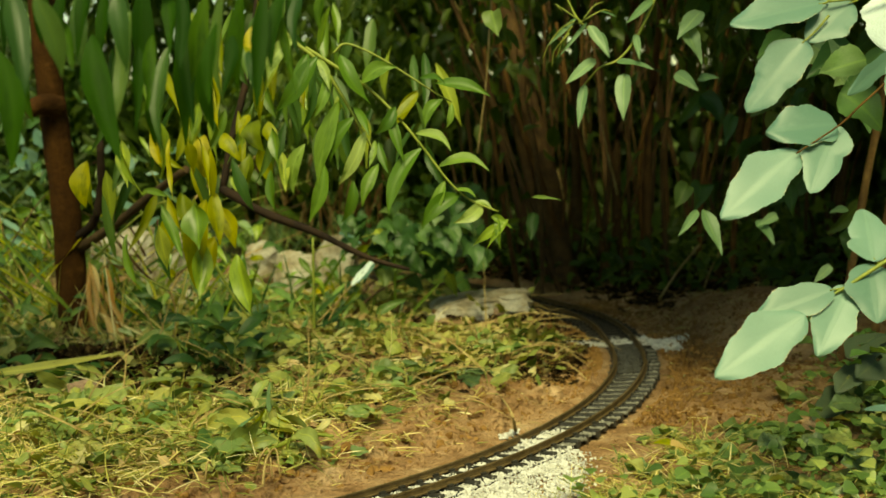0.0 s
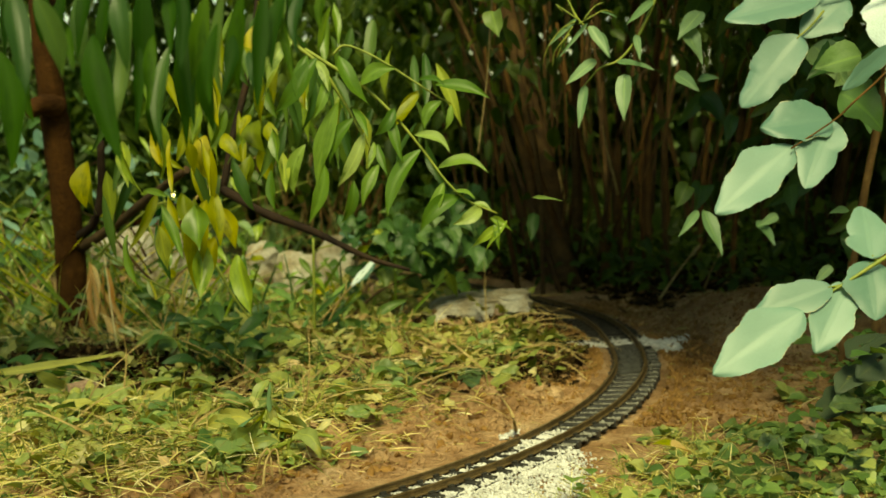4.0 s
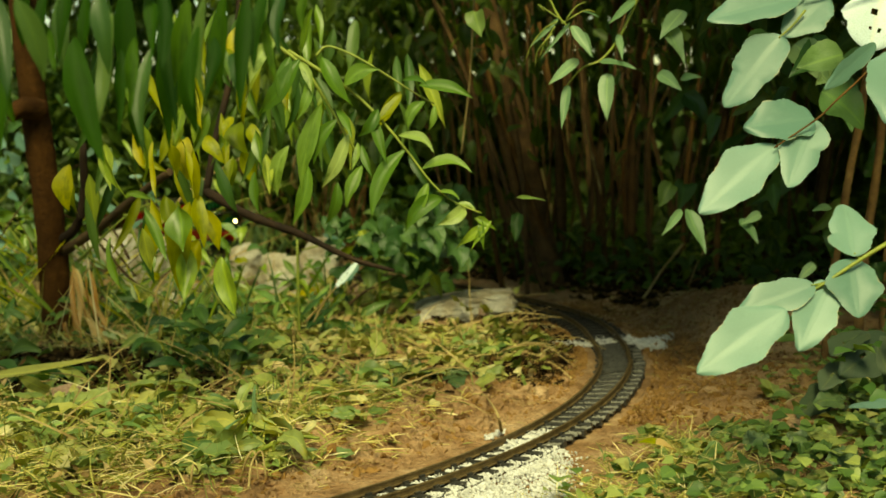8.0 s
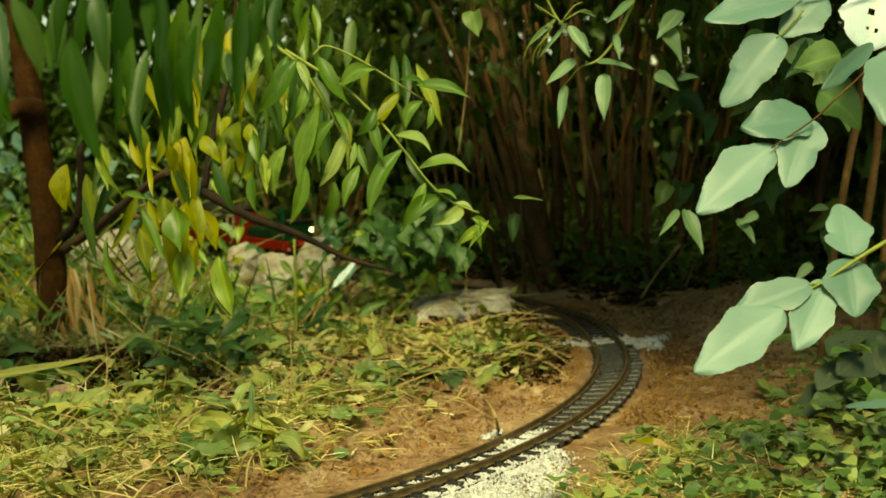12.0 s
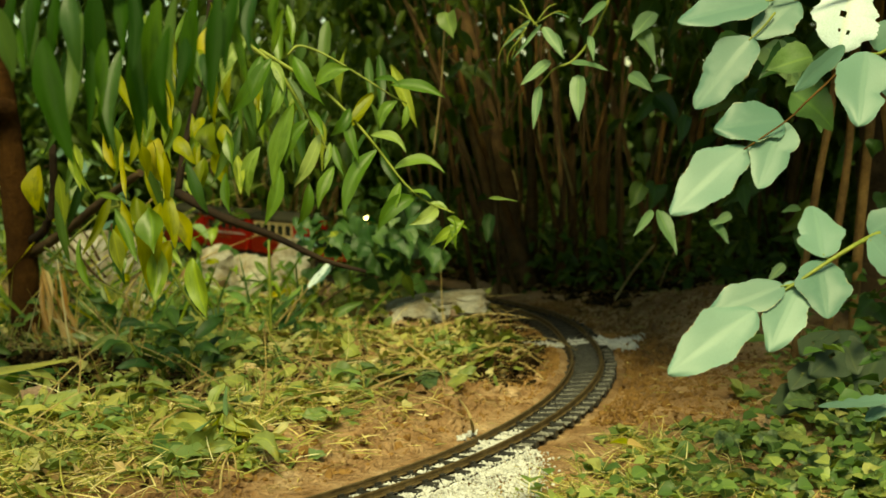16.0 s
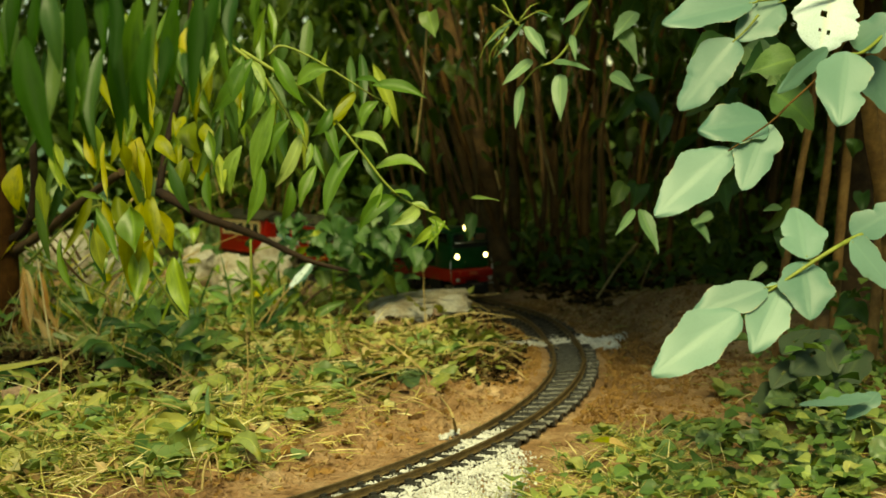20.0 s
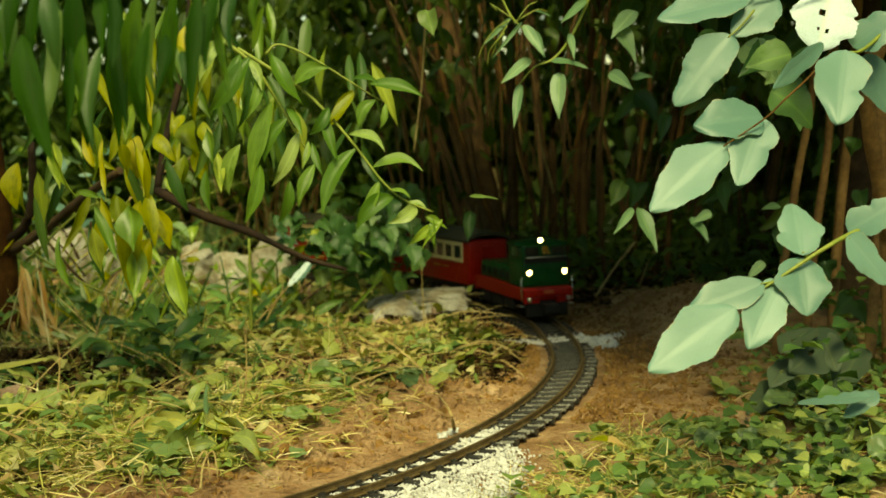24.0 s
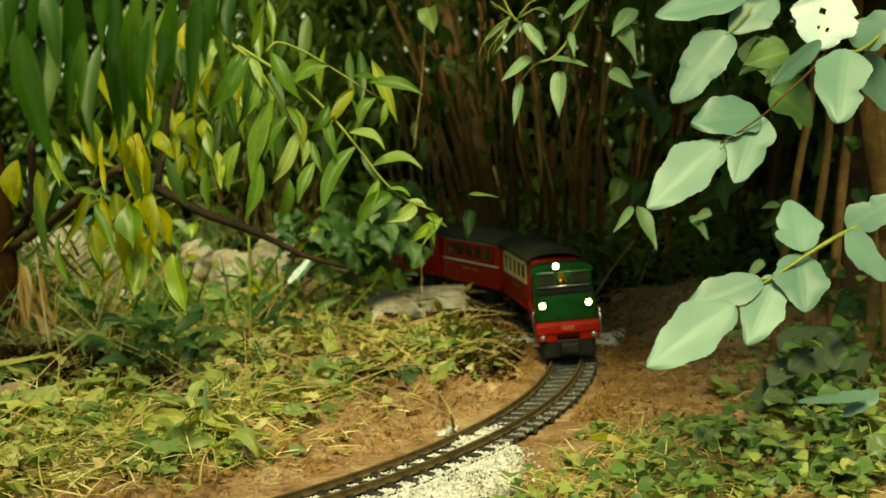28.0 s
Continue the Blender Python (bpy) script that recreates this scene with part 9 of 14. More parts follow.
leaf_at(ivy, M_DARK[2], (-0.152, 2.449, 0.173), (-0.131, 2.417, 0.154), 0.0134, 28)
leaf_at(ivy, M_DARK[0], (-0.134, 2.449, 0.173), (-0.144, 2.417, 0.162), 0.0196, -17)
leaf_at(ivy, M_DARK[1], (-0.114, 2.450, 0.179), (-0.116, 2.418, 0.171), 0.0145, -17)
leaf_at(ivy, M_DARK[2], (-0.141, 2.450, 0.185), (-0.132, 2.419, 0.172), 0.0144, -29)
leaf_at(ivy, M_DARK[0], (-0.148, 2.452, 0.203), (-0.136, 2.421, 0.192), 0.0140, 25)
leaf_at(ivy, M_DARK[1], (-0.128, 2.452, 0.203), (-0.132, 2.421, 0.192), 0.0116, 34)
leaf_at(ivy, M_DARK[2], (-0.091, 2.450, 0.186), (-0.095, 2.419, 0.175), 0.0112, -30)
leaf_at(ivy, M_DARK[0], (-0.163, 2.452, 0.206), (-0.144, 2.421, 0.195), 0.0182, -2)
stick = thing("stick", "thin dark stalk lying on the cut grass", "stick")
stem("stalk", [(-0.418, 1.439, 0.028), (-0.361, 1.525, 0.028), (-0.321, 1.619, 0.028)], 0.0030, 0.0018, GREENSTEM, stick, sides=6)
stick = thing("stick", "thin dark stalk lying on the cut grass", "stick")
stem("stalk", [(-0.626, 1.795, 0.028), (-0.572, 1.823, 0.028), (-0.486, 1.774, 0.028)], 0.0030, 0.0018, GREENSTEM, stick, sides=6)
stick = thing("stick", "thin dark stalk lying on the cut grass", "stick")
stem("stalk", [(-0.208, 1.442, 0.028), (-0.171, 1.514, 0.028), (-0.136, 1.504, 0.028)], 0.0030, 0.0018, GREENSTEM, stick, sides=6)
weed = thing("weed", "pale wilting weed clump with drooping leaves on the lawn", "weed", "weeds on the ground")
stem("stalk", [(-0.227, 1.544, -0.009), (-0.221, 1.537, 0.024), (-0.218, 1.531, 0.056)], 0.0020, 0.0012, GREENSTEM, weed, sides=5)
leaf_at(weed, M_YELLOW[1], (-0.218, 1.531, 0.056), (-0.252, 1.541, -0.003), 0.0172, 37)
leaf_at(weed, M_WEED[2], (-0.212, 1.531, 0.058), (-0.201, 1.541, 0.005), 0.0132, 2)
leaf_at(weed, M_TIP[1], (-0.229, 1.530, 0.050), (-0.266, 1.512, 0.028), 0.0132, 51)
leaf_at(weed, M_WILLOW[2], (-0.216, 1.529, 0.043), (-0.222, 1.488, 0.010), 0.0152, 49)
leaf_at(weed, M_YELLOW[1], (-0.205, 1.530, 0.049), (-0.183, 1.529, 0.023), 0.0122, 54)
leaf_at(weed, M_WEED[2], (-0.230, 1.531, 0.059), (-0.235, 1.541, 0.076), 0.0101, 28)
leaf_at(weed, M_TIP[1], (-0.213, 1.531, 0.053), (-0.214, 1.529, 0.091), 0.0091, -41)
leaf_at(weed, M_WILLOW[2], (-0.239, 1.528, 0.033), (-0.251, 1.517, 0.004), 0.0112, 7)
stem("stalk", [(-0.285, 1.900, -0.007), (-0.279, 1.892, 0.018), (-0.281, 1.885, 0.043)], 0.0020, 0.0012, GREENSTEM, weed, sides=5)
leaf_at(weed, M_YELLOW[1], (-0.281, 1.885, 0.043), (-0.290, 1.889, 0.006), 0.0187, 6)
leaf_at(weed, M_WEED[2], (-0.277, 1.888, 0.072), (-0.297, 1.862, 0.035), 0.0224, 10)
leaf_at(weed, M_TIP[1], (-0.274, 1.885, 0.039), (-0.254, 1.884, 0.018), 0.0137, 9)
leaf_at(weed, M_WILLOW[2], (-0.284, 1.884, 0.035), (-0.306, 1.878, 0.010), 0.0124, -56)
stem("stalk", [(-0.430, 1.792, -0.014), (-0.424, 1.784, 0.006), (-0.421, 1.777, 0.025)], 0.0020, 0.0012, GREENSTEM, weed, sides=5)
leaf_at(weed, M_YELLOW[1], (-0.421, 1.777, 0.025), (-0.467, 1.771, 0.010), 0.0153, 47)
leaf_at(weed, M_WEED[2], (-0.415, 1.776, 0.021), (-0.377, 1.774, 0.045), 0.0106, 60)
leaf_at(weed, M_TIP[1], (-0.425, 1.776, 0.016), (-0.445, 1.789, -0.013), 0.0106, 27)
tangle = thing("bramble_tangle", "tangle of thin pale stalks and leaves round the trunk", "weeds")
stem("stalk", [(-0.739, 2.484, -0.020), (-0.847, 2.496, 0.090), (-0.977, 2.474, 0.161)], 0.0027, 0.0008, GREENSTEM, tangle, sides=5)
leaf_at(tangle, M_MID[1], (-0.930, 2.481, 0.136), (-0.941, 2.447, 0.100), 0.0144, 48)
leaf_at(tangle, M_DARK[0], (-0.896, 2.483, 0.149), (-0.857, 2.452, 0.144), 0.0144, 12)
stem("stalk", [(-0.669, 2.440, 0.082), (-0.695, 2.447, 0.146), (-0.720, 2.421, 0.187)], 0.0019, 0.0008, STRAW, tangle, sides=5)
leaf_at(tangle, M_DARK[0], (-0.720, 2.430, 0.175), (-0.689, 2.399, 0.169), 0.0152, 55)
leaf_at(tangle, M_MID[1], (-0.712, 2.428, 0.155), (-0.698, 2.399, 0.166), 0.0178, 42)
stem("stalk", [(-0.583, 2.542, 0.137), (-0.613, 2.548, 0.197), (-0.645, 2.523, 0.236)], 0.0034, 0.0008, DARKBARK, tangle, sides=5)
leaf_at(tangle, M_WILLOW[2], (-0.623, 2.530, 0.215), (-0.637, 2.500, 0.218), 0.0209, 52)
leaf_at(tangle, M_WILLOW[2], (-0.639, 2.532, 0.227), (-0.647, 2.498, 0.191), 0.0147, 39)
stem("stalk", [(-0.564, 2.496, 0.015), (-0.584, 2.501, 0.061), (-0.603, 2.474, 0.093)], 0.0019, 0.0008, GREENSTEM, tangle, sides=5)
leaf_at(tangle, M_DARK[0], (-0.593, 2.483, 0.081), (-0.605, 2.450, 0.054), 0.0136, -59)
leaf_at(tangle, M_MID[1], (-0.583, 2.484, 0.089), (-0.543, 2.452, 0.076), 0.0141, -54)
stem("stalk", [(-0.558, 2.620, 0.073), (-0.435, 2.631, 0.169), (-0.276, 2.607, 0.227)], 0.0018, 0.0008, DARKBARK, tangle, sides=5)
leaf_at(tangle, M_WILLOW[0], (-0.416, 2.614, 0.197), (-0.377, 2.580, 0.169), 0.0209, -38)
leaf_at(tangle, M_WILLOW[2], (-0.368, 2.612, 0.184), (-0.373, 2.581, 0.178), 0.0229, 10)
stem("stalk", [(-0.806, 2.645, 0.102), (-0.768, 2.652, 0.165), (-0.713, 2.626, 0.205)], 0.0017, 0.0008, GREENSTEM, tangle, sides=5)
leaf_at(tangle, M_WILLOW[0], (-0.743, 2.635, 0.191), (-0.706, 2.601, 0.155), 0.0233, -49)
leaf_at(tangle, M_WILLOW[0], (-0.743, 2.635, 0.186), (-0.770, 2.604, 0.181), 0.0240, -24)
stem("stalk", [(-0.937, 2.627, 0.058), (-1.003, 2.639, 0.162), (-1.079, 2.616, 0.228)], 0.0031, 0.0008, GREENSTEM, tangle, sides=5)
leaf_at(tangle, M_WILLOW[0], (-1.003, 2.623, 0.202), (-0.970, 2.591, 0.182), 0.0168, 10)
leaf_at(tangle, M_WILLOW[0], (-1.083, 2.624, 0.209), (-1.041, 2.589, 0.168), 0.0183, -44)
stem("stalk", [(-0.653, 2.557, 0.004), (-0.731, 2.568, 0.107), (-0.824, 2.545, 0.174)], 0.0029, 0.0008, STRAW, tangle, sides=5)
leaf_at(tangle, M_DARK[0], (-0.821, 2.552, 0.140), (-0.825, 2.521, 0.135), 0.0175, 53)
leaf_at(tangle, M_DARK[0], (-0.804, 2.553, 0.156), (-0.779, 2.521, 0.138), 0.0205, -10)
stem("stalk", [(-0.822, 2.392, -0.006), (-0.722, 2.402, 0.078), (-0.588, 2.377, 0.130)], 0.0017, 0.0008, GREENSTEM, tangle, sides=5)
leaf_at(tangle, M_MID[1], (-0.681, 2.385, 0.114), (-0.672, 2.357, 0.127), 0.0229, -50)
leaf_at(tangle, M_WILLOW[0], (-0.652, 2.385, 0.109), (-0.614, 2.352, 0.083), 0.0152, 35)
stem("stalk", [(-0.573, 2.564, -0.040), (-0.633, 2.573, 0.041), (-0.705, 2.549, 0.095)], 0.0021, 0.0008, GREENSTEM, tangle, sides=5)
leaf_at(tangle, M_WILLOW[2], (-0.692, 2.557, 0.084), (-0.721, 2.523, 0.047), 0.0138, -1)
leaf_at(tangle, M_WILLOW[0], (-0.635, 2.556, 0.066), (-0.618, 2.526, 0.069), 0.0185, -28)
stem("stalk", [(-0.840, 2.503, 0.126), (-0.882, 2.510, 0.187), (-0.925, 2.484, 0.227)], 0.0031, 0.0008, GREENSTEM, tangle, sides=5)
leaf_at(tangle, M_MID[1], (-0.870, 2.493, 0.215), (-0.890, 2.458, 0.176), 0.0170, 26)
leaf_at(tangle, M_MID[1], (-0.895, 2.492, 0.211), (-0.911, 2.459, 0.187), 0.0146, 17)
stem("stalk", [(-0.664, 2.529, 0.051), (-0.560, 2.538, 0.131), (-0.422, 2.513, 0.179)], 0.0027, 0.0008, STRAW, tangle, sides=5)
leaf_at(tangle, M_WILLOW[0], (-0.446, 2.521, 0.159), (-0.411, 2.486, 0.119), 0.0125, -16)
stem("stalk", [(-0.577, 2.560, 0.101), (-0.646, 2.570, 0.187), (-0.728, 2.545, 0.242)], 0.0026, 0.0008, DARKBARK, tangle, sides=5)
leaf_at(tangle, M_WILLOW[2], (-0.729, 2.554, 0.228), (-0.688, 2.522, 0.212), 0.0179, -56)
leaf_at(tangle, M_DARK[0], (-0.690, 2.551, 0.197), (-0.677, 2.518, 0.174), 0.0134, -16)
stem("stalk", [(-0.593, 2.689, -0.033), (-0.457, 2.703, 0.091), (-0.281, 2.680, 0.166)], 0.0034, 0.0008, STRAW, tangle, sides=5)
leaf_at(tangle, M_MID[1], (-0.468, 2.684, 0.102), (-0.490, 2.650, 0.067), 0.0164, -1)
leaf_at(tangle, M_WILLOW[0], (-0.300, 2.684, 0.110), (-0.265, 2.650, 0.070), 0.0140, 4)
stem("stalk", [(-0.767, 2.487, -0.017), (-0.808, 2.500, 0.110), (-0.855, 2.479, 0.190)], 0.0029, 0.0008, STRAW, tangle, sides=5)
leaf_at(tangle, M_DARK[0], (-0.796, 2.487, 0.168), (-0.788, 2.457, 0.173), 0.0174, 3)
leaf_at(tangle, M_DARK[0], (-0.840, 2.486, 0.166), (-0.812, 2.456, 0.170), 0.0189, 16)
stem("stalk", [(-0.761, 2.542, 0.114), (-0.780, 2.550, 0.189), (-0.797, 2.525, 0.237)], 0.0019, 0.0008, STRAW, tangle, sides=5)
leaf_at(tangle, M_DARK[0], (-0.773, 2.534, 0.224), (-0.754, 2.499, 0.180), 0.0225, 33)
leaf_at(tangle, M_WILLOW[0], (-0.798, 2.534, 0.227), (-0.754, 2.505, 0.232), 0.0121, -41)
stem("stalk", [(-0.742, 2.554, -0.033), (-0.831, 2.563, 0.048), (-0.936, 2.538, 0.103)], 0.0032, 0.0008, GREENSTEM, tangle, sides=5)
leaf_at(tangle, M_MID[1], (-0.823, 2.543, 0.052), (-0.849, 2.508, 0.011), 0.0122, 15)
leaf_at(tangle, M_DARK[0], (-0.890, 2.545, 0.067), (-0.858, 2.512, 0.041), 0.0192, 36)
stem("stalk", [(-0.838, 2.470, 0.152), (-0.756, 2.482, 0.264), (-0.645, 2.459, 0.330)], 0.0017, 0.0008, DARKBARK, tangle, sides=5)
leaf_at(tangle, M_DARK[0], (-0.743, 2.468, 0.317), (-0.749, 2.435, 0.288), 0.0121, 11)
leaf_at(tangle, M_MID[1], (-0.671, 2.465, 0.294), (-0.688, 2.432, 0.260), 0.0141, -5)
stem("stalk", [(-0.663, 2.663, 0.029), (-0.644, 2.669, 0.084), (-0.614, 2.643, 0.121)], 0.0016, 0.0008, GREENSTEM, tangle, sides=5)
leaf_at(tangle, M_WILLOW[0], (-0.626, 2.650, 0.091), (-0.632, 2.615, 0.053), 0.0205, -56)
leaf_at(tangle, M_MID[1], (-0.622, 2.649, 0.087), (-0.630, 2.620, 0.099), 0.0142, -46)
stem("stalk", [(-0.919, 2.596, 0.057), (-0.814, 2.607, 0.156), (-0.673, 2.583, 0.216)], 0.0017, 0.0008, GREENSTEM, tangle, sides=5)
leaf_at(tangle, M_MID[1], (-0.784, 2.593, 0.210), (-0.784, 2.562, 0.204), 0.0176, -10)
leaf_at(tangle, M_WILLOW[2], (-0.806, 2.593, 0.214), (-0.774, 2.560, 0.189), 0.0116, -8)
stem("stalk", [(-0.911, 2.689, 0.027), (-0.994, 2.701, 0.140), (-1.092, 2.679, 0.212)], 0.0016, 0.0008, DARKBARK, tangle, sides=5)
leaf_at(tangle, M_WILLOW[2], (-1.010, 2.685, 0.180), (-0.959, 2.655, 0.176), 0.0234, 15)
leaf_at(tangle, M_WILLOW[0], (-1.023, 2.682, 0.150), (-1.021, 2.653, 0.163), 0.0201, 48)
stem("stalk", [(-0.853, 2.604, 0.089), (-0.876, 2.611, 0.147), (-0.897, 2.585, 0.185)], 0.0024, 0.0008, GREENSTEM, tangle, sides=5)
leaf_at(tangle, M_WILLOW[0], (-0.888, 2.592, 0.164), (-0.853, 2.557, 0.121), 0.0231, 34)
leaf_at(tangle, M_MID[1], (-0.887, 2.593, 0.169), (-0.868, 2.562, 0.163), 0.0238, -26)
stem("stalk", [(-0.533, 2.448, 0.145), (-0.572, 2.458, 0.240), (-0.617, 2.434, 0.299)], 0.0034, 0.0008, GREENSTEM, tangle, sides=5)
leaf_at(tangle, M_WILLOW[2], (-0.583, 2.443, 0.287), (-0.606, 2.412, 0.274), 0.0212, 17)
leaf_at(tangle, M_WILLOW[2], (-0.619, 2.443, 0.283), (-0.611, 2.410, 0.262), 0.0175, -32)
stem("stalk", [(-0.603, 2.716, 0.017), (-0.695, 2.728, 0.128), (-0.808, 2.705, 0.199)], 0.0021, 0.0008, GREENSTEM, tangle, sides=5)
leaf_at(tangle, M_WILLOW[0], (-0.758, 2.708, 0.132), (-0.780, 2.676, 0.114), 0.0162, 39)
leaf_at(tangle, M_WILLOW[0], (-0.758, 2.710, 0.152), (-0.761, 2.677, 0.126), 0.0148, 60)
stem("stalk", [(-0.624, 2.725, 0.080), (-0.654, 2.734, 0.165), (-0.686, 2.710, 0.219)], 0.0020, 0.0008, GREENSTEM, tangle, sides=5)
stem("stalk", [(-0.540, 2.620, 0.148), (-0.564, 2.632, 0.256), (-0.590, 2.609, 0.323)], 0.0023, 0.0008, GREENSTEM, tangle, sides=5)
leaf_at(tangle, M_DARK[0], (-0.586, 2.612, 0.259), (-0.561, 2.581, 0.246), 0.0129, 20)
leaf_at(tangle, M_DARK[0], (-0.584, 2.612, 0.260), (-0.565, 2.579, 0.227), 0.0141, -27)
stem("stalk", [(-0.897, 2.733, 0.107), (-0.923, 2.740, 0.172), (-0.948, 2.714, 0.213)], 0.0018, 0.0008, GREENSTEM, tangle, sides=5)
leaf_at(tangle, M_WILLOW[0], (-0.935, 2.721, 0.179), (-0.906, 2.689, 0.165), 0.0121, -60)
leaf_at(tangle, M_DARK[0], (-0.952, 2.720, 0.175), (-0.980, 2.689, 0.162), 0.0192, -13)
stem("stalk", [(-0.745, 2.567, -0.011), (-0.823, 2.576, 0.072), (-0.915, 2.552, 0.127)], 0.0035, 0.0008, GREENSTEM, tangle, sides=5)
leaf_at(tangle, M_MID[1], (-0.832, 2.556, 0.074), (-0.850, 2.522, 0.036), 0.0202, 3)
leaf_at(tangle, M_DARK[0], (-0.829, 2.556, 0.071), (-0.850, 2.525, 0.065), 0.0178, -55)
stem("stalk", [(-0.608, 2.673, 0.087), (-0.458, 2.686, 0.202), (-0.265, 2.663, 0.270)], 0.0025, 0.0008, GREENSTEM, tangle, sides=5)
leaf_at(tangle, M_DARK[0], (-0.363, 2.666, 0.208), (-0.381, 2.632, 0.174), 0.0142, -59)
leaf_at(tangle, M_DARK[0], (-0.463, 2.669, 0.236), (-0.447, 2.639, 0.233), 0.0186, -18)
stem("stalk", [(-0.585, 2.563, -0.040), (-0.695, 2.577, 0.088), (-0.828, 2.556, 0.170)], 0.0034, 0.0008, DARKBARK, tangle, sides=5)
leaf_at(tangle, M_MID[1], (-0.771, 2.561, 0.124), (-0.745, 2.528, 0.105), 0.0155, -38)
leaf_at(tangle, M_MID[1], (-0.774, 2.562, 0.139), (-0.756, 2.533, 0.151), 0.0132, 18)
stem("stalk", [(-0.906, 2.664, 0.119), (-1.017, 2.676, 0.233), (-1.150, 2.654, 0.305)], 0.0027, 0.0008, GREENSTEM, tangle, sides=5)
leaf_at(tangle, M_WILLOW[2], (-1.017, 2.657, 0.240), (-0.972, 2.622, 0.192), 0.0199, 13)
leaf_at(tangle, M_MID[1], (-0.994, 2.659, 0.261), (-1.007, 2.630, 0.270), 0.0132, 36)
stem("stalk", [(-0.717, 2.400, 0.034), (-0.842, 2.413, 0.155), (-0.992, 2.391, 0.232)], 0.0029, 0.0008, GREENSTEM, tangle, sides=5)
leaf_at(tangle, M_DARK[0], (-0.835, 2.395, 0.169), (-0.796, 2.362, 0.151), 0.0211, 1)
leaf_at(tangle, M_MID[1], (-0.893, 2.400, 0.223), (-0.886, 2.369, 0.209), 0.0169, -47)
stem("stalk", [(-0.796, 2.689, -0.018), (-0.836, 2.695, 0.033), (-0.879, 2.669, 0.069)], 0.0028, 0.0008, GREENSTEM, tangle, sides=5)
leaf_at(tangle, M_WILLOW[2], (-0.875, 2.677, 0.056), (-0.861, 2.644, 0.031), 0.0214, -49)
leaf_at(tangle, M_WILLOW[2], (-0.883, 2.675, 0.038), (-0.851, 2.644, 0.031), 0.0157, -38)
stem("stalk", [(-0.680, 2.687, 0.108), (-0.722, 2.693, 0.166), (-0.769, 2.667, 0.204)], 0.0036, 0.0008, DARKBARK, tangle, sides=5)
leaf_at(tangle, M_WILLOW[0], (-0.749, 2.674, 0.181), (-0.763, 2.644, 0.180), 0.0246, 29)
leaf_at(tangle, M_WILLOW[0], (-0.727, 2.675, 0.187), (-0.736, 2.645, 0.190), 0.0118, -31)
stem("stalk", [(-0.268, 2.662, 0.016), (-0.190, 2.669, 0.081), (-0.090, 2.643, 0.121)], 0.0025, 0.0008, GREENSTEM, tangle, sides=5)
leaf_at(tangle, M_MID[1], (-0.190, 2.654, 0.130), (-0.211, 2.623, 0.119), 0.0174, 29)
leaf_at(tangle, M_WILLOW[0], (-0.133, 2.656, 0.149), (-0.154, 2.622, 0.116), 0.0125, 14)
stem("stalk", [(-0.553, 2.634, -0.056), (-0.570, 2.638, -0.018), (-0.587, 2.611, 0.009)], 0.0028, 0.0008, DARKBARK, tangle, sides=5)
leaf_at(tangle, M_DARK[0], (-0.573, 2.621, 0.009), (-0.592, 2.588, -0.012), 0.0179, 29)
stem("stalk", [(-0.331, 2.494, 0.010), (-0.419, 2.499, 0.060), (-0.526, 2.473, 0.096)], 0.0024, 0.0008, GREENSTEM, tangle, sides=5)
leaf_at(tangle, M_DARK[0], (-0.448, 2.486, 0.122), (-0.432, 2.455, 0.118), 0.0146, 28)
stem("stalk", [(-0.187, 2.595, 0.029), (-0.149, 2.599, 0.062), (-0.099, 2.571, 0.085)], 0.0018, 0.0008, DARKBARK, tangle, sides=5)
leaf_at(tangle, M_DARK[0], (-0.110, 2.585, 0.120), (-0.073, 2.554, 0.108), 0.0183, -24)
leaf_at(tangle, M_DARK[0], (-0.104, 2.583, 0.105), (-0.141, 2.552, 0.090), 0.0244, -57)
stem("stalk", [(-0.579, 2.701, -0.076), (-0.641, 2.709, -0.008), (-0.715, 2.683, 0.038)], 0.0020, 0.0008, DARKBARK, tangle, sides=5)
leaf_at(tangle, M_WILLOW[0], (-0.686, 2.695, 0.048), (-0.711, 2.664, 0.046), 0.0187, -6)
leaf_at(tangle, M_MID[1], (-0.701, 2.700, 0.098), (-0.715, 2.665, 0.055), 0.0149, -5)
stem("stalk", [(-0.365, 2.528, -0.064), (-0.255, 2.533, -0.018), (-0.114, 2.506, 0.012)], 0.0022, 0.0008, DARKBARK, tangle, sides=5)
leaf_at(tangle, M_DARK[0], (-0.267, 2.519, 0.035), (-0.239, 2.485, 0.002), 0.0241, -46)
stem("stalk", [(-0.193, 2.634, -0.002), (-0.157, 2.640, 0.048), (-0.110, 2.613, 0.081)], 0.0036, 0.0008, DARKBARK, tangle, sides=5)
leaf_at(tangle, M_WILLOW[0], (-0.124, 2.626, 0.108), (-0.085, 2.593, 0.079), 0.0176, -55)
leaf_at(tangle, M_MID[1], (-0.150, 2.628, 0.126), (-0.113, 2.598, 0.132), 0.0197, 3)
stem("stalk", [(-0.574, 2.676, 0.032), (-0.657, 2.681, 0.083), (-0.757, 2.655, 0.119)], 0.0034, 0.0008, GREENSTEM, tangle, sides=5)
leaf_at(tangle, M_WILLOW[0], (-0.668, 2.670, 0.162), (-0.674, 2.641, 0.171), 0.0196, 46)
leaf_at(tangle, M_WILLOW[2], (-0.742, 2.671, 0.174), (-0.735, 2.642, 0.181), 0.0201, -46)
stem("stalk", [(-0.229, 2.584, -0.040), (-0.306, 2.588, -0.000), (-0.403, 2.561, 0.030)], 0.0017, 0.0008, GREENSTEM, tangle, sides=5)
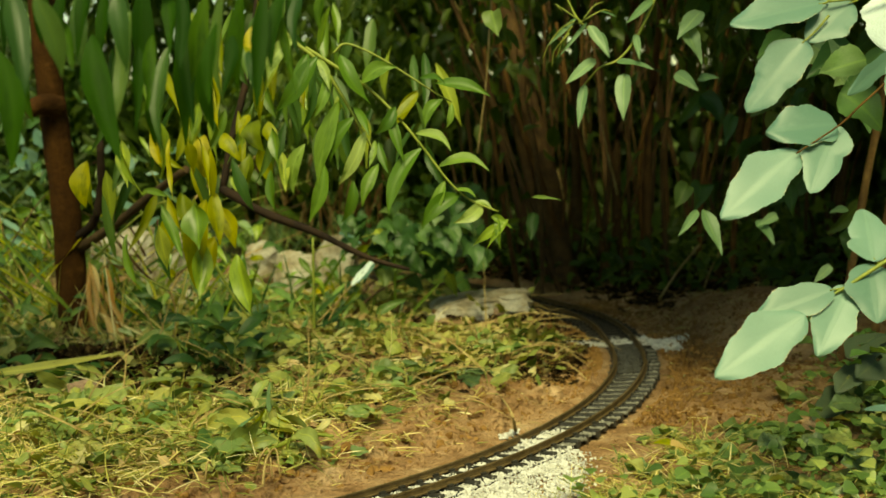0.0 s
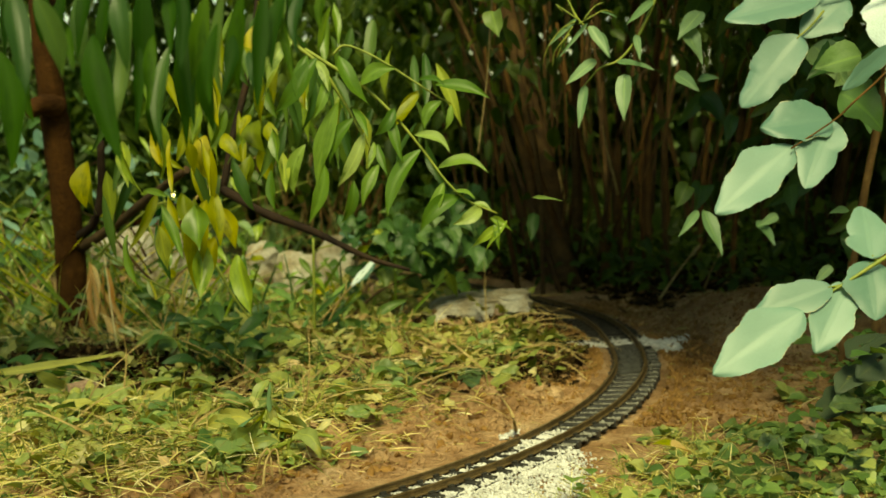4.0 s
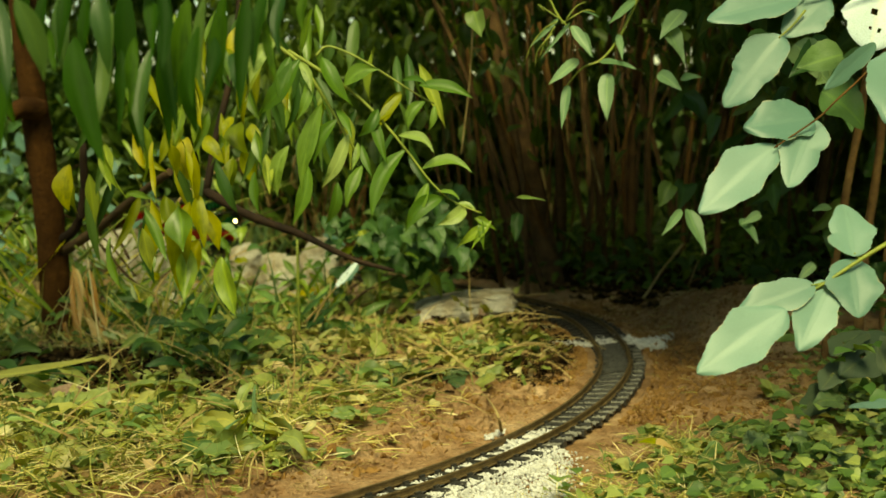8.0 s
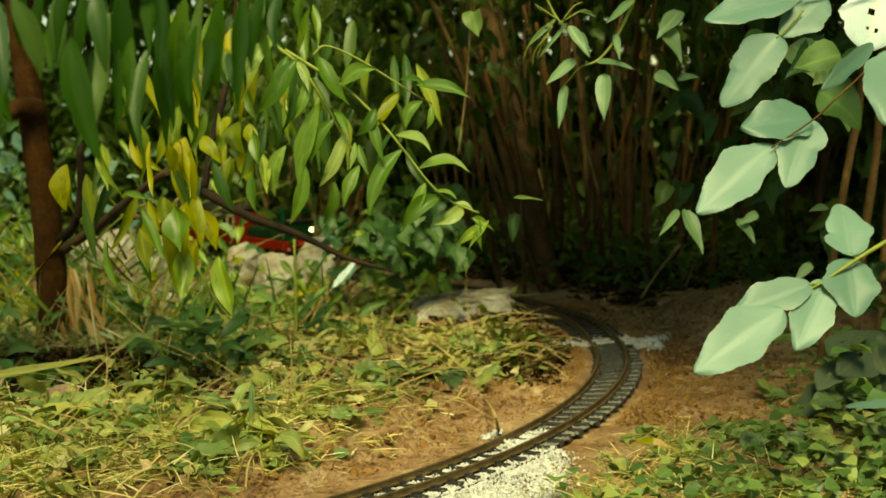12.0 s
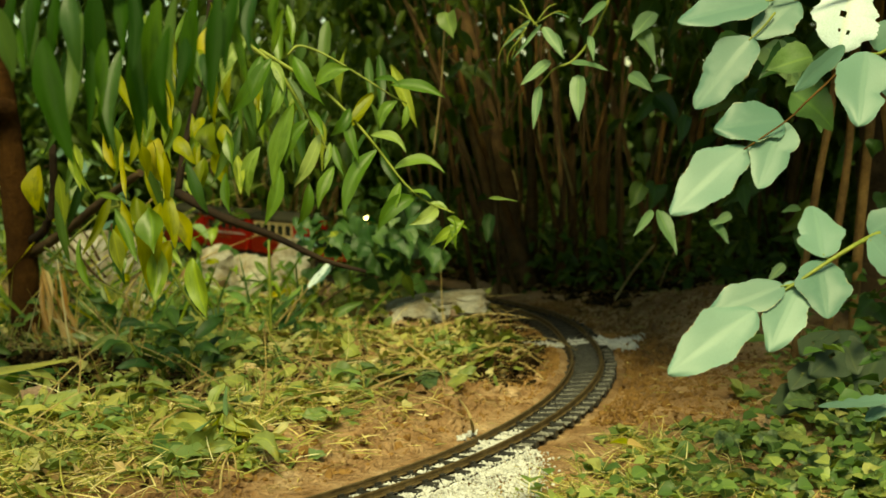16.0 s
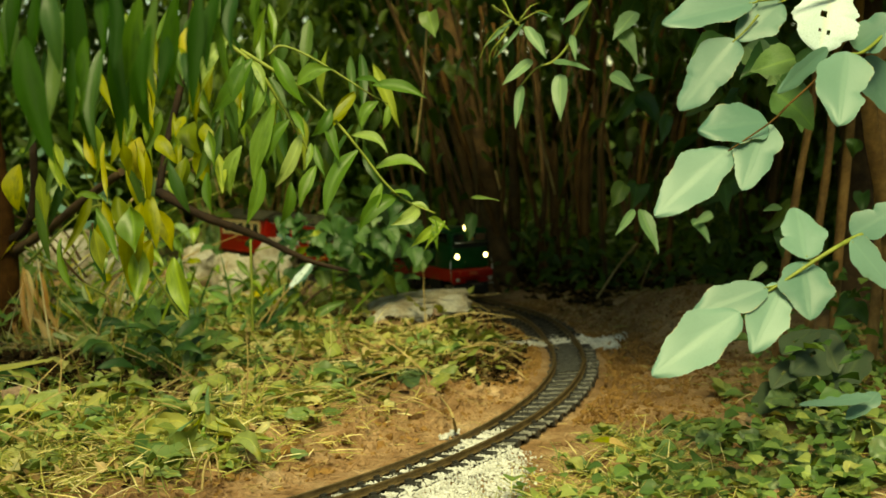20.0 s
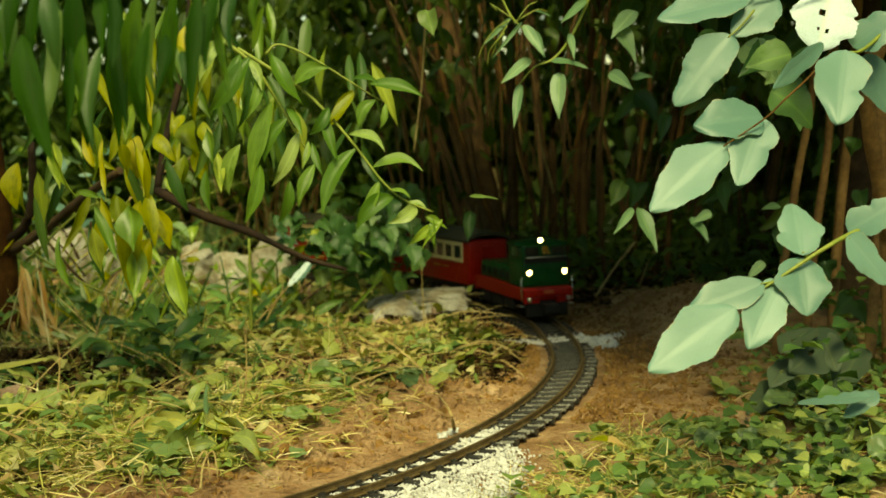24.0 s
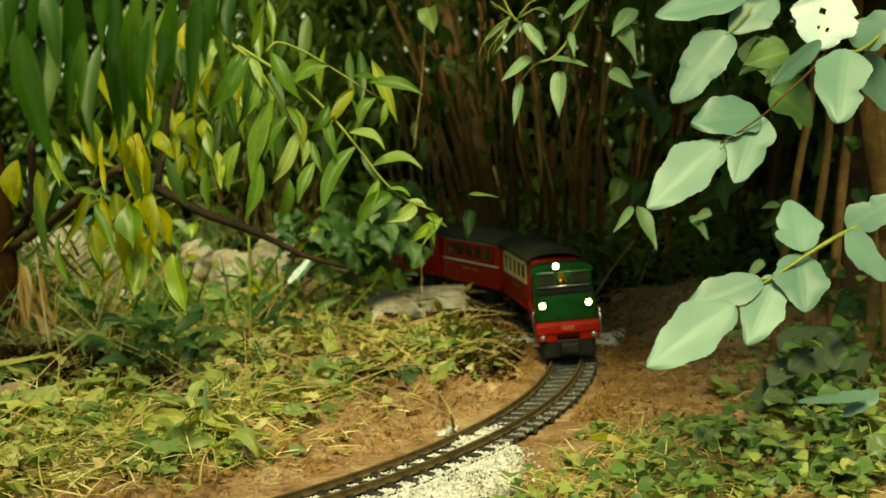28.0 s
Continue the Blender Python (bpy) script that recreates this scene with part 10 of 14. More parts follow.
stem("stalk", [(-0.420, 2.508, 0.001), (-0.349, 2.513, 0.044), (-0.255, 2.486, 0.072)], 0.0022, 0.0008, STRAW, tangle, sides=5)
stem("stalk", [(-0.408, 2.627, 0.009), (-0.512, 2.634, 0.075), (-0.639, 2.609, 0.120)], 0.0021, 0.0008, GREENSTEM, tangle, sides=5)
stem("stalk", [(-0.539, 2.456, 0.011), (-0.578, 2.459, 0.041), (-0.621, 2.431, 0.064)], 0.0035, 0.0008, GREENSTEM, tangle, sides=5)
leaf_at(tangle, M_MID[1], (-0.571, 2.442, 0.067), (-0.533, 2.407, 0.027), 0.0158, 5)
leaf_at(tangle, M_MID[1], (-0.606, 2.442, 0.073), (-0.612, 2.411, 0.062), 0.0127, 43)
stem("stalk", [(-0.229, 2.692, -0.033), (-0.257, 2.697, 0.010), (-0.291, 2.670, 0.041)], 0.0022, 0.0008, STRAW, tangle, sides=5)
stem("stalk", [(-0.280, 2.440, 0.026), (-0.251, 2.443, 0.052), (-0.213, 2.415, 0.071)], 0.0017, 0.0008, GREENSTEM, tangle, sides=5)
leaf_at(tangle, M_WILLOW[2], (-0.245, 2.428, 0.099), (-0.215, 2.396, 0.084), 0.0148, -40)
stem("stalk", [(-0.578, 2.658, -0.090), (-0.610, 2.663, -0.050), (-0.646, 2.636, -0.020)], 0.0031, 0.0008, GREENSTEM, tangle, sides=5)
leaf_at(tangle, M_DARK[0], (-0.607, 2.647, -0.012), (-0.572, 2.614, -0.029), 0.0187, -23)
stem("stalk", [(-0.426, 2.612, -0.070), (-0.514, 2.618, -0.018), (-0.622, 2.592, 0.020)], 0.0031, 0.0008, DARKBARK, tangle, sides=5)
leaf_at(tangle, M_WILLOW[0], (-0.592, 2.608, 0.072), (-0.561, 2.575, 0.053), 0.0127, 6)
stem("stalk", [(-0.454, 2.493, -0.024), (-0.558, 2.499, 0.032), (-0.685, 2.473, 0.072)], 0.0033, 0.0008, DARKBARK, tangle, sides=5)
leaf_at(tangle, M_WILLOW[2], (-0.666, 2.487, 0.110), (-0.644, 2.453, 0.072), 0.0200, 6)
stem("stalk", [(-0.196, 2.410, 0.006), (-0.126, 2.417, 0.069), (-0.037, 2.391, 0.110)], 0.0035, 0.0008, DARKBARK, tangle, sides=5)
leaf_at(tangle, M_WILLOW[2], (-0.047, 2.404, 0.140), (-0.015, 2.375, 0.148), 0.0129, -46)
leaf_at(tangle, M_WILLOW[0], (-0.124, 2.410, 0.188), (-0.101, 2.377, 0.167), 0.0167, 22)
stem("stalk", [(-0.380, 2.599, -0.077), (-0.404, 2.604, -0.031), (-0.431, 2.578, 0.002)], 0.0020, 0.0008, STRAW, tangle, sides=5)
leaf_at(tangle, M_DARK[0], (-0.406, 2.593, 0.050), (-0.423, 2.561, 0.035), 0.0114, -5)
leaf_at(tangle, M_MID[1], (-0.419, 2.588, 0.001), (-0.406, 2.554, -0.029), 0.0179, -6)
stem("stalk", [(-0.331, 2.457, 0.065), (-0.362, 2.462, 0.115), (-0.399, 2.436, 0.149)], 0.0023, 0.0008, GREENSTEM, tangle, sides=5)
leaf_at(tangle, M_WILLOW[0], (-0.388, 2.449, 0.180), (-0.365, 2.416, 0.153), 0.0149, 12)
leaf_at(tangle, M_MID[1], (-0.382, 2.452, 0.206), (-0.351, 2.420, 0.189), 0.0221, -24)
stem("stalk", [(-0.418, 2.614, -0.017), (-0.549, 2.621, 0.048), (-0.712, 2.596, 0.094)], 0.0030, 0.0008, GREENSTEM, tangle, sides=5)
leaf_at(tangle, M_WILLOW[2], (-0.670, 2.609, 0.116), (-0.665, 2.574, 0.076), 0.0195, -8)
stem("stalk", [(-0.502, 2.610, -0.012), (-0.422, 2.617, 0.056), (-0.318, 2.591, 0.098)], 0.0027, 0.0008, GREENSTEM, tangle, sides=5)
leaf_at(tangle, M_DARK[0], (-0.389, 2.604, 0.117), (-0.384, 2.574, 0.125), 0.0218, 15)
leaf_at(tangle, M_MID[1], (-0.360, 2.606, 0.141), (-0.333, 2.577, 0.152), 0.0213)
stem("stalk", [(-0.465, 2.423, -0.023), (-0.514, 2.430, 0.044), (-0.571, 2.405, 0.088)], 0.0024, 0.0008, DARKBARK, tangle, sides=5)
leaf_at(tangle, M_WILLOW[2], (-0.563, 2.418, 0.116), (-0.547, 2.388, 0.120), 0.0142, -21)
stem("stalk", [(-0.307, 2.487, 0.003), (-0.374, 2.492, 0.051), (-0.456, 2.466, 0.086)], 0.0027, 0.0008, DARKBARK, tangle, sides=5)
leaf_at(tangle, M_WILLOW[2], (-0.451, 2.479, 0.119), (-0.414, 2.450, 0.130), 0.0118, 16)
leaf_at(tangle, M_DARK[0], (-0.455, 2.480, 0.127), (-0.469, 2.448, 0.106), 0.0129, -43)
stem("stalk", [(-0.509, 2.552, -0.009), (-0.559, 2.559, 0.059), (-0.617, 2.534, 0.104)], 0.0032, 0.0008, GREENSTEM, tangle, sides=5)
leaf_at(tangle, M_DARK[0], (-0.550, 2.546, 0.123), (-0.535, 2.515, 0.113), 0.0231, 7)
stem("stalk", [(-0.478, 2.387, -0.033), (-0.519, 2.392, 0.006), (-0.565, 2.365, 0.035)], 0.0029, 0.0008, STRAW, tangle, sides=5)
leaf_at(tangle, M_WILLOW[0], (-0.560, 2.379, 0.071), (-0.545, 2.344, 0.031), 0.0195, 60)
stem("stalk", [(-0.274, 2.667, -0.017), (-0.306, 2.672, 0.026), (-0.344, 2.645, 0.057)], 0.0020, 0.0008, GREENSTEM, tangle, sides=5)
leaf_at(tangle, M_WILLOW[2], (-0.341, 2.659, 0.096), (-0.336, 2.630, 0.109), 0.0181, -4)
stem("stalk", [(-0.188, 2.416, -0.027), (-0.206, 2.420, 0.003), (-0.228, 2.392, 0.026)], 0.0018, 0.0008, DARKBARK, tangle, sides=5)
leaf_at(tangle, M_WILLOW[2], (-0.215, 2.403, 0.030), (-0.209, 2.372, 0.025), 0.0181, -13)
leaf_at(tangle, M_DARK[0], (-0.216, 2.402, 0.026), (-0.241, 2.373, 0.039), 0.0230, -19)
stem("stalk", [(-0.888, 2.722, 0.064), (-0.843, 2.727, 0.112), (-0.776, 2.700, 0.142)], 0.0025, 0.0008, STRAW, tangle, sides=5)
leaf_at(tangle, M_WILLOW[0], (-0.815, 2.707, 0.112), (-0.783, 2.675, 0.098), 0.0242, -33)
leaf_at(tangle, M_WILLOW[0], (-0.782, 2.707, 0.114), (-0.763, 2.673, 0.077), 0.0141, 12)
stem("stalk", [(-0.891, 2.654, 0.157), (-0.925, 2.669, 0.286), (-0.961, 2.647, 0.365)], 0.0025, 0.0008, STRAW, tangle, sides=5)
leaf_at(tangle, M_MID[1], (-0.937, 2.655, 0.346), (-0.934, 2.625, 0.348), 0.0119, -54)
leaf_at(tangle, M_WILLOW[0], (-0.958, 2.652, 0.317), (-0.942, 2.616, 0.270), 0.0236, 54)
stem("stalk", [(-0.828, 2.567, -0.043), (-0.873, 2.580, 0.076), (-0.922, 2.558, 0.151)], 0.0025, 0.0008, DARKBARK, tangle, sides=5)
leaf_at(tangle, M_DARK[0], (-0.860, 2.561, 0.086), (-0.865, 2.531, 0.092), 0.0246, 36)
leaf_at(tangle, M_DARK[0], (-0.896, 2.563, 0.103), (-0.896, 2.531, 0.092), 0.0194, 40)
stem("stalk", [(-0.779, 2.405, -0.019), (-0.923, 2.419, 0.106), (-1.096, 2.397, 0.187)], 0.0027, 0.0008, STRAW, tangle, sides=5)
leaf_at(tangle, M_MID[1], (-0.952, 2.405, 0.169), (-0.933, 2.371, 0.129), 0.0115, 46)
leaf_at(tangle, M_MID[1], (-1.074, 2.402, 0.141), (-1.074, 2.373, 0.154), 0.0184, -17)
stem("stalk", [(-0.612, 2.462, 0.077), (-0.586, 2.469, 0.149), (-0.547, 2.444, 0.195)], 0.0032, 0.0008, GREENSTEM, tangle, sides=5)
stem("stalk", [(-0.904, 2.645, 0.090), (-0.825, 2.658, 0.206), (-0.718, 2.635, 0.275)], 0.0032, 0.0008, GREENSTEM, tangle, sides=5)
leaf_at(tangle, M_WILLOW[0], (-0.771, 2.641, 0.235), (-0.723, 2.611, 0.239), 0.0242, 1)
leaf_at(tangle, M_WILLOW[0], (-0.825, 2.637, 0.201), (-0.790, 2.608, 0.211), 0.0190, 15)
stem("stalk", [(-0.558, 2.469, 0.077), (-0.529, 2.475, 0.131), (-0.486, 2.449, 0.166)], 0.0020, 0.0008, GREENSTEM, tangle, sides=5)
leaf_at(tangle, M_WILLOW[2], (-0.525, 2.458, 0.154), (-0.508, 2.425, 0.128), 0.0162, -41)
stem("stalk", [(-0.745, 2.448, 0.144), (-0.713, 2.453, 0.189), (-0.666, 2.426, 0.218)], 0.0028, 0.0008, GREENSTEM, tangle, sides=5)
leaf_at(tangle, M_DARK[0], (-0.680, 2.435, 0.207), (-0.708, 2.401, 0.177), 0.0203, -35)
leaf_at(tangle, M_MID[1], (-0.688, 2.435, 0.207), (-0.689, 2.404, 0.205), 0.0147, -1)
stem("stalk", [(-0.550, 2.491, 0.152), (-0.455, 2.503, 0.267), (-0.333, 2.480, 0.336)], 0.0034, 0.0008, STRAW, tangle, sides=5)
leaf_at(tangle, M_MID[1], (-0.446, 2.486, 0.299), (-0.431, 2.453, 0.268), 0.0202, -33)
leaf_at(tangle, M_WILLOW[0], (-0.399, 2.485, 0.290), (-0.376, 2.452, 0.258), 0.0138, 39)
stem("stalk", [(-0.627, 2.546, -0.052), (-0.539, 2.553, 0.015), (-0.422, 2.528, 0.057)], 0.0035, 0.0008, STRAW, tangle, sides=5)
leaf_at(tangle, M_MID[1], (-0.528, 2.534, 0.023), (-0.560, 2.503, 0.020), 0.0186, 58)
leaf_at(tangle, M_MID[1], (-0.504, 2.533, 0.014), (-0.496, 2.501, -0.005), 0.0162, 46)
stem("stalk", [(-0.666, 2.626, 0.098), (-0.695, 2.632, 0.147), (-0.724, 2.605, 0.179)], 0.0025, 0.0008, DARKBARK, tangle, sides=5)
leaf_at(tangle, M_DARK[0], (-0.704, 2.612, 0.150), (-0.664, 2.580, 0.134), 0.0214, -29)
leaf_at(tangle, M_WILLOW[2], (-0.710, 2.613, 0.160), (-0.730, 2.583, 0.166), 0.0154, -27)
stem("stalk", [(-0.744, 2.722, 0.083), (-0.813, 2.731, 0.172), (-0.895, 2.707, 0.229)], 0.0023, 0.0008, GREENSTEM, tangle, sides=5)
leaf_at(tangle, M_DARK[0], (-0.818, 2.712, 0.176), (-0.792, 2.679, 0.157), 0.0159, -4)
leaf_at(tangle, M_WILLOW[0], (-0.833, 2.712, 0.184), (-0.829, 2.677, 0.135), 0.0215, -14)
stem("stalk", [(-0.774, 2.646, 0.005), (-0.832, 2.654, 0.075), (-0.899, 2.628, 0.121)], 0.0020, 0.0008, GREENSTEM, tangle, sides=5)
leaf_at(tangle, M_DARK[0], (-0.821, 2.634, 0.081), (-0.786, 2.601, 0.057), 0.0130, -2)
leaf_at(tangle, M_WILLOW[0], (-0.843, 2.636, 0.095), (-0.860, 2.605, 0.094), 0.0221, -39)
stem("stalk", [(-0.746, 2.709, -0.008), (-0.698, 2.716, 0.063), (-0.630, 2.691, 0.107)], 0.0028, 0.0008, DARKBARK, tangle, sides=5)
leaf_at(tangle, M_WILLOW[2], (-0.697, 2.696, 0.059), (-0.699, 2.665, 0.054), 0.0164, 13)
leaf_at(tangle, M_MID[1], (-0.686, 2.699, 0.093), (-0.670, 2.669, 0.091), 0.0167, 19)
stem("stalk", [(-0.769, 2.447, 0.025), (-0.697, 2.456, 0.103), (-0.597, 2.431, 0.151)], 0.0022, 0.0008, GREENSTEM, tangle, sides=5)
leaf_at(tangle, M_WILLOW[0], (-0.656, 2.437, 0.116), (-0.658, 2.406, 0.107), 0.0225, 54)
leaf_at(tangle, M_MID[1], (-0.622, 2.440, 0.146), (-0.596, 2.409, 0.138), 0.0187, 17)
stem("stalk", [(-0.661, 2.478, 0.007), (-0.612, 2.488, 0.098), (-0.545, 2.464, 0.155)], 0.0022, 0.0008, DARKBARK, tangle, sides=5)
stem("stalk", [(-0.706, 2.647, 0.052), (-0.810, 2.660, 0.172), (-0.937, 2.638, 0.248)], 0.0018, 0.0008, GREENSTEM, tangle, sides=5)
leaf_at(tangle, M_WILLOW[0], (-0.845, 2.643, 0.203), (-0.820, 2.609, 0.171), 0.0221, 31)
leaf_at(tangle, M_WILLOW[2], (-0.804, 2.642, 0.194), (-0.782, 2.610, 0.178), 0.0228, -17)
stem("stalk", [(-0.900, 2.626, 0.023), (-1.009, 2.640, 0.152), (-1.139, 2.618, 0.234)], 0.0022, 0.0008, GREENSTEM, tangle, sides=5)
leaf_at(tangle, M_DARK[0], (-1.061, 2.623, 0.181), (-1.040, 2.591, 0.164), 0.0168, -31)
leaf_at(tangle, M_DARK[0], (-1.062, 2.620, 0.154), (-1.051, 2.588, 0.143), 0.0157, 42)
stem("stalk", [(-0.760, 2.660, -0.083), (-0.667, 2.672, 0.033), (-0.545, 2.650, 0.103)], 0.0023, 0.0008, GREENSTEM, tangle, sides=5)
stem("stalk", [(-0.674, 2.589, 0.086), (-0.718, 2.595, 0.142), (-0.767, 2.569, 0.179)], 0.0017, 0.0008, GREENSTEM, tangle, sides=5)
leaf_at(tangle, M_DARK[0], (-0.757, 2.577, 0.159), (-0.769, 2.546, 0.157), 0.0119, 29)
leaf_at(tangle, M_DARK[0], (-0.754, 2.576, 0.158), (-0.735, 2.544, 0.142), 0.0243, 34)
stem("stalk", [(-0.770, 2.458, -0.004), (-0.885, 2.471, 0.122), (-1.023, 2.450, 0.203)], 0.0036, 0.0008, DARKBARK, tangle, sides=5)
leaf_at(tangle, M_DARK[0], (-0.944, 2.455, 0.154), (-0.954, 2.424, 0.146), 0.0205, 56)
leaf_at(tangle, M_WILLOW[0], (-0.915, 2.456, 0.169), (-0.928, 2.424, 0.149), 0.0218, 37)
stem("stalk", [(-0.916, 2.546, 0.043), (-0.870, 2.554, 0.121), (-0.803, 2.529, 0.171)], 0.0035, 0.0008, GREENSTEM, tangle, sides=5)
leaf_at(tangle, M_DARK[0], (-0.860, 2.538, 0.157), (-0.857, 2.503, 0.115), 0.0129, -10)
leaf_at(tangle, M_WILLOW[0], (-0.857, 2.539, 0.168), (-0.881, 2.508, 0.161), 0.0190, 36)
stem("stalk", [(-0.586, 2.578, 0.041), (-0.497, 2.592, 0.167), (-0.381, 2.570, 0.242)], 0.0020, 0.0008, GREENSTEM, tangle, sides=5)
leaf_at(tangle, M_WILLOW[0], (-0.485, 2.572, 0.171), (-0.469, 2.541, 0.163), 0.0194, -56)
leaf_at(tangle, M_DARK[0], (-0.457, 2.574, 0.192), (-0.488, 2.545, 0.195), 0.0242, 24)
stem("stalk", [(-0.915, 2.570, 0.103), (-0.866, 2.583, 0.223), (-0.796, 2.561, 0.295)], 0.0028, 0.0008, GREENSTEM, tangle, sides=5)
leaf_at(tangle, M_DARK[0], (-0.802, 2.567, 0.259), (-0.781, 2.533, 0.224), 0.0165, -29)
leaf_at(tangle, M_WILLOW[2], (-0.836, 2.564, 0.229), (-0.808, 2.534, 0.232), 0.0245, 55)
stem("stalk", [(-0.531, 2.660, 0.094), (-0.502, 2.668, 0.168), (-0.462, 2.643, 0.214)], 0.0027, 0.0008, GREENSTEM, tangle, sides=5)
leaf_at(tangle, M_DARK[0], (-0.495, 2.649, 0.179), (-0.477, 2.617, 0.159), 0.0224, -8)
leaf_at(tangle, M_WILLOW[2], (-0.483, 2.649, 0.174), (-0.465, 2.613, 0.128), 0.0185, -23)
stem("stalk", [(-0.748, 2.706, -0.067), (-0.776, 2.713, -0.006), (-0.806, 2.687, 0.035)], 0.0027, 0.0008, GREENSTEM, tangle, sides=5)
leaf_at(tangle, M_DARK[0], (-0.804, 2.693, 0.001), (-0.792, 2.664, 0.009), 0.0202, -56)
leaf_at(tangle, M_WILLOW[2], (-0.781, 2.694, 0.007), (-0.808, 2.661, -0.018), 0.0188, -8)
stem("stalk", [(-0.737, 2.484, 0.106), (-0.709, 2.489, 0.151), (-0.667, 2.462, 0.180)], 0.0020, 0.0008, GREENSTEM, tangle, sides=5)
leaf_at(tangle, M_WILLOW[0], (-0.681, 2.470, 0.165), (-0.684, 2.437, 0.136), 0.0122, -47)
leaf_at(tangle, M_DARK[0], (-0.680, 2.470, 0.159), (-0.672, 2.439, 0.159), 0.0220, -53)
stem("stalk", [(-0.891, 2.508, 0.165), (-0.980, 2.519, 0.272), (-1.084, 2.497, 0.340)], 0.0035, 0.0008, GREENSTEM, tangle, sides=5)
leaf_at(tangle, M_MID[1], (-0.965, 2.500, 0.275), (-0.938, 2.469, 0.273), 0.0152, 21)
leaf_at(tangle, M_WILLOW[2], (-1.082, 2.501, 0.290), (-1.034, 2.468, 0.263), 0.0163, 59)
stem("stalk", [(-0.577, 2.423, 0.096), (-0.624, 2.428, 0.141), (-0.676, 2.402, 0.172)], 0.0016, 0.0008, STRAW, tangle, sides=5)
leaf_at(tangle, M_WILLOW[2], (-0.639, 2.409, 0.143), (-0.644, 2.378, 0.140), 0.0225, -11)
leaf_at(tangle, M_DARK[0], (-0.615, 2.410, 0.156), (-0.616, 2.380, 0.162), 0.0111, 8)
stem("stalk", [(-0.769, 2.602, 0.093), (-0.844, 2.615, 0.213), (-0.933, 2.593, 0.288)], 0.0028, 0.0008, GREENSTEM, tangle, sides=5)
leaf_at(tangle, M_DARK[0], (-0.885, 2.595, 0.219), (-0.888, 2.565, 0.216), 0.0142, -51)
leaf_at(tangle, M_MID[1], (-0.832, 2.597, 0.236), (-0.830, 2.568, 0.245), 0.0156, -52)
stem("stalk", [(-0.553, 2.452, 0.166), (-0.483, 2.458, 0.222), (-0.390, 2.432, 0.256)], 0.0025, 0.0008, GREENSTEM, tangle, sides=5)
leaf_at(tangle, M_WILLOW[0], (-0.484, 2.439, 0.229), (-0.506, 2.408, 0.216), 0.0138, -1)
leaf_at(tangle, M_DARK[0], (-0.470, 2.442, 0.252), (-0.462, 2.410, 0.238), 0.0162, -52)
stem("stalk", [(-0.817, 2.666, -0.082), (-0.886, 2.678, 0.025), (-0.967, 2.655, 0.094)], 0.0022, 0.0008, GREENSTEM, tangle, sides=5)
leaf_at(tangle, M_WILLOW[0], (-0.959, 2.661, 0.058), (-0.942, 2.626, 0.013), 0.0124, -32)
leaf_at(tangle, M_WILLOW[0], (-0.898, 2.657, 0.026), (-0.912, 2.624, -0.002), 0.0159, 54)
stem("stalk", [(-0.833, 2.672, 0.032), (-0.900, 2.684, 0.137), (-0.978, 2.661, 0.203)], 0.0030, 0.0008, GREENSTEM, tangle, sides=5)
leaf_at(tangle, M_MID[1], (-0.947, 2.663, 0.135), (-0.922, 2.634, 0.141), 0.0118, -50)
leaf_at(tangle, M_MID[1], (-0.920, 2.668, 0.182), (-0.870, 2.639, 0.188), 0.0203, -21)
stem("stalk", [(-0.749, 2.549, -0.011), (-0.662, 2.562, 0.103), (-0.545, 2.539, 0.172)], 0.0018, 0.0008, GREENSTEM, tangle, sides=5)
stem("stalk", [(-0.279, 2.482, 0.008), (-0.173, 2.487, 0.054), (-0.036, 2.460, 0.083)], 0.0024, 0.0008, STRAW, tangle, sides=5)
leaf_at(tangle, M_WILLOW[2], (-0.039, 2.474, 0.113), (-0.058, 2.444, 0.117), 0.0151, -47)
leaf_at(tangle, M_DARK[0], (-0.148, 2.474, 0.117), (-0.150, 2.440, 0.079), 0.0163, -9)
stem("stalk", [(-0.521, 2.438, 0.074), (-0.494, 2.443, 0.113), (-0.455, 2.415, 0.138)], 0.0027, 0.0008, STRAW, tangle, sides=5)
stem("stalk", [(-0.521, 2.582, -0.070), (-0.633, 2.588, -0.013), (-0.770, 2.563, 0.028)], 0.0034, 0.0008, DARKBARK, tangle, sides=5)
leaf_at(tangle, M_WILLOW[0], (-0.756, 2.579, 0.081), (-0.751, 2.544, 0.044), 0.0163, 44)
stem("stalk", [(-0.353, 2.689, -0.050), (-0.428, 2.694, -0.003), (-0.520, 2.667, 0.032)], 0.0028, 0.0008, GREENSTEM, tangle, sides=5)
leaf_at(tangle, M_MID[1], (-0.464, 2.682, 0.076), (-0.461, 2.648, 0.043), 0.0145, -34)
leaf_at(tangle, M_WILLOW[2], (-0.445, 2.681, 0.062), (-0.436, 2.651, 0.069), 0.0184, -7)
stem("stalk", [(-0.259, 2.668, -0.029), (-0.314, 2.673, 0.016), (-0.382, 2.646, 0.048)], 0.0023, 0.0008, GREENSTEM, tangle, sides=5)
stem("stalk", [(-0.176, 2.596, -0.075), (-0.224, 2.603, -0.011), (-0.285, 2.578, 0.033)], 0.0018, 0.0008, STRAW, tangle, sides=5)
leaf_at(tangle, M_WILLOW[0], (-0.268, 2.590, 0.056), (-0.250, 2.556, 0.016), 0.0185, -55)
leaf_at(tangle, M_MID[1], (-0.220, 2.595, 0.098), (-0.210, 2.561, 0.069), 0.0130, 12)
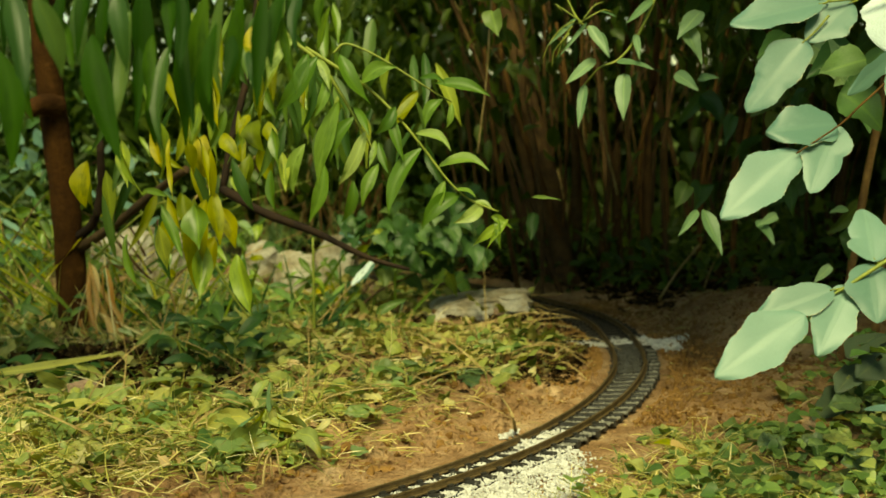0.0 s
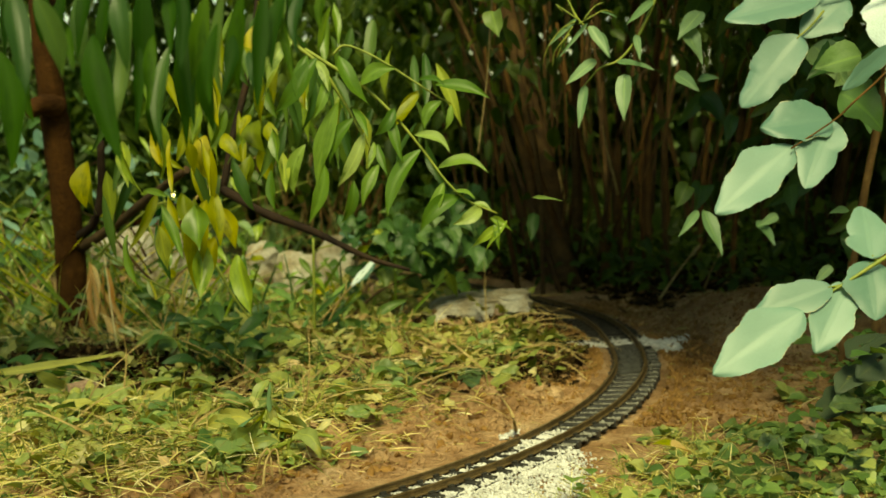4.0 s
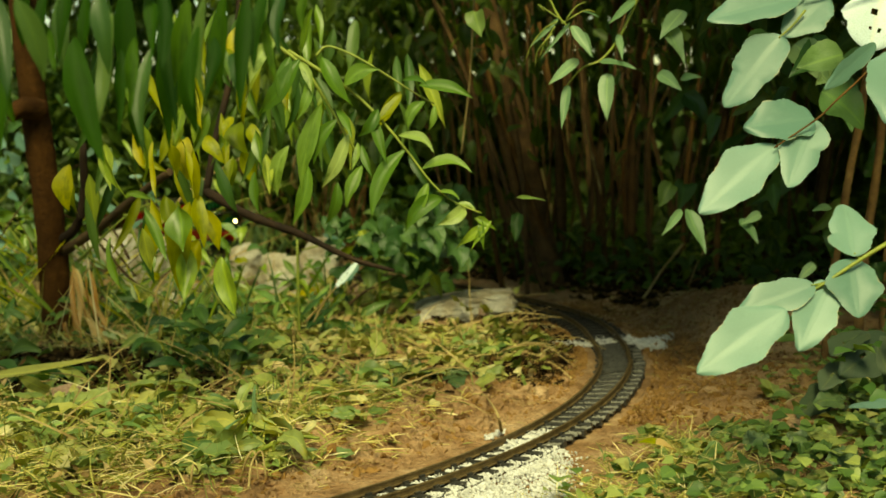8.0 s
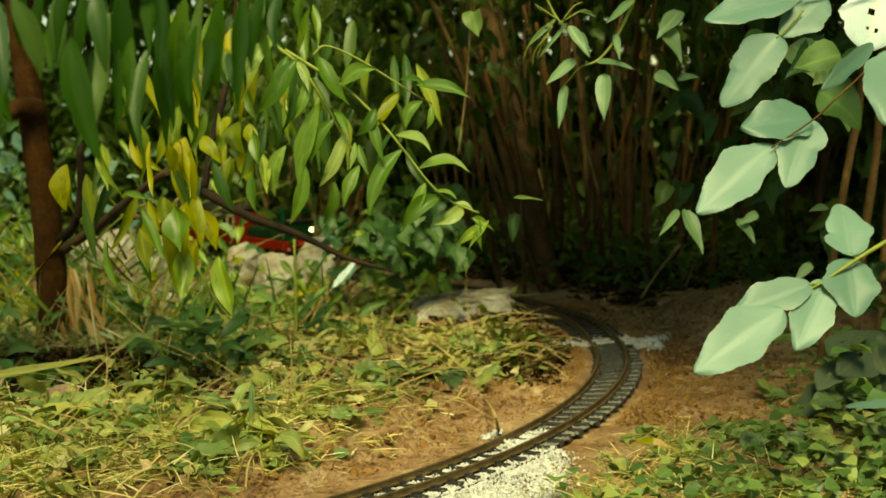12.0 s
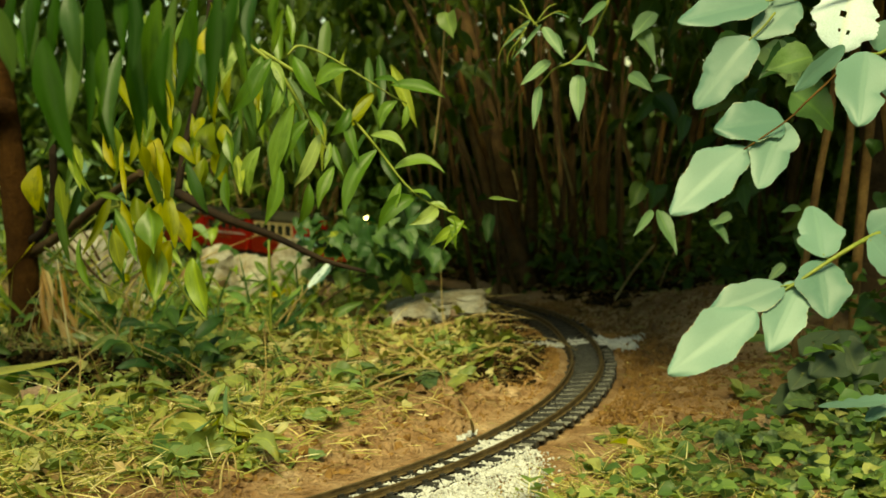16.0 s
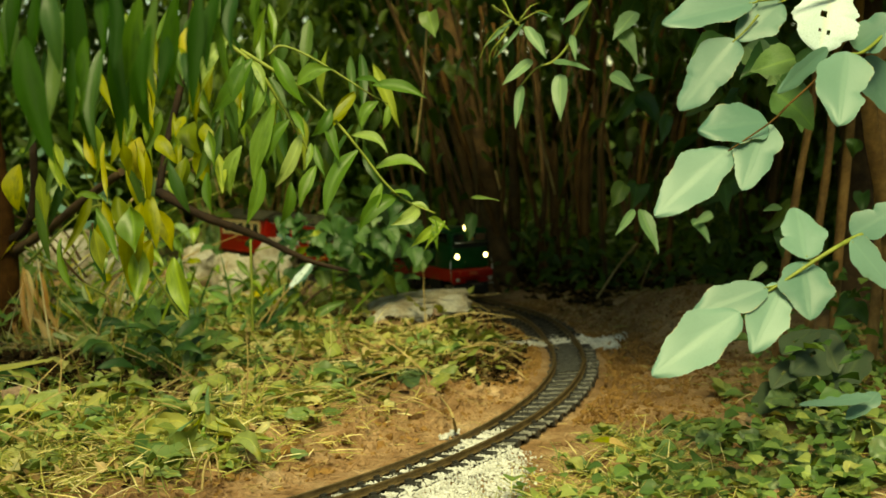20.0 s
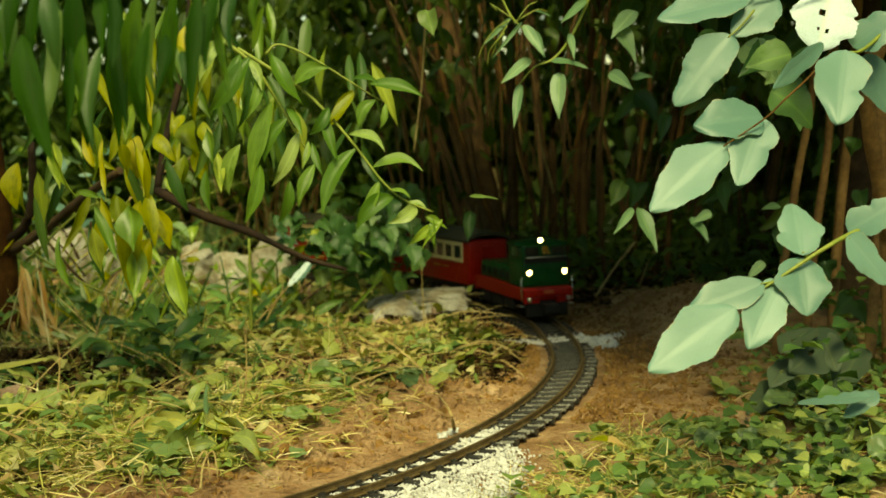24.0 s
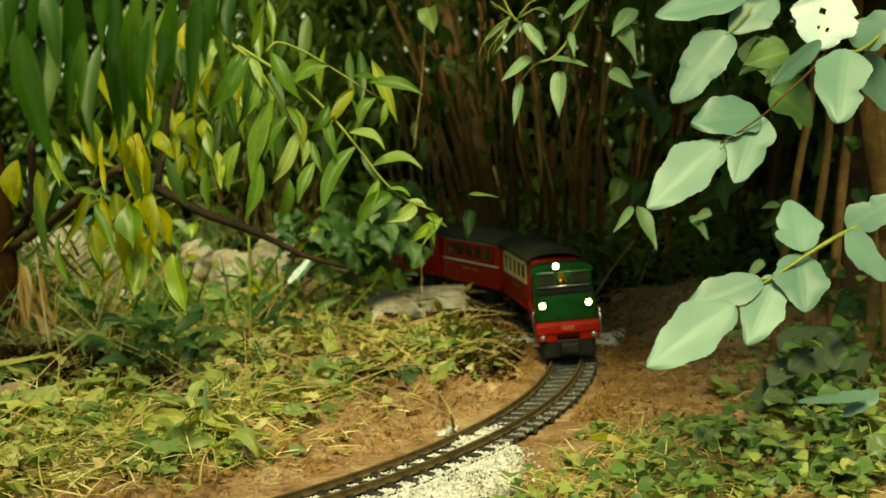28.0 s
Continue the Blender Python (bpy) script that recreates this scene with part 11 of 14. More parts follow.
stem("stalk", [(-0.445, 2.651, -0.093), (-0.391, 2.654, -0.064), (-0.318, 2.626, -0.042)], 0.0026, 0.0008, DARKBARK, tangle, sides=5)
leaf_at(tangle, M_MID[1], (-0.353, 2.639, -0.018), (-0.329, 2.610, -0.010), 0.0118, -39)
leaf_at(tangle, M_MID[1], (-0.385, 2.640, -0.012), (-0.393, 2.607, -0.032), 0.0195, -42)
stem("stalk", [(-0.299, 2.390, -0.002), (-0.327, 2.395, 0.043), (-0.360, 2.368, 0.075)], 0.0021, 0.0008, GREENSTEM, tangle, sides=5)
leaf_at(tangle, M_WILLOW[0], (-0.339, 2.382, 0.109), (-0.364, 2.352, 0.113), 0.0149, 23)
stem("stalk", [(-0.633, 2.697, 0.005), (-0.714, 2.703, 0.053), (-0.810, 2.676, 0.088)], 0.0021, 0.0008, DARKBARK, tangle, sides=5)
leaf_at(tangle, M_WILLOW[0], (-0.799, 2.688, 0.104), (-0.762, 2.658, 0.104), 0.0140, -50)
leaf_at(tangle, M_WILLOW[2], (-0.772, 2.688, 0.100), (-0.752, 2.658, 0.107), 0.0254, -33)
stem("stalk", [(-0.261, 2.502, -0.021), (-0.130, 2.509, 0.038), (0.037, 2.482, 0.075)], 0.0035, 0.0008, GREENSTEM, tangle, sides=5)
leaf_at(tangle, M_WILLOW[2], (0.005, 2.495, 0.099), (0.020, 2.460, 0.055), 0.0220, 16)
leaf_at(tangle, M_WILLOW[0], (-0.007, 2.500, 0.139), (0.023, 2.465, 0.095), 0.0179, -45)
stem("stalk", [(-0.549, 2.432, -0.000), (-0.442, 2.438, 0.049), (-0.303, 2.411, 0.079)], 0.0020, 0.0008, GREENSTEM, tangle, sides=5)
leaf_at(tangle, M_DARK[0], (-0.410, 2.425, 0.121), (-0.428, 2.395, 0.117), 0.0189, -17)
leaf_at(tangle, M_MID[1], (-0.390, 2.424, 0.109), (-0.395, 2.389, 0.068), 0.0210, -24)
stem("stalk", [(-0.599, 2.531, 0.010), (-0.641, 2.537, 0.072), (-0.689, 2.512, 0.115)], 0.0028, 0.0008, DARKBARK, tangle, sides=5)
leaf_at(tangle, M_WILLOW[0], (-0.659, 2.525, 0.147), (-0.674, 2.493, 0.127), 0.0152, 48)
stem("stalk", [(-0.377, 2.393, -0.036), (-0.486, 2.400, 0.033), (-0.620, 2.375, 0.081)], 0.0031, 0.0008, GREENSTEM, tangle, sides=5)
stem("stalk", [(-0.371, 2.674, -0.086), (-0.453, 2.680, -0.029), (-0.555, 2.654, 0.011)], 0.0018, 0.0008, STRAW, tangle, sides=5)
leaf_at(tangle, M_WILLOW[2], (-0.493, 2.664, 0.013), (-0.518, 2.634, 0.012), 0.0174, -36)
leaf_at(tangle, M_PALE[1], (-0.854, 2.764, 0.389), (-0.828, 2.730, 0.351), 0.0262, 40)
leaf_at(tangle, M_PALE[0], (-0.892, 2.758, 0.337), (-0.857, 2.725, 0.308), 0.0286, 3)
leaf_at(tangle, M_PALE[2], (-0.849, 2.757, 0.324), (-0.870, 2.730, 0.353), 0.0238, -27)
leaf_at(tangle, M_PALE[2], (-0.828, 2.755, 0.305), (-0.850, 2.724, 0.298), 0.0167, 26)
leaf_at(tangle, M_PALE[2], (-0.876, 2.751, 0.271), (-0.847, 2.719, 0.249), 0.0167, 36)
leaf_at(tangle, M_PALE[2], (-0.902, 2.764, 0.391), (-0.869, 2.731, 0.361), 0.0238, -6)
leaf_at(tangle, M_PALE[0], (-0.812, 2.766, 0.406), (-0.833, 2.733, 0.377), 0.0214, 7)
leaf_at(tangle, M_PALE[2], (-0.751, 2.751, 0.267), (-0.714, 2.718, 0.242), 0.0167, -26)
leaf_at(tangle, M_PALE[2], (-0.707, 2.758, 0.337), (-0.675, 2.731, 0.361), 0.0167, 21)
leaf_at(tangle, M_PALE[1], (-0.674, 2.747, 0.235), (-0.638, 2.715, 0.213), 0.0191, -13)
leaf_at(tangle, M_PALE[2], (-0.848, 2.745, 0.211), (-0.810, 2.712, 0.187), 0.0167, -40)
leaf_at(tangle, M_PALE[0], (-0.921, 2.740, 0.172), (-0.853, 2.707, 0.144), 0.0214, -3)
leaf_at(tangle, M_PALE[1], (-0.932, 2.744, 0.208), (-0.875, 2.711, 0.177), 0.0191, -35)
leaf_at(tangle, M_PALE[0], (-0.570, 2.758, 0.333), (-0.528, 2.729, 0.344), 0.0143, 16)
leaf_at(tangle, M_PALE[1], (-0.218, 2.739, 0.155), (-0.169, 2.706, 0.133), 0.0262, -34)
leaf_at(tangle, M_PALE[2], (-0.634, 2.741, 0.181), (-0.586, 2.713, 0.199), 0.0167, 20)
leaf_at(tangle, M_PALE[1], (-0.906, 2.749, 0.249), (-0.919, 2.721, 0.275), 0.0191, 40)
leaf_at(tangle, M_PALE[0], (-0.787, 2.748, 0.245), (-0.807, 2.721, 0.271), 0.0143, 13)
leaf_at(tangle, M_TIP[0], (-0.888, 2.687, 0.409), (-0.896, 2.671, 0.386), 0.0144, 49)
leaf_at(tangle, M_PALE[0], (-0.694, 2.718, 0.136), (-0.703, 2.710, 0.106), 0.0235, 39)
leaf_at(tangle, M_MID[1], (-0.869, 2.564, 0.235), (-0.846, 2.572, 0.237), 0.0119, 26)
leaf_at(tangle, M_TIP[0], (-0.591, 2.696, 0.371), (-0.592, 2.706, 0.351), 0.0164, 42)
leaf_at(tangle, M_MID[1], (-0.547, 2.816, 0.141), (-0.521, 2.798, 0.129), 0.0178, -54)
leaf_at(tangle, M_PALE[0], (-0.739, 2.520, 0.145), (-0.772, 2.512, 0.164), 0.0113, 60)
leaf_at(tangle, M_WILLOW[2], (-0.780, 2.698, 0.434), (-0.790, 2.686, 0.425), 0.0210, -6)
leaf_at(tangle, M_PALE[0], (-0.872, 2.637, 0.448), (-0.861, 2.639, 0.461), 0.0157, 41)
leaf_at(tangle, M_WILLOW[2], (-0.939, 2.741, 0.287), (-0.947, 2.710, 0.267), 0.0202, -15)
leaf_at(tangle, M_WILLOW[2], (-0.624, 2.561, 0.261), (-0.640, 2.532, 0.277), 0.0097, 51)
leaf_at(tangle, M_WILLOW[2], (-0.875, 2.540, 0.121), (-0.880, 2.543, 0.118), 0.0160, 30)
leaf_at(tangle, M_WILLOW[2], (-0.782, 2.735, 0.235), (-0.808, 2.722, 0.247), 0.0235, -38)
leaf_at(tangle, M_WILLOW[1], (-0.636, 2.761, 0.180), (-0.625, 2.732, 0.175), 0.0203, 45)
leaf_at(tangle, M_WILLOW[2], (-0.862, 2.616, 0.120), (-0.849, 2.629, 0.132), 0.0163, -4)
leaf_at(tangle, M_MID[1], (-0.650, 2.724, 0.287), (-0.681, 2.703, 0.262), 0.0148, -51)
leaf_at(tangle, M_WILLOW[2], (-0.568, 2.691, 0.344), (-0.561, 2.685, 0.306), 0.0229, 13)
leaf_at(tangle, M_TIP[0], (-0.488, 2.570, 0.326), (-0.504, 2.565, 0.329), 0.0108, 19)
leaf_at(tangle, M_PALE[0], (-0.614, 2.573, 0.328), (-0.604, 2.561, 0.308), 0.0219, 8)
leaf_at(tangle, M_TIP[0], (-0.505, 2.568, 0.229), (-0.473, 2.531, 0.211), 0.0178, -44)
leaf_at(tangle, M_WILLOW[2], (-0.657, 2.531, 0.291), (-0.663, 2.520, 0.312), 0.0163, -19)
leaf_at(tangle, M_MID[1], (-0.562, 2.613, 0.175), (-0.560, 2.615, 0.162), 0.0144, -57)
leaf_at(tangle, M_TIP[0], (-0.832, 2.490, 0.141), (-0.832, 2.500, 0.156), 0.0104, -40)
leaf_at(tangle, M_WILLOW[1], (-0.802, 2.617, 0.119), (-0.792, 2.612, 0.115), 0.0099, 24)
leaf_at(tangle, M_WILLOW[1], (-0.754, 2.805, 0.343), (-0.743, 2.781, 0.352), 0.0166, 11)
leaf_at(tangle, M_MID[1], (-0.683, 2.797, 0.275), (-0.676, 2.814, 0.274), 0.0146, -28)
leaf_at(tangle, M_MID[1], (-0.634, 2.764, 0.437), (-0.624, 2.775, 0.423), 0.0143, 45)
leaf_at(tangle, M_MID[1], (-0.555, 2.808, 0.259), (-0.552, 2.798, 0.245), 0.0212, -58)
leaf_at(tangle, M_WILLOW[1], (-0.910, 2.804, 0.139), (-0.886, 2.798, 0.137), 0.0127, 2)
leaf_at(tangle, M_WILLOW[2], (-0.647, 2.751, 0.266), (-0.679, 2.751, 0.278), 0.0148, -58)
leaf_at(tangle, M_TIP[0], (-0.542, 2.668, 0.232), (-0.578, 2.669, 0.261), 0.0191, 41)
leaf_at(tangle, M_MID[1], (-0.786, 2.553, 0.314), (-0.784, 2.519, 0.314), 0.0210, 45)
leaf_at(tangle, M_PALE[0], (-0.498, 2.625, 0.437), (-0.491, 2.643, 0.444), 0.0104, 29)
leaf_at(tangle, M_TIP[0], (-0.758, 2.689, 0.365), (-0.743, 2.648, 0.353), 0.0114, 27)
leaf_at(tangle, M_MID[1], (-0.809, 2.583, 0.398), (-0.778, 2.562, 0.414), 0.0216, 23)
leaf_at(tangle, M_WILLOW[2], (-0.584, 2.771, 0.244), (-0.598, 2.789, 0.258), 0.0189, -6)
leaf_at(tangle, M_MID[1], (-0.664, 2.526, 0.165), (-0.633, 2.510, 0.150), 0.0120, -54)
leaf_at(tangle, M_WILLOW[1], (-0.621, 2.779, 0.242), (-0.628, 2.760, 0.256), 0.0192, 34)
leaf_at(tangle, M_PALE[0], (-0.589, 2.735, 0.277), (-0.561, 2.723, 0.247), 0.0141, 52)
leaf_at(tangle, M_PALE[0], (-0.581, 2.691, 0.292), (-0.606, 2.684, 0.293), 0.0101, -4)
leaf_at(tangle, M_WILLOW[2], (-0.705, 2.760, 0.289), (-0.721, 2.730, 0.294), 0.0198, 36)
leaf_at(tangle, M_MID[1], (-0.525, 2.744, 0.444), (-0.519, 2.734, 0.466), 0.0206, 57)
leaf_at(tangle, M_PALE[0], (-0.764, 2.819, 0.445), (-0.752, 2.821, 0.445), 0.0120, -17)
leaf_at(tangle, M_TIP[0], (-0.734, 2.501, 0.172), (-0.709, 2.482, 0.172), 0.0154, -15)
leaf_at(tangle, M_WILLOW[2], (-0.555, 2.721, 0.205), (-0.573, 2.713, 0.199), 0.0218, 44)
leaf_at(tangle, M_WILLOW[2], (-0.826, 2.524, 0.150), (-0.843, 2.504, 0.138), 0.0115, 22)
leaf_at(tangle, M_PALE[0], (-0.913, 2.833, 0.311), (-0.926, 2.811, 0.299), 0.0101, -32)
leaf_at(tangle, M_TIP[0], (-0.773, 2.850, 0.345), (-0.777, 2.849, 0.350), 0.0239, -39)
leaf_at(tangle, M_TIP[0], (-0.767, 2.533, 0.237), (-0.754, 2.530, 0.223), 0.0106, 44)
leaf_at(tangle, M_MID[1], (-0.797, 2.574, 0.304), (-0.774, 2.574, 0.290), 0.0223, -42)
leaf_at(tangle, M_WILLOW[1], (-0.964, 2.797, 0.206), (-0.976, 2.811, 0.202), 0.0176, 19)
leaf_at(tangle, M_PALE[0], (-0.771, 2.646, 0.265), (-0.742, 2.634, 0.246), 0.0204, 47)
leaf_at(tangle, M_WILLOW[1], (-0.795, 2.612, 0.150), (-0.783, 2.581, 0.137), 0.0148, 51)
leaf_at(tangle, M_TIP[0], (-0.648, 2.735, 0.294), (-0.664, 2.744, 0.314), 0.0233, 49)
leaf_at(tangle, M_WILLOW[2], (-0.933, 2.701, 0.117), (-0.939, 2.691, 0.106), 0.0164, 43)
leaf_at(tangle, M_TIP[0], (-0.894, 2.650, 0.228), (-0.896, 2.616, 0.213), 0.0113, 41)
leaf_at(tangle, M_TIP[0], (-0.945, 2.751, 0.161), (-0.935, 2.737, 0.152), 0.0142, 18)
leaf_at(tangle, M_MID[1], (-0.861, 2.517, 0.348), (-0.863, 2.505, 0.365), 0.0111, 45)
leaf_at(tangle, M_TIP[0], (-0.589, 2.538, 0.336), (-0.565, 2.542, 0.319), 0.0119, 57)
leaf_at(tangle, M_WILLOW[2], (-0.694, 2.857, 0.356), (-0.657, 2.852, 0.321), 0.0233, 27)
leaf_at(tangle, M_WILLOW[1], (-0.852, 2.710, 0.331), (-0.877, 2.726, 0.341), 0.0210, -36)
leaf_at(tangle, M_WILLOW[1], (-0.833, 2.784, 0.216), (-0.865, 2.784, 0.203), 0.0141, -58)
leaf_at(tangle, M_TIP[0], (-0.943, 2.683, 0.149), (-0.922, 2.653, 0.157), 0.0112, -10)
leaf_at(tangle, M_MID[1], (-0.710, 2.717, 0.201), (-0.716, 2.687, 0.200), 0.0156, -42)
leaf_at(tangle, M_WILLOW[1], (-0.779, 2.559, 0.398), (-0.753, 2.565, 0.374), 0.0213, -9)
leaf_at(tangle, M_MID[1], (-0.864, 2.526, 0.431), (-0.873, 2.529, 0.423), 0.0160, -41)
leaf_at(tangle, M_TIP[0], (-0.643, 2.585, 0.416), (-0.651, 2.586, 0.389), 0.0159, -50)
leaf_at(tangle, M_MID[1], (-0.925, 2.800, 0.289), (-0.968, 2.818, 0.284), 0.0199, 5)
leaf_at(tangle, M_TIP[0], (-0.737, 2.606, 0.314), (-0.738, 2.592, 0.287), 0.0216, 56)
leaf_at(tangle, M_MID[1], (-0.816, 2.805, 0.268), (-0.855, 2.812, 0.254), 0.0136, 47)
leaf_at(tangle, M_WILLOW[2], (-0.930, 2.627, 0.157), (-0.907, 2.589, 0.170), 0.0215, -45)
leaf_at(tangle, M_WILLOW[1], (-0.839, 2.840, 0.443), (-0.833, 2.843, 0.414), 0.0164, 6)
leaf_at(tangle, M_WILLOW[2], (-0.894, 2.743, 0.325), (-0.887, 2.757, 0.320), 0.0237, 21)
leaf_at(tangle, M_TIP[0], (-0.727, 2.730, 0.375), (-0.699, 2.690, 0.367), 0.0099, -29)
leaf_at(tangle, M_TIP[0], (-0.647, 2.750, 0.328), (-0.638, 2.723, 0.312), 0.0228, -57)
leaf_at(tangle, M_MID[1], (-0.513, 2.567, 0.211), (-0.492, 2.580, 0.202), 0.0202, -22)
leaf_at(tangle, M_WILLOW[2], (-0.579, 2.742, 0.350), (-0.591, 2.751, 0.357), 0.0119, 5)
leaf_at(tangle, M_WILLOW[1], (-0.584, 2.647, 0.444), (-0.607, 2.646, 0.403), 0.0162, -35)
leaf_at(tangle, M_MID[1], (-0.814, 2.648, 0.325), (-0.804, 2.615, 0.309), 0.0211, 22)
leaf_at(tangle, M_WILLOW[1], (-0.825, 2.721, 0.189), (-0.832, 2.694, 0.195), 0.0130, -51)
leaf_at(tangle, M_WILLOW[1], (-0.823, 2.741, 0.262), (-0.833, 2.754, 0.228), 0.0184)
leaf_at(tangle, M_WILLOW[1], (-0.548, 2.691, 0.335), (-0.552, 2.678, 0.347), 0.0113, -32)
leaf_at(tangle, M_WILLOW[2], (-0.582, 2.537, 0.372), (-0.552, 2.507, 0.338), 0.0097, -16)
leaf_at(tangle, M_WILLOW[2], (-0.815, 2.574, 0.160), (-0.818, 2.572, 0.179), 0.0219, 32)
leaf_at(tangle, M_PALE[0], (-0.941, 2.782, 0.461), (-0.919, 2.752, 0.461), 0.0132, -32)
leaf_at(tangle, M_PALE[0], (-0.870, 2.650, 0.350), (-0.848, 2.650, 0.364), 0.0183, -46)
leaf_at(tangle, M_MID[1], (-0.843, 2.749, 0.125), (-0.849, 2.738, 0.117), 0.0142, 50)
leaf_at(tangle, M_GRASS[0], (-0.645, 2.647, -0.061), (-0.893, 2.644, 0.118), 0.0068, 20, name="blade")
leaf_at(tangle, M_GRASS[1], (-0.618, 2.498, 0.070), (-0.677, 2.486, 0.266), 0.0085, -49, name="blade")
leaf_at(tangle, M_GRASS[0], (-0.884, 2.608, -0.080), (-0.751, 2.601, 0.081), 0.0084, 59, name="blade")
leaf_at(tangle, M_GRASS[1], (-0.703, 2.386, 0.060), (-0.888, 2.336, 0.209), 0.0075, 12, name="blade")
leaf_at(tangle, M_GRASS[2], (-0.754, 2.409, 0.120), (-0.801, 2.388, 0.203), 0.0078, 30, name="blade")
leaf_at(tangle, M_GRASS[1], (-0.623, 2.335, -0.005), (-0.861, 2.289, 0.176), 0.0055, 33, name="blade")
leaf_at(tangle, M_GRASS[2], (-0.628, 2.467, 0.088), (-0.345, 2.484, 0.255), 0.0062, 60, name="blade")
leaf_at(tangle, M_GRASS[0], (-0.552, 2.389, -0.039), (-0.599, 2.338, 0.050), 0.0041, -19, name="blade")
leaf_at(tangle, M_GRASS[1], (-0.566, 2.388, 0.045), (-0.782, 2.309, 0.233), 0.0063, -12, name="blade")
leaf_at(tangle, M_GRASS[2], (-0.854, 2.494, 0.031), (-0.884, 2.409, 0.146), 0.0073, -29, name="blade")
leaf_at(tangle, M_GRASS[0], (-0.821, 2.411, -0.036), (-0.559, 2.335, 0.105), 0.0050, -53, name="blade")
leaf_at(tangle, M_GRASS[1], (-0.782, 2.510, 0.096), (-0.643, 2.447, 0.242), 0.0074, -34, name="blade")
leaf_at(tangle, M_GRASS[2], (-0.573, 2.457, 0.014), (-0.617, 2.387, 0.117), 0.0049, -41, name="blade")
leaf_at(tangle, M_GRASS[0], (-0.685, 2.607, 0.049), (-0.914, 2.597, 0.198), 0.0089, -57, name="blade")
leaf_at(tangle, M_GRASS[1], (-0.904, 2.512, 0.120), (-0.779, 2.499, 0.228), 0.0047, 19, name="blade")
leaf_at(tangle, M_GRASS[2], (-0.753, 2.407, 0.008), (-0.747, 2.322, 0.114), 0.0085, 7, name="blade")
leaf_at(tangle, M_GRASS[1], (-0.728, 2.652, 0.058), (-0.438, 2.668, 0.222), 0.0058, -22, name="blade")
leaf_at(tangle, M_GRASS[2], (-0.608, 2.444, 0.047), (-0.660, 2.372, 0.157), 0.0082, -57, name="blade")
leaf_at(tangle, M_GRASS[0], (-0.784, 2.371, -0.036), (-0.532, 2.342, 0.139), 0.0081, -5, name="blade")
leaf_at(tangle, M_GRASS[1], (-0.791, 2.595, 0.088), (-0.968, 2.566, 0.267), 0.0076, 20, name="blade")
leaf_at(tangle, M_GRASS[2], (-0.855, 2.559, 0.042), (-0.778, 2.510, 0.152), 0.0064, -38, name="blade")
leaf_at(tangle, M_GRASS[0], (-0.659, 2.289, 0.066), (-0.806, 2.279, 0.245), 0.0080, 5, name="blade")
leaf_at(tangle, M_GRASS[2], (-0.830, 2.314, -0.034), (-0.577, 2.331, 0.140), 0.0059, -22, name="blade")
leaf_at(tangle, M_GRASS[0], (-0.573, 2.423, 0.081), (-0.286, 2.362, 0.235), 0.0058, -8, name="blade")
leaf_at(tangle, M_GRASS[1], (-0.713, 2.317, 0.124), (-0.547, 2.303, 0.299), 0.0087, -34, name="blade")
leaf_at(tangle, M_GRASS[2], (-0.709, 2.546, -0.000), (-0.486, 2.485, 0.135), 0.0080, 46, name="blade")
leaf_at(tangle, M_GRASS[1], (-0.556, 2.482, 0.028), (-0.467, 2.454, 0.217), 0.0076, -12, name="blade")
leaf_at(tangle, M_GRASS[2], (-0.774, 2.501, 0.029), (-0.851, 2.448, 0.132), 0.0086, -45, name="blade")
leaf_at(tangle, M_GRASS[0], (-0.558, 2.431, 0.036), (-0.493, 2.402, 0.123), 0.0051, 48, name="blade")
leaf_at(tangle, M_GRASS[1], (-0.894, 2.557, 0.033), (-0.705, 2.516, 0.214), 0.0068, 59, name="blade")
leaf_at(tangle, M_GRASS[2], (-0.810, 2.498, 0.090), (-0.656, 2.500, 0.216), 0.0057, 38, name="blade")
leaf_at(tangle, M_GRASS[0], (-0.776, 2.615, 0.033), (-0.867, 2.633, 0.232), 0.0088, -31, name="blade")
leaf_at(tangle, M_GRASS[1], (-0.705, 2.474, 0.011), (-0.915, 2.402, 0.180), 0.0052, -56, name="blade")
leaf_at(tangle, M_GRASS[2], (-0.558, 2.505, 0.038), (-0.773, 2.513, 0.185), 0.0070, 30, name="blade")
leaf_at(tangle, M_GRASS[0], (-0.664, 2.654, 0.049), (-0.783, 2.576, 0.186), 0.0077, -3, name="blade")
leaf_at(tangle, M_GRASS[1], (-0.732, 2.361, -0.004), (-0.846, 2.359, 0.104), 0.0061, 26, name="blade")
leaf_at(tangle, M_GRASS[2], (-0.795, 2.409, 0.091), (-0.728, 2.381, 0.197), 0.0055, -34, name="blade")
leaf_at(tangle, M_GRASS[0], (-0.930, 2.629, 0.088), (-0.788, 2.571, 0.193), 0.0075, -22, name="blade")
leaf_at(tangle, M_GRASS[1], (-0.860, 2.420, 0.130), (-0.742, 2.374, 0.210), 0.0069, -26, name="blade")
leaf_at(tangle, M_GRASS[0], (-0.276, 2.453, 0.003), (-0.172, 2.379, 0.162), 0.0098, 25, name="blade")
leaf_at(tangle, M_GRASS[1], (-0.097, 2.558, -0.016), (-0.101, 2.480, 0.062), 0.0076, 9, name="blade")
leaf_at(tangle, M_GRASS[0], (-0.315, 2.337, 0.021), (-0.390, 2.300, 0.172), 0.0060, -16, name="blade")
leaf_at(tangle, M_GRASS[1], (-0.507, 2.518, -0.003), (-0.438, 2.558, 0.090), 0.0060, -17, name="blade")
leaf_at(tangle, M_GRASS[2], (-0.480, 2.380, -0.031), (-0.416, 2.353, 0.100), 0.0043, -23, name="blade")
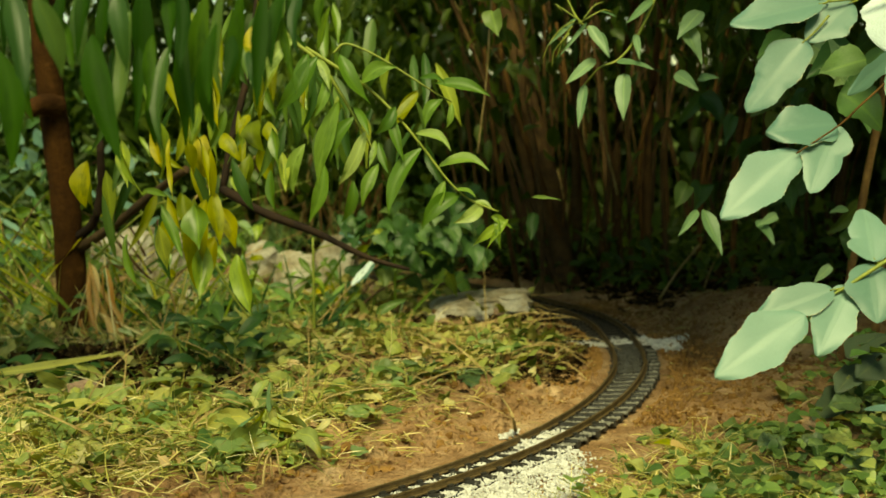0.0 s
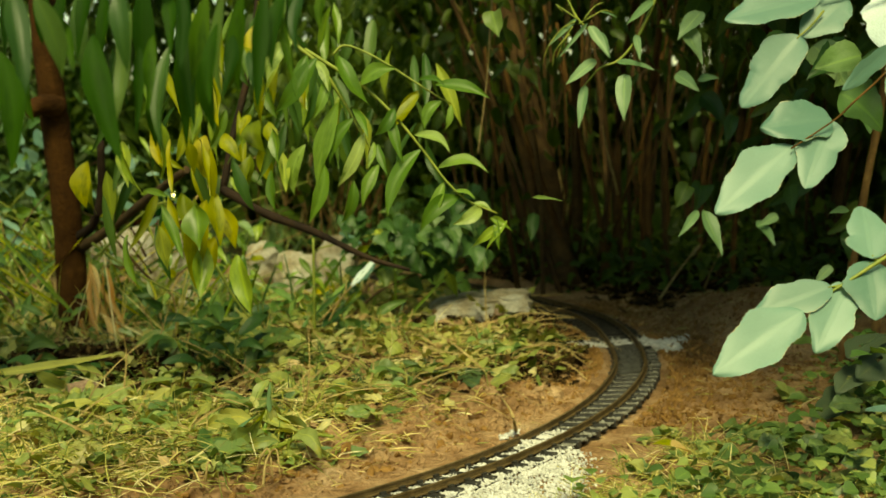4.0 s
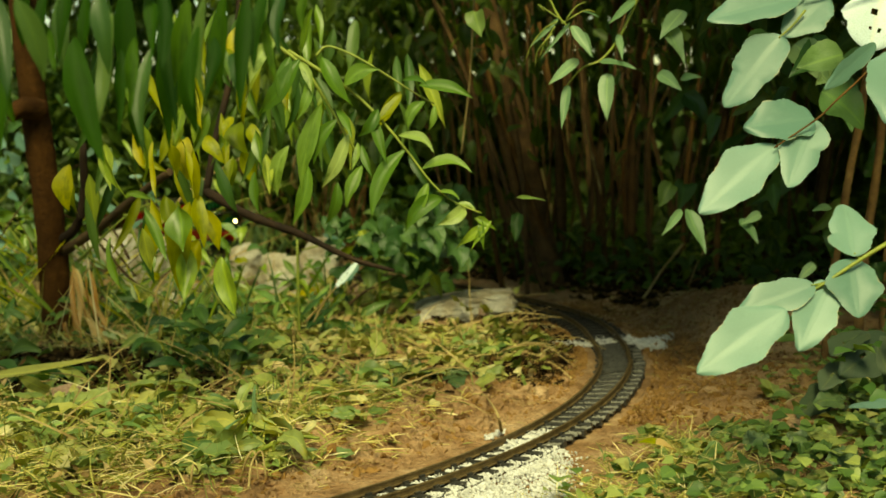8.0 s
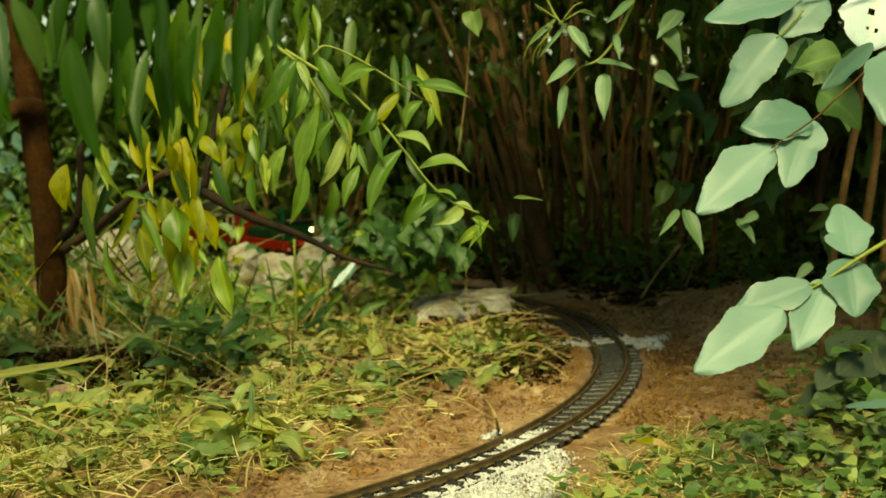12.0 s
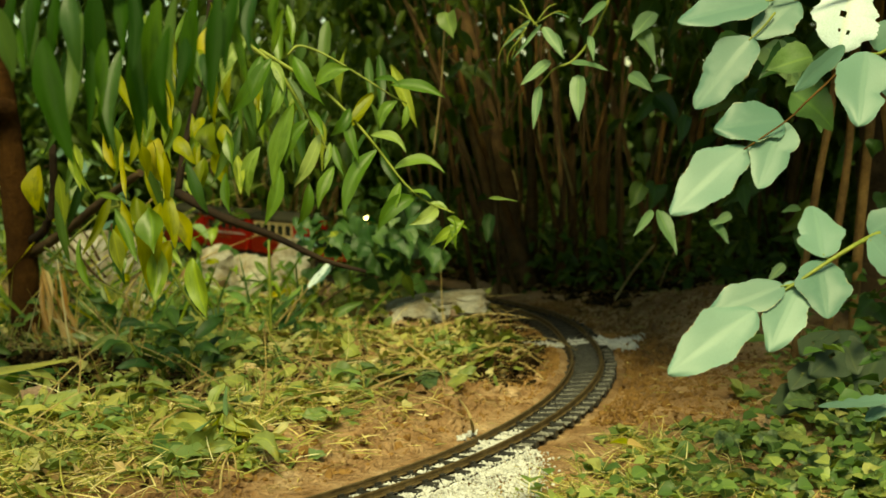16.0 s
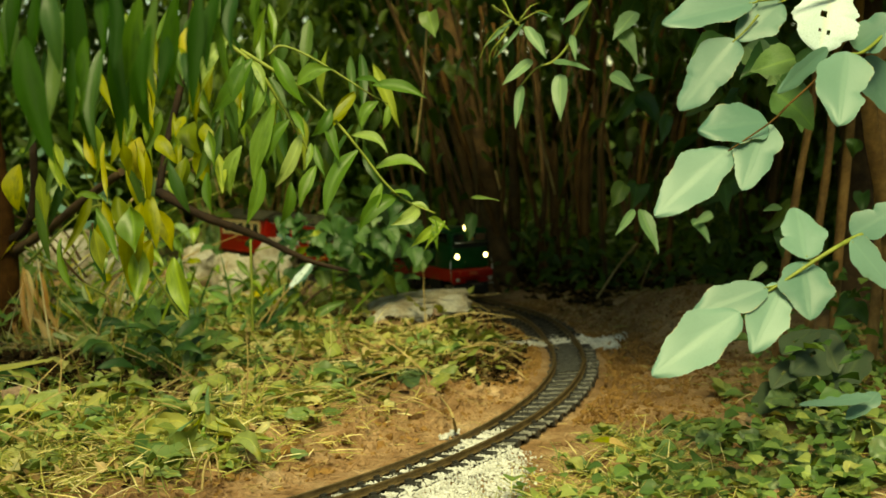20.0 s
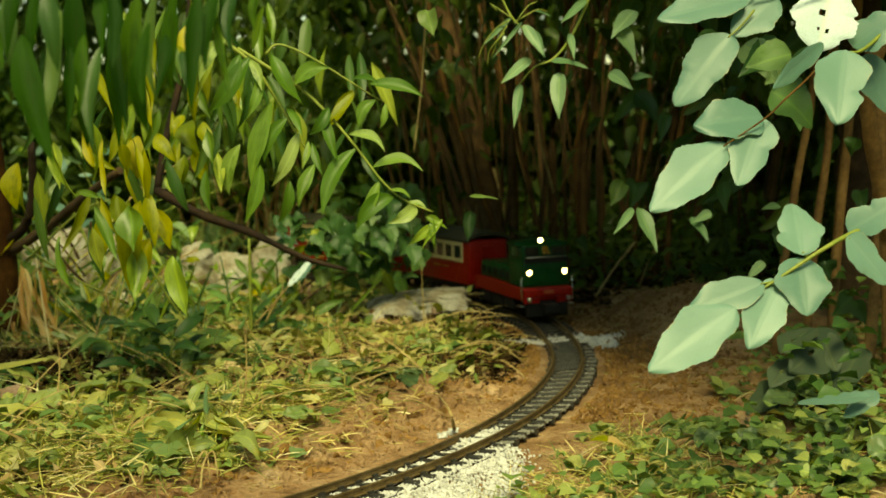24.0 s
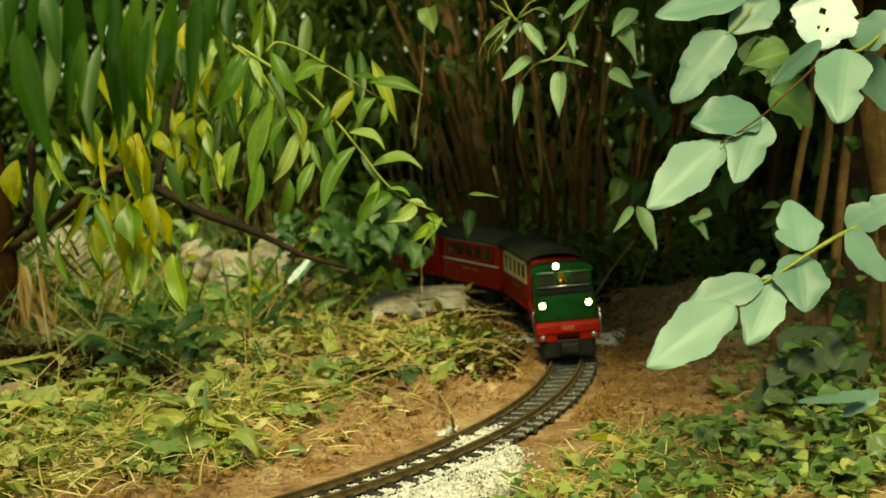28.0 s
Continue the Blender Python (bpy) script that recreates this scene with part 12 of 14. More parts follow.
leaf_at(tangle, M_GRASS[1], (-0.191, 2.367, 0.033), (-0.205, 2.343, 0.108), 0.0105, 2, name="blade")
leaf_at(tangle, M_GRASS[1], (-0.139, 2.364, -0.035), (-0.131, 2.291, 0.033), 0.0076, -57, name="blade")
leaf_at(tangle, M_GRASS[2], (-0.246, 2.472, 0.012), (-0.215, 2.531, 0.094), 0.0094, 6, name="blade")
leaf_at(tangle, M_GRASS[0], (-0.415, 2.339, 0.007), (-0.375, 2.325, 0.097), 0.0076, -3, name="blade")
leaf_at(tangle, M_GRASS[1], (-0.472, 2.371, 0.038), (-0.370, 2.367, 0.166), 0.0073, 10, name="blade")
leaf_at(tangle, M_GRASS[2], (-0.190, 2.411, 0.009), (-0.189, 2.355, 0.157), 0.0061, 8, name="blade")
leaf_at(tangle, M_GRASS[0], (-0.236, 2.461, -0.029), (-0.163, 2.444, 0.060), 0.0072, 51, name="blade")
leaf_at(tangle, M_GRASS[1], (-0.580, 2.488, -0.061), (-0.495, 2.411, 0.073), 0.0098, 25, name="blade")
leaf_at(tangle, M_GRASS[2], (-0.336, 2.420, -0.005), (-0.372, 2.438, 0.135), 0.0069, -27, name="blade")
leaf_at(tangle, M_GRASS[0], (-0.222, 2.425, -0.040), (-0.277, 2.356, 0.097), 0.0080, 14, name="blade")
leaf_at(tangle, M_GRASS[1], (-0.287, 2.417, -0.017), (-0.305, 2.377, 0.068), 0.0065, 47, name="blade")
leaf_at(tangle, M_GRASS[2], (-0.110, 2.479, -0.071), (-0.050, 2.429, 0.046), 0.0077, 47, name="blade")
leaf_at(tangle, M_GRASS[0], (-0.124, 2.556, -0.050), (-0.249, 2.566, 0.134), 0.0087, -55, name="blade")
leaf_at(tangle, M_GRASS[1], (-0.387, 2.441, -0.057), (-0.364, 2.413, 0.016), 0.0058, -23, name="blade")
leaf_at(tangle, M_GRASS[0], (-0.527, 2.405, -0.012), (-0.521, 2.337, 0.089), 0.0047, -35, name="blade")
leaf_at(tangle, M_GRASS[2], (-0.105, 2.351, -0.014), (-0.070, 2.387, 0.068), 0.0043, 20, name="blade")
leaf_at(tangle, M_GRASS[0], (-0.420, 2.529, 0.019), (-0.391, 2.560, 0.159), 0.0064, 25, name="blade")
leaf_at(tangle, M_GRASS[1], (-0.353, 2.371, -0.041), (-0.285, 2.400, 0.039), 0.0074, 42, name="blade")
leaf_at(tangle, M_GRASS[0], (-0.426, 2.470, 0.025), (-0.477, 2.495, 0.129), 0.0062, 43, name="blade")
leaf_at(tangle, M_GRASS[2], (-0.209, 2.330, 0.002), (-0.138, 2.382, 0.118), 0.0069, -44, name="blade")
leaf_at(tangle, M_GRASS[0], (-0.392, 2.497, -0.035), (-0.437, 2.462, 0.082), 0.0087, 58, name="blade")
leaf_at(tangle, M_GRASS[1], (-0.365, 2.330, 0.052), (-0.317, 2.257, 0.159), 0.0074, 26, name="blade")
leaf_at(tangle, M_GRASS[2], (-0.199, 2.537, -0.007), (-0.306, 2.564, 0.118), 0.0049, -27, name="blade")
leaf_at(tangle, M_GRASS[1], (-0.549, 2.480, 0.028), (-0.599, 2.412, 0.141), 0.0050, -18, name="blade")
leaf_at(tangle, M_GRASS[2], (-0.172, 2.550, 0.000), (-0.031, 2.500, 0.167), 0.0103, 42, name="blade")
leaf_at(tangle, M_GRASS[0], (-0.501, 2.501, -0.033), (-0.601, 2.482, 0.114), 0.0085, 41, name="blade")
leaf_at(tangle, M_GRASS[1], (-0.435, 2.380, -0.043), (-0.330, 2.411, 0.104), 0.0063, 17, name="blade")
leaf_at(tangle, M_GRASS[2], (-0.539, 2.375, -0.040), (-0.505, 2.389, 0.040), 0.0092, 4, name="blade")
leaf_at(tangle, M_GRASS[0], (-0.162, 2.465, -0.047), (-0.126, 2.399, 0.073), 0.0055, -5, name="blade")
leaf_at(tangle, M_GRASS[2], (-0.274, 2.344, 0.048), (-0.285, 2.345, 0.170), 0.0090, 59, name="blade")
leaf_at(tangle, M_GRASS[2], (-0.273, 2.404, -0.035), (-0.217, 2.453, 0.108), 0.0076, -60, name="blade")
leaf_at(tangle, M_GRASS[1], (-0.164, 2.495, 0.028), (-0.167, 2.442, 0.131), 0.0041, -7, name="blade")
leaf_at(tangle, M_GRASS[0], (-0.357, 2.407, 0.021), (-0.373, 2.396, 0.183), 0.0096, -24, name="blade")
leaf_at(tangle, M_GRASS[1], (-0.523, 2.373, 0.058), (-0.565, 2.423, 0.150), 0.0047, 4, name="blade")
leaf_at(tangle, M_GRASS[2], (-0.372, 2.320, -0.035), (-0.463, 2.301, 0.141), 0.0110, -1, name="blade")
leaf_at(tangle, M_GRASS[0], (-0.419, 2.382, 0.028), (-0.462, 2.389, 0.100), 0.0107, 52, name="blade")
leaf_at(tangle, M_GRASS[1], (-0.434, 2.421, 0.033), (-0.363, 2.476, 0.191), 0.0099, -44, name="blade")
leaf_at(tangle, M_GRASS[2], (-0.377, 2.374, 0.034), (-0.391, 2.344, 0.175), 0.0052, -42, name="blade")
leaf_at(tangle, M_GRASS[0], (-0.094, 2.409, 0.038), (-0.088, 2.375, 0.166), 0.0061, 46, name="blade")
leaf_at(tangle, M_GRASS[2], (-0.360, 2.398, 0.010), (-0.302, 2.353, 0.145), 0.0075, 3, name="blade")
leaf_at(tangle, M_GRASS[0], (-0.119, 2.478, -0.071), (-0.182, 2.461, 0.015), 0.0097, -26, name="blade")
leaf_at(tangle, M_GRASS[2], (-0.598, 2.536, -0.012), (-0.657, 2.562, 0.106), 0.0054, 38, name="blade")
leaf_at(tangle, M_GRASS[0], (-0.097, 2.379, 0.001), (0.019, 2.390, 0.114), 0.0077, 41, name="blade")
leaf_at(tangle, M_DARK[2], (-0.440, 2.456, 0.102), (-0.419, 2.451, 0.105), 0.0180, -55)
leaf_at(tangle, M_WILLOW[1], (-0.107, 2.481, 0.155), (-0.115, 2.487, 0.165), 0.0164, 16)
leaf_at(tangle, M_YELLOW[0], (-0.351, 2.532, 0.124), (-0.377, 2.515, 0.131), 0.0192, 12)
leaf_at(tangle, M_DARK[0], (-0.424, 2.547, 0.079), (-0.463, 2.551, 0.039), 0.0139, 3)
leaf_at(tangle, M_MID[0], (-0.225, 2.612, -0.033), (-0.196, 2.625, -0.077), 0.0166, 31)
leaf_at(tangle, M_WILLOW[1], (-0.418, 2.399, 0.055), (-0.391, 2.407, 0.029), 0.0117, -41)
leaf_at(tangle, M_YELLOW[0], (-0.351, 2.403, 0.026), (-0.371, 2.383, 0.034), 0.0227, -52)
leaf_at(tangle, M_YELLOW[0], (-0.362, 2.612, -0.010), (-0.362, 2.625, 0.002), 0.0127, -39)
leaf_at(tangle, M_YELLOW[0], (-0.495, 2.386, 0.115), (-0.511, 2.352, 0.132), 0.0177, -25)
leaf_at(tangle, M_DARK[2], (-0.191, 2.568, -0.002), (-0.191, 2.530, 0.001), 0.0152, 19)
leaf_at(tangle, M_MID[1], (-0.418, 2.528, 0.138), (-0.440, 2.527, 0.104), 0.0187, -59)
leaf_at(tangle, M_MID[1], (-0.626, 2.628, 0.071), (-0.640, 2.593, 0.058), 0.0186, 40)
leaf_at(tangle, M_YELLOW[0], (-0.098, 2.559, 0.139), (-0.100, 2.569, 0.129), 0.0224, 45)
leaf_at(tangle, M_DARK[2], (-0.197, 2.534, 0.075), (-0.145, 2.492, 0.035), 0.0198, 12)
leaf_at(tangle, M_DARK[2], (-0.325, 2.566, 0.025), (-0.329, 2.575, 0.005), 0.0226, 14)
leaf_at(tangle, M_MID[1], (-0.280, 2.607, 0.125), (-0.280, 2.598, 0.129), 0.0121, 35)
leaf_at(tangle, M_DARK[0], (-0.468, 2.497, 0.175), (-0.425, 2.477, 0.132), 0.0175, 52)
leaf_at(tangle, M_DARK[0], (-0.593, 2.506, 0.102), (-0.602, 2.517, 0.111), 0.0111, 39)
leaf_at(tangle, M_DARK[0], (-0.433, 2.456, 0.042), (-0.457, 2.464, 0.055), 0.0121, 4)
leaf_at(tangle, M_MID[1], (-0.592, 2.588, 0.067), (-0.560, 2.568, 0.074), 0.0132, 30)
leaf_at(tangle, M_DARK[0], (-0.178, 2.461, 0.148), (-0.183, 2.423, 0.143), 0.0166)
leaf_at(tangle, M_DARK[0], (-0.253, 2.488, -0.009), (-0.217, 2.464, 0.012), 0.0117, -54)
leaf_at(tangle, M_MID[0], (-0.475, 2.539, 0.032), (-0.477, 2.508, 0.022), 0.0180, 29)
leaf_at(tangle, M_DARK[0], (-0.590, 2.579, 0.008), (-0.566, 2.592, -0.009), 0.0182, -25)
leaf_at(tangle, M_DARK[2], (-0.244, 2.431, 0.157), (-0.244, 2.410, 0.183), 0.0202, -58)
leaf_at(tangle, M_YELLOW[0], (-0.149, 2.555, -0.032), (-0.196, 2.515, -0.072), 0.0148, 59)
leaf_at(tangle, M_YELLOW[0], (-0.252, 2.567, 0.029), (-0.230, 2.543, 0.011), 0.0141, 58)
leaf_at(tangle, M_MID[0], (-0.404, 2.458, 0.039), (-0.412, 2.427, 0.048), 0.0178, -5)
leaf_at(tangle, M_WILLOW[1], (-0.255, 2.555, 0.076), (-0.257, 2.526, 0.085), 0.0173, 60)
leaf_at(tangle, M_MID[1], (-0.534, 2.400, 0.097), (-0.524, 2.391, 0.101), 0.0112, -1)
leaf_at(tangle, M_YELLOW[0], (-0.263, 2.397, 0.041), (-0.264, 2.384, 0.003), 0.0167, 8)
leaf_at(tangle, M_YELLOW[0], (-0.155, 2.422, 0.074), (-0.187, 2.390, 0.051), 0.0127, -43)
leaf_at(tangle, M_YELLOW[0], (-0.108, 2.553, 0.004), (-0.084, 2.525, -0.027), 0.0173, 49)
leaf_at(tangle, M_DARK[0], (-0.465, 2.599, 0.158), (-0.476, 2.567, 0.155), 0.0155, -55)
leaf_at(tangle, M_DARK[2], (-0.537, 2.393, 0.083), (-0.580, 2.374, 0.090), 0.0186, -28)
leaf_at(tangle, M_WILLOW[1], (-0.190, 2.577, 0.015), (-0.162, 2.558, -0.012), 0.0183, -24)
leaf_at(tangle, M_YELLOW[0], (-0.434, 2.519, 0.023), (-0.462, 2.495, 0.038), 0.0190, 3)
leaf_at(tangle, M_YELLOW[0], (-0.211, 2.428, 0.079), (-0.245, 2.394, 0.075), 0.0181, 3)
leaf_at(tangle, M_YELLOW[0], (-0.622, 2.608, 0.055), (-0.629, 2.572, 0.024), 0.0155, -10)
leaf_at(tangle, M_DARK[0], (-0.369, 2.399, 0.101), (-0.357, 2.417, 0.097), 0.0161, 48)
leaf_at(tangle, M_WILLOW[1], (-0.387, 2.517, 0.133), (-0.416, 2.499, 0.096), 0.0119, -43)
leaf_at(tangle, M_YELLOW[0], (-0.177, 2.558, 0.128), (-0.137, 2.529, 0.147), 0.0158, 48)
leaf_at(tangle, M_YELLOW[0], (-0.448, 2.606, 0.005), (-0.415, 2.582, 0.029), 0.0123, 37)
leaf_at(tangle, M_DARK[0], (-0.177, 2.517, 0.120), (-0.160, 2.483, 0.138), 0.0158, -50)
straw = thing("dry_leaves", "clump of dry orange-brown husks drooping beside the trunk", "dry leaves")
M_DRY = [sickle_mesh("husk", DRYLEAF, b, d, w, 0.6, i + 30) for i, (b, d, w) in enumerate(((0.5, 0.8, 1.0), (-0.4, 0.6, -0.8), (0.2, 1.0, 0.6)))]
leaf_at(straw, M_DRY[0], (-0.622, 2.285, 0.159), (-0.592, 2.199, 0.030), 0.0108, 43, name="husk")
leaf_at(straw, M_DRY[1], (-0.623, 2.294, 0.141), (-0.601, 2.218, 0.048), 0.0116, -17, name="husk")
leaf_at(straw, M_DRY[1], (-0.600, 2.281, 0.142), (-0.583, 2.240, 0.015), 0.0091, 47, name="husk")
leaf_at(straw, M_DRY[2], (-0.633, 2.316, 0.142), (-0.547, 2.226, 0.035), 0.0092, -4, name="husk")
leaf_at(straw, M_DRY[2], (-0.633, 2.273, 0.087), (-0.607, 2.215, -0.000), 0.0159, -54, name="husk")
leaf_at(straw, M_DRY[0], (-0.616, 2.276, 0.085), (-0.590, 2.216, 0.009), 0.0150, 9, name="husk")
leaf_at(straw, M_DRY[0], (-0.617, 2.280, 0.101), (-0.532, 2.211, 0.006), 0.0106, 28, name="husk")
leaf_at(straw, M_DRY[1], (-0.603, 2.263, 0.072), (-0.571, 2.202, 0.012), 0.0140, -38, name="husk")
leaf_at(straw, M_DRY[1], (-0.653, 2.320, 0.055), (-0.616, 2.234, -0.002), 0.0080, 38, name="husk")
leaf_at(straw, M_DRY[2], (-0.630, 2.317, 0.047), (-0.642, 2.235, -0.002), 0.0087, 17, name="husk")
leaf_at(straw, M_DRY[2], (-0.591, 2.292, 0.115), (-0.573, 2.238, 0.037), 0.0101, 1, name="husk")
leaf_at(straw, M_DRY[0], (-0.606, 2.330, 0.116), (-0.553, 2.235, 0.046), 0.0060, 17, name="husk")
leaf_at(straw, M_DRY[0], (-0.621, 2.270, 0.163), (-0.582, 2.206, 0.078), 0.0043, 19, name="husk")
leaf_at(straw, M_DRY[1], (-0.616, 2.273, 0.154), (-0.594, 2.227, 0.104), 0.0072, -25, name="husk")
leaf_at(straw, M_DRY[1], (-0.572, 2.273, 0.061), (-0.551, 2.223, -0.003), 0.0114, 54, name="husk")
leaf_at(straw, M_DRY[2], (-0.568, 2.282, 0.065), (-0.577, 2.214, 0.015), 0.0095, -4, name="husk")
leaf_at(straw, M_DRY[2], (-0.605, 2.266, 0.028), (-0.641, 2.217, 0.010), 0.0047, 53, name="husk")
leaf_at(straw, M_DRY[0], (-0.622, 2.263, 0.025), (-0.628, 2.199, 0.006), 0.0075, 59, name="husk")
leaf_at(straw, M_DRY[0], (-0.571, 2.290, 0.017), (-0.529, 2.227, 0.013), 0.0068, -16, name="husk")
leaf_at(straw, M_DRY[1], (-0.570, 2.286, 0.015), (-0.554, 2.221, -0.006), 0.0042, -56, name="husk")
leaf_at(straw, M_DRY[1], (-0.605, 2.323, 0.145), (-0.574, 2.238, 0.057), 0.0078, -21, name="husk")
leaf_at(straw, M_DRY[2], (-0.630, 2.319, 0.151), (-0.591, 2.245, 0.060), 0.0093, 26, name="husk")
leaf_at(straw, M_DRY[2], (-0.645, 2.286, 0.056), (-0.632, 2.237, -0.004), 0.0038, -21, name="husk")
leaf_at(straw, M_DRY[0], (-0.649, 2.283, 0.067), (-0.613, 2.229, -0.003), 0.0042, 19, name="husk")


# leafy weeds before the rocks
weed = thing("weed", "dark green leafy weed standing before the rocks", "weed", "weeds on the ground")
stem("stalk", [(-0.427, 2.214, -0.045), (-0.434, 2.222, 0.028), (-0.439, 2.211, 0.110)], 0.0020, 0.0010, GREENSTEM, weed, sides=5)
stem("stalk", [(-0.433, 2.214, -0.044), (-0.429, 2.222, 0.028), (-0.428, 2.210, 0.101)], 0.0020, 0.0010, GREENSTEM, weed, sides=5)
stem("stalk", [(-0.426, 2.214, -0.045), (-0.409, 2.222, 0.028), (-0.379, 2.209, 0.090)], 0.0020, 0.0010, GREENSTEM, weed, sides=5)
leaf_at(weed, M_DARK[1], (-0.417, 2.220, 0.007), (-0.408, 2.210, 0.026), 0.0268, 40)
leaf_at(weed, M_DARK[2], (-0.434, 2.222, 0.024), (-0.409, 2.183, 0.007), 0.0295, -16)
leaf_at(weed, M_MID[1], (-0.402, 2.228, 0.085), (-0.378, 2.214, 0.072), 0.0186, -5)
leaf_at(weed, M_DARK[0], (-0.443, 2.224, 0.046), (-0.443, 2.232, 0.040), 0.0310, -4)
leaf_at(weed, M_DARK[0], (-0.423, 2.219, 0.004), (-0.362, 2.227, -0.012), 0.0215, 6)
leaf_at(weed, M_DARK[0], (-0.415, 2.221, 0.018), (-0.404, 2.238, -0.004), 0.0206, -35)
leaf_at(weed, M_MID[1], (-0.428, 2.226, 0.061), (-0.483, 2.194, 0.047), 0.0194, -4)
leaf_at(weed, M_DARK[1], (-0.433, 2.222, 0.028), (-0.404, 2.210, 0.034), 0.0272, -20)
leaf_at(weed, M_DARK[2], (-0.418, 2.218, -0.006), (-0.457, 2.194, 0.006), 0.0293, -13)
leaf_at(weed, M_DARK[1], (-0.434, 2.219, 0.004), (-0.406, 2.225, -0.011), 0.0290, -33)
leaf_at(weed, M_DARK[1], (-0.398, 2.226, 0.070), (-0.378, 2.200, 0.046), 0.0189, -20)
leaf_at(weed, M_MID[1], (-0.430, 2.224, 0.047), (-0.446, 2.233, 0.054), 0.0157, 19)
leaf_at(weed, M_MID[1], (-0.435, 2.222, 0.027), (-0.460, 2.191, 0.048), 0.0296, -10)
leaf_at(weed, M_MID[1], (-0.431, 2.218, -0.007), (-0.427, 2.198, 0.003), 0.0201, -14)
leaf_at(weed, M_MID[1], (-0.406, 2.225, 0.052), (-0.389, 2.207, 0.075), 0.0167, 45)
leaf_at(weed, M_DARK[2], (-0.433, 2.222, 0.026), (-0.384, 2.175, 0.026), 0.0189, 2)
leaf_at(weed, M_DARK[1], (-0.398, 2.228, 0.081), (-0.458, 2.231, 0.045), 0.0173, -2)
leaf_at(weed, M_MID[1], (-0.433, 2.222, 0.024), (-0.383, 2.178, 0.054), 0.0234, 10)
leaf_at(weed, M_DARK[2], (-0.402, 2.230, 0.098), (-0.433, 2.235, 0.093), 0.0310, 22)
leaf_at(weed, M_MID[1], (-0.399, 2.226, 0.067), (-0.402, 2.215, 0.040), 0.0210, 37)
leaf_at(weed, M_DARK[1], (-0.415, 2.219, 0.001), (-0.398, 2.188, -0.020), 0.0175, -25)
weed = thing("weed", "dark green leafy weed standing before the rocks", "weed", "weeds on the ground")
stem("stalk", [(-0.364, 2.218, -0.059), (-0.369, 2.225, 0.004), (-0.376, 2.210, 0.047)], 0.0020, 0.0010, GREENSTEM, weed, sides=5)
stem("stalk", [(-0.362, 2.218, -0.060), (-0.369, 2.225, 0.004), (-0.375, 2.212, 0.067)], 0.0020, 0.0010, GREENSTEM, weed, sides=5)
stem("stalk", [(-0.367, 2.218, -0.059), (-0.367, 2.225, 0.004), (-0.372, 2.210, 0.048)], 0.0020, 0.0010, GREENSTEM, weed, sides=5)
leaf_at(weed, M_DARK[0], (-0.355, 2.222, -0.029), (-0.354, 2.192, -0.020), 0.0196, -41)
leaf_at(weed, M_DARK[0], (-0.361, 2.221, -0.039), (-0.352, 2.233, -0.029), 0.0240, -8)
leaf_at(weed, M_DARK[1], (-0.346, 2.226, 0.015), (-0.351, 2.207, 0.017), 0.0308, -20)
leaf_at(weed, M_DARK[0], (-0.381, 2.229, 0.042), (-0.369, 2.195, 0.028), 0.0244, -24)
leaf_at(weed, M_DARK[0], (-0.336, 2.228, 0.027), (-0.331, 2.236, 0.042), 0.0158, -7)
leaf_at(weed, M_DARK[0], (-0.360, 2.220, -0.039), (-0.322, 2.206, -0.025), 0.0186, 12)
leaf_at(weed, M_DARK[2], (-0.357, 2.223, -0.015), (-0.326, 2.226, 0.002), 0.0280, -27)
leaf_at(weed, M_DARK[1], (-0.358, 2.220, -0.043), (-0.372, 2.207, -0.074), 0.0222, 48)
leaf_at(weed, M_DARK[0], (-0.380, 2.232, 0.063), (-0.327, 2.244, 0.048), 0.0170, -14)
leaf_at(weed, M_DARK[2], (-0.357, 2.225, 0.001), (-0.337, 2.225, 0.007), 0.0242, 40)
leaf_at(weed, M_DARK[1], (-0.351, 2.225, 0.006), (-0.408, 2.186, 0.029), 0.0276, 10)
leaf_at(weed, M_DARK[1], (-0.379, 2.225, 0.004), (-0.395, 2.204, -0.005), 0.0265, -24)
leaf_at(weed, M_DARK[0], (-0.368, 2.220, -0.043), (-0.329, 2.197, -0.052), 0.0300, 1)
leaf_at(weed, M_DARK[2], (-0.379, 2.228, 0.028), (-0.339, 2.221, -0.004), 0.0188, -20)
leaf_at(weed, M_MID[1], (-0.388, 2.229, 0.043), (-0.390, 2.195, 0.048), 0.0266, -27)
leaf_at(weed, M_DARK[2], (-0.355, 2.221, -0.033), (-0.305, 2.195, -0.024), 0.0222, -35)
leaf_at(weed, M_DARK[2], (-0.377, 2.225, 0.003), (-0.330, 2.239, -0.030), 0.0162, 2)
leaf_at(weed, M_DARK[1], (-0.363, 2.227, 0.025), (-0.357, 2.246, 0.045), 0.0185, -38)
leaf_at(weed, M_MID[1], (-0.358, 2.220, -0.040), (-0.324, 2.180, -0.040), 0.0243, 46)
leaf_at(weed, M_DARK[0], (-0.372, 2.223, -0.016), (-0.400, 2.229, -0.010), 0.0303, 28)
weed = thing("weed", "dark green leafy weed standing before the rocks", "weed", "weeds on the ground")
stem("stalk", [(-0.421, 2.393, -0.059), (-0.404, 2.401, 0.014), (-0.377, 2.387, 0.073)], 0.0020, 0.0010, GREENSTEM, weed, sides=5)
stem("stalk", [(-0.425, 2.393, -0.059), (-0.426, 2.401, 0.014), (-0.430, 2.388, 0.081)], 0.0020, 0.0010, GREENSTEM, weed, sides=5)
stem("stalk", [(-0.422, 2.393, -0.059), (-0.409, 2.401, 0.014), (-0.389, 2.387, 0.075)], 0.0020, 0.0010, GREENSTEM, weed, sides=5)
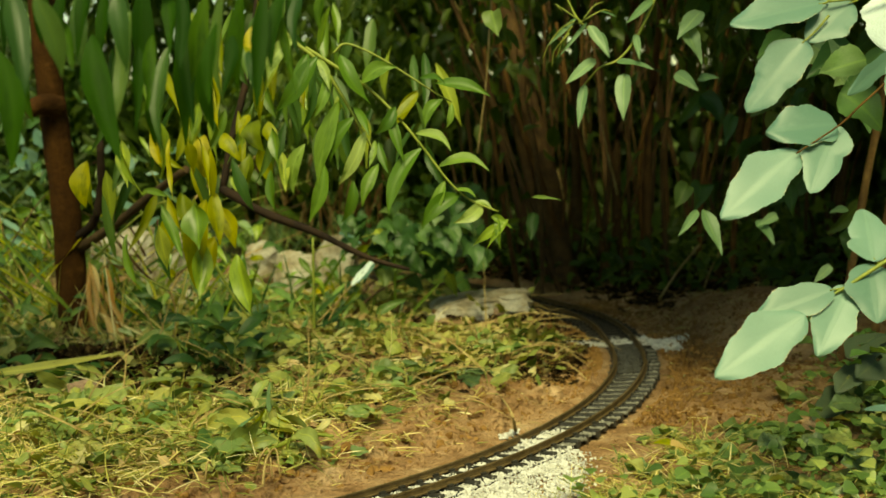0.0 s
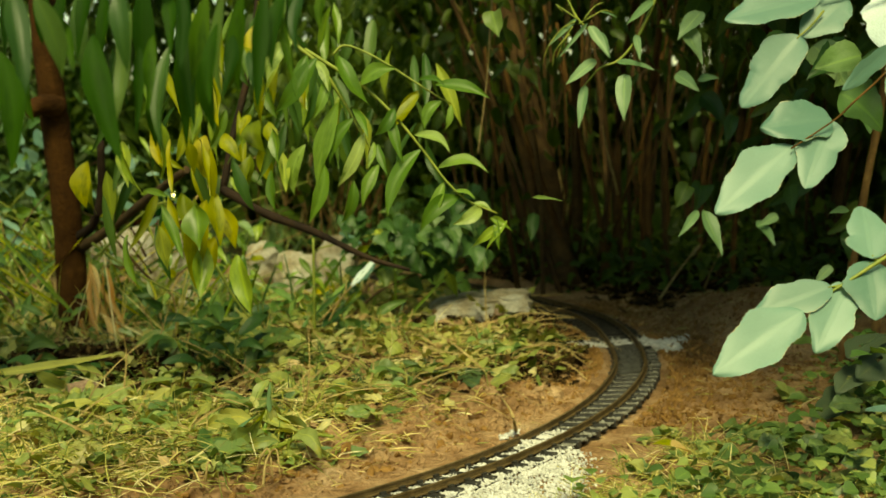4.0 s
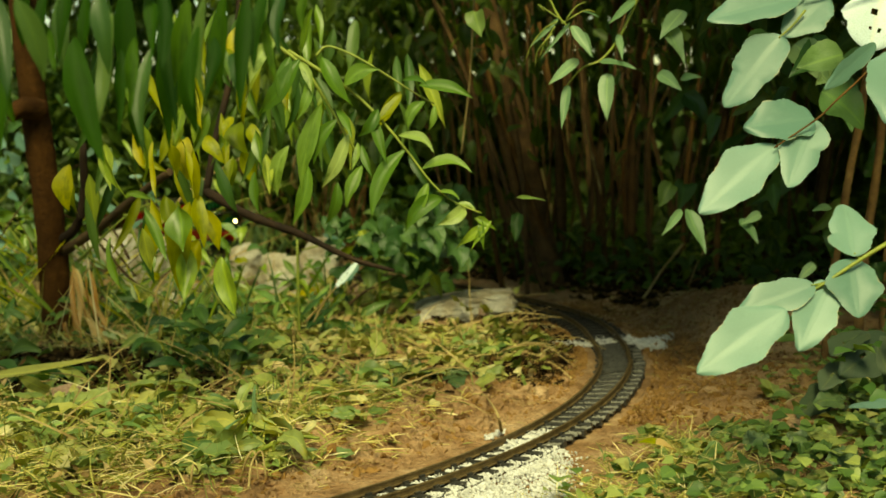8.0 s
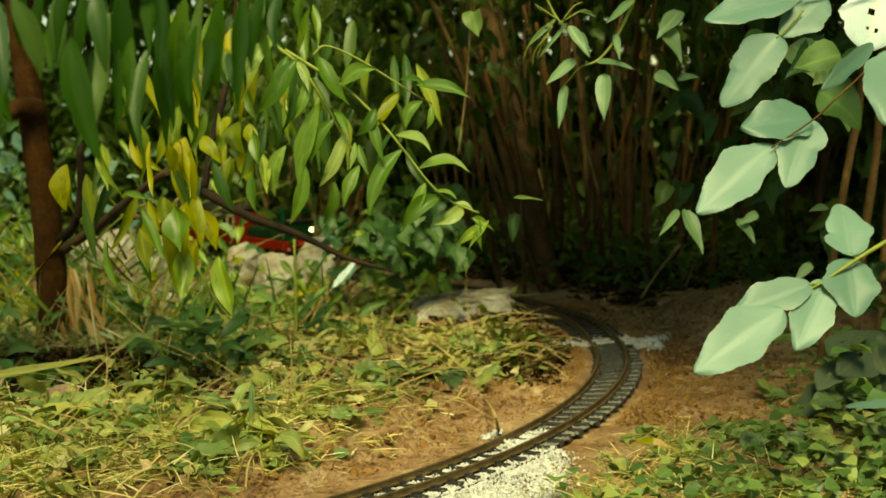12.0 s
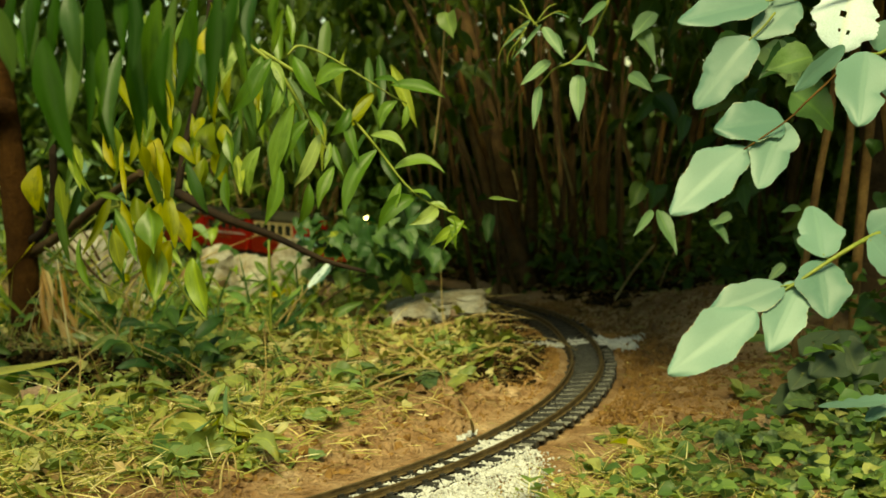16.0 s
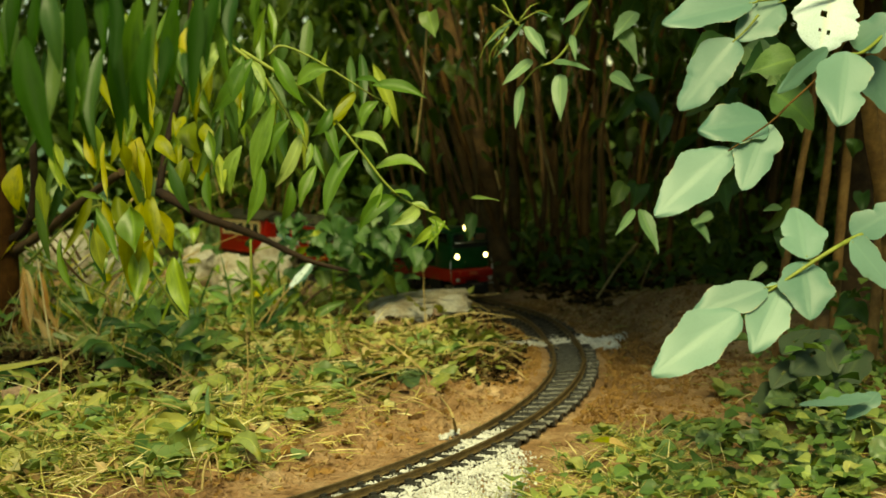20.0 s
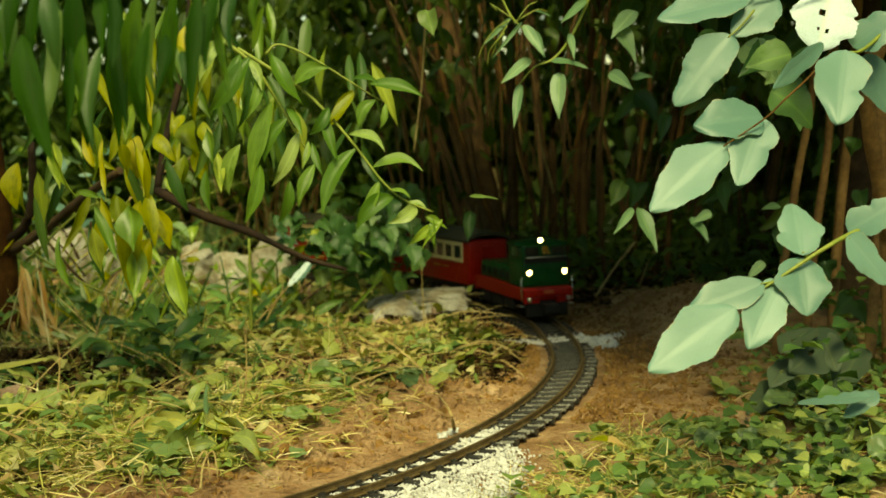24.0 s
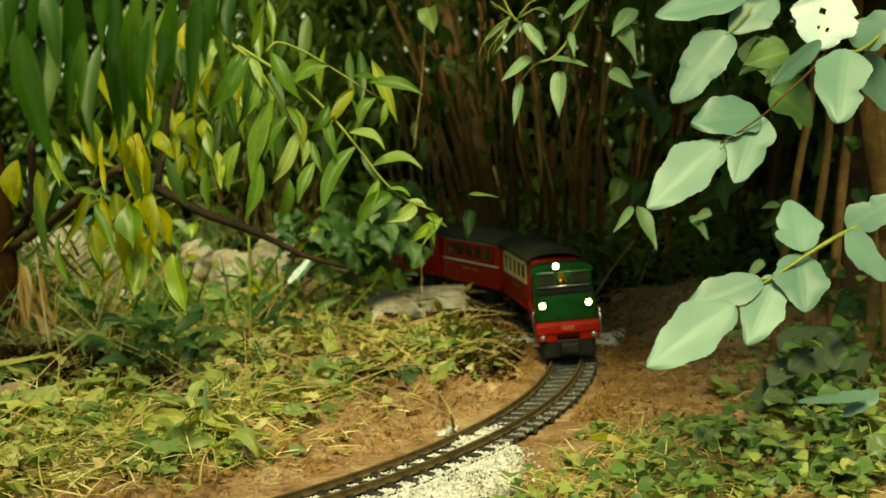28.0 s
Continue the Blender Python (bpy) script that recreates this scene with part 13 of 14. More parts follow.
leaf_at(weed, M_MID[1], (-0.412, 2.398, -0.016), (-0.374, 2.384, 0.008), 0.0195, -4)
leaf_at(weed, M_DARK[2], (-0.427, 2.398, -0.008), (-0.417, 2.355, -0.028), 0.0173, 6)
leaf_at(weed, M_DARK[0], (-0.454, 2.407, 0.069), (-0.445, 2.383, 0.033), 0.0199, -12)
leaf_at(weed, M_DARK[1], (-0.393, 2.406, 0.060), (-0.366, 2.380, 0.047), 0.0285, 5)
leaf_at(weed, M_DARK[2], (-0.415, 2.397, -0.024), (-0.409, 2.375, 0.004), 0.0278, -42)
leaf_at(weed, M_MID[1], (-0.424, 2.395, -0.039), (-0.437, 2.415, -0.023), 0.0267, -36)
leaf_at(weed, M_DARK[2], (-0.444, 2.406, 0.060), (-0.446, 2.371, 0.077), 0.0189, -15)
leaf_at(weed, M_DARK[2], (-0.391, 2.407, 0.072), (-0.351, 2.398, 0.076), 0.0325, -18)
leaf_at(weed, M_DARK[2], (-0.435, 2.402, 0.029), (-0.449, 2.378, 0.010), 0.0201, -13)
leaf_at(weed, M_DARK[1], (-0.422, 2.398, -0.010), (-0.402, 2.413, -0.006), 0.0311, 43)
leaf_at(weed, M_DARK[0], (-0.424, 2.406, 0.065), (-0.429, 2.389, 0.067), 0.0236, -27)
leaf_at(weed, M_DARK[2], (-0.437, 2.403, 0.031), (-0.444, 2.420, 0.062), 0.0188, 9)
leaf_at(weed, M_DARK[0], (-0.414, 2.397, -0.022), (-0.450, 2.369, 0.009), 0.0313, -39)
leaf_at(weed, M_DARK[0], (-0.405, 2.406, 0.064), (-0.395, 2.368, 0.062), 0.0258, 26)
leaf_at(weed, M_DARK[2], (-0.413, 2.405, 0.051), (-0.374, 2.398, 0.045), 0.0297, 24)
leaf_at(weed, M_DARK[2], (-0.419, 2.404, 0.046), (-0.414, 2.393, 0.084), 0.0231, -24)
leaf_at(weed, M_MID[1], (-0.414, 2.399, -0.001), (-0.370, 2.353, 0.021), 0.0228, 47)
leaf_at(weed, M_MID[1], (-0.425, 2.395, -0.044), (-0.393, 2.375, -0.038), 0.0226, -23)
leaf_at(weed, M_DARK[1], (-0.422, 2.397, -0.019), (-0.451, 2.373, 0.015), 0.0205, -6)
weed = thing("weed", "dark green leafy weed standing before the rocks", "weed", "weeds on the ground")
stem("stalk", [(-0.488, 2.238, -0.026), (-0.474, 2.244, 0.028), (-0.457, 2.230, 0.083)], 0.0020, 0.0010, GREENSTEM, weed, sides=5)
stem("stalk", [(-0.488, 2.238, -0.026), (-0.494, 2.244, 0.028), (-0.506, 2.230, 0.082)], 0.0020, 0.0010, GREENSTEM, weed, sides=5)
stem("stalk", [(-0.484, 2.238, -0.026), (-0.476, 2.244, 0.028), (-0.462, 2.228, 0.070)], 0.0020, 0.0010, GREENSTEM, weed, sides=5)
leaf_at(weed, M_DARK[2], (-0.479, 2.239, -0.013), (-0.507, 2.234, -0.001), 0.0219, 39)
leaf_at(weed, M_DARK[1], (-0.494, 2.242, 0.013), (-0.494, 2.259, 0.018), 0.0189, 15)
leaf_at(weed, M_DARK[2], (-0.487, 2.241, 0.001), (-0.499, 2.199, 0.009), 0.0313, -2)
leaf_at(weed, M_DARK[0], (-0.492, 2.242, 0.009), (-0.482, 2.224, 0.013), 0.0190, 47)
leaf_at(weed, M_DARK[0], (-0.486, 2.245, 0.042), (-0.484, 2.234, 0.026), 0.0190, 11)
leaf_at(weed, M_DARK[1], (-0.470, 2.248, 0.068), (-0.513, 2.250, 0.040), 0.0190, -21)
leaf_at(weed, M_DARK[1], (-0.493, 2.244, 0.029), (-0.502, 2.210, 0.065), 0.0170, -15)
leaf_at(weed, M_DARK[0], (-0.490, 2.240, -0.002), (-0.465, 2.252, -0.002), 0.0274, -45)
leaf_at(weed, M_DARK[2], (-0.494, 2.249, 0.075), (-0.507, 2.215, 0.100), 0.0184, -30)
weed = thing("weed", "dark green leafy weed standing before the rocks", "weed", "weeds on the ground")
stem("stalk", [(-0.319, 2.230, -0.039), (-0.325, 2.237, 0.029), (-0.339, 2.224, 0.096)], 0.0020, 0.0010, GREENSTEM, weed, sides=5)
stem("stalk", [(-0.310, 2.230, -0.040), (-0.320, 2.237, 0.029), (-0.325, 2.225, 0.100)], 0.0020, 0.0010, GREENSTEM, weed, sides=5)
stem("stalk", [(-0.313, 2.230, -0.040), (-0.316, 2.237, 0.029), (-0.315, 2.226, 0.111)], 0.0020, 0.0010, GREENSTEM, weed, sides=5)
leaf_at(weed, M_MID[1], (-0.310, 2.237, 0.027), (-0.263, 2.241, 0.016), 0.0235, -49)
leaf_at(weed, M_MID[1], (-0.318, 2.232, -0.017), (-0.272, 2.194, -0.002), 0.0298, -10)
leaf_at(weed, M_MID[1], (-0.304, 2.242, 0.074), (-0.347, 2.220, 0.068), 0.0218, 9)
leaf_at(weed, M_DARK[2], (-0.319, 2.237, 0.025), (-0.293, 2.230, -0.002), 0.0253, 10)
leaf_at(weed, M_DARK[1], (-0.310, 2.232, -0.016), (-0.325, 2.199, -0.006), 0.0250, -21)
leaf_at(weed, M_MID[1], (-0.322, 2.241, 0.062), (-0.304, 2.240, 0.060), 0.0202, 44)
weed = thing("weed", "dark green leafy weed standing before the rocks", "weed", "weeds on the ground")
stem("stalk", [(-0.267, 2.239, -0.038), (-0.254, 2.244, 0.006), (-0.234, 2.227, 0.041)], 0.0020, 0.0010, GREENSTEM, weed, sides=5)
stem("stalk", [(-0.269, 2.239, -0.038), (-0.271, 2.244, 0.006), (-0.275, 2.229, 0.051)], 0.0020, 0.0010, GREENSTEM, weed, sides=5)
stem("stalk", [(-0.266, 2.239, -0.038), (-0.250, 2.244, 0.006), (-0.224, 2.229, 0.059)], 0.0020, 0.0010, GREENSTEM, weed, sides=5)
leaf_at(weed, M_DARK[0], (-0.259, 2.242, -0.013), (-0.242, 2.241, 0.002), 0.0261, 37)
leaf_at(weed, M_DARK[1], (-0.272, 2.240, -0.026), (-0.307, 2.241, -0.034), 0.0309, -49)
leaf_at(weed, M_MID[1], (-0.259, 2.242, -0.015), (-0.232, 2.257, -0.045), 0.0158, -21)
leaf_at(weed, M_DARK[1], (-0.261, 2.246, 0.022), (-0.217, 2.226, 0.028), 0.0178, -13)
leaf_at(weed, M_DARK[2], (-0.287, 2.245, 0.016), (-0.290, 2.253, -0.002), 0.0315, -44)
leaf_at(weed, M_DARK[1], (-0.263, 2.240, -0.027), (-0.221, 2.208, -0.040), 0.0159, 31)
leaf_at(weed, M_DARK[0], (-0.263, 2.245, 0.017), (-0.218, 2.223, 0.044), 0.0203, 5)
leaf_at(weed, M_DARK[1], (-0.264, 2.241, -0.020), (-0.302, 2.226, -0.037), 0.0270, -27)
leaf_at(weed, M_DARK[1], (-0.259, 2.243, -0.004), (-0.278, 2.243, -0.012), 0.0204, -18)
weed = thing("weed", "dark green leafy weed standing before the rocks", "weed", "weeds on the ground")
stem("stalk", [(-0.181, 2.191, -0.016), (-0.178, 2.196, 0.027), (-0.170, 2.179, 0.057)], 0.0020, 0.0010, GREENSTEM, weed, sides=5)
stem("stalk", [(-0.179, 2.191, -0.016), (-0.194, 2.196, 0.027), (-0.209, 2.180, 0.072)], 0.0020, 0.0010, GREENSTEM, weed, sides=5)
stem("stalk", [(-0.182, 2.191, -0.016), (-0.188, 2.196, 0.027), (-0.194, 2.179, 0.063)], 0.0020, 0.0010, GREENSTEM, weed, sides=5)
leaf_at(weed, M_DARK[0], (-0.179, 2.192, -0.003), (-0.123, 2.188, 0.018), 0.0288, 41)
leaf_at(weed, M_MID[1], (-0.186, 2.198, 0.046), (-0.165, 2.162, 0.038), 0.0165, -13)
leaf_at(weed, M_DARK[1], (-0.168, 2.195, 0.024), (-0.188, 2.164, 0.043), 0.0297, -12)
leaf_at(weed, M_DARK[1], (-0.175, 2.194, 0.016), (-0.161, 2.198, -0.020), 0.0254, 19)
leaf_at(weed, M_DARK[2], (-0.172, 2.199, 0.055), (-0.137, 2.194, 0.044), 0.0158, 41)
leaf_at(weed, M_DARK[1], (-0.187, 2.199, 0.062), (-0.203, 2.149, 0.058), 0.0234, -14)
leaf_at(weed, M_MID[1], (-0.177, 2.198, 0.052), (-0.170, 2.153, 0.039), 0.0178, -35)
leaf_at(weed, M_DARK[2], (-0.184, 2.194, 0.007), (-0.195, 2.142, -0.012), 0.0302, -15)
weed = thing("weed", "dark green leafy weed standing before the rocks", "weed", "weeds on the ground")
stem("stalk", [(-0.572, 2.388, -0.053), (-0.560, 2.394, 0.009), (-0.546, 2.382, 0.077)], 0.0020, 0.0010, GREENSTEM, weed, sides=5)
stem("stalk", [(-0.562, 2.388, -0.053), (-0.547, 2.394, 0.009), (-0.514, 2.381, 0.071)], 0.0020, 0.0010, GREENSTEM, weed, sides=5)
stem("stalk", [(-0.571, 2.388, -0.053), (-0.573, 2.394, 0.010), (-0.578, 2.381, 0.075)], 0.0020, 0.0010, GREENSTEM, weed, sides=5)
leaf_at(weed, M_MID[1], (-0.564, 2.397, 0.030), (-0.547, 2.374, 0.009), 0.0242, 30)
leaf_at(weed, M_DARK[1], (-0.568, 2.399, 0.048), (-0.611, 2.402, 0.027), 0.0216, 35)
leaf_at(weed, M_DARK[0], (-0.582, 2.393, -0.001), (-0.552, 2.410, 0.000), 0.0263, 43)
leaf_at(weed, M_DARK[1], (-0.553, 2.392, -0.008), (-0.515, 2.386, 0.003), 0.0171, 17)
weed = thing("weed", "dark green leafy weed standing before the rocks", "weed", "weeds on the ground")
stem("stalk", [(-0.125, 2.201, -0.001), (-0.125, 2.205, 0.033), (-0.124, 2.188, 0.061)], 0.0020, 0.0010, GREENSTEM, weed, sides=5)
stem("stalk", [(-0.122, 2.201, -0.001), (-0.119, 2.205, 0.033), (-0.109, 2.189, 0.072)], 0.0020, 0.0010, GREENSTEM, weed, sides=5)
stem("stalk", [(-0.126, 2.201, -0.001), (-0.119, 2.205, 0.033), (-0.110, 2.188, 0.063)], 0.0020, 0.0010, GREENSTEM, weed, sides=5)
leaf_at(weed, M_DARK[1], (-0.119, 2.208, 0.061), (-0.062, 2.215, 0.089), 0.0176, 13)
leaf_at(weed, M_MID[1], (-0.119, 2.204, 0.026), (-0.128, 2.213, 0.018), 0.0220, 48)
leaf_at(weed, M_DARK[2], (-0.135, 2.205, 0.037), (-0.150, 2.172, 0.047), 0.0300, -21)
leaf_at(weed, M_DARK[0], (-0.111, 2.204, 0.028), (-0.091, 2.182, 0.008), 0.0286, -31)
leaf_at(weed, M_DARK[0], (-0.148, 2.207, 0.053), (-0.144, 2.186, 0.027), 0.0284, -38)
leaf_at(weed, M_DARK[2], (-0.119, 2.205, 0.037), (-0.101, 2.165, 0.047), 0.0201, -16)


# climber leaves turned every way by the wind
ri = random.Random(77)
for leaf in [ob for ob in ivy.children if ob.name.startswith("leaf")]:
    leaf.matrix_basis = leaf.matrix_basis @ Matrix.Rotation(radians(ri.uniform(-55, 55)), 4, "Z") @ Matrix.Rotation(radians(ri.uniform(-25, 25)), 4, "X")
    leaf.scale *= ri.uniform(0.7, 1.15)

# long stalks between trunk and rocks
stalks = thing("grass_stalks", "long green and straw-coloured grass stalks leaning by the trunk", "grass")
stem("stalk", [(-0.578, 2.150, 0.179), (-0.531, 2.150, 0.221), (-0.479, 2.150, 0.261), (-0.433, 2.150, 0.274)], 0.0028, 0.0012, GREENSTEM, stalks, "pale green stalk", sides=5)
stem("stalk", [(-0.595, 2.200, 0.200), (-0.533, 2.200, 0.153), (-0.434, 2.200, 0.095)], 0.0026, 0.0014, GREENSTEM, stalks, "pale green stalk", sides=5)
stem("stalk", [(-0.566, 2.250, 0.198), (-0.508, 2.250, 0.127), (-0.436, 2.250, 0.087)], 0.0030, 0.0018, DARKBARK, stalks, "dark stalk", sides=5)
stem("stalk", [(-0.370, 2.100, 0.169), (-0.342, 2.100, 0.113), (-0.318, 2.100, 0.077)], 0.0028, 0.0016, GREENSTEM, stalks, "green stalk", sides=5)
stem("stalk", [(-0.481, 2.200, 0.236), (-0.481, 2.200, 0.190), (-0.475, 2.200, 0.152)], 0.0022, 0.0014, DARKBARK, stalks, "dark stalk", sides=5)
stem("stalk", [(-0.206, 2.100, 0.068), (-0.170, 2.100, 0.105), (-0.149, 2.100, 0.128)], 0.0020, 0.0010, STRAW, stalks, "yellow stalk", sides=5)
stem("stalk", [(-0.192, 2.120, 0.066), (-0.179, 2.120, 0.089), (-0.164, 2.120, 0.112), (-0.161, 2.120, 0.130)], 0.0018, 0.0009, STRAW, stalks, "yellow stalk", sides=5)
stem("stalk", [(-0.495, 2.100, 0.106), (-0.479, 2.100, 0.073), (-0.473, 2.100, 0.036)], 0.0018, 0.0010, STRAW, stalks, "straw stalk", sides=5)
stem("stalk", [(-0.444, 2.100, 0.127), (-0.438, 2.100, 0.090), (-0.443, 2.100, 0.048)], 0.0018, 0.0010, STRAW, stalks, "straw stalk", sides=5)
stem("stalk", [(-0.460, 2.080, 0.094), (-0.456, 2.080, 0.057), (-0.473, 2.080, 0.035)], 0.0016, 0.0009, STRAW, stalks, "straw stalk", sides=5)
leaf_at(stalks, M_WHITE[0], (-0.119, 2.200, 0.154), (-0.159, 2.180, 0.114), 0.0170, 20, label="bleached dry leaf")

# dry sticks behind the line, seen over the rocks
sticks = thing("dry_sticks", "upright dry tan sticks behind the railway line", "sticks")
for k in range(34):
    x = ri.uniform(-0.62, -0.12)
    y = 2.93 + (0.0945 - x) * 1.431 + ri.uniform(0.22, 0.5)
    h, lean = ri.uniform(0.12, 0.42), ri.gauss(0, 0.07)
    stem("stick", [(x, y, ground_z(x, y) - 0.01), (x + lean * 0.4, y, h * 0.5), (x + lean, y + ri.uniform(-0.05, 0.05), h)], ri.uniform(0.002, 0.0045), 0.0015, ri.choice([TANBARK, STRAW, STEMBARK, TANBARK]), sticks, sides=5, n=2, knots=0.2)


# ---- train ----
def grilled(x0, x1, y0, y1, z0, z1, nx, bar):
    """A frame in the x-z plane with upright bars."""
    bm = bmesh.new()
    xs = [x0 + (x1 - x0 - bar) * i / nx for i in range(nx + 1)]
    boxes = [(x0, x1, z0, z0 + bar), (x0, x1, z1 - bar, z1)] + [(x, x + bar, z0 + bar, z1 - bar) for x in xs]
    for a, b, c, d in boxes:
        bmesh.ops.create_cube(bm, size=1.0, matrix=Matrix.LocRotScale(((a + b) / 2, (y0 + y1) / 2, (c + d) / 2), None, (b - a, y1 - y0, d - c)))
    return bm


def wheelset(parent, x, r, name="wheelset"):
    bm = bmesh.new()
    for y in (-0.0215, 0.0215):
        for rr, w, dy in ((r, 0.006, 0), (r + 0.002, 0.0015, -0.003 * (1 if y > 0 else -1))):
            bmesh.ops.create_cone(bm, cap_ends=True, segments=20, radius1=rr, radius2=rr, depth=w, matrix=Matrix.Translation((0, y + dy, 0)) @ Matrix.Rotation(math.pi / 2, 4, "X"))
        for k in range(5):
            a = k * math.tau / 5
            bmesh.ops.create_cube(bm, size=1.0, matrix=Matrix.Translation((0, y * 1.17, 0)) @ Matrix.Rotation(a, 4, "Y") @ Matrix.LocRotScale((r * 0.45, 0, 0), None, (r * 0.8, 0.002, 0.003)))
    bmesh.ops.create_cone(bm, cap_ends=True, segments=8, radius1=0.002, radius2=0.002, depth=0.05, matrix=Matrix.Rotation(math.pi / 2, 4, "X"))
    ob = part(name, bm, BLACK, parent, "black metal wheels on an axle")
    ob.matrix_basis = pose(x, 0, r)
    return ob


def body_bm(x0, x1, half, z0, z1, nose=0.0):
    """A box body whose ends lean in towards the top by nose."""
    bm = box_bm(x0, x1, -half, half, z0, z1)
    for v in bm.verts:
        if v.co.z > (z0 + z1) / 2:
            v.co.x -= math.copysign(nose, v.co.x)
            v.co.y *= 0.97
    bmesh.ops.bevel(bm, geom=bm.edges[:], offset=0.006, segments=3, affect="EDGES", profile=0.5)
    for f in bm.faces:
        f.smooth = True
    return bm


def arch_bm(x0, x1, half, z0, rise, over=0.004, n=10):
    """A curved roof shell with thickness."""
    bm = bmesh.new()
    rings = []
    for x in (x0, x1):
        top = [bm.verts.new((x, (half + over) * math.sin(a), z0 + rise * math.cos(a))) for a in [math.radians(-90 + 180 * k / n) for k in range(n + 1)]]
        low = [bm.verts.new((x, (half + over) * math.sin(a) * 0.96, z0 - 0.004 + (rise - 0.003) * math.cos(a))) for a in [math.radians(90 - 180 * k / n) for k in range(n + 1)]]
        rings.append(top + low)
    m = len(rings[0])
    for k in range(m):
        bm.faces.new((rings[0][k], rings[0][(k + 1) % m], rings[1][(k + 1) % m], rings[1][k])).smooth = True
    bm.faces.new(rings[0])
    bm.faces.new(rings[1][::-1])
    bmesh.ops.recalc_face_normals(bm, faces=bm.faces[:])
    return bm


def build_locomotive():
    loco = thing("locomotive", "green model diesel locomotive with red frame and three lit headlamps", "locomotive")
    part("hood", body_bm(-0.105, 0.066, 0.042, 0.060, 0.094, 0.002), GREEN, loco, "low green engine hood")
    part("nose", body_bm(0.058, 0.128, 0.048, 0.060, 0.114, 0.002), GREEN, loco, "dark green front with headlamps")
    part("cab", body_bm(0.058, 0.125, 0.0465, 0.110, 0.1435, 0.004), GREEN, loco)
    part("roof", arch_bm(0.054, 0.120, 0.0445, 0.141, 0.0080), GREEN, loco, "green rounded cab roof")
    part("exhaust", rod_bm([(-0.03, 0, 0.092), (-0.03, 0, 0.106)], [0.006, 0.005], 12), BLACK, loco, "short black exhaust stack")
    for k in range(5):
        for y in (-0.0428, 0.0428):
            part("louvre", box_bm(-0.09 + k * 0.03, -0.072 + k * 0.03, y - 0.0006, y + 0.0006, 0.07, 0.084, 0.0004), BLACK, loco, "dark louvre in the hood")
    part("frame", box_bm(-0.110, 0.130, -0.049, 0.049, 0.036, 0.062, 0.003), RED, loco, "red side frame")
    part("black_band", box_bm(0.1266, 0.1296, -0.0445, 0.0445, 0.1075, 0.1165, 0.0006), BLACK, loco, "black band below the windows")
    for end, sx in ((0.128, 1), (-0.108, -1)):
        x = lambda a, c: sorted((end + sx * a, end + sx * c))
        b = part("buffer_beam", box_bm(*x(0.0, 0.011), -0.050, 0.050, 0.044, 0.060, 0.003), RED, loco, "bright red buffer beam")
        part("apron", box_bm(*x(0.001, 0.008), -0.049, -0.017, 0.032, 0.0445, 0.002), RED, b, "red apron beside the coupling")
        part("apron", box_bm(*x(0.001, 0.008), 0.017, 0.049, 0.032, 0.0445, 0.002), RED, b, "red apron beside the coupling")
        if sx > 0:
            for y in (-0.040, 0.040):
                part("buffer", disc_bm(0.0045, 0.138, y, 0.040, 0.006), CHROME, b, "small bare metal buffer")
        part("coupling", box_bm(*x(0.006, 0.030), -0.015, 0.015, 0.014, 0.032, 0.004), BLACK, loco, "black hook coupling")
        part("rail_guard", box_bm(*x(-0.006, 0.006), -0.042, 0.042, 0.006, 0.034, 0.003), BLACK, loco, "black rail guard")
    for y0, y1 in ((-0.040, -0.014), (0.014, 0.040)):
        part("window_visor", box_bm(0.117, 0.1285, y0 - 0.001, y1 + 0.001, 0.1372, 0.1392, 0.0006), GREEN, loco, "green rain visor over the window")
        part("windscreen", box_bm(0.1185, 0.1255, y0, y1, 0.1205, 0.1362, 0.001), GLASS, loco, "dark front window")
        part("rear_window", box_bm(0.0575, 0.0645, y0, y1, 0.1195, 0.1375, 0.001), GLASS, loco, "dark rear window")
    part("wiper_rail", rod_bm([(0.1315, -0.041, 0.1185), (0.1315, 0.041, 0.1185)], [0.0013, 0.0013], 8), CHROME, loco, "bare metal rail below the window")
    for sy in (-1, 1):
        for x in (0.072,):
            y0, y1 = sorted((sy * 0.0445, sy * 0.0472))
            part("side_window", box_bm(x, x + 0.036, y0, y1, 0.119, 0.1375, 0.0008), GLASS, loco, "dark side window")
        part("handrail", rod_bm([(0.132, sy * 0.0515, 0.036), (0.132, sy * 0.0525, 0.05), (0.130, sy * 0.0525, 0.078), (0.128, sy * 0.049, 0.082)], [0.0011] * 4, 6), CHROME, loco, "thin metal handrail")
        part("step", box_bm(0.112, 0.13, min(sy * 0.046, sy * 0.056), max(sy * 0.046, sy * 0.056), 0.026, 0.0285, 0.0006), CHROME, loco, "worn metal step")
        h = part("headlamp", disc_bm(0.0076, 0.124, sy * 0.0361, 0.0898, 0.008), BLACK, loco, "round headlamp housing")
        part("lamp_glass", disc_bm(0.0052, 0.130, sy * 0.0361, 0.0898, 0.003, dome=0.002), LAMP, h, "glowing warm headlamp glass")
        for x in (-0.085, -0.03, 0.03):
            part("axle_box", box_bm(x, x + 0.045, min(sy * 0.036, sy * 0.045), max(sy * 0.036, sy * 0.045), 0.014, 0.036, 0.003), BLACK, loco, "black spring and axle box")
    h = part("top_lamp", disc_bm(0.0074, 0.118, -0.0102, 0.1496, 0.007), BLACK, loco, "roof headlamp housing")
    part("lamp_glass", disc_bm(0.0050, 0.124, -0.0102, 0.1496, 0.003, dome=0.002), LAMP, h, "glowing warm headlamp glass")
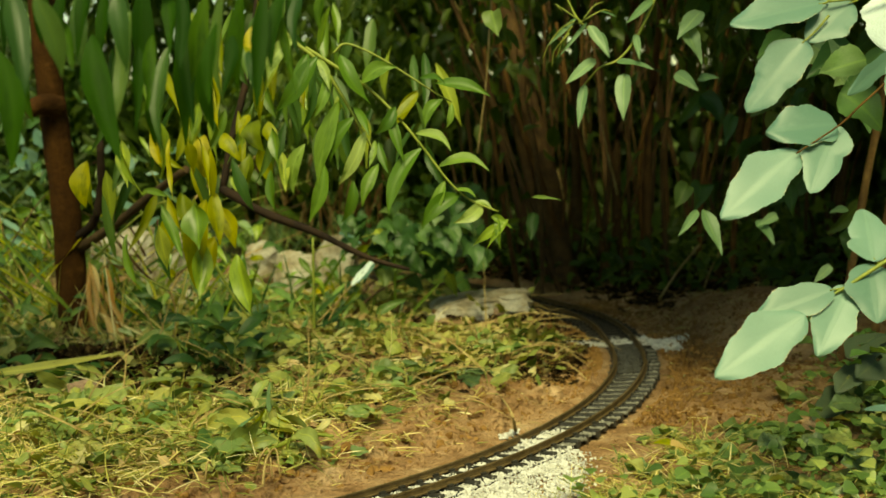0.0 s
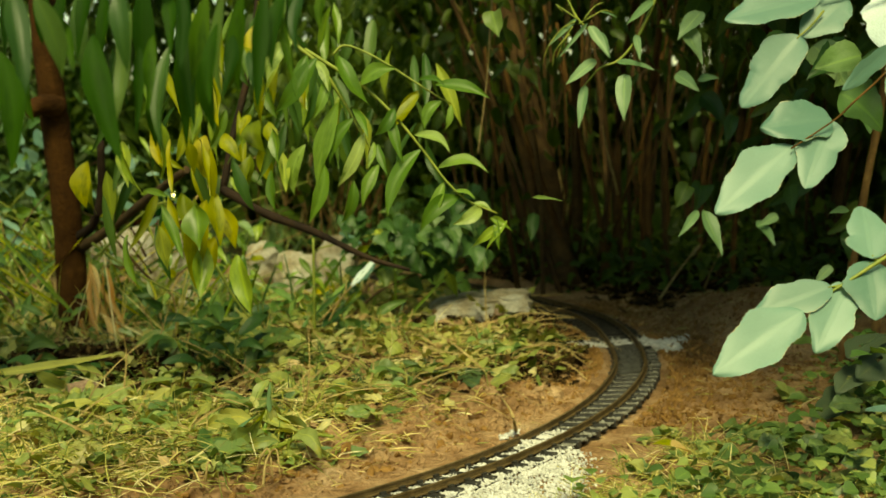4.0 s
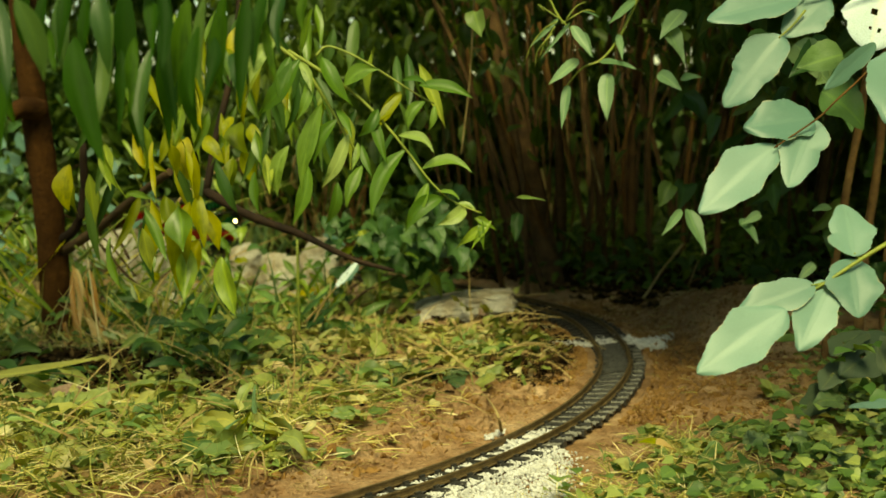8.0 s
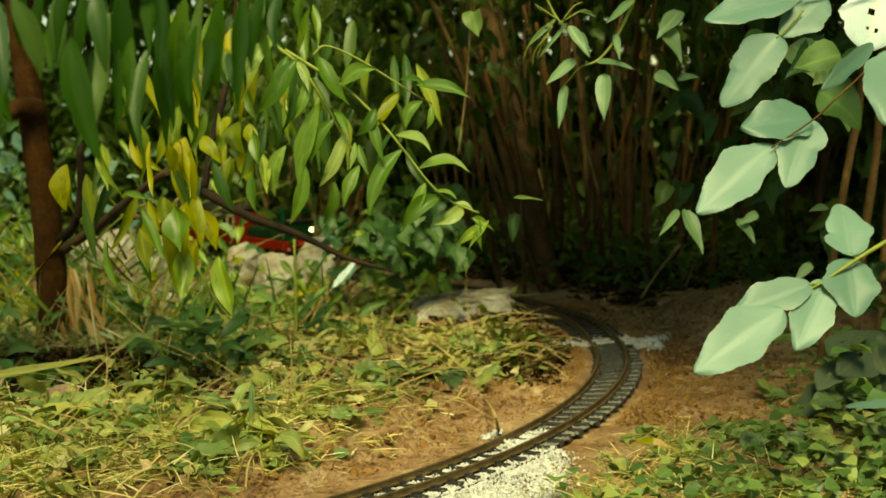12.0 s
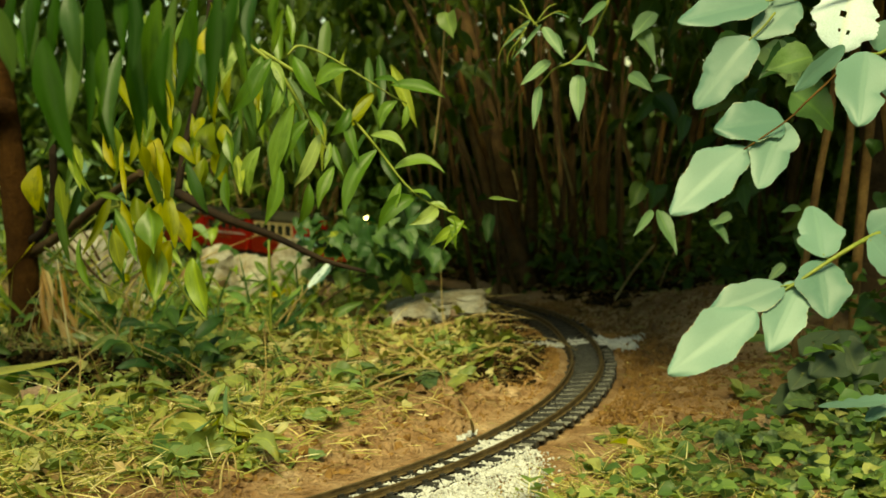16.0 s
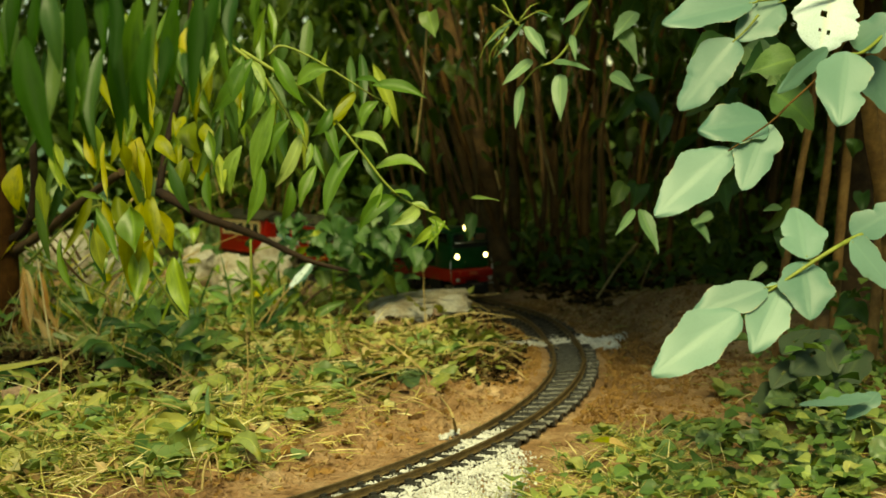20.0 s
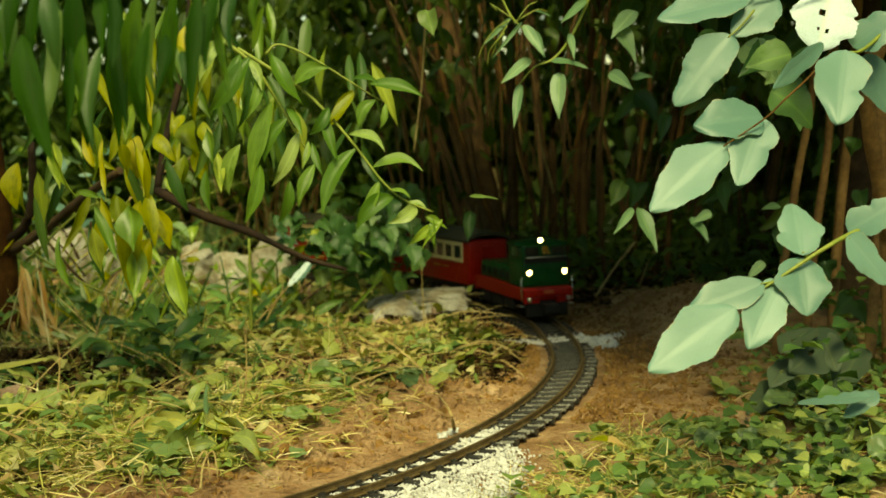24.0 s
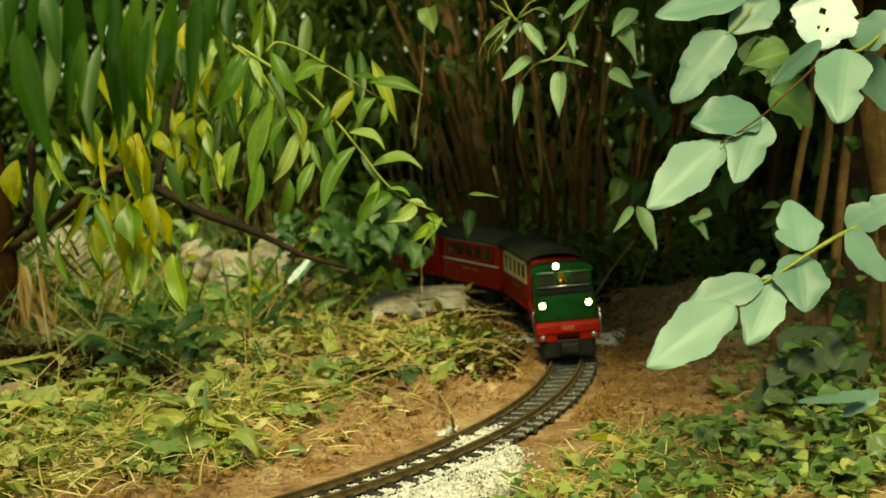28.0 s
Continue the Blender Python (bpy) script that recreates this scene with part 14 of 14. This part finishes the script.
    # brass pieces added for the gold reflections on the cab front
    part("glint_cone", rod_bm([(0.120, -0.003, 0.1335), (0.132, -0.003, 0.1335)], [0.003, 0.0062], 12), BRASS, loco, "small brass cone standing for a gold reflection")
    for y in (-0.004, 0.004):
        part("glint_disc", disc_bm(0.0036, 0.128, y, 0.1265, 0.005, 10, 0.0016), BRASS, loco, "tiny brass disc standing for a gold reflection")
    part("plate", box_bm(0.1385, 0.1398, -0.010, 0.010, 0.050, 0.057, 0.0004), WORNPLATE, loco, "small worn plate as a plain bar")
    return loco, [wheelset(loco, x, 0.0165) for x in (0.06, -0.06)]


def build_coach(label, striped):
    coach = thing("coach", label, "railway coach", "coaches of the train")
    part("body", body_bm(-0.125, 0.125, 0.047, 0.036, 0.129), RED, coach)
    roof = part("roof", arch_bm(-0.128, 0.128, 0.048, 0.128, 0.017), ROOF, coach, "dark grey curved roof")
    part("roof_rib", arch_bm(-0.104, 0.104, 0.020, 0.1385, 0.009, 0.001), ROOF, roof, "raised middle of the roof")
    part("underframe", box_bm(-0.122, 0.122, -0.040, 0.040, 0.024, 0.038, 0.002), BLACK, coach, "black underframe")
    for sy in (-1, 1):
        for k in range(5):
            x0 = -0.1 + k * 0.0394
            part("window", box_bm(x0 + 0.006, x0 + 0.035, min(sy * 0.044, sy * 0.0478), max(sy * 0.044, sy * 0.0478), 0.087, 0.119, 0.0006), GLASS, coach, "dark window pane")
        y0, y1 = sorted((sy * 0.0465, sy * 0.0492))
        if striped:
            for z in (0.0805, 0.1225):
                part("trim_line", box_bm(-0.120, 0.120, y0, y1, z, z + 0.0022), WHITE, coach, "thin white trim line")
            part("window_frame", grilled(-0.101, 0.101, y0, y1, 0.085, 0.121, 5, 0.007), RED, coach, "red window frames")
        else:
            part("window_frame", grilled(-0.102, 0.1, y0, y1, 0.0818, 0.1226, 5, 0.0074), CREAM, coach, "cream window frames")
        part("lettering_bar", box_bm(-0.03, 0.0, min(sy * 0.0468, sy * 0.0474), max(sy * 0.0468, sy * 0.0474), 0.066, 0.0695), BRASS, coach, "row of small gilt letters as a bar")
        part("lettering_bar", box_bm(0.01, 0.035, min(sy * 0.0468, sy * 0.0474), max(sy * 0.0468, sy * 0.0474), 0.066, 0.0695), BRASS, coach, "row of small gilt letters as a bar")
        part("sill", box_bm(-0.124, 0.124, min(sy * 0.0465, sy * 0.0485), max(sy * 0.0465, sy * 0.0485), 0.0375, 0.0405), RED, coach, "raised red sill")
        for x in (-0.072, 0.072):
            part("axle_box", box_bm(x - 0.02, x + 0.02, min(sy * 0.034, sy * 0.043), max(sy * 0.034, sy * 0.043), 0.008, 0.026, 0.003), BLACK, coach, "black axle box")
    for sx in (-1, 1):
        part("end_door", box_bm(min(sx * 0.123, sx * 0.127), max(sx * 0.123, sx * 0.127), -0.014, 0.014, 0.042, 0.116, 0.001), RED, coach, "red end door")
        part("coupling", box_bm(min(sx * 0.12, sx * 0.138), max(sx * 0.12, sx * 0.138), -0.010, 0.010, 0.014, 0.026, 0.003), BLACK, coach, "black hook coupling")
    return coach, [wheelset(coach, x, 0.0155) for x in (0.072, -0.072)]


CREAM_COACH, STRIPED_COACH = "red model coach with cream window frames and grey roof", "red model coach with thin white trim lines and grey roof"
locomotive, loco_wheels = build_locomotive()
coaches = [build_coach(CREAM_COACH, False), build_coach(STRIPED_COACH, True), build_coach(CREAM_COACH, False)]

# seconds and metres along the line of the locomotive's headlamps
RUN = [(0, -2.9), (8, -1.958), (9, -1.832), (10, -1.714), (11, -1.594), (12, -1.485), (15, -1.13), (18.5, -0.706), (19, -0.651), (19.5, -0.59), (20, -0.5275), (20.5, -0.466), (21, -0.4134), (21.5, -0.3667), (23.5, -0.2083), (24, -0.1635), (24.5, -0.1167), (25, -0.0712), (25.5, -0.0251), (26, 0.0257), (26.5, 0.0776), (27, 0.1312), (27.5, 0.1866), (28, 0.2462)]


def run_at(t):
    i = max(k for k in range(len(RUN) - 1) if RUN[k][0] <= t)
    (t0, s0), (t1, s1) = RUN[i], RUN[i + 1]
    m = [(RUN[min(k + 1, len(RUN) - 1)][1] - RUN[max(k - 1, 0)][1]) / (RUN[min(k + 1, len(RUN) - 1)][0] - RUN[max(k - 1, 0)][0]) for k in (i, i + 1)]
    u, w = (t - t0) / (t1 - t0), t1 - t0
    return s0 * (2 * u ** 3 - 3 * u * u + 1) + s1 * (3 * u * u - 2 * u ** 3) + w * (m[0] * (u ** 3 - 2 * u * u + u) + m[1] * (u ** 3 - u * u))


def vehicle_pose(s, half):
    a, b = line_at(s + half)[0], line_at(s - half)[0]
    return line_pose((a + b) / 2, (a - b).normalized())


# seconds, metres sideways and upwards by which the wind moves three branches
LOW_SWAY = [(0, 0.0032, -0.0036), (0.5, 0.0037, -0.0059), (1, 0.0036, -0.0061), (1.5, 0.0029, -0.0046), (2, 0.0022, -0.0026), (2.5, 0.0018, -0.0012), (3, 0.0013, -0.0005), (3.5, 0.0011, -0.0001), (5.5, 0.0014, -0.0009), (6, 0.0020, -0.0018), (6.5, 0.0020, -0.0026), (7, 0.0015, -0.0020), (7.5, 0.0010, -0.0011), (8, 0.0007, -0.0006), (8.5, 0.0003, -0.0001), (9, 0.0001, 0.0003), (9.5, 0.0004, 0.0006), (10, 0.0006, 0.0007), (10.5, 0.0003, 0.0006), (11, 0.0003, 0.0004), (11.5, 0.0006, 0.0002), (12, 0.0007, -0.0000), (12.5, 0.0009, -0.0001), (14.5, 0.0014, -0.0030), (15, 0.0015, -0.0029), (15.5, 0.0008, -0.0020), (16, 0.0004, -0.0013), (16.5, 0.0005, -0.0009), (17, 0.0011, -0.0014), (17.5, 0.0020, -0.0034), (18, 0.0032, -0.0057), (18.5, 0.0033, -0.0060), (19, 0.0026, -0.0048), (19.5, 0.0026, -0.0046), (20, 0.0024, -0.0039), (20.5, 0.0019, -0.0026), (21, 0.0024, -0.0034), (21.5, 0.0041, -0.0062), (23.5, 0.0014, -0.0021), (24, 0.0005, -0.0013), (24.5, -0.0000, -0.0006), (25, -0.0001, -0.0001), (25.5, -0.0001, 0.0001), (26, 0.0000, 0.0002), (26.5, -0.0001, 0.0009), (27, -0.0003, 0.0017), (27.5, -0.0004, 0.0016), (28, -0.0005, 0.0012)]
HIGH_SWAY = [(0, 0.0079, -0.0069), (0.5, 0.0079, -0.0071), (1, 0.0068, -0.0061), (1.5, 0.0056, -0.0048), (2, 0.0051, -0.0042), (2.5, 0.0044, -0.0035), (3, 0.0035, -0.0025), (3.5, 0.0022, -0.0016), (5.5, 0.0026, -0.0015), (6, 0.0043, -0.0033), (6.5, 0.0047, -0.0042), (7, 0.0041, -0.0039), (7.5, 0.0032, -0.0031), (8, 0.0028, -0.0025), (8.5, 0.0026, -0.0022), (9, 0.0022, -0.0022), (9.5, 0.0020, -0.0020), (10, 0.0020, -0.0017), (10.5, 0.0019, -0.0016), (11, 0.0024, -0.0020), (11.5, 0.0029, -0.0023), (12, 0.0032, -0.0024), (12.5, 0.0040, -0.0035), (14.5, 0.0048, -0.0045), (15, 0.0042, -0.0037), (15.5, 0.0032, -0.0032), (16, 0.0028, -0.0029), (16.5, 0.0032, -0.0032), (17, 0.0043, -0.0042), (17.5, 0.0052, -0.0054), (18, 0.0058, -0.0063), (18.5, 0.0058, -0.0062), (19, 0.0053, -0.0056), (19.5, 0.0048, -0.0047), (20, 0.0054, -0.0052), (20.5, 0.0069, -0.0064), (21, 0.0073, -0.0062), (21.5, 0.0077, -0.0057), (23.5, 0.0040, -0.0030), (24, 0.0024, -0.0019), (24.5, 0.0014, -0.0013), (25, 0.0009, -0.0007), (25.5, 0.0005, -0.0001), (26, -0.0000, 0.0002), (26.5, -0.0005, 0.0005), (27, -0.0006, 0.0004), (27.5, -0.0004, 0.0000), (28, -0.0002, -0.0005)]
WILLOW_SWAY = [(0, 0.0003, 0.0006), (0.5, -0.0004, 0.0001), (1, -0.0002, 0.0000), (1.5, -0.0001, -0.0003), (2, -0.0004, -0.0007), (2.5, -0.0010, -0.0006), (3, -0.0013, -0.0005), (3.5, -0.0014, -0.0008), (5.5, -0.0009, -0.0007), (6, -0.0007, -0.0007), (6.5, -0.0006, -0.0005), (7, 0.0004, -0.0003), (7.3, 0.0014, -0.0003), (7.5, 0.0004, -0.0006), (8, -0.0007, -0.0007), (8.5, -0.0006, -0.0008), (9, -0.0004, -0.0011), (9.5, -0.0005, -0.0008), (10, -0.0004, -0.0004), (10.5, -0.0002, -0.0003), (11, -0.0002, -0.0002), (11.5, -0.0004, -0.0001), (12, -0.0007, -0.0003), (12.5, -0.0008, -0.0010), (14.5, -0.0010, -0.0008), (15, -0.0012, -0.0003), (15.5, -0.0008, 0.0002), (16, -0.0002, 0.0008), (16.5, 0.0000, 0.0007), (17, -0.0000, 0.0006), (17.5, -0.0000, 0.0009), (18, -0.0001, 0.0008), (18.5, -0.0002, 0.0010), (19, -0.0003, 0.0008), (19.5, -0.0006, 0.0000), (20, -0.0013, -0.0004), (20.5, -0.0018, -0.0005), (21, -0.0017, -0.0003), (21.5, -0.0011, -0.0002), (23.5, -0.0026, -0.0001), (24, -0.0027, -0.0004), (24.5, -0.0027, -0.0005), (25, -0.0025, -0.0005), (25.5, -0.0026, -0.0004), (26, -0.0027, -0.0002), (26.5, -0.0027, -0.0002), (27, -0.0027, -0.0001), (27.5, -0.0028, -0.0002), (28, -0.0027, -0.0010)]


def sway(obs, rows):
    for ob in obs:
        m = ob.matrix_basis.copy()
        walk(ob, [(t, Matrix.Translation((x, 0, z)) @ m) for t, x, z in rows])


def motions():
    sway(swaying_low, LOW_SWAY)
    sway(swaying_high, HIGH_SWAY)
    sway(swaying_willow, WILLOW_SWAY)
    ticks = [k * 0.25 for k in range(113)]
    fine = [k * 0.1 for k in range(281)]
    for (ob, wheels), back_by, half, r in [((locomotive, loco_wheels), 0.135, 0.06, 0.0165)] + [(c, 0.401 + k * 0.278, 0.072, 0.0155) for k, c in enumerate(coaches)]:
        walk(ob, [(t, vehicle_pose(run_at(t) - back_by, half)) for t in ticks])
        for w in wheels:
            x, y, z = w.location
            walk(w, [(t, Matrix.Translation((x, y, z)) @ Matrix.Rotation((run_at(t) + 3) / r, 4, "Y")) for t in fine])


motions()
